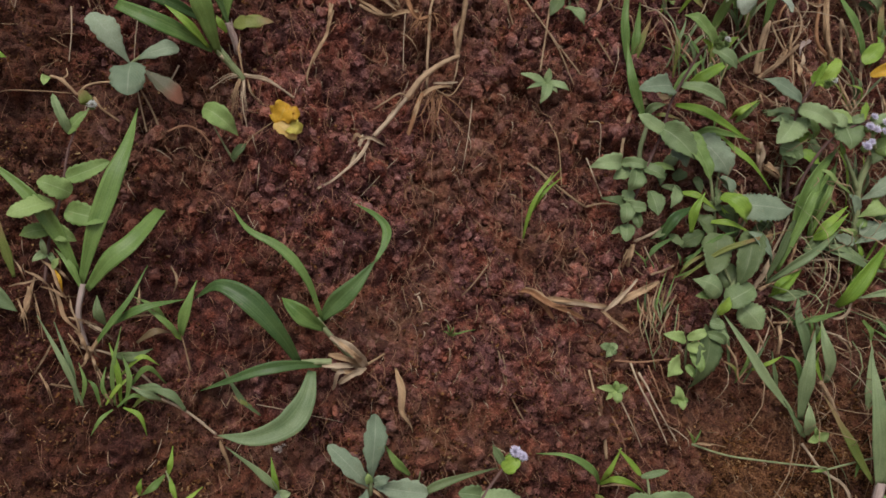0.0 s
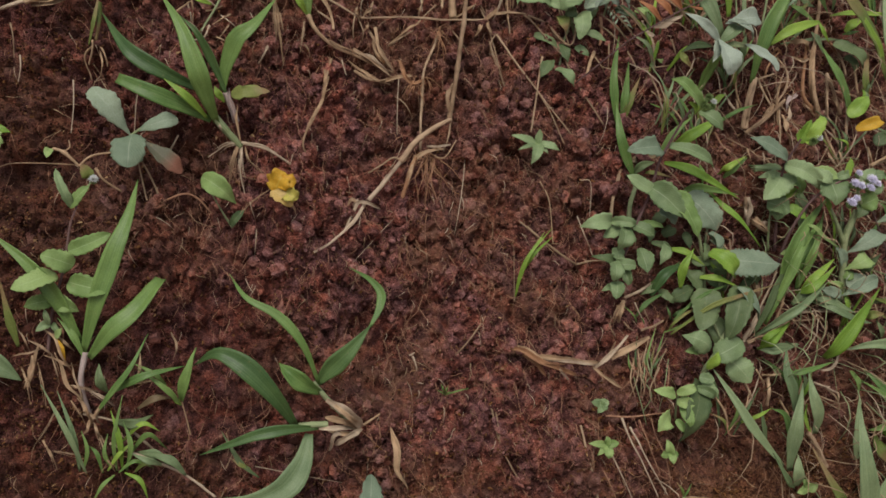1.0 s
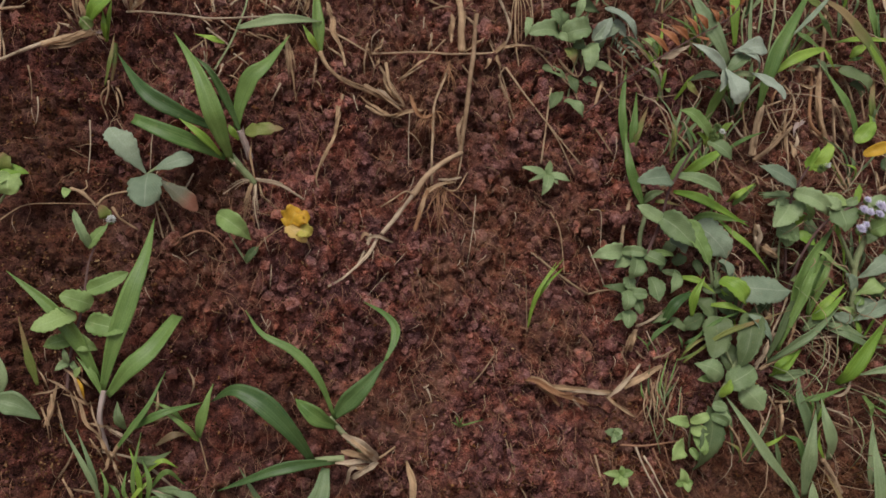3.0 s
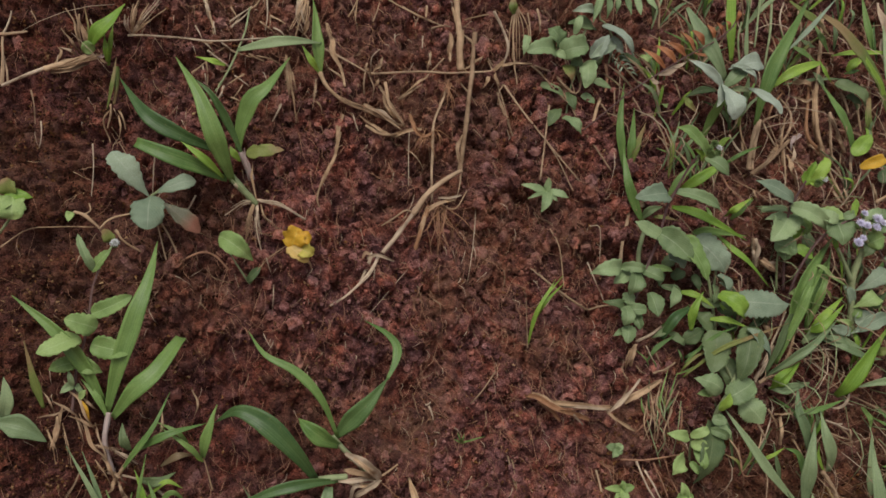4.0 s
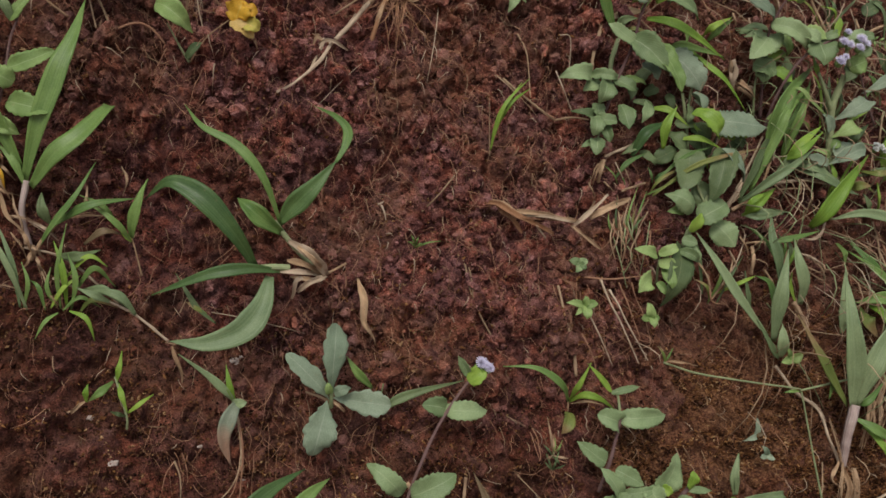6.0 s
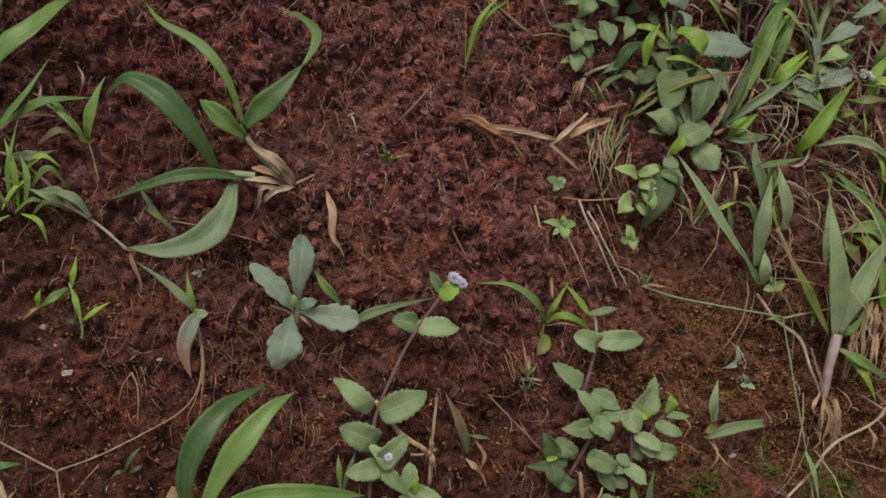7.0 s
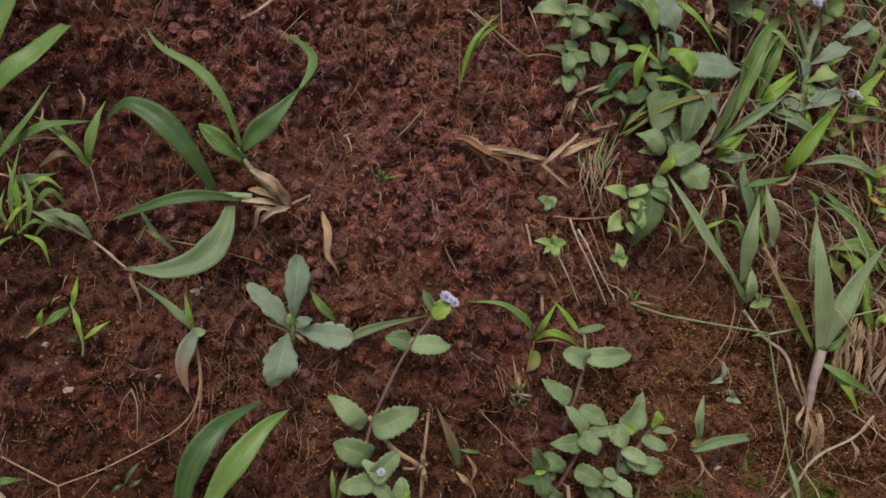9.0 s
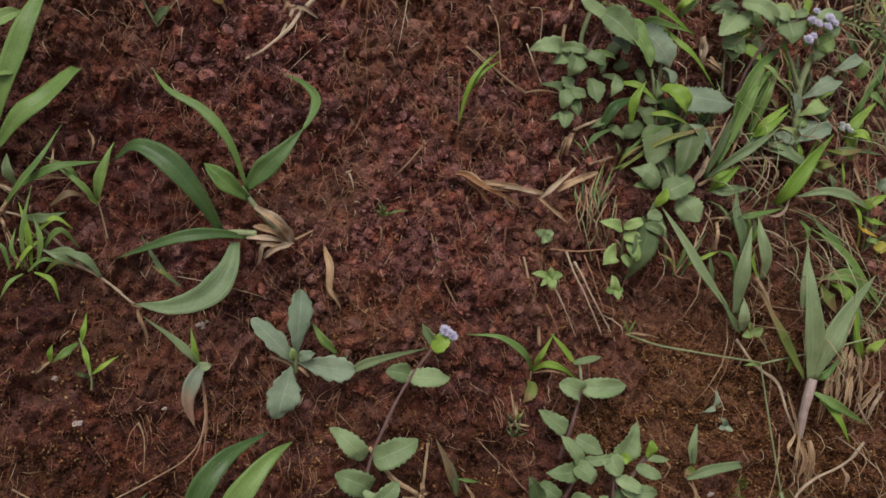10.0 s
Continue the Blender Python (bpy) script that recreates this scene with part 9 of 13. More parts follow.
p = plant("seedling", 0.1795, -0.1846, "tiny pale seedling on bare mossy earth", "seedling")
leaf(p, (0.1767, -0.1828, 0.0040), (0.1770, -0.1734, 0.0080), 0.0044, "grey")
leaf(p, (0.1767, -0.1831, 0.0040), (0.1660, -0.1849, 0.0080), 0.0035, "grey")
leaf(p, (0.1773, -0.1831, 0.0040), (0.1809, -0.1824, 0.0060), 0.0023, "brownish")

p = plant("seedling", 0.1853, -0.1964, "withered grey seedling on mossy earth", "seedling")
leaf(p, (0.1826, -0.1952, 0.0030), (0.1790, -0.1893, 0.0060), 0.0035, "grey")
leaf(p, (0.1826, -0.1952, 0.0030), (0.1766, -0.1953, 0.0060), 0.0035, "grey")
leaf(p, (0.1826, -0.1952, 0.0030), (0.1862, -0.1979, 0.0060), 0.0035, "grey")
leaf(p, (0.1826, -0.1952, 0.0030), (0.1823, -0.1920, 0.0060), 0.0035, "grey")

p = plant("seedling", 0.2121, -0.1425, "pair of round pale leaves by a grass stem", "seedling")
leaf(p, (0.2061, -0.1435, 0.0060), (0.2124, -0.1407, 0.0100), 0.0059, "pale", teeth=0)
leaf(p, (0.2055, -0.1431, 0.0060), (0.1970, -0.1440, 0.0100), 0.0051, "pale", teeth=0)
leaf(p, (0.2054, -0.1418, 0.0060), (0.2026, -0.1363, 0.0100), 0.0039, "pale", teeth=0)

p = plant("grass_tuft", 0.2022, -0.1427, "short grass shoot among the tall weeds", "grass")
blade(p, [(0.2001, -0.1421, 0.0040), (0.1901, -0.1349, 0.0120), (0.1831, -0.1185, 0.0120)], 0.0050, "dull")
blade(p, [(0.2012, -0.1413, 0.0040), (0.1982, -0.1322, 0.0120), (0.1996, -0.1226, 0.0120)], 0.0074, "bluish")
blade(p, [(0.2876, -0.1660, 0.0040), (0.2794, -0.1539, 0.0100), (0.2807, -0.1404, 0.0100)], 0.0059, "bright")
blade(p, [(0.2812, -0.1536, 0.0040), (0.2818, -0.1405, 0.0100), (0.2821, -0.1269, 0.0100)], 0.0072, "dull")

p = plant("grass_tuft", 0.3002, -0.0668, "grass blades and dry straw at the bank edge", "grass")
blade(p, [(0.3062, -0.0678, 0.0040), (0.2746, -0.0616, 0.0160), (0.2432, -0.0630, 0.0140)], 0.0060, "bluish")
blade(p, [(0.3083, -0.1349, 0.0040), (0.2741, -0.1004, 0.0140), (0.2521, -0.0828, 0.0140)], 0.0059, "green")
blade(p, [(0.2989, -0.0392, 0.0040), (0.2943, -0.0210, 0.0140), (0.3151, -0.0036, 0.0160)], 0.0082, "bright")
blade(p, [(0.2777, -0.0356, 0.0040), (0.2897, -0.0351, 0.0140), (0.3153, -0.0386, 0.0140)], 0.0047, "dull")
blade(p, [(0.3002, -0.1309, 0.0040), (0.2759, -0.1140, 0.0140), (0.2547, -0.1140, 0.0100)], 0.0098, "green")
stem(p, [(0.2854, -0.0775, 0.0020), (0.2894, -0.1028, 0.0050), (0.2942, -0.1269, 0.0020)], 0.00068, "straw", 0.00045, name="stalk")
stem(p, [(0.2816, -0.0492, 0.0020), (0.2838, -0.0729, 0.0050), (0.2867, -0.0951, 0.0020)], 0.00068, "straw", 0.00045, name="stalk")
stem(p, [(0.3099, -0.0131, 0.0020), (0.2951, -0.0323, 0.0050), (0.2816, -0.0492, 0.0020)], 0.00071, "straw", 0.00048, name="stalk")
stem(p, [(0.2701, -0.0667, 0.0020), (0.2853, -0.0765, 0.0050), (0.3016, -0.0851, 0.0020)], 0.00067, "straw", 0.00045, name="stalk")
stem(p, [(0.2820, -0.1468, 0.0020), (0.2709, -0.1599, 0.0050), (0.2607, -0.1723, 0.0020)], 0.00067, "straw", 0.00045, name="stalk")
stem(p, [(0.2906, -0.1474, 0.0020), (0.2775, -0.1705, 0.0050), (0.2656, -0.1928, 0.0020)], 0.00068, "straw", 0.00045, name="stalk")

p = plant("grass_tuft", 0.2751, -0.1734, "hanging dry straw and rootlets at the bank edge", "dead grass")
fray(p, [(0.2617, -0.1698, 0.0040), (0.2536, -0.1851, 0.0080), (0.2526, -0.2008, 0.0020)], 0.0068, "husk", 9)
fray(p, [(0.2692, -0.1704, 0.0040), (0.2610, -0.1858, 0.0080), (0.2582, -0.2014, 0.0020)], 0.0046, "straw", 9)
fray(p, [(0.2775, -0.1711, 0.0040), (0.2691, -0.1865, 0.0080), (0.2669, -0.2022, 0.0020)], 0.0061, "husk", 9)
fray(p, [(0.2859, -0.1718, 0.0040), (0.2774, -0.1873, 0.0080), (0.2756, -0.2031, 0.0020)], 0.0039, "straw", 9)

p = plant("weed", 0.3097, 0.0170, "grey-green weed with broad spoon-shaped leaves", "weed")
leaf(p, (0.2832, 0.0153, 0.0140), (0.3027, 0.0249, 0.0200), 0.0083, "grey", bulge=1.2, teeth=0)
leaf(p, (0.3054, 0.0131, 0.0120), (0.3067, 0.0232, 0.0180), 0.0075, "pale", teeth=0)
stem(p, [(0.3055, 0.0062, 0.0010), (0.3013, 0.0118, 0.0080), (0.2970, 0.0180, 0.0120)], 0.00071, "stem")

p = plant("grass_tuft", 0.3182, -0.0090, "narrow grass blades with dead straw at the bank edge", "grass")
blade(p, [(0.3330, -0.0094, 0.0060), (0.3146, -0.0014, 0.0160), (0.3105, 0.0036, 0.0100)], 0.0086, "green")
blade(p, [(0.2993, -0.0169, 0.0060), (0.3015, -0.0058, 0.0160), (0.3184, 0.0120, 0.0160)], 0.0051, "green")
blade(p, [(0.2909, -0.0263, 0.0060), (0.2932, -0.0261, 0.0180), (0.2991, -0.0292, 0.0200), (0.3121, -0.0338, 0.0100)], 0.0067, "bright")
blade(p, [(0.3034, 0.0156, 0.0040), (0.2973, 0.0225, 0.0100), (0.2937, 0.0288, 0.0100)], 0.0048, "green")
blade(p, [(0.3144, 0.0300, 0.0040), (0.3073, 0.0368, 0.0100), (0.3031, 0.0444, 0.0100)], 0.0071, "dull")
blade(p, [(0.3230, 0.0054, 0.0040), (0.3248, 0.0140, 0.0100), (0.3317, 0.0289, 0.0120)], 0.0050, "green")
blade(p, [(0.3134, -0.0049, 0.0040), (0.3136, 0.0036, 0.0100), (0.3249, 0.0172, 0.0120)], 0.0044, "green")
blade(p, [(0.3378, 0.0068, 0.0040), (0.3233, 0.0049, 0.0100), (0.3233, 0.0049, 0.0100)], 0.0049, "turning")
stem(p, [(0.3208, 0.0302, 0.0040), (0.3281, 0.0407, 0.0080), (0.3430, 0.0498, 0.0060)], 0.00102, "straw", 0.00076, name="stalk")
stem(p, [(0.2964, 0.0549, 0.0040), (0.3075, 0.0596, 0.0080), (0.3212, 0.0642, 0.0060)], 0.00125, "husk", 0.00084, name="stalk")
stem(p, [(0.3252, 0.0257, 0.0020), (0.3326, 0.0363, 0.0060), (0.3410, 0.0451, 0.0040)], 0.00068, "straw", 0.00051, name="stalk")
stem(p, [(0.3012, -0.0146, 0.0020), (0.3004, -0.0055, 0.0060), (0.3064, 0.0053, 0.0040)], 0.00082, "straw", 0.00057, name="stalk")
blade(p, [(0.3217, 0.0551, 0.0040), (0.3280, 0.0517, 0.0100), (0.3428, 0.0484, 0.0060)], 0.0090, "husk", name="dry_leaf")

p = plant("fern_sprig", 0.3002, 0.0559, "small yellow-green fern sprig with tiny leaflets", "fern")
stem(p, [(0.2791, 0.0474, 0.0200), (0.2823, 0.0418, 0.0300), (0.2909, 0.0363, 0.0340), (0.3051, 0.0302, 0.0300)], 0.00065, "stem", 0.00036, name="stalk")
blade(p, [(0.2736, 0.0428, 0.0300), (0.2737, 0.0439, 0.0320), (0.2760, 0.0455, 0.0320)], 0.0019, "pale", name="leaflet")
blade(p, [(0.2736, 0.0428, 0.0300), (0.2729, 0.0407, 0.0310), (0.2742, 0.0394, 0.0300)], 0.0019, "pale", name="leaflet")
blade(p, [(0.2775, 0.0427, 0.0300), (0.2776, 0.0439, 0.0320), (0.2799, 0.0453, 0.0320)], 0.0018, "pale", name="leaflet")
blade(p, [(0.2775, 0.0427, 0.0300), (0.2768, 0.0406, 0.0310), (0.2782, 0.0393, 0.0300)], 0.0018, "pale", name="leaflet")
blade(p, [(0.2814, 0.0423, 0.0300), (0.2815, 0.0435, 0.0320), (0.2838, 0.0447, 0.0320)], 0.0017, "pale", name="leaflet")
blade(p, [(0.2814, 0.0423, 0.0300), (0.2807, 0.0402, 0.0310), (0.2821, 0.0389, 0.0300)], 0.0017, "pale", name="leaflet")
blade(p, [(0.2853, 0.0415, 0.0300), (0.2853, 0.0427, 0.0320), (0.2876, 0.0438, 0.0320)], 0.0016, "pale", name="leaflet")
blade(p, [(0.2853, 0.0415, 0.0300), (0.2846, 0.0394, 0.0310), (0.2859, 0.0381, 0.0300)], 0.0016, "pale", name="leaflet")
blade(p, [(0.2891, 0.0404, 0.0300), (0.2891, 0.0416, 0.0320), (0.2914, 0.0425, 0.0320)], 0.0015, "pale", name="leaflet")
blade(p, [(0.2891, 0.0404, 0.0300), (0.2884, 0.0382, 0.0310), (0.2897, 0.0369, 0.0300)], 0.0015, "pale", name="leaflet")
blade(p, [(0.2929, 0.0388, 0.0300), (0.2929, 0.0400, 0.0320), (0.2951, 0.0408, 0.0320)], 0.0014, "pale", name="leaflet")
blade(p, [(0.2929, 0.0388, 0.0300), (0.2921, 0.0367, 0.0310), (0.2935, 0.0354, 0.0300)], 0.0014, "pale", name="leaflet")
blade(p, [(0.2966, 0.0369, 0.0300), (0.2966, 0.0382, 0.0320), (0.2988, 0.0388, 0.0320)], 0.0013, "pale", name="leaflet")
blade(p, [(0.2966, 0.0369, 0.0300), (0.2958, 0.0348, 0.0310), (0.2972, 0.0335, 0.0300)], 0.0013, "pale", name="leaflet")
blade(p, [(0.3003, 0.0347, 0.0300), (0.3003, 0.0359, 0.0320), (0.3025, 0.0364, 0.0320)], 0.0012, "pale", name="leaflet")
blade(p, [(0.3003, 0.0347, 0.0300), (0.2995, 0.0325, 0.0310), (0.3009, 0.0312, 0.0300)], 0.0012, "pale", name="leaflet")
blade(p, [(0.3039, 0.0320, 0.0300), (0.3039, 0.0332, 0.0320), (0.3061, 0.0336, 0.0320)], 0.0010, "pale", name="leaflet")
blade(p, [(0.3039, 0.0320, 0.0300), (0.3031, 0.0299, 0.0310), (0.3045, 0.0286, 0.0300)], 0.0010, "pale", name="leaflet")

p = plant("seed_head", 0.2996, -0.0217, "withered grey bud cluster on a thin stem", "weed")
flower(p, (0.2841, -0.0194, 0.0160), 0.0020, "white")
flower(p, (0.2877, -0.0207, 0.0160), 0.0020, "white")
flower(p, (0.2896, -0.0231, 0.0160), 0.0020, "white")
flower(p, (0.2830, -0.0219, 0.0160), 0.0020, "white")
leaf(p, (0.2938, -0.0229, 0.0100), (0.2957, -0.0252, 0.0140), 0.0052, "grey")

p = plant("grass_tuft", 0.2968, -0.0629, "mixed fresh and yellow grass blades at the bank edge", "grass")
blade(p, [(0.2792, -0.0330, 0.0060), (0.2843, -0.0370, 0.0160), (0.3042, -0.0344, 0.0140)], 0.0047, "turning")
blade(p, [(0.2890, -0.0596, 0.0040), (0.2834, -0.0523, 0.0120), (0.2846, -0.0419, 0.0120)], 0.0032, "bright")
blade(p, [(0.2991, -0.0730, 0.0040), (0.3007, -0.0691, 0.0140), (0.3154, -0.0641, 0.0140)], 0.0071, "bright")
blade(p, [(0.3018, -0.0756, 0.0040), (0.3003, -0.0807, 0.0140), (0.3126, -0.0834, 0.0120)], 0.0052, "bright")
blade(p, [(0.2956, -0.0803, 0.0040), (0.2952, -0.0863, 0.0120), (0.3065, -0.0906, 0.0100)], 0.0035, "yellow")
blade(p, [(0.2814, -0.0593, 0.0040), (0.2786, -0.0538, 0.0080), (0.2766, -0.0476, 0.0080)], 0.0057, "dull")
leaf(p, (0.3124, -0.0601, 0.0100), (0.3164, -0.0535, 0.0140), 0.0079, "grey")
leaf(p, (0.3053, -0.0955, 0.0080), (0.3096, -0.1011, 0.0120), 0.0077, "lime")
leaf(p, (0.2998, -0.0915, 0.0080), (0.3045, -0.0947, 0.0120), 0.0047, "pale")
stem(p, [(0.2890, -0.0721, 0.0010), (0.2907, -0.0869, 0.0040), (0.2987, -0.1013, 0.0020)], 0.00082, "root", 0.00062, name="stalk")
stem(p, [(0.3034, -0.0354, 0.0010), (0.3031, -0.0487, 0.0040), (0.3073, -0.0636, 0.0020)], 0.00126, "root", 0.00070, name="stalk")
stem(p, [(0.3172, -0.0331, 0.0010), (0.3115, -0.0451, 0.0040), (0.3133, -0.0600, 0.0020)], 0.00085, "root", 0.00057, name="stalk")

p = plant("dead_grass", 0.2860, -0.1674, "clump of hanging dead straw and brown leaves", "dead grass")
fray(p, [(0.2771, -0.1558, 0.0050), (0.2665, -0.1643, 0.0100), (0.2597, -0.1837, 0.0030)], 0.0046, "husk", 11)
fray(p, [(0.2815, -0.1562, 0.0050), (0.2727, -0.1672, 0.0100), (0.2733, -0.1816, 0.0030)], 0.0060, "husk", 11)
fray(p, [(0.2839, -0.1600, 0.0050), (0.2789, -0.1701, 0.0100), (0.2755, -0.1865, 0.0030)], 0.0041, "straw", 11)
fray(p, [(0.2883, -0.1604, 0.0050), (0.2851, -0.1683, 0.0100), (0.2816, -0.1860, 0.0030)], 0.0030, "straw", 11)
fray(p, [(0.2952, -0.1646, 0.0050), (0.2891, -0.1758, 0.0100), (0.2864, -0.1841, 0.0030)], 0.0019, "straw", 11)
fray(p, [(0.2970, -0.1815, 0.0050), (0.2826, -0.1893, 0.0090), (0.2716, -0.2014, 0.0030)], 0.0056, "straw", 11)
fray(p, [(0.2999, -0.1866, 0.0050), (0.2863, -0.1944, 0.0090), (0.2842, -0.2064, 0.0030)], 0.0036, "pale_straw", 11)
fray(p, [(0.2714, -0.1600, 0.0040), (0.2637, -0.1710, 0.0080), (0.2655, -0.1855, 0.0020)], 0.0021, "straw", 11)
fray(p, [(0.2790, -0.1868, 0.0040), (0.2779, -0.1971, 0.0080), (0.2918, -0.2121, 0.0020)], 0.0019, "pale_straw", 11)
fray(p, [(0.2743, -0.1603, 0.0040), (0.2720, -0.1695, 0.0080), (0.2717, -0.1791, 0.0020)], 0.0019, "pale_straw", 11)
blade(p, [(0.2616, -0.1164, 0.0060), (0.2556, -0.1250, 0.0160), (0.2637, -0.1360, 0.0140)], 0.0107, "turning")
blade(p, [(0.2677, -0.1156, 0.0060), (0.2684, -0.1237, 0.0180), (0.2734, -0.1381, 0.0180), (0.2785, -0.1630, 0.0100)], 0.0069, "bright")
blade(p, [(0.2889, -0.1628, 0.0040), (0.2891, -0.1592, 0.0120), (0.3006, -0.1543, 0.0120)], 0.0070, "bright")
stem(p, [(0.2916, -0.1401, 0.0020), (0.2925, -0.1475, 0.0060), (0.2860, -0.1553, 0.0020)], 0.00032, "straw", 0.00024, name="stalk")
stem(p, [(0.2944, -0.1417, 0.0020), (0.2943, -0.1498, 0.0060), (0.2909, -0.1570, 0.0020)], 0.00032, "straw", 0.00024, name="stalk")
stem(p, [(0.2971, -0.1434, 0.0020), (0.2960, -0.1521, 0.0060), (0.2959, -0.1586, 0.0020)], 0.00032, "straw", 0.00024, name="stalk")
stem(p, [(0.2999, -0.1451, 0.0020), (0.2978, -0.1544, 0.0060), (0.3008, -0.1603, 0.0020)], 0.00032, "straw", 0.00024, name="stalk")
stem(p, [(0.3028, -0.1468, 0.0020), (0.2995, -0.1568, 0.0060), (0.3058, -0.1619, 0.0020)], 0.00032, "straw", 0.00024, name="stalk")

p = plant("pinnate_weed", 0.1199, 0.1770, "weed with a pinnate leaf of narrow grey-green leaflets", "weed")
leaf(p, (0.1070, 0.1941, 0.0220), (0.0981, 0.1769, 0.0240), 0.0045, "leaf", teeth=0)
leaf(p, (0.1110, 0.1941, 0.0220), (0.1083, 0.1798, 0.0240), 0.0045, "leaf", teeth=0)
leaf(p, (0.1178, 0.1954, 0.0220), (0.1154, 0.1829, 0.0240), 0.0045, "leaf", teeth=0)
leaf(p, (0.1251, 0.1954, 0.0220), (0.1251, 0.1818, 0.0240), 0.0046, "leaf", teeth=0)
leaf(p, (0.1318, 0.1954, 0.0220), (0.1317, 0.1818, 0.0240), 0.0046, "leaf", teeth=0)
leaf(p, (0.1386, 0.1954, 0.0220), (0.1437, 0.1847, 0.0240), 0.0046, "leaf", teeth=0)
leaf(p, (0.0888, 0.1735, 0.0160), (0.0926, 0.1843, 0.0200), 0.0052, "leaf", teeth=0)
leaf(p, (0.1026, 0.1877, 0.0180), (0.0879, 0.1868, 0.0200), 0.0061, "grey", teeth=0)
leaf(p, (0.1117, 0.1755, 0.0180), (0.1246, 0.1564, 0.0220), 0.0061, "grey", teeth=0)
leaf(p, (0.1128, 0.1659, 0.0180), (0.0945, 0.1560, 0.0200), 0.0080, "grey", teeth=0)
stem(p, [(0.1160, 0.1591, 0.0020), (0.1162, 0.1691, 0.0120), (0.1102, 0.1781, 0.0180), (0.1053, 0.1823, 0.0200), (0.1096, 0.1941, 0.0220)], 0.00065, "stem")
blade(p, [(0.1138, 0.1645, 0.0140), (0.1161, 0.1642, 0.0160), (0.1215, 0.1628, 0.0140)], 0.0014, "grey", name="leaflet")
blade(p, [(0.1152, 0.1616, 0.0140), (0.1175, 0.1614, 0.0160), (0.1227, 0.1600, 0.0140)], 0.0014, "grey", name="leaflet")
blade(p, [(0.1166, 0.1588, 0.0140), (0.1189, 0.1585, 0.0160), (0.1238, 0.1571, 0.0140)], 0.0014, "grey", name="leaflet")
blade(p, [(0.1180, 0.1560, 0.0140), (0.1203, 0.1557, 0.0160), (0.1249, 0.1543, 0.0140)], 0.0014, "grey", name="leaflet")
blade(p, [(0.1193, 0.1531, 0.0140), (0.1216, 0.1529, 0.0160), (0.1260, 0.1514, 0.0140)], 0.0014, "grey", name="leaflet")
blade(p, [(0.1207, 0.1503, 0.0140), (0.1230, 0.1501, 0.0160), (0.1271, 0.1486, 0.0140)], 0.0014, "grey", name="leaflet")
blade(p, [(0.1221, 0.1475, 0.0140), (0.1244, 0.1472, 0.0160), (0.1283, 0.1458, 0.0140)], 0.0014, "grey", name="leaflet")
blade(p, [(0.1137, 0.1638, 0.0140), (0.1118, 0.1607, 0.0140), (0.1124, 0.1583, 0.0120)], 0.0014, "grey", name="leaflet")
blade(p, [(0.1151, 0.1610, 0.0140), (0.1131, 0.1578, 0.0140), (0.1137, 0.1557, 0.0120)], 0.0014, "grey", name="leaflet")
blade(p, [(0.1165, 0.1582, 0.0140), (0.1143, 0.1550, 0.0140), (0.1150, 0.1531, 0.0120)], 0.0014, "grey", name="leaflet")
blade(p, [(0.1179, 0.1553, 0.0140), (0.1156, 0.1522, 0.0140), (0.1163, 0.1506, 0.0120)], 0.0014, "grey", name="leaflet")
blade(p, [(0.1192, 0.1525, 0.0140), (0.1168, 0.1494, 0.0140), (0.1176, 0.1480, 0.0120)], 0.0014, "grey", name="leaflet")
leaf(p, (0.1339, 0.1564, 0.0140), (0.1419, 0.1580, 0.0160), 0.0044, "pale")
leaf(p, (0.1314, 0.1577, 0.0140), (0.1376, 0.1529, 0.0160), 0.0040, "pale")
leaf(p, (0.1483, 0.1301, 0.0040), (0.1501, 0.1268, 0.0060), 0.0048, "pale")
stem(p, [(0.1143, 0.1583, 0.0010), (0.1112, 0.1455, 0.0040), (0.1096, 0.1395, 0.0030)], 0.00103, "root", 0.00077)
stem(p, [(0.1060, 0.1356, 0.0020), (0.0989, 0.1236, 0.0060), (0.0953, 0.1135, 0.0030)], 0.00118, "husk", 0.00095)

p = plant("dead_grass", 0.0576, 0.1959, "orange-brown dead grass stems hanging at the top", "dead grass")
stem(p, [(0.0556, 0.1956, 0.0060), (0.0502, 0.1807, 0.0080), (0.0481, 0.1628, 0.0030)], 0.00041, "husk", 0.00030, name="stalk")
stem(p, [(0.0560, 0.1956, 0.0060), (0.0524, 0.1807, 0.0080), (0.0503, 0.1627, 0.0030)], 0.00041, "husk", 0.00030, name="stalk")
stem(p, [(0.0563, 0.1956, 0.0060), (0.0539, 0.1807, 0.0080), (0.0533, 0.1627, 0.0030)], 0.00041, "husk", 0.00030, name="stalk")
stem(p, [(0.0567, 0.1956, 0.0060), (0.0557, 0.1807, 0.0080), (0.0551, 0.1626, 0.0030)], 0.00041, "husk", 0.00030, name="stalk")
stem(p, [(0.0573, 0.1956, 0.0060), (0.0585, 0.1806, 0.0080), (0.0579, 0.1626, 0.0030)], 0.00041, "husk", 0.00030, name="stalk")
stem(p, [(0.0579, 0.1956, 0.0060), (0.0616, 0.1806, 0.0080), (0.0611, 0.1625, 0.0030)], 0.00041, "husk", 0.00030, name="stalk")
blade(p, [(0.0537, 0.1902, 0.0080), (0.0525, 0.1940, 0.0120), (0.0530, 0.2003, 0.0120)], 0.0064, "turning")
stem(p, [(0.0721, 0.1957, 0.0030), (0.0705, 0.1854, 0.0070), (0.0715, 0.1789, 0.0030)], 0.00089, "straw", 0.00063, name="stalk")
stem(p, [(0.0652, 0.1932, 0.0030), (0.0633, 0.1779, 0.0070), (0.0638, 0.1662, 0.0030)], 0.00052, "straw", 0.00036, name="stalk")
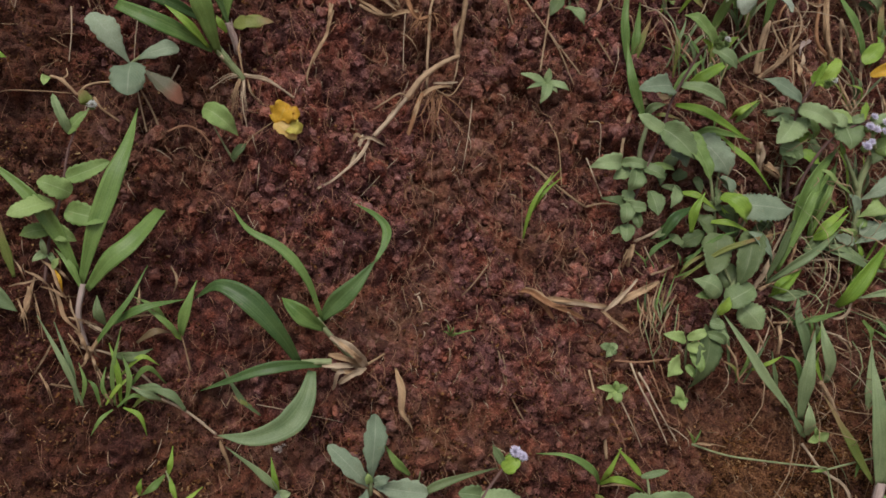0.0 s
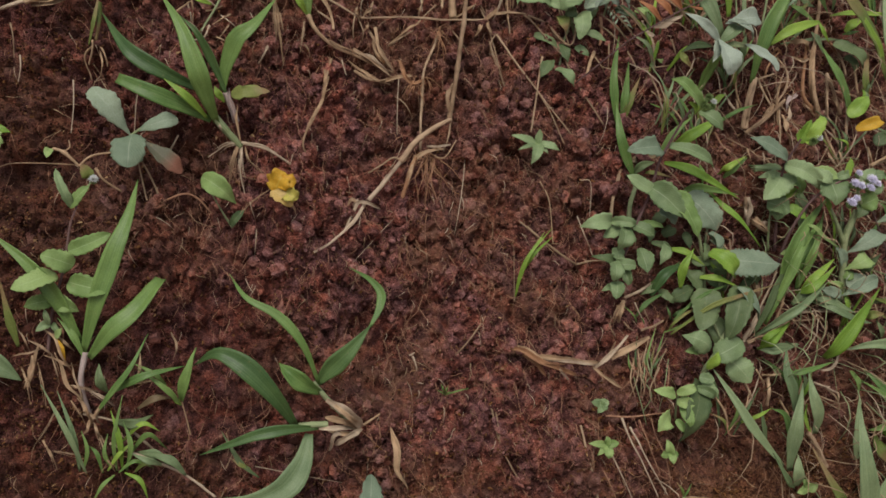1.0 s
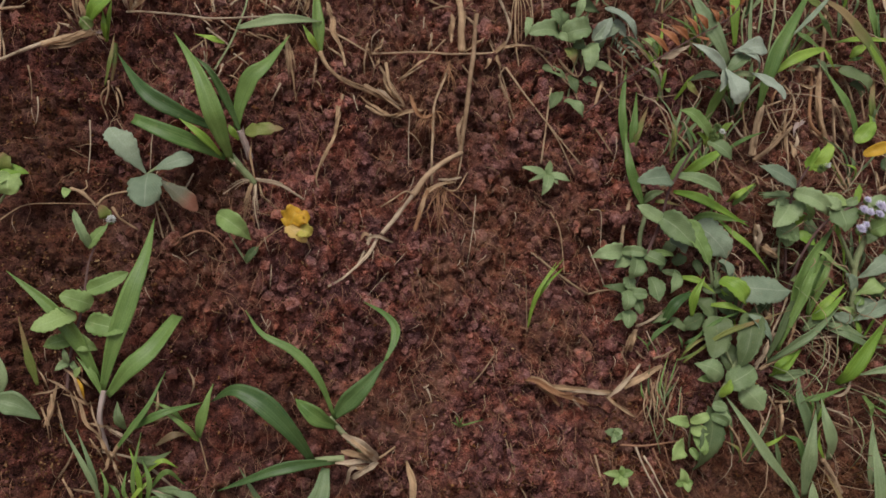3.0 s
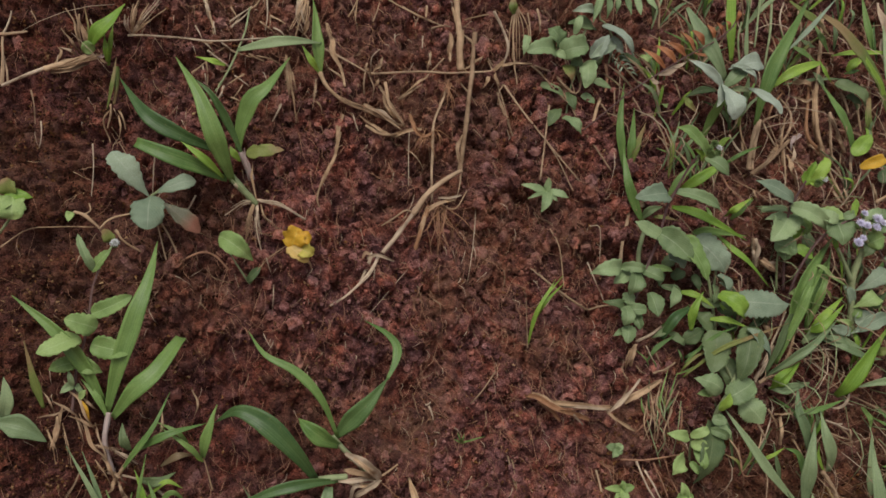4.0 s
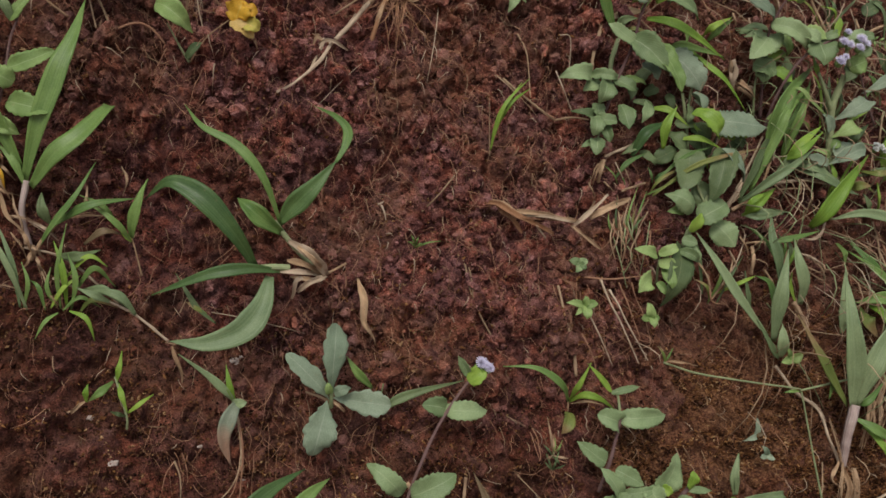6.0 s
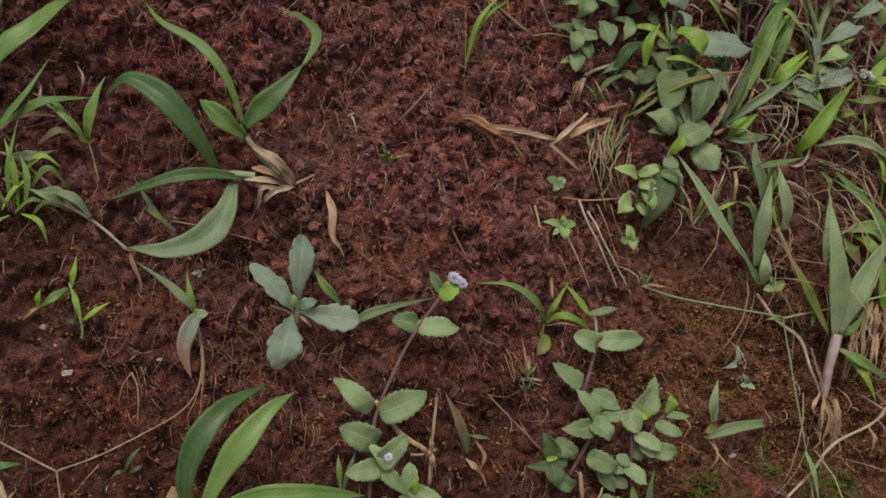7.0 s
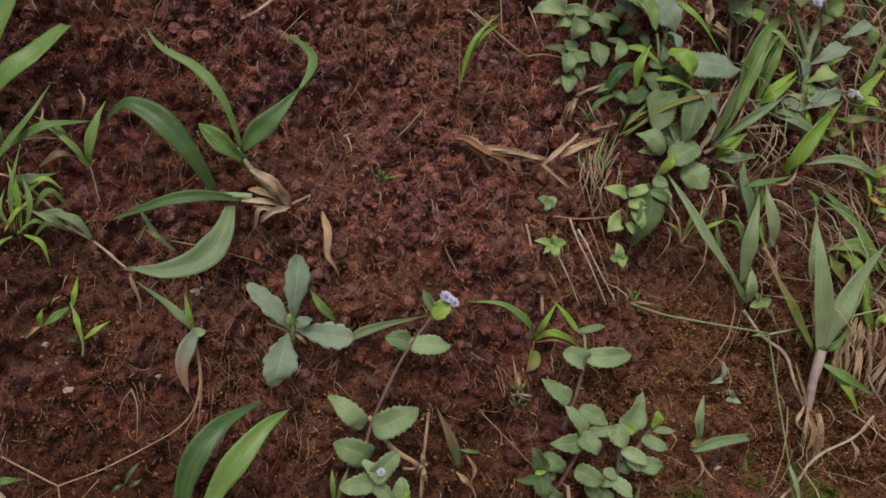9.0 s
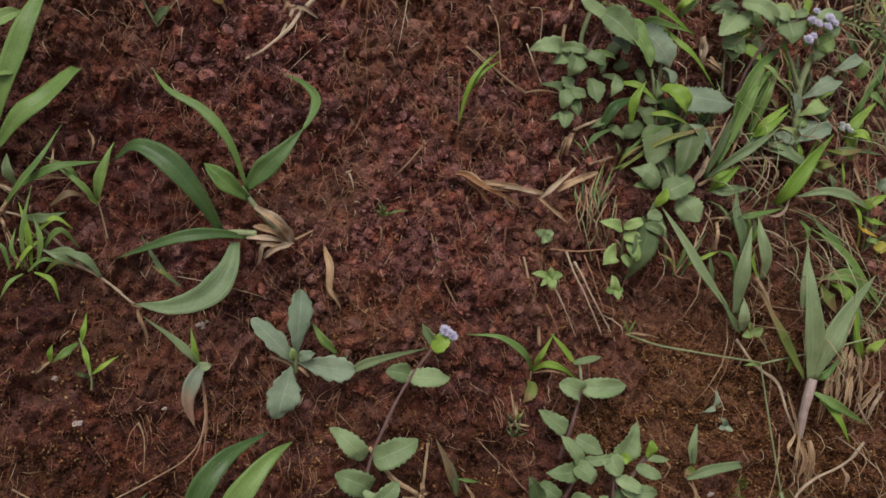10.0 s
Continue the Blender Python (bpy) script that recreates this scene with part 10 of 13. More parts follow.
stem(p, [(0.0476, 0.1603, 0.0030), (0.0547, 0.1582, 0.0070), (0.0641, 0.1593, 0.0030)], 0.00071, "straw", 0.00050, name="stalk")
stem(p, [(0.0868, 0.1632, 0.0030), (0.0873, 0.1527, 0.0070), (0.0905, 0.1452, 0.0030)], 0.00044, "straw", 0.00031, name="stalk")
stem(p, [(0.0978, 0.1617, 0.0030), (0.0929, 0.1493, 0.0070), (0.0911, 0.1401, 0.0030)], 0.00044, "straw", 0.00031, name="stalk")
stem(p, [(0.0751, 0.1596, 0.0030), (0.0741, 0.1492, 0.0070), (0.0756, 0.1419, 0.0030)], 0.00044, "straw", 0.00031, name="stalk")
stem(p, [(0.1056, 0.1320, 0.0030), (0.1065, 0.1255, 0.0070), (0.1106, 0.1217, 0.0030)], 0.00051, "straw", 0.00036, name="stalk")
stem(p, [(0.1165, 0.1406, 0.0030), (0.1133, 0.1309, 0.0070), (0.1134, 0.1241, 0.0030)], 0.00045, "straw", 0.00031, name="stalk")
stem(p, [(0.1280, 0.1364, 0.0030), (0.1291, 0.1285, 0.0070), (0.1339, 0.1233, 0.0030)], 0.00052, "straw", 0.00037, name="stalk")
stem(p, [(0.1325, 0.1233, 0.0030), (0.1446, 0.1234, 0.0070), (0.1608, 0.1261, 0.0030)], 0.00045, "straw", 0.00031, name="stalk")
stem(p, [(0.1611, 0.1432, 0.0030), (0.1596, 0.1352, 0.0070), (0.1622, 0.1300, 0.0030)], 0.00062, "straw", 0.00043, name="stalk")
stem(p, [(0.1615, 0.1300, 0.0030), (0.1575, 0.1216, 0.0070), (0.1574, 0.1159, 0.0030)], 0.00038, "straw", 0.00027, name="stalk")
stem(p, [(0.0624, 0.1566, 0.0080), (0.0715, 0.1516, 0.0090), (0.0801, 0.1424, 0.0080), (0.0883, 0.1376, 0.0060)], 0.00079, "straw", 0.00061, name="stalk")
stem(p, [(0.0617, 0.1560, 0.0080), (0.0729, 0.1397, 0.0090), (0.0831, 0.1285, 0.0080), (0.0875, 0.1178, 0.0060), (0.0963, 0.1062, 0.0040)], 0.00058, "straw", 0.00043, name="stalk")

p = plant("dead_grass", 0.2616, 0.0971, "upright dead brown grass stems among green blades", "dead grass")
stem(p, [(0.2621, 0.0882, 0.0030), (0.2578, 0.1086, 0.0080), (0.2639, 0.1346, 0.0070), (0.2730, 0.1591, 0.0060), (0.2823, 0.1863, 0.0050)], 0.00155, "husk", 0.00115, name='stalk')
stem(p, [(0.2607, 0.0938, 0.0030), (0.2490, 0.1031, 0.0080), (0.2541, 0.1229, 0.0070), (0.2608, 0.1411, 0.0060)], 0.00135, "rusty_straw", 0.00095, name='stalk')
stem(p, [(0.2601, 0.0994, 0.0030), (0.2573, 0.1165, 0.0080), (0.2626, 0.1346, 0.0070)], 0.00110, "husk", 0.00080, name='stalk')
stem(p, [(0.2680, 0.0840, 0.0030), (0.2676, 0.1022, 0.0080), (0.2712, 0.1183, 0.0070)], 0.00110, "straw", 0.00080, name='stalk')
stem(p, [(0.2801, 0.0913, 0.0030), (0.2734, 0.1039, 0.0080), (0.2712, 0.1183, 0.0070)], 0.00135, "straw", 0.00095, name='stalk')
stem(p, [(0.2136, 0.1133, 0.0030), (0.2196, 0.1153, 0.0080), (0.2301, 0.1183, 0.0070)], 0.00085, "straw", 0.00060, name='stalk')
stem(p, [(0.2210, 0.1157, 0.0030), (0.2199, 0.1044, 0.0080), (0.2239, 0.0976, 0.0070)], 0.00085, "straw", 0.00060, name='stalk')
stem(p, [(0.2361, 0.1330, 0.0030), (0.2392, 0.1192, 0.0080), (0.2364, 0.1071, 0.0070), (0.2304, 0.0999, 0.0060)], 0.00085, "straw", 0.00065, name='stalk')
stem(p, [(0.2301, 0.0841, 0.0030), (0.2289, 0.1001, 0.0080), (0.2352, 0.1158, 0.0070)], 0.00085, "husk", 0.00065, name='stalk')
stem(p, [(0.2819, 0.0773, 0.0030), (0.2806, 0.0897, 0.0080), (0.2824, 0.0979, 0.0070)], 0.00090, "pale_straw", 0.00060, name='stalk')
stem(p, [(0.2828, 0.1388, 0.0030), (0.2837, 0.1287, 0.0080), (0.2860, 0.1169, 0.0070)], 0.00115, "straw", 0.00080, name='stalk')
stem(p, [(0.2256, 0.1167, 0.0030), (0.2261, 0.1236, 0.0080), (0.2368, 0.1334, 0.0070)], 0.00090, "rusty_straw", 0.00060, name='stalk')
stem(p, [(0.2047, 0.0951, 0.0030), (0.1991, 0.1053, 0.0080), (0.2013, 0.1171, 0.0070)], 0.00080, "husk", 0.00060, name='stalk')
stem(p, [(0.1935, 0.1072, 0.0030), (0.1943, 0.0960, 0.0080), (0.1999, 0.0934, 0.0070)], 0.00085, "pale_straw", 0.00060, name='stalk')
stem(p, [(0.2588, 0.1566, 0.0030), (0.2603, 0.1748, 0.0080), (0.2620, 0.1917, 0.0070)], 0.00090, "straw", 0.00060, name='stalk')
stem(p, [(0.2492, 0.1731, 0.0030), (0.2454, 0.1852, 0.0080), (0.2520, 0.1980, 0.0070)], 0.00070, "pale_straw", 0.00050, name='stalk')
stem(p, [(0.2784, 0.1479, 0.0030), (0.2785, 0.1378, 0.0080), (0.2826, 0.1320, 0.0070)], 0.00090, "rusty_straw", 0.00065, name='stalk')
stem(p, [(0.3058, 0.1389, 0.0030), (0.2940, 0.1211, 0.0080), (0.2934, 0.1034, 0.0070)], 0.00090, "husk", 0.00065, name='stalk')
blade(p, [(0.2472, 0.1411, 0.0060), (0.2517, 0.1375, 0.0120), (0.2641, 0.1317, 0.0060)], 0.0071, "husk", name='dry_leaf')
blade(p, [(0.2480, 0.1314, 0.0040), (0.2530, 0.1274, 0.0080), (0.2646, 0.1301, 0.0060)], 0.0044, "straw", name='dry_leaf')
blade(p, [(0.2472, 0.1052, 0.0040), (0.2393, 0.0996, 0.0080), (0.2364, 0.0934, 0.0060)], 0.0079, "sheath", name='dry_leaf')
blade(p, [(0.2290, 0.0990, 0.0040), (0.2208, 0.0943, 0.0080), (0.2182, 0.0887, 0.0040)], 0.0060, "husk", name='dry_leaf')
blade(p, [(0.2323, 0.0818, 0.0040), (0.2361, 0.0889, 0.0080), (0.2381, 0.1001, 0.0040)], 0.0035, "pale_straw", name='dry_leaf')
blade(p, [(0.2184, 0.1722, 0.0060), (0.2190, 0.1673, 0.0100), (0.2262, 0.1697, 0.0060)], 0.0026, "pale_straw", name='dry_leaf')
blade(p, [(0.2336, 0.1327, 0.0040), (0.2345, 0.1343, 0.0080), (0.2422, 0.1316, 0.0040)], 0.0039, "rusty_straw", name='dry_leaf')
blade(p, [(0.2523, 0.1932, 0.0040), (0.2503, 0.1872, 0.0080), (0.2551, 0.1829, 0.0040)], 0.0040, "husk", name='dry_leaf')

p = plant("dead_grass", 0.2346, 0.0834, "tangled dead grass and dry leaves below green blades", "dead grass")
stem(p, [(0.2051, 0.0801, 0.0030), (0.2153, 0.0866, 0.0090), (0.2361, 0.1009, 0.0060)], 0.00173, "straw", 0.00102, name="stalk")
stem(p, [(0.2640, 0.0794, 0.0040), (0.2658, 0.0649, 0.0080), (0.2740, 0.0524, 0.0030)], 0.00092, "husk", 0.00064, name="stalk")
stem(p, [(0.2830, 0.0877, 0.0040), (0.2781, 0.0774, 0.0080), (0.2799, 0.0693, 0.0030)], 0.00077, "straw", 0.00054, name="stalk")
stem(p, [(0.2325, 0.0983, 0.0040), (0.2273, 0.0810, 0.0080), (0.2278, 0.0659, 0.0030)], 0.00065, "straw", 0.00046, name="stalk")
stem(p, [(0.1751, 0.0805, 0.0040), (0.1722, 0.0739, 0.0080), (0.1740, 0.0694, 0.0030)], 0.00038, "pale_straw", 0.00027, name="stalk")
stem(p, [(0.2515, 0.0988, 0.0040), (0.2525, 0.0935, 0.0080), (0.2597, 0.0906, 0.0030)], 0.00075, "husk", 0.00052, name="stalk")
stem(p, [(0.2615, 0.1091, 0.0040), (0.2578, 0.0985, 0.0080), (0.2604, 0.0905, 0.0030)], 0.00084, "husk", 0.00059, name="stalk")
stem(p, [(0.2708, 0.1060, 0.0040), (0.2664, 0.0941, 0.0080), (0.2684, 0.0848, 0.0030)], 0.00068, "straw", 0.00048, name="stalk")
stem(p, [(0.2756, 0.1030, 0.0040), (0.2746, 0.0964, 0.0080), (0.2802, 0.0922, 0.0030)], 0.00094, "husk", 0.00066, name="stalk")
stem(p, [(0.3034, 0.0935, 0.0040), (0.3055, 0.0908, 0.0080), (0.3148, 0.0905, 0.0030)], 0.00061, "straw", 0.00043, name="stalk")
stem(p, [(0.2838, 0.0581, 0.0040), (0.2842, 0.0611, 0.0080), (0.2913, 0.0659, 0.0030)], 0.00059, "straw", 0.00042, name="stalk")
stem(p, [(0.2010, 0.1025, 0.0040), (0.1978, 0.0949, 0.0080), (0.1998, 0.0898, 0.0030)], 0.00071, "straw", 0.00050, name="stalk")
stem(p, [(0.2147, 0.0665, 0.0040), (0.2118, 0.0612, 0.0080), (0.2143, 0.0578, 0.0030)], 0.00047, "pale_straw", 0.00033, name="stalk")
stem(p, [(0.2037, 0.0698, 0.0040), (0.2020, 0.0644, 0.0080), (0.2055, 0.0609, 0.0030)], 0.00063, "husk", 0.00044, name="stalk")
blade(p, [(0.2334, 0.0917, 0.0040), (0.2300, 0.0799, 0.0090), (0.2387, 0.0712, 0.0030)], 0.0061, "husk", name="dry_leaf")
blade(p, [(0.2232, 0.0893, 0.0050), (0.2194, 0.0922, 0.0090), (0.2252, 0.0954, 0.0060)], 0.0042, "straw", name="dry_leaf")
stem(p, [(0.1964, 0.0204, 0.0030), (0.1934, 0.0279, 0.0080), (0.1942, 0.0372, 0.0080)], 0.00146, "straw", 0.00131, name="stub")
blade(p, [(0.2110, 0.0149, 0.0030), (0.2026, 0.0195, 0.0090), (0.1988, 0.0219, 0.0040)], 0.0059, "pale_straw", name="dry_leaf")
stem(p, [(0.1837, 0.0821, 0.0010), (0.1867, 0.0709, 0.0040), (0.1965, 0.0633, 0.0010)], 0.00066, "root", 0.00040, name="rootlet")
stem(p, [(0.1899, 0.0533, 0.0020), (0.1939, 0.0487, 0.0040), (0.1955, 0.0422, 0.0010)], 0.00046, "pale_straw", 0.00031, name="rootlet")
blade(p, [(0.1776, 0.0533, 0.0060), (0.1799, 0.0559, 0.0160), (0.1946, 0.0626, 0.0140)], 0.0045, "bright")
blade(p, [(0.2165, 0.0547, 0.0100), (0.2074, 0.0559, 0.0130), (0.1984, 0.0575, 0.0100)], 0.0016, "leaf", name="leaflet")
blade(p, [(0.2159, 0.0544, 0.0100), (0.2058, 0.0553, 0.0130), (0.1993, 0.0562, 0.0100)], 0.0016, "leaf", name="leaflet")
blade(p, [(0.2152, 0.0540, 0.0100), (0.2043, 0.0546, 0.0130), (0.2002, 0.0548, 0.0100)], 0.0016, "leaf", name="leaflet")
blade(p, [(0.2146, 0.0537, 0.0100), (0.2027, 0.0540, 0.0130), (0.2010, 0.0535, 0.0100)], 0.0016, "leaf", name="leaflet")
blade(p, [(0.2139, 0.0534, 0.0100), (0.2011, 0.0533, 0.0130), (0.2019, 0.0522, 0.0100)], 0.0016, "leaf", name="leaflet")
blade(p, [(0.2192, 0.0469, 0.0100), (0.2242, 0.0469, 0.0130), (0.2329, 0.0459, 0.0100)], 0.0022, "pale", name="leaflet")
blade(p, [(0.2184, 0.0431, 0.0100), (0.2235, 0.0434, 0.0130), (0.2322, 0.0426, 0.0100)], 0.0022, "pale", name="leaflet")
blade(p, [(0.2176, 0.0394, 0.0100), (0.2227, 0.0399, 0.0130), (0.2315, 0.0394, 0.0100)], 0.0022, "pale", name="leaflet")
blade(p, [(0.2168, 0.0357, 0.0100), (0.2219, 0.0365, 0.0130), (0.2307, 0.0361, 0.0100)], 0.0022, "pale", name="leaflet")

p = plant("dead_grass", -0.0228, 0.1281, "dry grass tangle with pale wisps on the upper bank", "dead grass")
stem(p, [(-0.0325, 0.1708, 0.0030), (-0.0390, 0.1633, 0.0090), (-0.0395, 0.1564, 0.0040)], 0.00034, "pale_straw", 0.00024, name="stalk")
stem(p, [(-0.0021, 0.1675, 0.0030), (-0.0038, 0.1577, 0.0090)], 0.00049, "pale_straw", 0.00034, name="stalk")
stem(p, [(-0.0245, 0.1390, 0.0030), (-0.0185, 0.1414, 0.0090), (-0.0095, 0.1478, 0.0040)], 0.00061, "straw", 0.00043, name="stalk")
stem(p, [(0.0066, 0.1643, 0.0030), (-0.0013, 0.1565, 0.0090), (-0.0066, 0.1525, 0.0040)], 0.00049, "straw", 0.00034, name="stalk")
stem(p, [(-0.0314, 0.1500, 0.0030), (-0.0314, 0.1347, 0.0090), (-0.0256, 0.1262, 0.0040)], 0.00116, "husk", 0.00081, name="stalk")
stem(p, [(-0.0221, 0.1801, 0.0030), (-0.0242, 0.1738, 0.0090), (-0.0219, 0.1729, 0.0040)], 0.00042, "pale_straw", 0.00029, name="stalk")
stem(p, [(-0.0049, 0.1787, 0.0030), (-0.0079, 0.1687, 0.0090)], 0.00042, "pale_straw", 0.00029, name="stalk")
stem(p, [(-0.0058, 0.1917, 0.0030), (-0.0106, 0.1822, 0.0090)], 0.00043, "straw", 0.00030, name="stalk")
stem(p, [(-0.0001, 0.1979, 0.0030), (-0.0033, 0.1882, 0.0090)], 0.00079, "husk", 0.00055, name="stalk")
stem(p, [(-0.0410, 0.1622, 0.0030), (-0.0451, 0.1493, 0.0090), (-0.0450, 0.1429, 0.0040)], 0.00055, "straw", 0.00038, name="stalk")
stem(p, [(-0.0321, 0.1645, 0.0030), (-0.0354, 0.1549, 0.0090)], 0.00069, "straw", 0.00048, name="stalk")
stem(p, [(-0.0411, 0.1563, 0.0030), (-0.0399, 0.1456, 0.0090), (-0.0400, 0.1416, 0.0040)], 0.00041, "straw", 0.00029, name="stalk")
stem(p, [(0.0149, 0.1487, 0.0030), (0.0180, 0.1390, 0.0090), (0.0230, 0.1334, 0.0040)], 0.00056, "straw", 0.00039, name="stalk")
stem(p, [(0.0128, 0.1797, 0.0030), (0.0084, 0.1599, 0.0090)], 0.00092, "husk", 0.00065, name="stalk")
stem(p, [(0.0419, 0.1467, 0.0030), (0.0357, 0.1348, 0.0090), (0.0440, 0.1118, 0.0040)], 0.00042, "straw", 0.00030, name="stalk")
stem(p, [(0.0374, 0.1418, 0.0030), (0.0391, 0.1237, 0.0090)], 0.00035, "straw", 0.00025, name="stalk")
stem(p, [(0.0512, 0.1589, 0.0030), (0.0488, 0.1442, 0.0090)], 0.00050, "straw", 0.00035, name="stalk")
stem(p, [(-0.0576, 0.1626, 0.0030), (-0.0567, 0.1461, 0.0090)], 0.00102, "husk", 0.00071, name="stalk")
stem(p, [(-0.0458, 0.1239, 0.0030), (-0.0375, 0.1163, 0.0090), (-0.0248, 0.1185, 0.0040)], 0.00086, "husk", 0.00060, name="stalk")
stem(p, [(-0.0525, 0.1306, 0.0030), (-0.0518, 0.1193, 0.0090)], 0.00040, "pale_straw", 0.00028, name="stalk")
stem(p, [(-0.0231, 0.2023, 0.0030), (-0.0124, 0.1920, 0.0090), (0.0048, 0.1862, 0.0040)], 0.00050, "husk", 0.00035, name="stalk")
stem(p, [(-0.0425, 0.2024, 0.0030), (-0.0462, 0.1861, 0.0090)], 0.00049, "husk", 0.00035, name="stalk")
stem(p, [(0.0011, 0.1835, 0.0030), (0.0068, 0.1826, 0.0090), (0.0131, 0.1842, 0.0040)], 0.00064, "straw", 0.00045, name="stalk")
stem(p, [(0.0227, 0.1890, 0.0030), (0.0372, 0.1898, 0.0090)], 0.00050, "husk", 0.00035, name="stalk")
stem(p, [(0.0225, 0.1783, 0.0030), (0.0292, 0.1681, 0.0090), (0.0369, 0.1582, 0.0040)], 0.00050, "straw", 0.00035, name="stalk")
root_bunch(0.0103, 0.1537, 12, 0.0275, 0.0132)
root_bunch(-0.0102, 0.1348, 9, 0.0176, 0.0094)
root_bunch(-0.0117, 0.1518, 7, 0.0130, 0.0106)
root_bunch(0.0325, 0.1444, 7, 0.0133, 0.0096)
root_bunch(0.0412, 0.1441, 6, 0.0242, 0.0048)
root_bunch(-0.0261, 0.1306, 6, 0.0104, 0.0093)
root_bunch(-0.0577, 0.1365, 6, 0.0149, 0.0069)
root_bunch(-0.0100, 0.0760, 20, 0.0319, 0.0143)
root_bunch(-0.0255, 0.0257, 12, 0.0310, 0.0109)
root_bunch(-0.0449, 0.0384, 5, 0.0170, 0.0093)
root_bunch(-0.1167, 0.0719, 6, 0.0185, 0.0108)
root_bunch(-0.1593, 0.0540, 6, 0.0230, 0.0184)
root_bunch(-0.1837, 0.0315, 5, 0.0168, 0.0107)
root_bunch(0.0227, 0.0021, 6, 0.0190, 0.0095)
root_bunch(0.0488, -0.0070, 5, 0.0226, 0.0081)
root_bunch(0.0701, -0.0870, 8, 0.0365, 0.0182)
root_bunch(0.0893, -0.0939, 9, 0.0340, 0.0278)
root_bunch(0.0010, -0.0552, 7, 0.0263, 0.0263)
root_bunch(-0.0579, -0.0740, 5, 0.0169, 0.0169)
root_bunch(-0.1359, -0.1545, 6, 0.0218, 0.0109)
root_bunch(-0.0417, -0.1498, 6, 0.0277, 0.0055)
root_bunch(0.0470, -0.1661, 7, 0.0324, 0.0147)
root_bunch(-0.1732, -0.0783, 7, 0.0252, 0.0224)
root_bunch(0.1136, -0.1199, 7, 0.0252, 0.0283)
root_bunch(0.2009, -0.1281, 6, 0.0313, 0.0209)
pebble(-0.1738, -0.1325, 0.0016)
pebble(-0.1644, -0.1539, 0.0021)
pebble(-0.1257, -0.1516, 0.0010)
pebble(-0.1068, -0.1123, 0.0019)
pebble(-0.1038, -0.1109, 0.0011)
pebble(-0.1058, -0.1143, 0.0011)
pebble(-0.1068, -0.1708, 0.0010)
pebble(0.1737, -0.2341, 0.0017)

p = plant("dry_stalk", -0.0265, -0.0397, "two short bleached straw flecks on crumbs", "dry stalk")
stem(p, [(-0.0283, -0.0400, 0.0030), (-0.0276, -0.0432, 0.0040), (-0.0264, -0.0478, 0.0020)], 0.00059, "pale_straw", 0.00034, name="stalk")
stem(p, [(-0.0297, -0.0391, 0.0020), (-0.0288, -0.0388, 0.0030), (-0.0268, -0.0379, 0.0020)], 0.00059, "pale_straw", 0.00034, name="stalk")

p = plant("weed", 0.1598, -0.0069, "broad-leaved weed shaded by its neighbours", "weed")
stem(p, [(0.1594, -0.0210, 0.0010), (0.1583, -0.0005, 0.0060), (0.1557, 0.0167, 0.0100)], 0.00115, "stem", 0.00095)
stem(p, [(0.1123, 0.0242, 0.0040), (0.1138, 0.0373, 0.0080), (0.1197, 0.0503, 0.0080)], 0.00170, "stem", 0.00130)
stem(p, [(0.1001, 0.0252, 0.0030), (0.1026, 0.0399, 0.0070), (0.1117, 0.0607, 0.0060)], 0.00115, "straw", 0.00096, name='stalk')
stem(p, [(0.1617, 0.0066, 0.0040), (0.1639, 0.0200, 0.0080), (0.1707, 0.0267, 0.0080)], 0.00080, "stem", 0.00060)
leaf(p, (0.1619, -0.0025, 0.0060), (0.1722, -0.0088, 0.0080), 0.0087, "dull", teeth=5)
leaf(p, (0.1513, 0.0001, 0.0060), (0.1639, -0.0019, 0.0080), 0.0066, "dull", teeth=5)
leaf(p, (0.1612, 0.0096, 0.0080), (0.1573, -0.0009, 0.0100), 0.0070, "leaf", teeth=4)
leaf(p, (0.1720, -0.0174, 0.0060), (0.1567, -0.0111, 0.0080), 0.0078, "dull", teeth=4)
leaf(p, (0.1916, -0.0102, 0.0060), (0.1793, -0.0182, 0.0080), 0.0072, "dull", teeth=4)
leaf(p, (0.1498, 0.0181, 0.0040), (0.1511, 0.0078, 0.0060), 0.0055, "dull", teeth=4)
leaf(p, (0.1272, -0.0116, 0.0040), (0.1136, -0.0175, 0.0060), 0.0053, "dull", teeth=4)

p = plant("dead_grass", 0.2256, -0.0423, "loose dead grass stalks crossing below the weeds", "dead grass")
stem(p, [(0.2146, -0.0381, 0.0040), (0.2192, -0.0374, 0.0090), (0.2313, -0.0358, 0.0030)], 0.00067, "pale_straw", 0.00052, name="stalk")
stem(p, [(0.2348, -0.0361, 0.0040), (0.2412, -0.0378, 0.0090), (0.2556, -0.0387, 0.0030)], 0.00059, "pale_straw", 0.00045, name="stalk")
stem(p, [(0.2155, -0.0417, 0.0040), (0.2242, -0.0423, 0.0090), (0.2405, -0.0421, 0.0030)], 0.00057, "straw", 0.00044, name="stalk")
stem(p, [(0.2146, -0.0381, 0.0040), (0.2167, -0.0457, 0.0090), (0.2260, -0.0526, 0.0030)], 0.00057, "straw", 0.00044, name="stalk")
stem(p, [(0.2209, -0.0431, 0.0040), (0.2252, -0.0500, 0.0090), (0.2369, -0.0565, 0.0030)], 0.00048, "pale_straw", 0.00037, name="stalk")
stem(p, [(0.2344, -0.0385, 0.0040), (0.2347, -0.0431, 0.0090), (0.2426, -0.0470, 0.0030)], 0.00059, "straw", 0.00045, name="stalk")
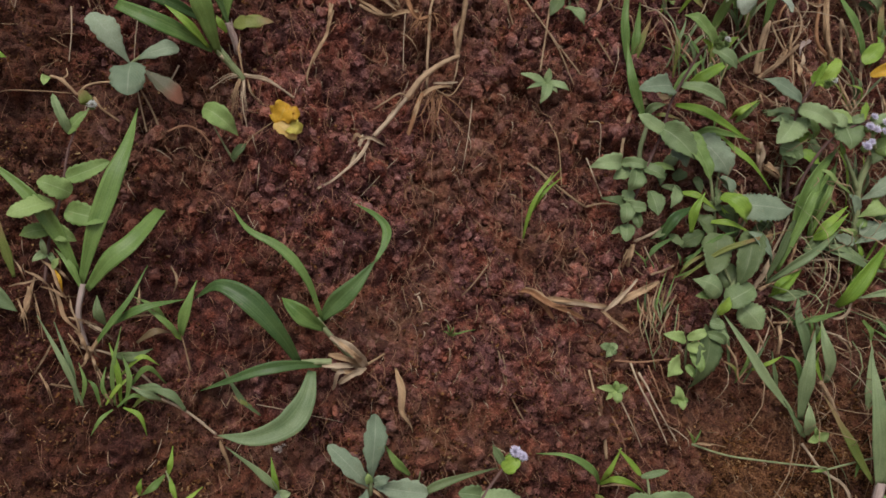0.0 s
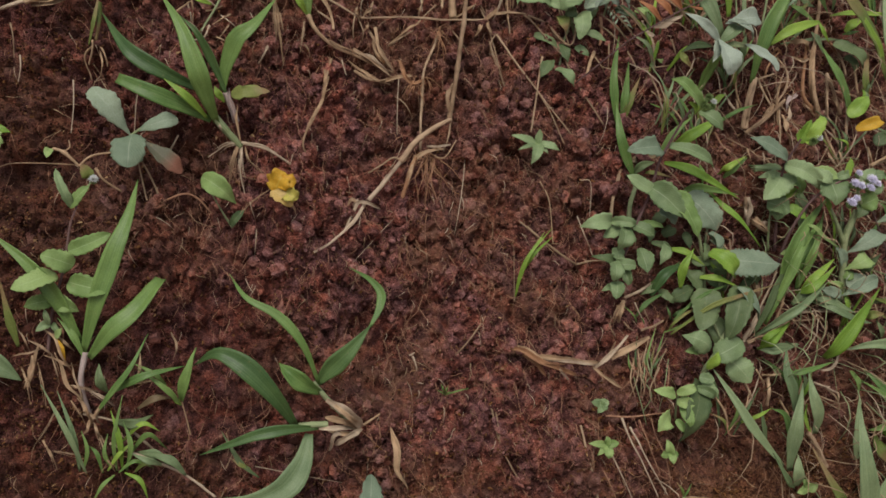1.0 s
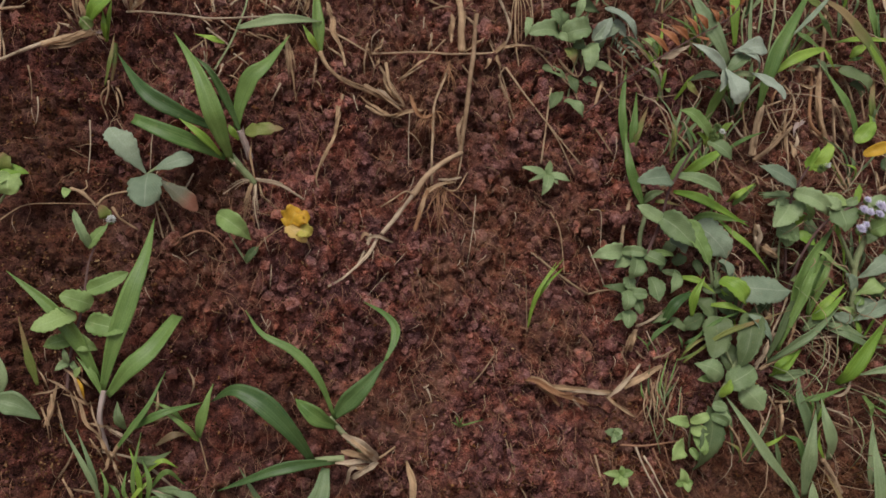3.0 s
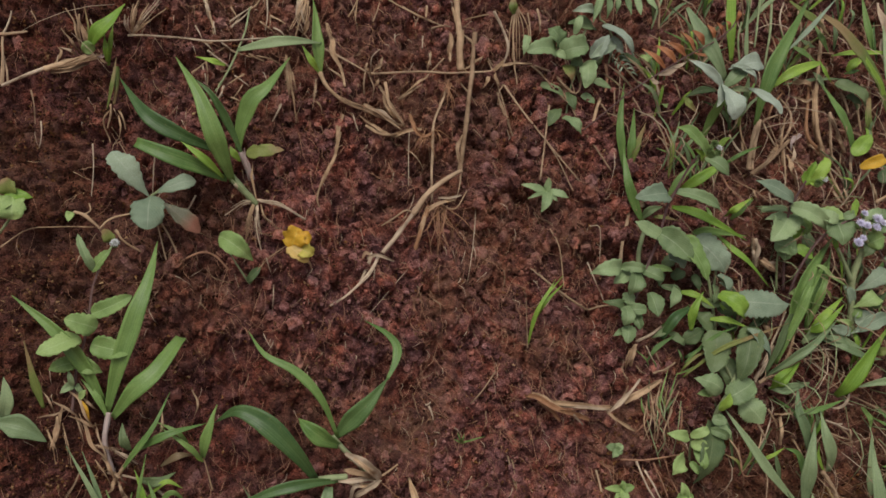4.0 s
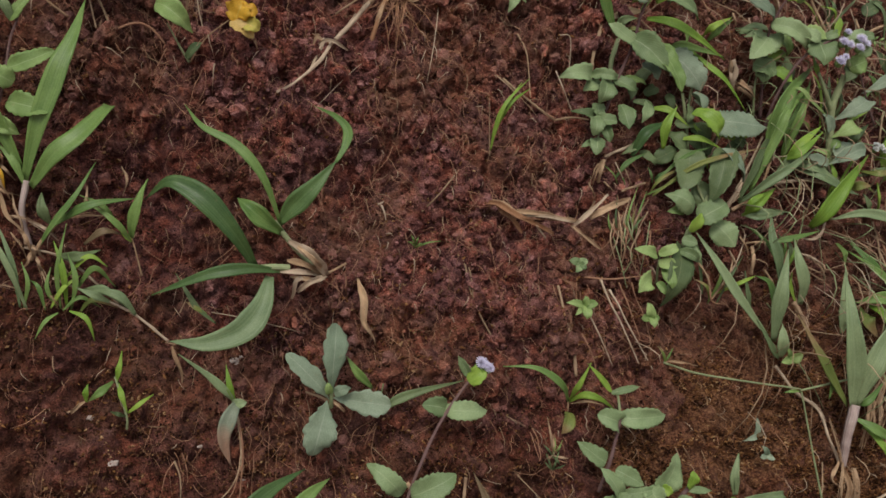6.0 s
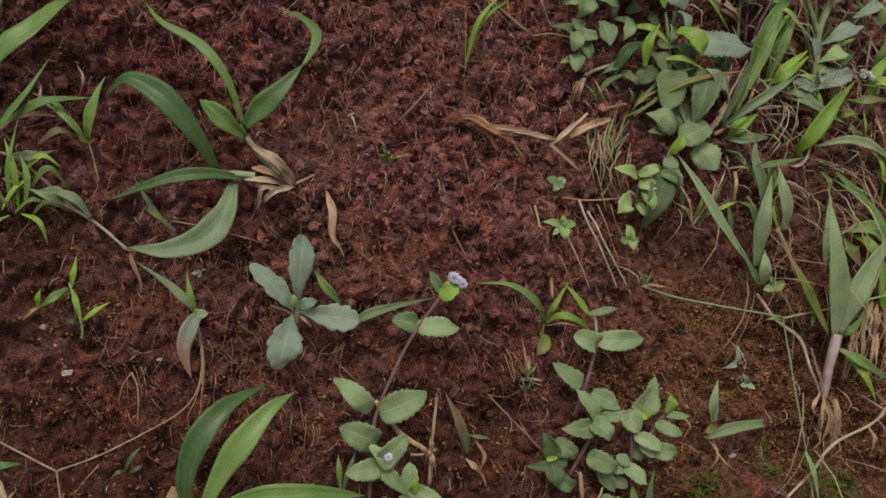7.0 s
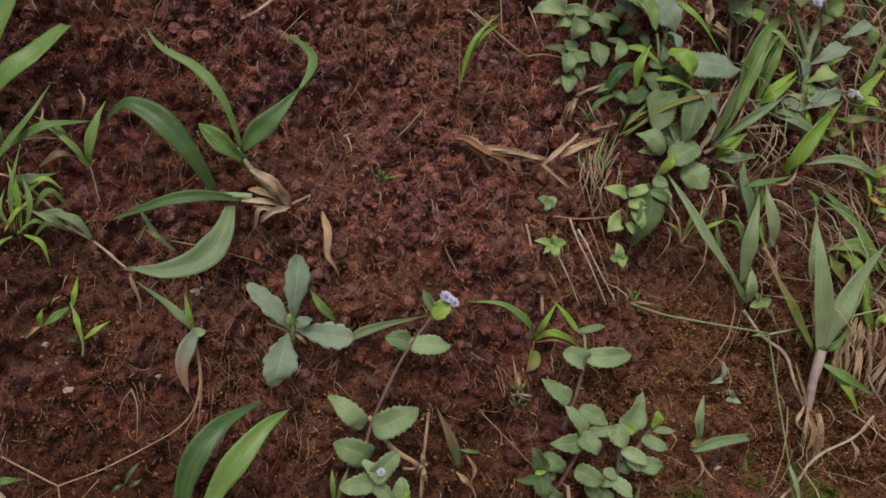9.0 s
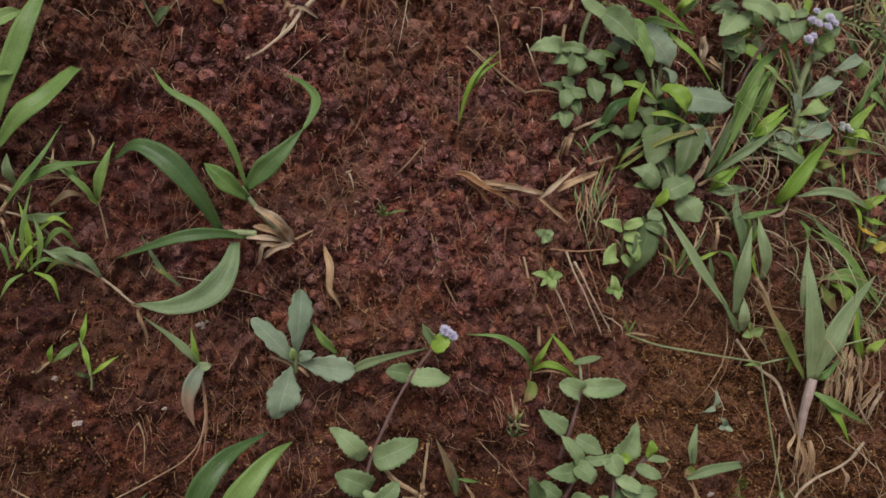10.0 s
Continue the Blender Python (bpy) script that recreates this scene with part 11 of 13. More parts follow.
stem(p, [(0.2421, -0.0448, 0.0040), (0.2366, -0.0497, 0.0090), (0.2387, -0.0542, 0.0030)], 0.00059, "straw", 0.00045, name="stalk")
stem(p, [(0.2254, -0.0516, 0.0040), (0.2284, -0.0573, 0.0090), (0.2389, -0.0627, 0.0030)], 0.00048, "straw", 0.00037, name="stalk")
stem(p, [(0.1800, -0.0503, 0.0040), (0.1858, -0.0414, 0.0090), (0.1981, -0.0316, 0.0030)], 0.00138, "pale_straw", 0.00106, name="stalk")
stem(p, [(0.1824, -0.0527, 0.0040), (0.1951, -0.0475, 0.0090), (0.2149, -0.0415, 0.0030)], 0.00120, "straw", 0.00092, name="stalk")
stem(p, [(0.2027, -0.0438, 0.0040), (0.2068, -0.0318, 0.0090), (0.2181, -0.0186, 0.0030)], 0.00104, "husk", 0.00080, name="stalk")
stem(p, [(0.1878, -0.0222, 0.0040), (0.1883, -0.0275, 0.0090), (0.1954, -0.0316, 0.0030)], 0.00075, "straw", 0.00057, name="stalk")
stem(p, [(0.1856, -0.0692, 0.0040), (0.1847, -0.0744, 0.0090), (0.1903, -0.0797, 0.0030)], 0.00064, "husk", 0.00049, name="stalk")
stem(p, [(0.1892, -0.0728, 0.0040), (0.1936, -0.0733, 0.0090), (0.2048, -0.0739, 0.0030)], 0.00074, "husk", 0.00057, name="stalk")
stem(p, [(0.1929, -0.0753, 0.0040), (0.1882, -0.0832, 0.0090), (0.1901, -0.0913, 0.0030)], 0.00120, "husk", 0.00093, name="stalk")
stem(p, [(0.2005, -0.0698, 0.0040), (0.1981, -0.0750, 0.0090), (0.2025, -0.0803, 0.0030)], 0.00056, "straw", 0.00043, name="stalk")
stem(p, [(0.2253, -0.0814, 0.0040), (0.2274, -0.0833, 0.0090), (0.2370, -0.0854, 0.0030)], 0.00067, "pale_straw", 0.00052, name="stalk")
stem(p, [(0.2306, -0.0841, 0.0040), (0.2325, -0.0871, 0.0090), (0.2420, -0.0905, 0.0030)], 0.00068, "pale_straw", 0.00052, name="stalk")
stem(p, [(0.2243, -0.0885, 0.0040), (0.2296, -0.0922, 0.0090), (0.2425, -0.0965, 0.0030)], 0.00057, "straw", 0.00044, name="stalk")
stem(p, [(0.2413, -0.0894, 0.0040), (0.2374, -0.0920, 0.0090), (0.2413, -0.0952, 0.0030)], 0.00059, "straw", 0.00045, name="stalk")
stem(p, [(0.3006, -0.0449, 0.0040), (0.2988, -0.0545, 0.0090), (0.3063, -0.0637, 0.0030)], 0.00063, "husk", 0.00049, name="stalk")
stem(p, [(0.2806, -0.0357, 0.0040), (0.2772, -0.0428, 0.0090), (0.2824, -0.0492, 0.0030)], 0.00052, "straw", 0.00040, name="stalk")
blade(p, [(0.2823, -0.0405, 0.0030), (0.2822, -0.0453, 0.0080), (0.2917, -0.0482, 0.0030)], 0.0014, "turning")
stem(p, [(0.3176, -0.0274, 0.0040), (0.3198, -0.0266, 0.0090), (0.3318, -0.0247, 0.0030)], 0.00054, "straw", 0.00042, name="stalk")
stem(p, [(0.1765, -0.0769, 0.0040), (0.1756, -0.0832, 0.0090), (0.1809, -0.0897, 0.0030)], 0.00064, "straw", 0.00049, name="stalk")
stem(p, [(0.1991, -0.0896, 0.0040), (0.1991, -0.0976, 0.0090), (0.2058, -0.1062, 0.0030)], 0.00074, "husk", 0.00057, name="stalk")

p = plant("dead_grass", 0.2161, -0.0087, "dry stalks and withered leaves between the tall weeds", "dead grass")
stem(p, [(0.1970, 0.0374, 0.0040), (0.1926, 0.0277, 0.0090), (0.1950, 0.0219, 0.0030)], 0.00161, "pale_straw", 0.00121, name="stalk")
stem(p, [(0.1991, 0.0216, 0.0040), (0.2010, 0.0164, 0.0090), (0.2100, 0.0148, 0.0030)], 0.00133, "husk", 0.00100, name="stalk")
stem(p, [(0.1978, -0.0292, 0.0040), (0.2015, -0.0202, 0.0090), (0.2125, -0.0083, 0.0030)], 0.00078, "straw", 0.00059, name="stalk")
stem(p, [(0.2120, -0.0267, 0.0040), (0.2122, -0.0207, 0.0090), (0.2197, -0.0120, 0.0030)], 0.00177, "pale_straw", 0.00133, name="stalk")
stem(p, [(0.2429, 0.0000, 0.0040), (0.2412, -0.0057, 0.0090), (0.2476, -0.0084, 0.0030)], 0.00046, "straw", 0.00035, name="stalk")
stem(p, [(0.2807, 0.0039, 0.0040), (0.2791, -0.0020, 0.0090), (0.2864, -0.0046, 0.0030)], 0.00058, "straw", 0.00043, name="stalk")
stem(p, [(0.2869, -0.0049, 0.0040), (0.2853, -0.0101, 0.0090), (0.2929, -0.0123, 0.0030)], 0.00068, "husk", 0.00051, name="stalk")
stem(p, [(0.3150, -0.0049, 0.0040), (0.3193, 0.0078, 0.0090), (0.3336, 0.0242, 0.0030)], 0.00080, "straw", 0.00060, name="stalk")
stem(p, [(0.3110, -0.0100, 0.0040), (0.3048, -0.0038, 0.0090), (0.3082, 0.0057, 0.0030)], 0.00080, "straw", 0.00060, name="stalk")
stem(p, [(0.3205, -0.0101, 0.0040), (0.3198, -0.0172, 0.0090), (0.3291, -0.0215, 0.0030)], 0.00100, "husk", 0.00075, name="stalk")
stem(p, [(0.3162, -0.0165, 0.0040), (0.3133, -0.0235, 0.0090), (0.3201, -0.0278, 0.0030)], 0.00070, "straw", 0.00052, name="stalk")
stem(p, [(0.3268, -0.0101, 0.0040), (0.3245, -0.0178, 0.0090), (0.3321, -0.0228, 0.0030)], 0.00071, "straw", 0.00053, name="stalk")
stem(p, [(0.2642, 0.0647, 0.0040), (0.2634, 0.0575, 0.0090), (0.2712, 0.0551, 0.0030)], 0.00078, "straw", 0.00058, name="stalk")
stem(p, [(0.2736, 0.0663, 0.0040), (0.2693, 0.0590, 0.0090), (0.2737, 0.0564, 0.0030)], 0.00069, "husk", 0.00052, name="stalk")
stem(p, [(0.2171, 0.0615, 0.0040), (0.2162, 0.0563, 0.0090), (0.2227, 0.0559, 0.0030)], 0.00065, "straw", 0.00049, name="stalk")
stem(p, [(0.2968, 0.0673, 0.0040), (0.2926, 0.0599, 0.0090), (0.2977, 0.0573, 0.0030)], 0.00091, "husk", 0.00068, name="stalk")
stem(p, [(0.1929, -0.0145, 0.0040), (0.1911, -0.0217, 0.0090), (0.1961, -0.0262, 0.0030)], 0.00174, "husk", 0.00130, name="stalk")
stem(p, [(0.2363, 0.0148, 0.0040), (0.2289, 0.0058, 0.0090), (0.2293, 0.0003, 0.0030)], 0.00046, "straw", 0.00035, name="stalk")
stem(p, [(0.2133, 0.0133, 0.0040), (0.2141, 0.0105, 0.0090), (0.2222, 0.0113, 0.0030)], 0.00063, "husk", 0.00047, name="stalk")

p = plant("grass_tuft", 0.1224, -0.0277, "small green grass shoots at the foot of the weeds", "grass")
blade(p, [(0.1299, -0.0412, 0.0020), (0.1310, -0.0358, 0.0100), (0.1432, -0.0297, 0.0120), (0.1848, -0.0204, 0.0100)], 0.0020, "turning")
blade(p, [(0.1274, -0.0411, 0.0020), (0.1358, -0.0381, 0.0100), (0.1547, -0.0298, 0.0120)], 0.0016, "green")
blade(p, [(0.1227, -0.0113, 0.0030), (0.1283, -0.0069, 0.0120), (0.1403, -0.0000, 0.0100)], 0.0044, "green")
blade(p, [(0.1107, -0.0336, 0.0020), (0.1067, -0.0289, 0.0060), (0.1013, -0.0232, 0.0060)], 0.0010, "green")
blade(p, [(0.1348, -0.0318, 0.0020), (0.1365, -0.0304, 0.0060), (0.1433, -0.0271, 0.0060)], 0.0022, "deep")
blade(p, [(0.1333, -0.0341, 0.0020), (0.1308, -0.0304, 0.0060), (0.1294, -0.0258, 0.0060)], 0.0018, "deep")
blade(p, [(0.1154, -0.0360, 0.0020), (0.1125, -0.0323, 0.0060), (0.1096, -0.0255, 0.0060)], 0.0009, "green")
stem(p, [(0.1026, -0.0205, 0.0040), (0.0980, -0.0275, 0.0080), (0.0986, -0.0323, 0.0020)], 0.00134, "husk", 0.00101, name="stalk")
stem(p, [(0.1040, -0.0182, 0.0040), (0.1108, -0.0159, 0.0080), (0.1233, -0.0110, 0.0020)], 0.00103, "pale_straw", 0.00077, name="stalk")
stem(p, [(0.1116, -0.0386, 0.0040), (0.1170, -0.0373, 0.0080), (0.1282, -0.0340, 0.0020)], 0.00079, "straw", 0.00059, name="stalk")
stem(p, [(0.1098, -0.0217, 0.0040), (0.1100, -0.0288, 0.0080), (0.1157, -0.0337, 0.0020)], 0.00040, "pale_straw", 0.00030, name="stalk")
stem(p, [(0.1146, -0.0229, 0.0040), (0.1142, -0.0300, 0.0080), (0.1193, -0.0349, 0.0020)], 0.00040, "straw", 0.00030, name="stalk")
stem(p, [(0.0943, -0.0405, 0.0040), (0.0909, -0.0374, 0.0080), (0.0925, -0.0322, 0.0020)], 0.00047, "husk", 0.00035, name="stalk")
stem(p, [(0.1346, -0.0345, 0.0040), (0.1381, -0.0332, 0.0080), (0.1479, -0.0297, 0.0020)], 0.00057, "straw", 0.00043, name="stalk")
stem(p, [(0.1012, -0.0328, 0.0040), (0.1018, -0.0365, 0.0080), (0.1078, -0.0381, 0.0020)], 0.00047, "straw", 0.00035, name="stalk")
stem(p, [(0.0798, 0.0324, 0.0040), (0.0807, 0.0209, 0.0080), (0.0864, 0.0128, 0.0020)], 0.00040, "pale_straw", 0.00030, name="stalk")
stem(p, [(0.0855, 0.0122, 0.0040), (0.0842, 0.0087, 0.0080), (0.0878, 0.0083, 0.0020)], 0.00040, "pale_straw", 0.00030, name="stalk")

p = plant("dead_grass", -0.1963, 0.1694, "frayed dry stalk bundle with loose straw on mossy earth", "dead grass")
husk(p, [(-0.2147, 0.1614, 0.0070), (-0.2010, 0.1622, 0.0090), (-0.1840, 0.1695, 0.0060)], 0.0051, "husk")
husk(p, [(-0.2128, 0.1599, 0.0060), (-0.2039, 0.1591, 0.0090), (-0.1934, 0.1646, 0.0060)], 0.0030, "straw")
husk(p, [(-0.2098, 0.1643, 0.0060), (-0.1980, 0.1660, 0.0090), (-0.1875, 0.1690, 0.0060)], 0.0023, "straw")
fray(p, [(-0.2137, 0.1617, 0.0080), (-0.1992, 0.1626, 0.0110), (-0.1837, 0.1693, 0.0080)], 0.0031, "husk", 5)
husk(p, [(-0.1892, 0.1690, 0.0060), (-0.1866, 0.1667, 0.0090), (-0.1846, 0.1695, 0.0060)], 0.0026, "sheath")
blade(p, [(-0.1968, 0.1706, 0.0040), (-0.1979, 0.1797, 0.0120), (-0.2033, 0.1938, 0.0090)], 0.0026, "husk", name="dry_leaf")
blade(p, [(-0.1965, 0.1713, 0.0040), (-0.1959, 0.1821, 0.0120), (-0.1997, 0.1980, 0.0090)], 0.0021, "straw", name="dry_leaf")
blade(p, [(-0.1959, 0.1713, 0.0040), (-0.1942, 0.1784, 0.0120), (-0.1967, 0.1905, 0.0090)], 0.0047, "husk", name="dry_leaf")
blade(p, [(-0.1979, 0.1707, 0.0040), (-0.2002, 0.1746, 0.0120), (-0.2069, 0.1834, 0.0090)], 0.0026, "straw", name="dry_leaf")
blade(p, [(-0.1956, 0.1726, 0.0040), (-0.1925, 0.1811, 0.0120), (-0.1936, 0.1947, 0.0090)], 0.0021, "turning", name="dry_leaf")
blade(p, [(-0.1997, 0.1700, 0.0040), (-0.2009, 0.1692, 0.0120), (-0.2065, 0.1732, 0.0090)], 0.0026, "pale_straw", name="dry_leaf")
fray(p, [(-0.1706, 0.1809, 0.0050), (-0.1633, 0.1878, 0.0120), (-0.1542, 0.2014, 0.0080)], 0.0035, "pale_straw", 6)
fray(p, [(-0.1700, 0.1809, 0.0050), (-0.1620, 0.1849, 0.0120), (-0.1522, 0.1953, 0.0080)], 0.0028, "husk", 6)
fray(p, [(-0.1706, 0.1816, 0.0050), (-0.1688, 0.1882, 0.0120), (-0.1655, 0.2014, 0.0080)], 0.0038, "husk", 6)
fray(p, [(-0.1712, 0.1809, 0.0050), (-0.1729, 0.1830, 0.0120), (-0.1731, 0.1914, 0.0080)], 0.0028, "pale_straw", 6)
fray(p, [(-0.1687, 0.1822, 0.0050), (-0.1657, 0.1869, 0.0120), (-0.1609, 0.1980, 0.0080)], 0.0024, "husk", 6)
stem(p, [(-0.2377, 0.1833, 0.0030), (-0.2299, 0.1829, 0.0050), (-0.2241, 0.1849, 0.0020)], 0.00090, "straw", 0.00049, name="stalk")
stem(p, [(-0.2377, 0.1548, 0.0030), (-0.2358, 0.1681, 0.0050), (-0.2360, 0.1837, 0.0020)], 0.00110, "straw", 0.00060, name="stalk")
stem(p, [(-0.2358, 0.1826, 0.0030), (-0.2325, 0.1884, 0.0050), (-0.2314, 0.1966, 0.0020)], 0.00067, "pale_straw", 0.00037, name="stalk")
stem(p, [(-0.2345, 0.1541, 0.0030), (-0.2340, 0.1615, 0.0050), (-0.2357, 0.1710, 0.0020)], 0.00066, "straw", 0.00036, name="stalk")
stem(p, [(-0.1305, 0.2035, 0.0030), (-0.1288, 0.1962, 0.0050), (-0.1283, 0.1913, 0.0020)], 0.00101, "pale_straw", 0.00055, name="stalk")
stem(p, [(-0.1280, 0.1908, 0.0030), (-0.1265, 0.1841, 0.0050), (-0.1261, 0.1796, 0.0020)], 0.00055, "pale_straw", 0.00030, name="stalk")
stem(p, [(-0.1325, 0.1766, 0.0030), (-0.1297, 0.1726, 0.0050), (-0.1280, 0.1708, 0.0020)], 0.00055, "pale_straw", 0.00030, name="stalk")
stem(p, [(-0.1300, 0.1691, 0.0030), (-0.1252, 0.1705, 0.0050), (-0.1216, 0.1741, 0.0020)], 0.00054, "husk", 0.00030, name="stalk")
stem(p, [(-0.1327, 0.1665, 0.0030), (-0.1322, 0.1579, 0.0050), (-0.1329, 0.1515, 0.0020)], 0.00054, "husk", 0.00030, name="stalk")
stem(p, [(-0.1406, 0.1586, 0.0030), (-0.1364, 0.1607, 0.0050), (-0.1334, 0.1649, 0.0020)], 0.00054, "husk", 0.00029, name="stalk")
stem(p, [(-0.2195, 0.1338, 0.0030), (-0.2192, 0.1259, 0.0050), (-0.2209, 0.1196, 0.0020)], 0.00043, "pale_straw", 0.00024, name="stalk")
stem(p, [(-0.1946, 0.1202, 0.0030), (-0.1948, 0.1051, 0.0050), (-0.1969, 0.0916, 0.0020)], 0.00042, "pale_straw", 0.00023, name="stalk")
stem(p, [(-0.2234, 0.1512, 0.0030), (-0.2219, 0.1411, 0.0050), (-0.2225, 0.1327, 0.0020)], 0.00044, "straw", 0.00024, name="stalk")
stem(p, [(-0.1918, 0.1910, 0.0030), (-0.1908, 0.1856, 0.0050), (-0.1916, 0.1825, 0.0020)], 0.00045, "pale_straw", 0.00024, name="stalk")
stem(p, [(-0.2214, 0.1961, 0.0030), (-0.2192, 0.1910, 0.0050), (-0.2189, 0.1884, 0.0020)], 0.00034, "straw", 0.00018, name="stalk")
stem(p, [(-0.1842, 0.1420, 0.0030), (-0.1847, 0.1344, 0.0050), (-0.1868, 0.1287, 0.0020)], 0.00075, "husk", 0.00041, name="stalk")
stem(p, [(-0.1809, 0.1396, 0.0030), (-0.1785, 0.1328, 0.0050), (-0.1777, 0.1277, 0.0020)], 0.00064, "husk", 0.00035, name="stalk")
stem(p, [(-0.1801, 0.1629, 0.0030), (-0.1805, 0.1516, 0.0050), (-0.1826, 0.1423, 0.0020)], 0.00150, "turning", 0.00082, name="stalk")

p = plant("dead_grass", -0.0784, 0.1826, "dry brown sheath strips hanging under a grass blade", "dead grass")
fray(p, [(-0.0716, 0.2055, 0.0040), (-0.0769, 0.1890, 0.0090), (-0.0825, 0.1781, 0.0040)], 0.0078, "husk", 7)
fray(p, [(-0.0767, 0.2047, 0.0040), (-0.0786, 0.1890, 0.0090), (-0.0757, 0.1801, 0.0040)], 0.0064, "pale_straw", 7)
fray(p, [(-0.0873, 0.1678, 0.0040), (-0.0871, 0.1485, 0.0080), (-0.0852, 0.1276, 0.0020)], 0.0045, "husk", 7)
fray(p, [(-0.0888, 0.1658, 0.0040), (-0.0889, 0.1523, 0.0070), (-0.0883, 0.1423, 0.0020)], 0.0027, "straw", 7)
fray(p, [(-0.0624, 0.1877, 0.0040), (-0.0617, 0.1793, 0.0070), (-0.0581, 0.1768, 0.0030)], 0.0035, "husk", 7)
fray(p, [(-0.0719, 0.1530, 0.0040), (-0.0744, 0.1434, 0.0070), (-0.0760, 0.1351, 0.0020)], 0.0024, "straw", 7)
fray(p, [(-0.0646, 0.1597, 0.0040), (-0.0573, 0.1514, 0.0070), (-0.0565, 0.1464, 0.0020)], 0.0021, "straw", 7)
stem(p, [(-0.0946, 0.1926, 0.0030), (-0.0890, 0.1889, 0.0050), (-0.0842, 0.1860, 0.0020)], 0.00061, "husk", 0.00033, name="stalk")
stem(p, [(-0.0947, 0.1919, 0.0030), (-0.0953, 0.1865, 0.0050), (-0.0968, 0.1820, 0.0020)], 0.00040, "straw", 0.00022, name="stalk")
stem(p, [(-0.1192, 0.1880, 0.0030), (-0.1113, 0.1928, 0.0050), (-0.1044, 0.1987, 0.0020)], 0.00070, "pale_straw", 0.00039, name="stalk")
stem(p, [(-0.1204, 0.1811, 0.0030), (-0.1154, 0.1867, 0.0050), (-0.1115, 0.1932, 0.0020)], 0.00060, "pale_straw", 0.00033, name="stalk")
stem(p, [(-0.0934, 0.1850, 0.0030), (-0.0896, 0.1816, 0.0050), (-0.0868, 0.1791, 0.0020)], 0.00060, "pale_straw", 0.00033, name="stalk")
stem(p, [(-0.1042, 0.1679, 0.0030), (-0.0976, 0.1656, 0.0050), (-0.0920, 0.1639, 0.0020)], 0.00059, "husk", 0.00033, name="stalk")
stem(p, [(-0.1227, 0.1448, 0.0030), (-0.1180, 0.1422, 0.0050), (-0.1144, 0.1402, 0.0020)], 0.00058, "husk", 0.00032, name="stalk")
stem(p, [(-0.1123, 0.1572, 0.0030), (-0.1167, 0.1542, 0.0050), (-0.1221, 0.1518, 0.0020)], 0.00059, "husk", 0.00032, name="stalk")
stem(p, [(-0.1135, 0.1512, 0.0030), (-0.1167, 0.1462, 0.0050), (-0.1211, 0.1418, 0.0020)], 0.00049, "straw", 0.00027, name="stalk")
stem(p, [(-0.0731, 0.1397, 0.0030), (-0.0714, 0.1362, 0.0050), (-0.0704, 0.1331, 0.0020)], 0.00049, "husk", 0.00027, name="stalk")
stem(p, [(-0.0934, 0.1387, 0.0030), (-0.0958, 0.1338, 0.0050), (-0.0990, 0.1292, 0.0020)], 0.00068, "pale_straw", 0.00037, name="stalk")
stem(p, [(-0.0492, 0.1916, 0.0030), (-0.0455, 0.1967, 0.0050), (-0.0424, 0.2029, 0.0020)], 0.00051, "husk", 0.00028, name="stalk")
stem(p, [(-0.0345, 0.1886, 0.0030), (-0.0315, 0.1943, 0.0050), (-0.0288, 0.2010, 0.0020)], 0.00051, "husk", 0.00028, name="stalk")

p = plant("seedling", -0.2411, 0.0734, "bright green round-leaved seedling on dark mossy earth", "seedling")
stem(p, [(-0.2429, 0.0748, 0.0010), (-0.2379, 0.0785, 0.0060), (-0.2334, 0.0824, 0.0110)], 0.00083, "stem", 0.00066)
leaf(p, (-0.2328, 0.0924, 0.0120), (-0.2363, 0.1002, 0.0160), 0.0084, "turning", teeth=3, point=0)
leaf(p, (-0.2354, 0.0935, 0.0120), (-0.2232, 0.0901, 0.0130), 0.0067, "bright", teeth=0)
leaf(p, (-0.2319, 0.0898, 0.0140), (-0.2325, 0.0789, 0.0160), 0.0128, "pale", teeth=3, point=0, bulge=0.9)
leaf(p, (-0.2345, 0.0908, 0.0130), (-0.2402, 0.0843, 0.0150), 0.0112, "pale", teeth=0, point=0)
leaf(p, (-0.2068, 0.0830, 0.0050), (-0.2082, 0.0777, 0.0080), 0.0044, "pale", teeth=0)

p = plant("dead_grass", -0.2061, -0.0579, "thin dry straw tangled round the foot of a tuft", "dead grass")
fray(p, [(-0.2168, -0.0245, 0.0030), (-0.2137, -0.0360, 0.0080), (-0.2140, -0.0464, 0.0020)], 0.0019, "husk", 5)
fray(p, [(-0.2104, -0.0209, 0.0030), (-0.2073, -0.0291, 0.0080), (-0.2074, -0.0361, 0.0020)], 0.0019, "straw", 5)
fray(p, [(-0.2026, -0.0447, 0.0030), (-0.1976, -0.0521, 0.0080), (-0.1957, -0.0589, 0.0020)], 0.0019, "husk", 5)
fray(p, [(-0.1948, -0.0399, 0.0030), (-0.1872, -0.0449, 0.0080), (-0.1825, -0.0492, 0.0020)], 0.0024, "pale_straw", 5)
fray(p, [(-0.2089, -0.0469, 0.0030), (-0.2119, -0.0548, 0.0080), (-0.2182, -0.0621, 0.0020)], 0.0019, "straw", 5)
fray(p, [(-0.2243, -0.0267, 0.0030), (-0.2209, -0.0354, 0.0080), (-0.2213, -0.0430, 0.0020)], 0.0029, "husk", 5)
fray(p, [(-0.1886, -0.0731, 0.0030), (-0.1849, -0.0774, 0.0080), (-0.1840, -0.0818, 0.0020)], 0.0019, "husk", 5)
fray(p, [(-0.2109, -0.0681, 0.0030), (-0.2032, -0.0702, 0.0080), (-0.1988, -0.0721, 0.0020)], 0.0019, "straw", 5)
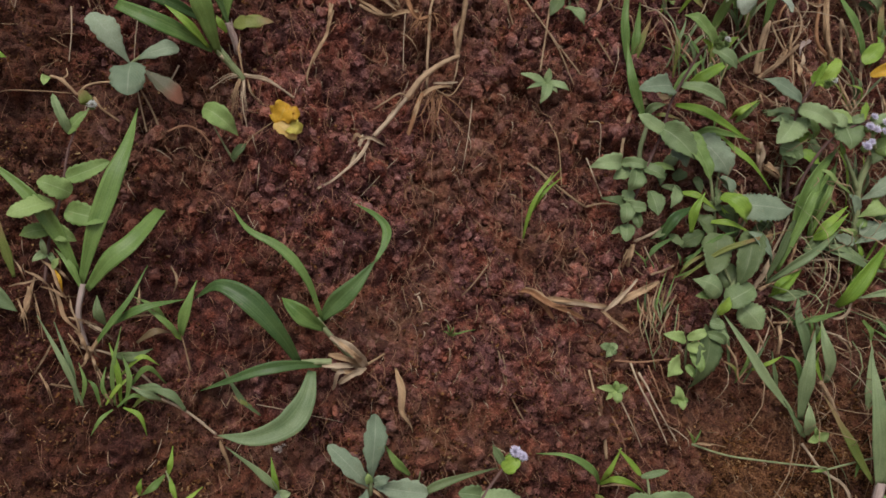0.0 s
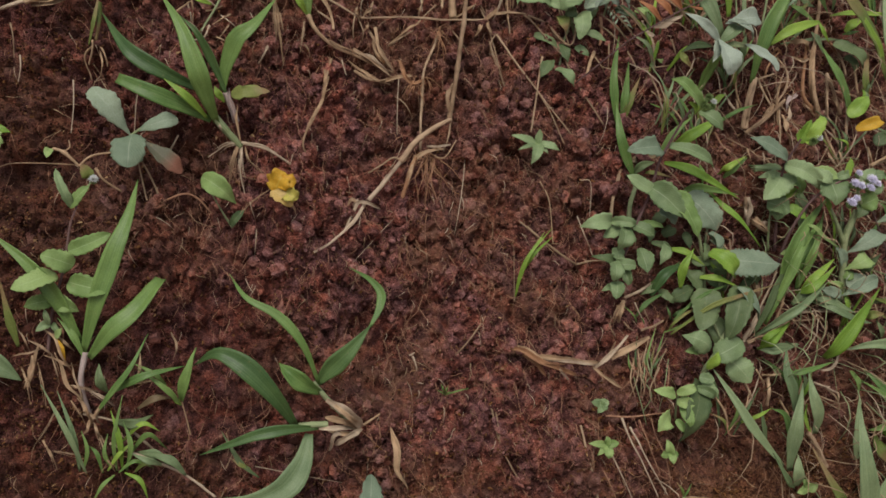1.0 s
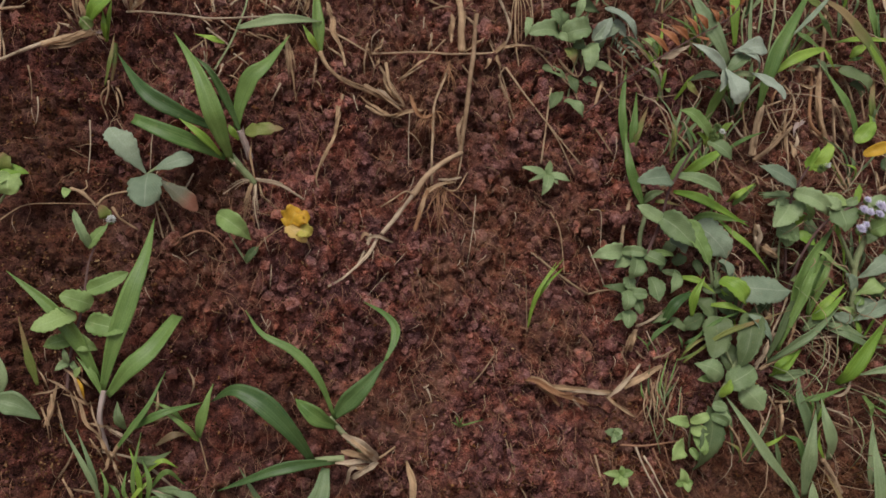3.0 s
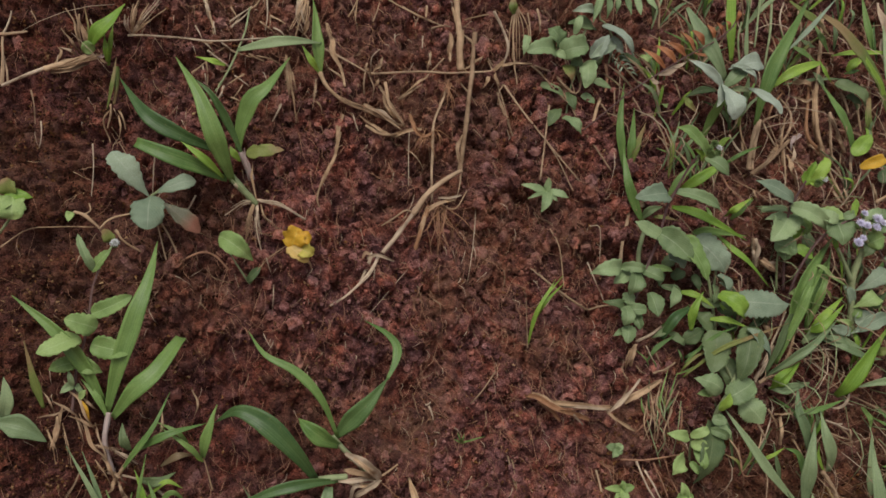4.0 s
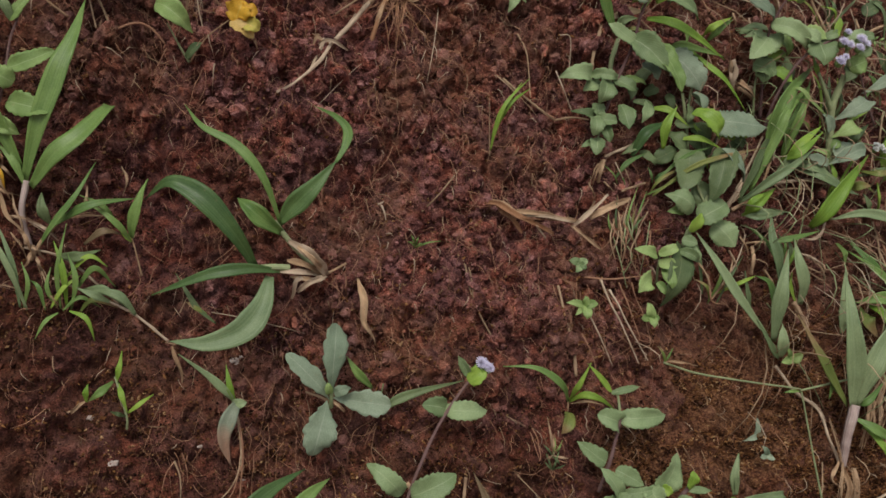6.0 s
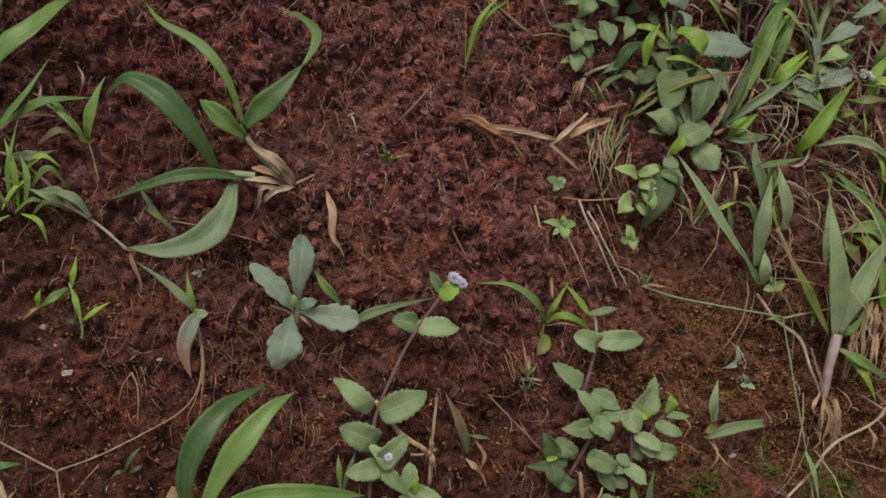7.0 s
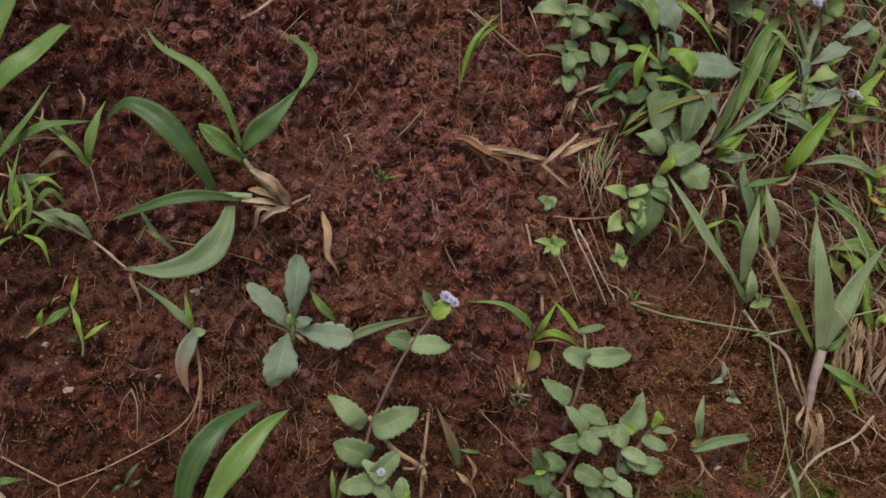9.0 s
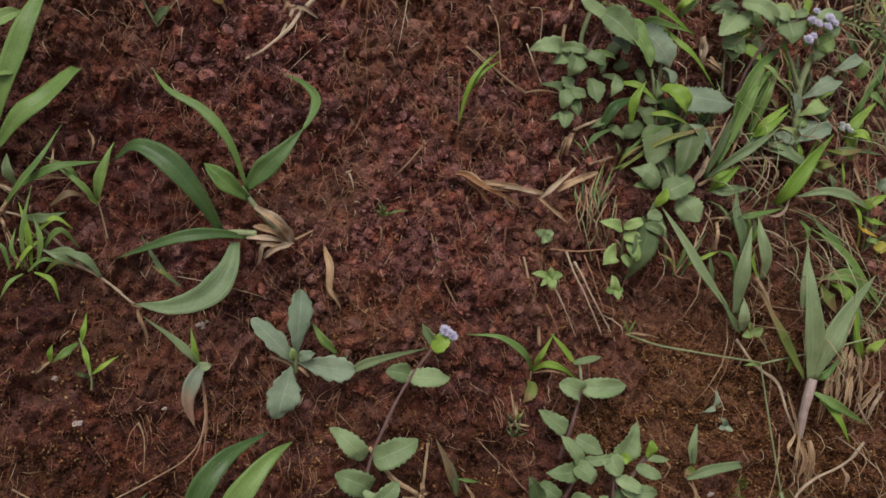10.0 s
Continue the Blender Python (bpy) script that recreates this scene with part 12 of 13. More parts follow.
fray(p, [(-0.1918, -0.0593, 0.0030), (-0.1882, -0.0678, 0.0080), (-0.1876, -0.0760, 0.0020)], 0.0024, "straw", 5)
fray(p, [(-0.1805, -0.0631, 0.0030), (-0.1756, -0.0690, 0.0080), (-0.1734, -0.0748, 0.0020)], 0.0019, "straw", 5)
fray(p, [(-0.2156, -0.0623, 0.0030), (-0.2112, -0.0700, 0.0080), (-0.2102, -0.0775, 0.0020)], 0.0019, "husk", 5)
fray(p, [(-0.2047, -0.0364, 0.0030), (-0.1958, -0.0395, 0.0080), (-0.1899, -0.0417, 0.0020)], 0.0019, "straw", 5)
fray(p, [(-0.1820, -0.0396, 0.0030), (-0.1703, -0.0395, 0.0080), (-0.1610, -0.0385, 0.0020)], 0.0024, "husk", 5)

p = plant("dry_stalk", -0.1900, 0.0787, "curled withered runner beside the leafy weed", "dry stalk")
stem(p, [(-0.2055, 0.0834, 0.0030), (-0.2000, 0.0803, 0.0070), (-0.1935, 0.0736, 0.0050)], 0.00100, "husk", 0.00066, name="stalk")
stem(p, [(-0.1930, 0.0736, 0.0050), (-0.1876, 0.0774, 0.0080), (-0.1771, 0.0808, 0.0030)], 0.00085, "husk", 0.00056, name="stalk")
stem(p, [(-0.2004, 0.0816, 0.0040), (-0.1971, 0.0831, 0.0070), (-0.1979, 0.0875, 0.0040)], 0.00043, "husk", 0.00028, name="stalk")
stem(p, [(-0.2419, 0.0678, 0.0020), (-0.2277, 0.0756, 0.0050), (-0.2117, 0.0758, 0.0040), (-0.1953, 0.0745, 0.0040)], 0.00043, "husk", 0.00029, name="stalk")
stem(p, [(-0.1857, 0.0720, 0.0040), (-0.1822, 0.0653, 0.0060), (-0.1739, 0.0598, 0.0020)], 0.00070, "husk", 0.00047, name="stalk")

p = plant("dead_grass", -0.1264, 0.1710, "loose pale straw scattered beside a grass tuft", "dead grass")
stem(p, [(-0.1298, 0.2025, 0.0030), (-0.1280, 0.1896, 0.0050), (-0.1272, 0.1799, 0.0020)], 0.00068, "husk", 0.00052, name="stalk")
stem(p, [(-0.1210, 0.1838, 0.0030), (-0.1132, 0.1884, 0.0050), (-0.1062, 0.1962, 0.0020)], 0.00058, "pale_straw", 0.00045, name="stalk")
stem(p, [(-0.1162, 0.1980, 0.0030), (-0.1139, 0.1920, 0.0050), (-0.1125, 0.1892, 0.0020)], 0.00051, "husk", 0.00039, name="stalk")
stem(p, [(-0.1063, 0.1958, 0.0030), (-0.1022, 0.1982, 0.0050), (-0.0990, 0.2040, 0.0020)], 0.00059, "husk", 0.00045, name="stalk")
stem(p, [(-0.0954, 0.2024, 0.0030), (-0.0964, 0.1915, 0.0050), (-0.0981, 0.1840, 0.0020)], 0.00051, "pale_straw", 0.00039, name="stalk")
stem(p, [(-0.1337, 0.1774, 0.0030), (-0.1273, 0.1755, 0.0050), (-0.1219, 0.1766, 0.0020)], 0.00066, "husk", 0.00051, name="stalk")
stem(p, [(-0.1312, 0.1720, 0.0030), (-0.1247, 0.1652, 0.0050), (-0.1192, 0.1614, 0.0020)], 0.00058, "pale_straw", 0.00044, name="stalk")
stem(p, [(-0.1258, 0.1784, 0.0030), (-0.1216, 0.1738, 0.0050), (-0.1183, 0.1722, 0.0020)], 0.00075, "pale_straw", 0.00057, name="stalk")
stem(p, [(-0.1348, 0.1635, 0.0030), (-0.1335, 0.1569, 0.0050), (-0.1333, 0.1532, 0.0020)], 0.00057, "pale_straw", 0.00044, name="stalk")
stem(p, [(-0.1253, 0.1590, 0.0030), (-0.1197, 0.1597, 0.0050), (-0.1150, 0.1634, 0.0020)], 0.00049, "husk", 0.00038, name="stalk")
stem(p, [(-0.1176, 0.1566, 0.0030), (-0.1134, 0.1521, 0.0050), (-0.1101, 0.1503, 0.0020)], 0.00049, "pale_straw", 0.00038, name="stalk")
stem(p, [(-0.1240, 0.1504, 0.0030), (-0.1258, 0.1450, 0.0050), (-0.1286, 0.1424, 0.0020)], 0.00065, "pale_straw", 0.00050, name="stalk")
stem(p, [(-0.1085, 0.1694, 0.0030), (-0.1042, 0.1659, 0.0050), (-0.1007, 0.1653, 0.0020)], 0.00058, "husk", 0.00044, name="stalk")
stem(p, [(-0.1183, 0.1718, 0.0030), (-0.1121, 0.1682, 0.0050), (-0.1066, 0.1676, 0.0020)], 0.00058, "husk", 0.00044, name="stalk")
stem(p, [(-0.1325, 0.1421, 0.0030), (-0.1280, 0.1427, 0.0050), (-0.1244, 0.1461, 0.0020)], 0.00048, "pale_straw", 0.00037, name="stalk")
stem(p, [(-0.1085, 0.1456, 0.0030), (-0.1123, 0.1414, 0.0050), (-0.1170, 0.1398, 0.0020)], 0.00049, "husk", 0.00037, name="stalk")
stem(p, [(-0.1007, 0.1891, 0.0030), (-0.0965, 0.1844, 0.0050), (-0.0930, 0.1828, 0.0020)], 0.00050, "husk", 0.00039, name="stalk")
stem(p, [(-0.1269, 0.1893, 0.0030), (-0.1219, 0.1824, 0.0050), (-0.1178, 0.1787, 0.0020)], 0.00050, "pale_straw", 0.00039, name="stalk")
stem(p, [(-0.1369, 0.1872, 0.0030), (-0.1347, 0.1815, 0.0050), (-0.1336, 0.1790, 0.0020)], 0.00042, "pale_straw", 0.00032, name="stalk")
stem(p, [(-0.1056, 0.1803, 0.0030), (-0.1065, 0.1746, 0.0050), (-0.1083, 0.1720, 0.0020)], 0.00050, "pale_straw", 0.00038, name="stalk")

p = plant("dry_stalk", -0.0018, -0.2076, "bent dry stalk with a withered node beside the flowering weed", "dry stalk")
stem(p, [(-0.0294, -0.1809, 0.0060), (-0.0189, -0.1969, 0.0090), (-0.0061, -0.2068, 0.0060)], 0.00128, "husk", 0.00108, name="stalk")
stem(p, [(0.0020, -0.1823, 0.0050), (-0.0030, -0.2019, 0.0070), (-0.0054, -0.2242, 0.0030)], 0.00090, "straw", 0.00070, name="stalk")
blade(p, [(-0.0035, -0.2061, 0.0050), (-0.0066, -0.2102, 0.0090), (-0.0068, -0.2149, 0.0030)], 0.0042, "husk", name="dry_leaf")
blade(p, [(-0.0035, -0.2061, 0.0050), (-0.0041, -0.2114, 0.0090), (-0.0018, -0.2172, 0.0030)], 0.0042, "husk", name="dry_leaf")
blade(p, [(-0.0035, -0.2061, 0.0050), (-0.0075, -0.2077, 0.0090), (-0.0088, -0.2097, 0.0030)], 0.0042, "husk", name="dry_leaf")
blade(p, [(-0.0035, -0.2061, 0.0050), (-0.0028, -0.2066, 0.0090), (0.0009, -0.2076, 0.0030)], 0.0042, "husk", name="dry_leaf")
blade(p, [(-0.0035, -0.2061, 0.0050), (-0.0042, -0.2032, 0.0090), (-0.0020, -0.2006, 0.0030)], 0.0042, "husk", name="dry_leaf")
stem(p, [(-0.0132, -0.2084, 0.0030), (-0.0088, -0.2086, 0.0060), (-0.0042, -0.2085, 0.0050)], 0.00070, "straw", 0.00050, name="stalk")

p = plant("dry_stalk", -0.0069, -0.2377, "thin dry stalk lying along the foot of the slope", "dry stalk")
stem(p, [(-0.0094, -0.2372, 0.0040), (0.0144, -0.2383, 0.0060), (0.0412, -0.2445, 0.0050), (0.0691, -0.2499, 0.0040)], 0.00092, "straw", 0.00067, name="stalk")

p = plant("dry_stalk", 0.0752, -0.2449, "broken dry stub standing under the weed", "dry stalk")
stem(p, [(0.0757, -0.2492, 0.0020), (0.0728, -0.2387, 0.0080), (0.0723, -0.2279, 0.0090)], 0.00145, "straw", 0.00106, name="stub")
stem(p, [(0.0811, -0.2454, 0.0020), (0.0829, -0.2420, 0.0060), (0.0855, -0.2377, 0.0060)], 0.00087, "husk", 0.00058, name="stub")

p = plant("grass_tuft", 0.0527, -0.1768, "wispy grass tuft with hanging pale roots", "grass")
blade(p, [(0.0517, -0.1783, 0.0020), (0.0501, -0.1680, 0.0070), (0.0501, -0.1579, 0.0050)], 0.0013, "straw")
blade(p, [(0.0517, -0.1783, 0.0020), (0.0516, -0.1736, 0.0070), (0.0531, -0.1691, 0.0050)], 0.0013, "green")
blade(p, [(0.0517, -0.1783, 0.0020), (0.0536, -0.1745, 0.0070), (0.0572, -0.1710, 0.0050)], 0.0013, "green")
blade(p, [(0.0517, -0.1783, 0.0020), (0.0481, -0.1786, 0.0070), (0.0461, -0.1792, 0.0050)], 0.0013, "straw")
blade(p, [(0.0517, -0.1783, 0.0020), (0.0521, -0.1806, 0.0070), (0.0541, -0.1831, 0.0050)], 0.0013, "dull")
blade(p, [(0.0517, -0.1783, 0.0020), (0.0511, -0.1728, 0.0070), (0.0521, -0.1674, 0.0050)], 0.0013, "husk")
blade(p, [(0.0517, -0.1783, 0.0020), (0.0548, -0.1793, 0.0070), (0.0595, -0.1806, 0.0050)], 0.0013, "straw")
blade(p, [(0.0517, -0.1783, 0.0020), (0.0481, -0.1748, 0.0070), (0.0461, -0.1715, 0.0050)], 0.0013, "dull")
root_bunch(0.0505, -0.1813, 6, 0.0286, 0.0064)

# ---- thin grass that fills the gaps between the weeds ----
r = random.Random(101)
for k in range(34):
    while True:
        u, v = r.uniform(0.11, 0.36), r.uniform(-0.11, 0.2)
        if u > 0.15 - 0.1 * v:
            break
    p = plant("grass_tuft", u, v, r.choice(("thin green grass blades growing between the weeds", "slender grass tuft half hidden under the weeds")), "grass", "thin grass under the weeds")
    for m in range(r.randint(4, 7)):
        a, l = r.gauss(1.45, 0.55), r.uniform(0.015, 0.045)
        x, y = u + r.uniform(-0.006, 0.006), v + r.uniform(-0.004, 0.004)
        dx, dy, up = math.cos(a) * l, math.sin(a) * l, r.uniform(0.005, 0.014)
        blade(p, [(x, y, 0.0), (x + dx * 0.5, y + dy * 0.6, up), (x + dx * 1.1, y + dy, up * 0.8)], r.uniform(0.0013, 0.0032), r.choice(("green", "dull", "dull", "bright", "turning", "bluish")))
    for m in range(r.randint(1, 3)):
        a, l = r.gauss(1.5, 0.5), r.uniform(0.02, 0.045)
        stem(p, [(u, v, 0.0), (u + math.cos(a) * l * 0.5, v + math.sin(a) * l * 0.5, 0.008), (u + math.cos(a) * l, v + math.sin(a) * l, 0.005)], r.uniform(0.0004, 0.0008), r.choice(("straw", "pale_straw", "husk")), None, "dry_stalk")

# ---- rootlets, straw bits and moss ----

p = plant("root_strands", 0.1011, -0.0895, "pale thin roots hanging down bare earth", "roots")
stem(p, [(0.0926, -0.0872, 0.0020), (0.0951, -0.1006, 0.0050), (0.1009, -0.1142, 0.0050), (0.1099, -0.1361, 0.0010)], 0.00070, "pale_straw", 0.00035, name='root')
stem(p, [(0.0970, -0.0935, 0.0020), (0.1001, -0.1025, 0.0050), (0.1037, -0.1122, 0.0050), (0.1182, -0.1401, 0.0010)], 0.00070, "pale_straw", 0.00035, name='root')
stem(p, [(0.0828, -0.1059, 0.0020), (0.0839, -0.1121, 0.0050), (0.0866, -0.1200, 0.0050), (0.0938, -0.1355, 0.0010)], 0.00060, "pale_straw", 0.00030, name='root')
stem(p, [(0.1035, -0.0899, 0.0020), (0.1056, -0.1014, 0.0050), (0.1078, -0.1104, 0.0050), (0.1149, -0.1288, 0.0010)], 0.00050, "root", 0.00030, name='root')
stem(p, [(0.1617, -0.0891, 0.0020), (0.1592, -0.0991, 0.0050), (0.1604, -0.1057, 0.0050), (0.1720, -0.1077, 0.0010)], 0.00055, "root", 0.00030, name='root')
stem(p, [(0.0773, -0.1160, 0.0020), (0.0789, -0.1239, 0.0050), (0.0812, -0.1318, 0.0050), (0.0834, -0.1406, 0.0010)], 0.00045, "root", 0.00025, name='root')
stem(p, [(0.1116, -0.0904, 0.0020), (0.1114, -0.1003, 0.0050), (0.1149, -0.1101, 0.0050), (0.1190, -0.1228, 0.0010)], 0.00045, "root", 0.00025, name='root')

p = plant("dead_grass", 0.1145, -0.0580, "hanging wisps of thin brown dead grass", "dead grass")
stem(p, [(0.1201, -0.0613, 0.0040), (0.1091, -0.0754, 0.0090), (0.1176, -0.0891, 0.0030)], 0.00055, "straw", 0.00025, name='stalk')
stem(p, [(0.1267, -0.0622, 0.0040), (0.1211, -0.0720, 0.0090), (0.1202, -0.0804, 0.0030)], 0.00045, "root", 0.00030, name='stalk')
stem(p, [(0.1142, -0.0505, 0.0040), (0.1122, -0.0627, 0.0090), (0.1073, -0.0728, 0.0030)], 0.00040, "stem", 0.00030, name='stalk')
stem(p, [(0.1059, -0.0614, 0.0040), (0.1062, -0.0712, 0.0090), (0.1066, -0.0794, 0.0030)], 0.00035, "straw", 0.00030, name='stalk')
stem(p, [(0.1087, -0.0521, 0.0040), (0.1095, -0.0634, 0.0090), (0.1179, -0.0734, 0.0030)], 0.00060, "root", 0.00030, name='stalk')
stem(p, [(0.1062, -0.0642, 0.0040), (0.1099, -0.0762, 0.0090), (0.1060, -0.0862, 0.0030)], 0.00035, "stem", 0.00030, name='stalk')
stem(p, [(0.1076, -0.0509, 0.0040), (0.1048, -0.0645, 0.0090), (0.1063, -0.0766, 0.0030)], 0.00035, "husk", 0.00030, name='stalk')
stem(p, [(0.1041, -0.0541, 0.0040), (0.0999, -0.0643, 0.0090), (0.0937, -0.0724, 0.0030)], 0.00045, "root", 0.00025, name='stalk')
stem(p, [(0.1025, -0.0641, 0.0040), (0.1025, -0.0795, 0.0090), (0.1074, -0.0938, 0.0030)], 0.00035, "stem", 0.00025, name='stalk')
stem(p, [(0.1127, -0.0582, 0.0040), (0.1076, -0.0682, 0.0090), (0.1087, -0.0769, 0.0030)], 0.00060, "root", 0.00030, name='stalk')
stem(p, [(0.1059, -0.0525, 0.0040), (0.0984, -0.0651, 0.0090), (0.1025, -0.0765, 0.0030)], 0.00055, "husk", 0.00030, name='stalk')
stem(p, [(0.1263, -0.0512, 0.0040), (0.1138, -0.0665, 0.0090), (0.1180, -0.0808, 0.0030)], 0.00035, "straw", 0.00030, name='stalk')
stem(p, [(0.1080, -0.0569, 0.0040), (0.1015, -0.0676, 0.0090), (0.0987, -0.0767, 0.0030)], 0.00050, "straw", 0.00030, name='stalk')
stem(p, [(0.1116, -0.0539, 0.0040), (0.1071, -0.0638, 0.0090), (0.1067, -0.0720, 0.0030)], 0.00055, "stem", 0.00025, name='stalk')
stem(p, [(0.1077, -0.0493, 0.0040), (0.1056, -0.0615, 0.0090), (0.1104, -0.0721, 0.0030)], 0.00040, "husk", 0.00025, name='stalk')
stem(p, [(0.1270, -0.0570, 0.0040), (0.1189, -0.0728, 0.0090), (0.1164, -0.0872, 0.0030)], 0.00035, "stem", 0.00025, name='stalk')
stem(p, [(0.1125, -0.0522, 0.0040), (0.1108, -0.0621, 0.0090), (0.1163, -0.0706, 0.0030)], 0.00060, "stem", 0.00030, name='stalk')
stem(p, [(0.1051, -0.0555, 0.0040), (0.1076, -0.0669, 0.0090), (0.1074, -0.0763, 0.0030)], 0.00045, "root", 0.00025, name='stalk')


def scatter_lines(name, label, category, count, mat, length, radius, seed, fall, where=None, lift=0.0012, curl=0.7, follow=True):
    """Many short fibres on the earth, as one mesh."""
    r = random.Random(seed)
    bm = bmesh.new()
    made = 0
    while made < count:
        u, v = r.uniform(-0.27, 0.36), r.uniform(-0.32, 0.24)
        if where is not None and r.random() > where(u, v):
            continue
        made += 1
        a = r.gauss(-math.pi / 2, fall)
        d = length * r.uniform(0.35, 1.0) ** 1.5 * 1.4
        pts, h0, bend = [], lift * r.uniform(0.2, 2.2), r.gauss(0, curl)
        for k in range(5):
            pts.append(on_bank(u, v, (height(u, v) * 0.75 if follow else -0.003) + h0 * (1 + 1.5 * math.sin(k / 4 * math.pi)) - (0.001 if k in (0, 4) else 0)))
            a += bend * 0.3 + r.gauss(0, 0.3 * curl)
            u, v = u + math.cos(a) * d / 4, v + math.sin(a) * d / 4
        rad = radius * r.uniform(0.5, 1.3)
        tube(bm, pts, rad, rad * 0.5, 3)
    ob = part(name, bm, mat, None)
    return tagged(ob, label, category, kind="stuff")


def crumbly(u, v):
    return 1.0 - 0.7 * float(mossy(np.array(u), np.array(v)))


def weedy(u, v):
    """Where dead grass hangs: under the tall weeds and along the far edge."""
    if v > -0.12:
        return max(0.03, min(1.0, (u - 0.1) * 9)) * (1.0 if v > 0.05 else 0.35)
    return max(0.02, min(1.0, (u - 0.21) * 12))


def barer(u, v):
    return 1.0 - 0.75 * float(mossy(np.array(u), np.array(v)))


def rooty(u, v):
    return max(0.0, crumbly(u, v) ** 2 * (0.25 + 1.2 * max(0.0, noise.noise(Vector((u * 22, v * 9, 5))))))


scatter_lines("rootlets", "fine red-brown rootlets hanging over the earth", "roots", 3500, "root", 0.016, 0.00017, 3, 0.45, rooty, 0.0014, 0.5)
scatter_lines("fine_fibres", "hair-fine brown fibres over the crumbs", "roots", 4200, "root", 0.008, 0.00013, 33, 0.5, crumbly, 0.0016, 0.5)
scatter_lines("straw_bits", "short pale straw bits scattered on the earth", "straw", 900, "straw", 0.01, 0.00025, 4, 0.6, barer, 0.0012, 0.35)
scatter_lines("pale_bits", "thin bleached straw bits on the earth", "straw", 800, "pale_straw", 0.008, 0.00024, 5, 0.4, barer, 0.0012, 0.3)
scatter_lines("dead_stalks", "tangled dead grass stalks under the weeds", "dead grass", 210, "straw", 0.045, 0.0004, 6, 0.6, weedy, 0.0045, 0.07, False)
scatter_lines("pale_stalks", "thin bleached dead grass stalks under the weeds", "dead grass", 170, "pale_straw", 0.04, 0.00038, 16, 0.7, weedy, 0.005, 0.06, False)

def tangled(u, v):
    """Where thin wisps grow between the weeds."""
    return max(0.0, min(1.0, (u - 0.165) * 14)) if -0.15 < v < 0.06 else 0.0


scatter_lines("fine_grass", "thin green grass wisps growing between the weeds", "grass", 110, "stem", 0.05, 0.00042, 26, 0.55, tangled, 0.007, 0.12, False)
scatter_lines("dry_wisps", "thin brown grass wisps between the weeds", "dead grass", 120, "straw", 0.045, 0.00038, 27, 0.7, tangled, 0.007, 0.12, False)


def heights(u, v):
    i = np.clip(np.searchsorted(us, u), 0, nu - 1)
    j = np.clip(np.searchsorted(vs, v), 0, nv - 1)
    return relief[j, i]


def places(rs, count, where):
    """Places on the bank, as often as where() says; returns u, v and the points on the earth."""
    got_u, got_v = [], []
    while sum(map(len, got_u)) < count:
        u, v = rs.uniform(-0.28, 0.38, count), rs.uniform(-0.34, 0.25, count)
        keep = rs.rand(count) < where(u, v)
        got_u.append(u[keep])
        got_v.append(v[keep])
    u, v = np.concatenate(got_u)[:count], np.concatenate(got_v)[:count]
    h = heights(u, v)
    return u, v, np.array(FOOT) + np.outer(u, (1, 0, 0)) + np.outer(v, UPHILL) + np.outer(h, OUT)


def moss_mat(name, label, count, mat, tall, seed, where, wide):
    """A mat of tiny pointed moss tufts, as one mesh."""
    rs = np.random.RandomState(seed)
    u, v, b = places(rs, count, where)
    d = np.outer(rs.uniform(0.5, 1, count), OUT) + np.stack([rs.uniform(-0.7, 0.7, count), rs.uniform(-0.2, 0.2, count), rs.uniform(-0.6, 0.7, count)], 1)
    d *= (tall * rs.uniform(0.35, 1.3, count) / np.linalg.norm(d, axis=1))[:, None]
    b = b - np.outer(np.full(count, 0.0005), OUT)
    a, w = rs.uniform(0, 6.283, count), wide * rs.uniform(0.45, 1.35, count)
    ring = [b + np.outer(np.cos(a + k * 1.571) * w, (1, 0, 0)) + np.outer(np.sin(a + k * 1.571) * w, UPHILL) for k in range(4)]
    verts = np.stack([*ring, b + d], 1).reshape(-1, 3)
    k = np.arange(count) * 5
    tris = np.concatenate([np.stack([k + c, k + (c + 1) % 4, k + 4], 1) for c in range(4)])
    me = bpy.data.meshes.new(name)
    me.from_pydata(verts.tolist(), [], tris.tolist())
    me.materials.append(MATS[mat])
    return tagged(new(name, me), label, "moss", kind="stuff")


def green_spot(u, v):
    spots = ((0.147, -0.250, 0.014), (0.152, -0.243, 0.009), (0.178, -0.264, 0.014), (0.200, -0.243, 0.012), (0.205, -0.235, 0.008), (0.236, -0.259, 0.022), (0.251, -0.267, 0.015), (0.238, -0.272, 0.016), (0.261, -0.274, 0.010), (0.230, -0.248, 0.012))
    return np.max([np.exp(-((u - a) ** 2 + (v - b) ** 2) / (0.3 * c * c)) for a, b, c in spots], axis=0)


def tufted(u, v, seed):
    return np.clip(0.55 + 0.9 * wavy(u, v, 45, seed) + 0.4 * wavy(u, v, 120, seed + 1), 0, 1)


moss_mat("brown_moss", "short dark brown moss over the damp earth", 54000, "moss", 0.0018, 8, lambda u, v: (0.12 + 0.88 * damp_shade_part(u, v)) * tufted(u, v, 61), 0.0007)
moss_mat("rusty_moss", "short rust-coloured moss over the lower slope", 66000, "rusty_moss", 0.0026, 12, lambda u, v: (0.06 + 0.94 * rusty_part(u, v)) * tufted(u, v, 71), 0.0007)
moss_mat("green_moss", "small bright green moss cushions on the earth", 3600, "fresh_moss", 0.004, 9, green_spot, 0.0004)

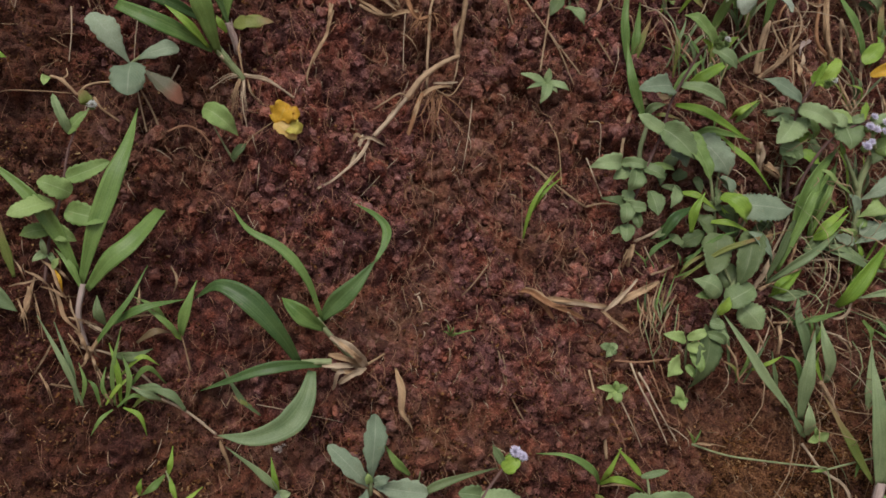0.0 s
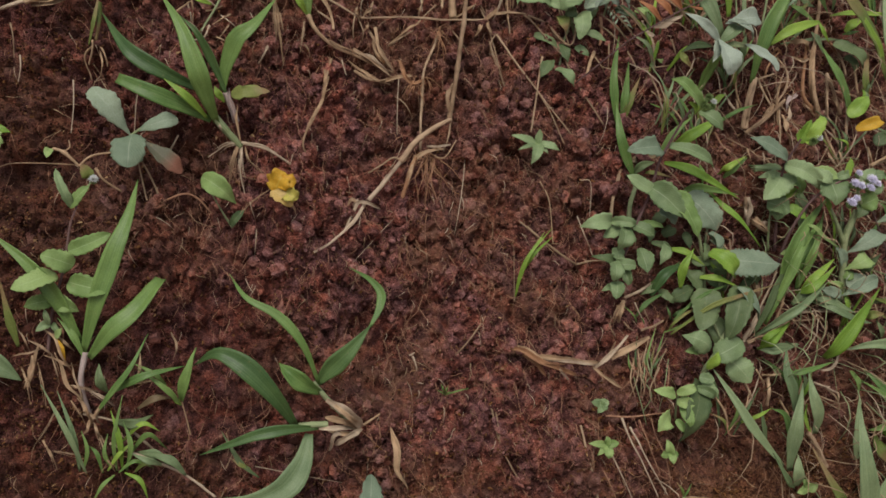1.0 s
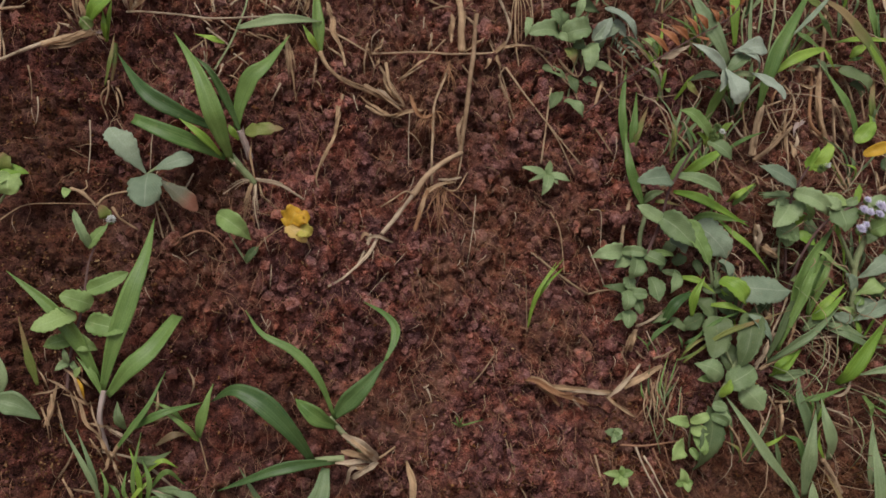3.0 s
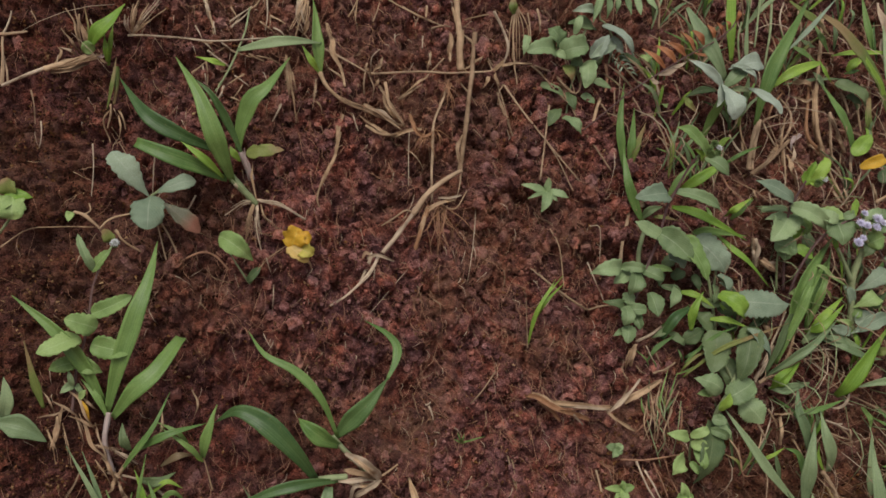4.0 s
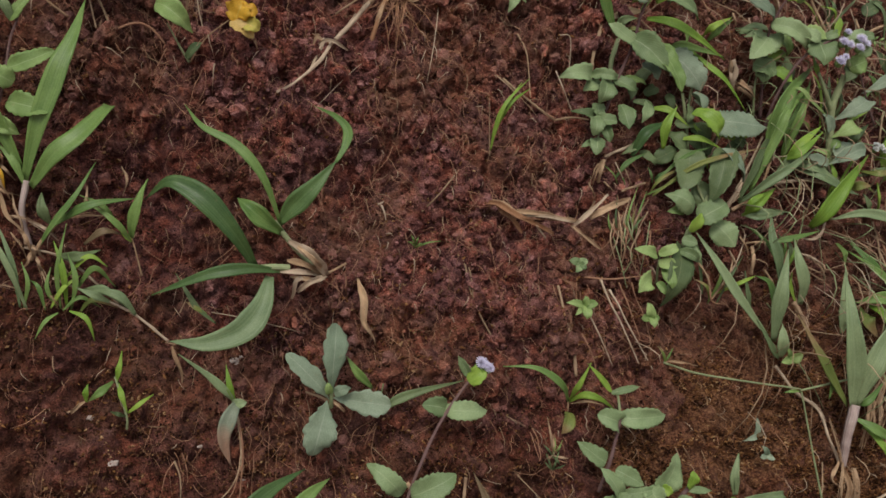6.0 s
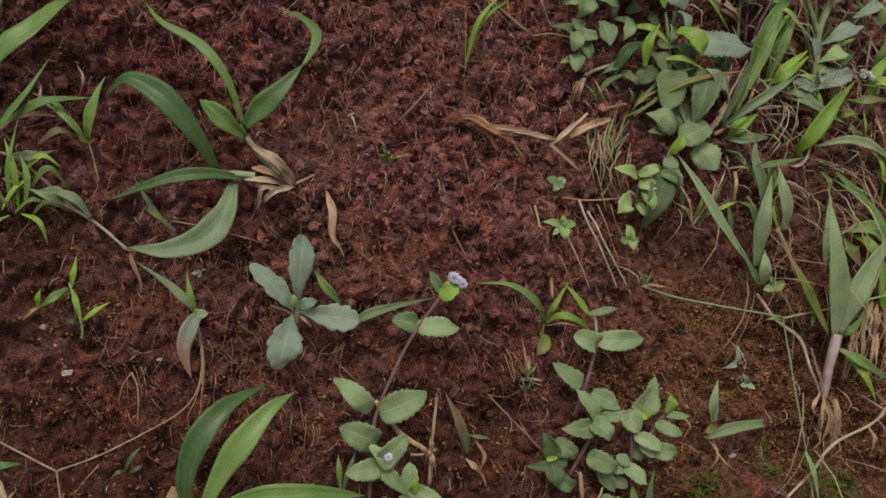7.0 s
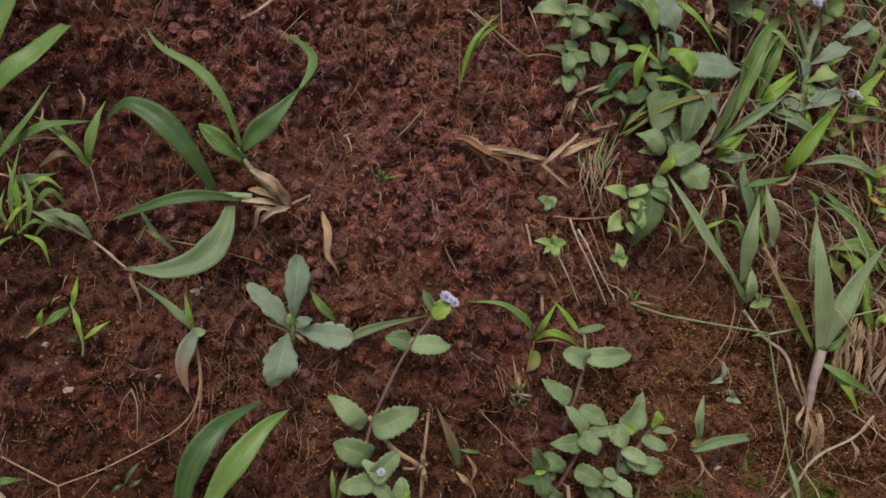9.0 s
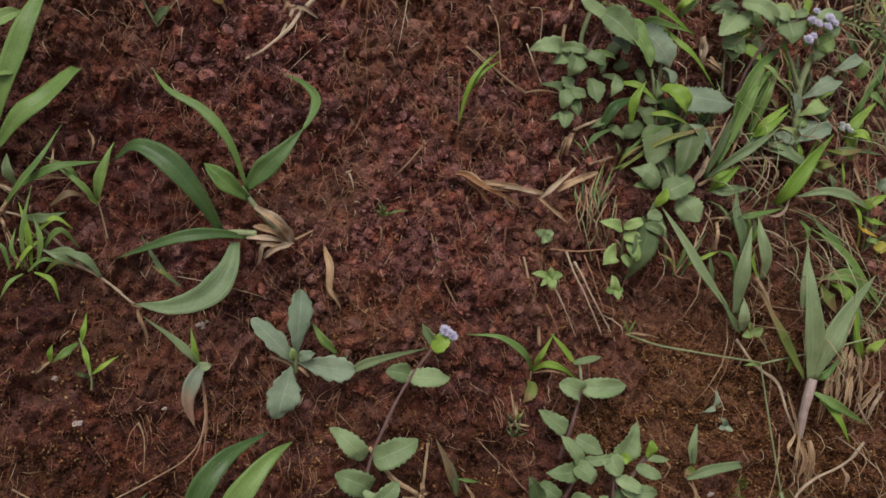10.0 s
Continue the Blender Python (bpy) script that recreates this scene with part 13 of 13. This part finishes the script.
# ---- clods and crumbs ----
CLODS = []
r = random.Random(20)
for k in range(14):
    bm = bmesh.new()
    bmesh.ops.create_icosphere(bm, subdivisions=2, radius=1.0)
    off = Vector((k * 7.3, 1.7, 4.1))
    for q in bm.verts:
        q.co *= 1 + 0.8 * noise.noise(q.co * 1.1 + off) + 0.9 * noise.noise(q.co * 2.4 + off) + r.uniform(-0.14, 0.14)
        q.co.z *= 0.8
    cm = bpy.data.meshes.new("clod")
    bm.to_mesh(cm)
    bm.free()
    cm.materials.append(MATS["soil"])
    CLODS.append(cm)

r = random.Random(21)
spots = []
while len(spots) < 9000:
    u, v = r.uniform(-0.27, 0.36), r.uniform(-0.33, 0.24)
    if r.random() < crumbly(u, v) ** 0.9 and damp_shade_part(u, v) < r.uniform(0.35, 1.3) and rusty_part(u, v) < r.uniform(0.5, 1.6):
        spots.append((u, v, 0.0009 + 0.0038 * r.random() ** 3.9))
spots.sort(key=lambda s: -s[2] * (1.0 if s[1] > -0.13 else 0.3))
for u, v, size in spots[:300]:
    ob = new("clod", r.choice(CLODS))
    turn = Euler((r.uniform(0, 6), r.uniform(0, 6), r.uniform(0, 6))).to_matrix().to_4x4()
    m = Matrix.Translation(on_bank(u, v, height(u, v) - size * 0.25)) @ turn @ Matrix.Diagonal((size * r.uniform(0.8, 1.3), size * r.uniform(0.6, 1.1), size * r.uniform(0.6, 1.1), 1))
    ob.parent = ground
    ob.matrix_basis = m

def crumb_mesh(name, label, at, size, ball, faces, rs, rough):
    """Many lumps in one mesh, each uneven in its own way."""
    n = len(at)
    lumps = ball[None] * rs.uniform(1 - rough, 1 + rough, (n, len(ball), 1)) * size[:, None, None]
    a = rs.uniform(0, 6.283, n)
    c, s = np.cos(a)[:, None], np.sin(a)[:, None]
    lumps = np.stack([lumps[..., 0] * c - lumps[..., 2] * s, lumps[..., 1], lumps[..., 0] * s + lumps[..., 2] * c], -1)
    lumps += (at + np.outer(size * -0.05, OUT))[:, None]
    cm = bpy.data.meshes.new(name)
    cm.from_pydata(lumps.reshape(-1, 3).tolist(), [], (faces[None] + (np.arange(n) * len(ball))[:, None, None]).reshape(-1, 3).tolist())
    rel = at - np.array(FOOT)
    wet_shaded = damp_shade_part(rel[:, 0], rel @ np.array(UPHILL))
    rust = rusty_part(rel[:, 0], rel @ np.array(UPHILL))
    cm.attributes.new("rusty", "FLOAT", "POINT").data.foreach_set("value", np.repeat(rust, len(ball)).astype(np.float32))
    cm.attributes.new("damp_shade", "FLOAT", "POINT").data.foreach_set("value", np.repeat(wet_shaded, len(ball)).astype(np.float32))
    cm.materials.append(MATS["soil"])
    ob = tagged(new(name, cm), label, kind="stuff")
    ob.parent = ground


bm = bmesh.new()
bmesh.ops.create_icosphere(bm, subdivisions=2, radius=1.0)
bm.verts.index_update()
ball = np.array([q.co[:] for q in bm.verts])
ball_faces = np.array([[q.index for q in f.verts] for f in bm.faces])
bm.free()
eight = np.array([(1, 0, 0), (-1, 0, 0), (0, 1, 0), (0, -1, 0), (0, 0, 1), (0, 0, -1)], float)
eight_faces = np.array([(0, 2, 4), (2, 1, 4), (1, 3, 4), (3, 0, 4), (2, 0, 5), (1, 2, 5), (3, 1, 5), (0, 3, 5)])
rs = np.random.RandomState(77)
rest = np.array(spots[300:])
at = np.array([on_bank(u, v, height(u, v)) for u, v, _ in spots[300:]])
big = rest[:, 2] > 0.0026
crumb_mesh("crumbs", "loose small red earth crumbs", at[big], rest[big, 2], ball, ball_faces, rs, 0.3)
bm = bmesh.new()
bmesh.ops.create_icosphere(bm, subdivisions=1, radius=1.0)
bm.verts.index_update()
ball = np.array([q.co[:] for q in bm.verts])
ball_faces = np.array([[q.index for q in f.verts] for f in bm.faces])
bm.free()
crumb_mesh("small_crumbs", "loose tiny red earth crumbs", at[~big], rest[~big, 2], ball, ball_faces, rs, 0.3)
for name, count, small, large in (("grit", 34000, 0.0004, 0.0011),):
    _, _, at = places(rs, count, lambda u, v: 1 - 0.55 * mossy(u, v))
    crumb_mesh(name, "fine red earth grit", at, small + (large - small) * rs.rand(count) ** 1.6, eight, eight_faces, rs, 0.4)
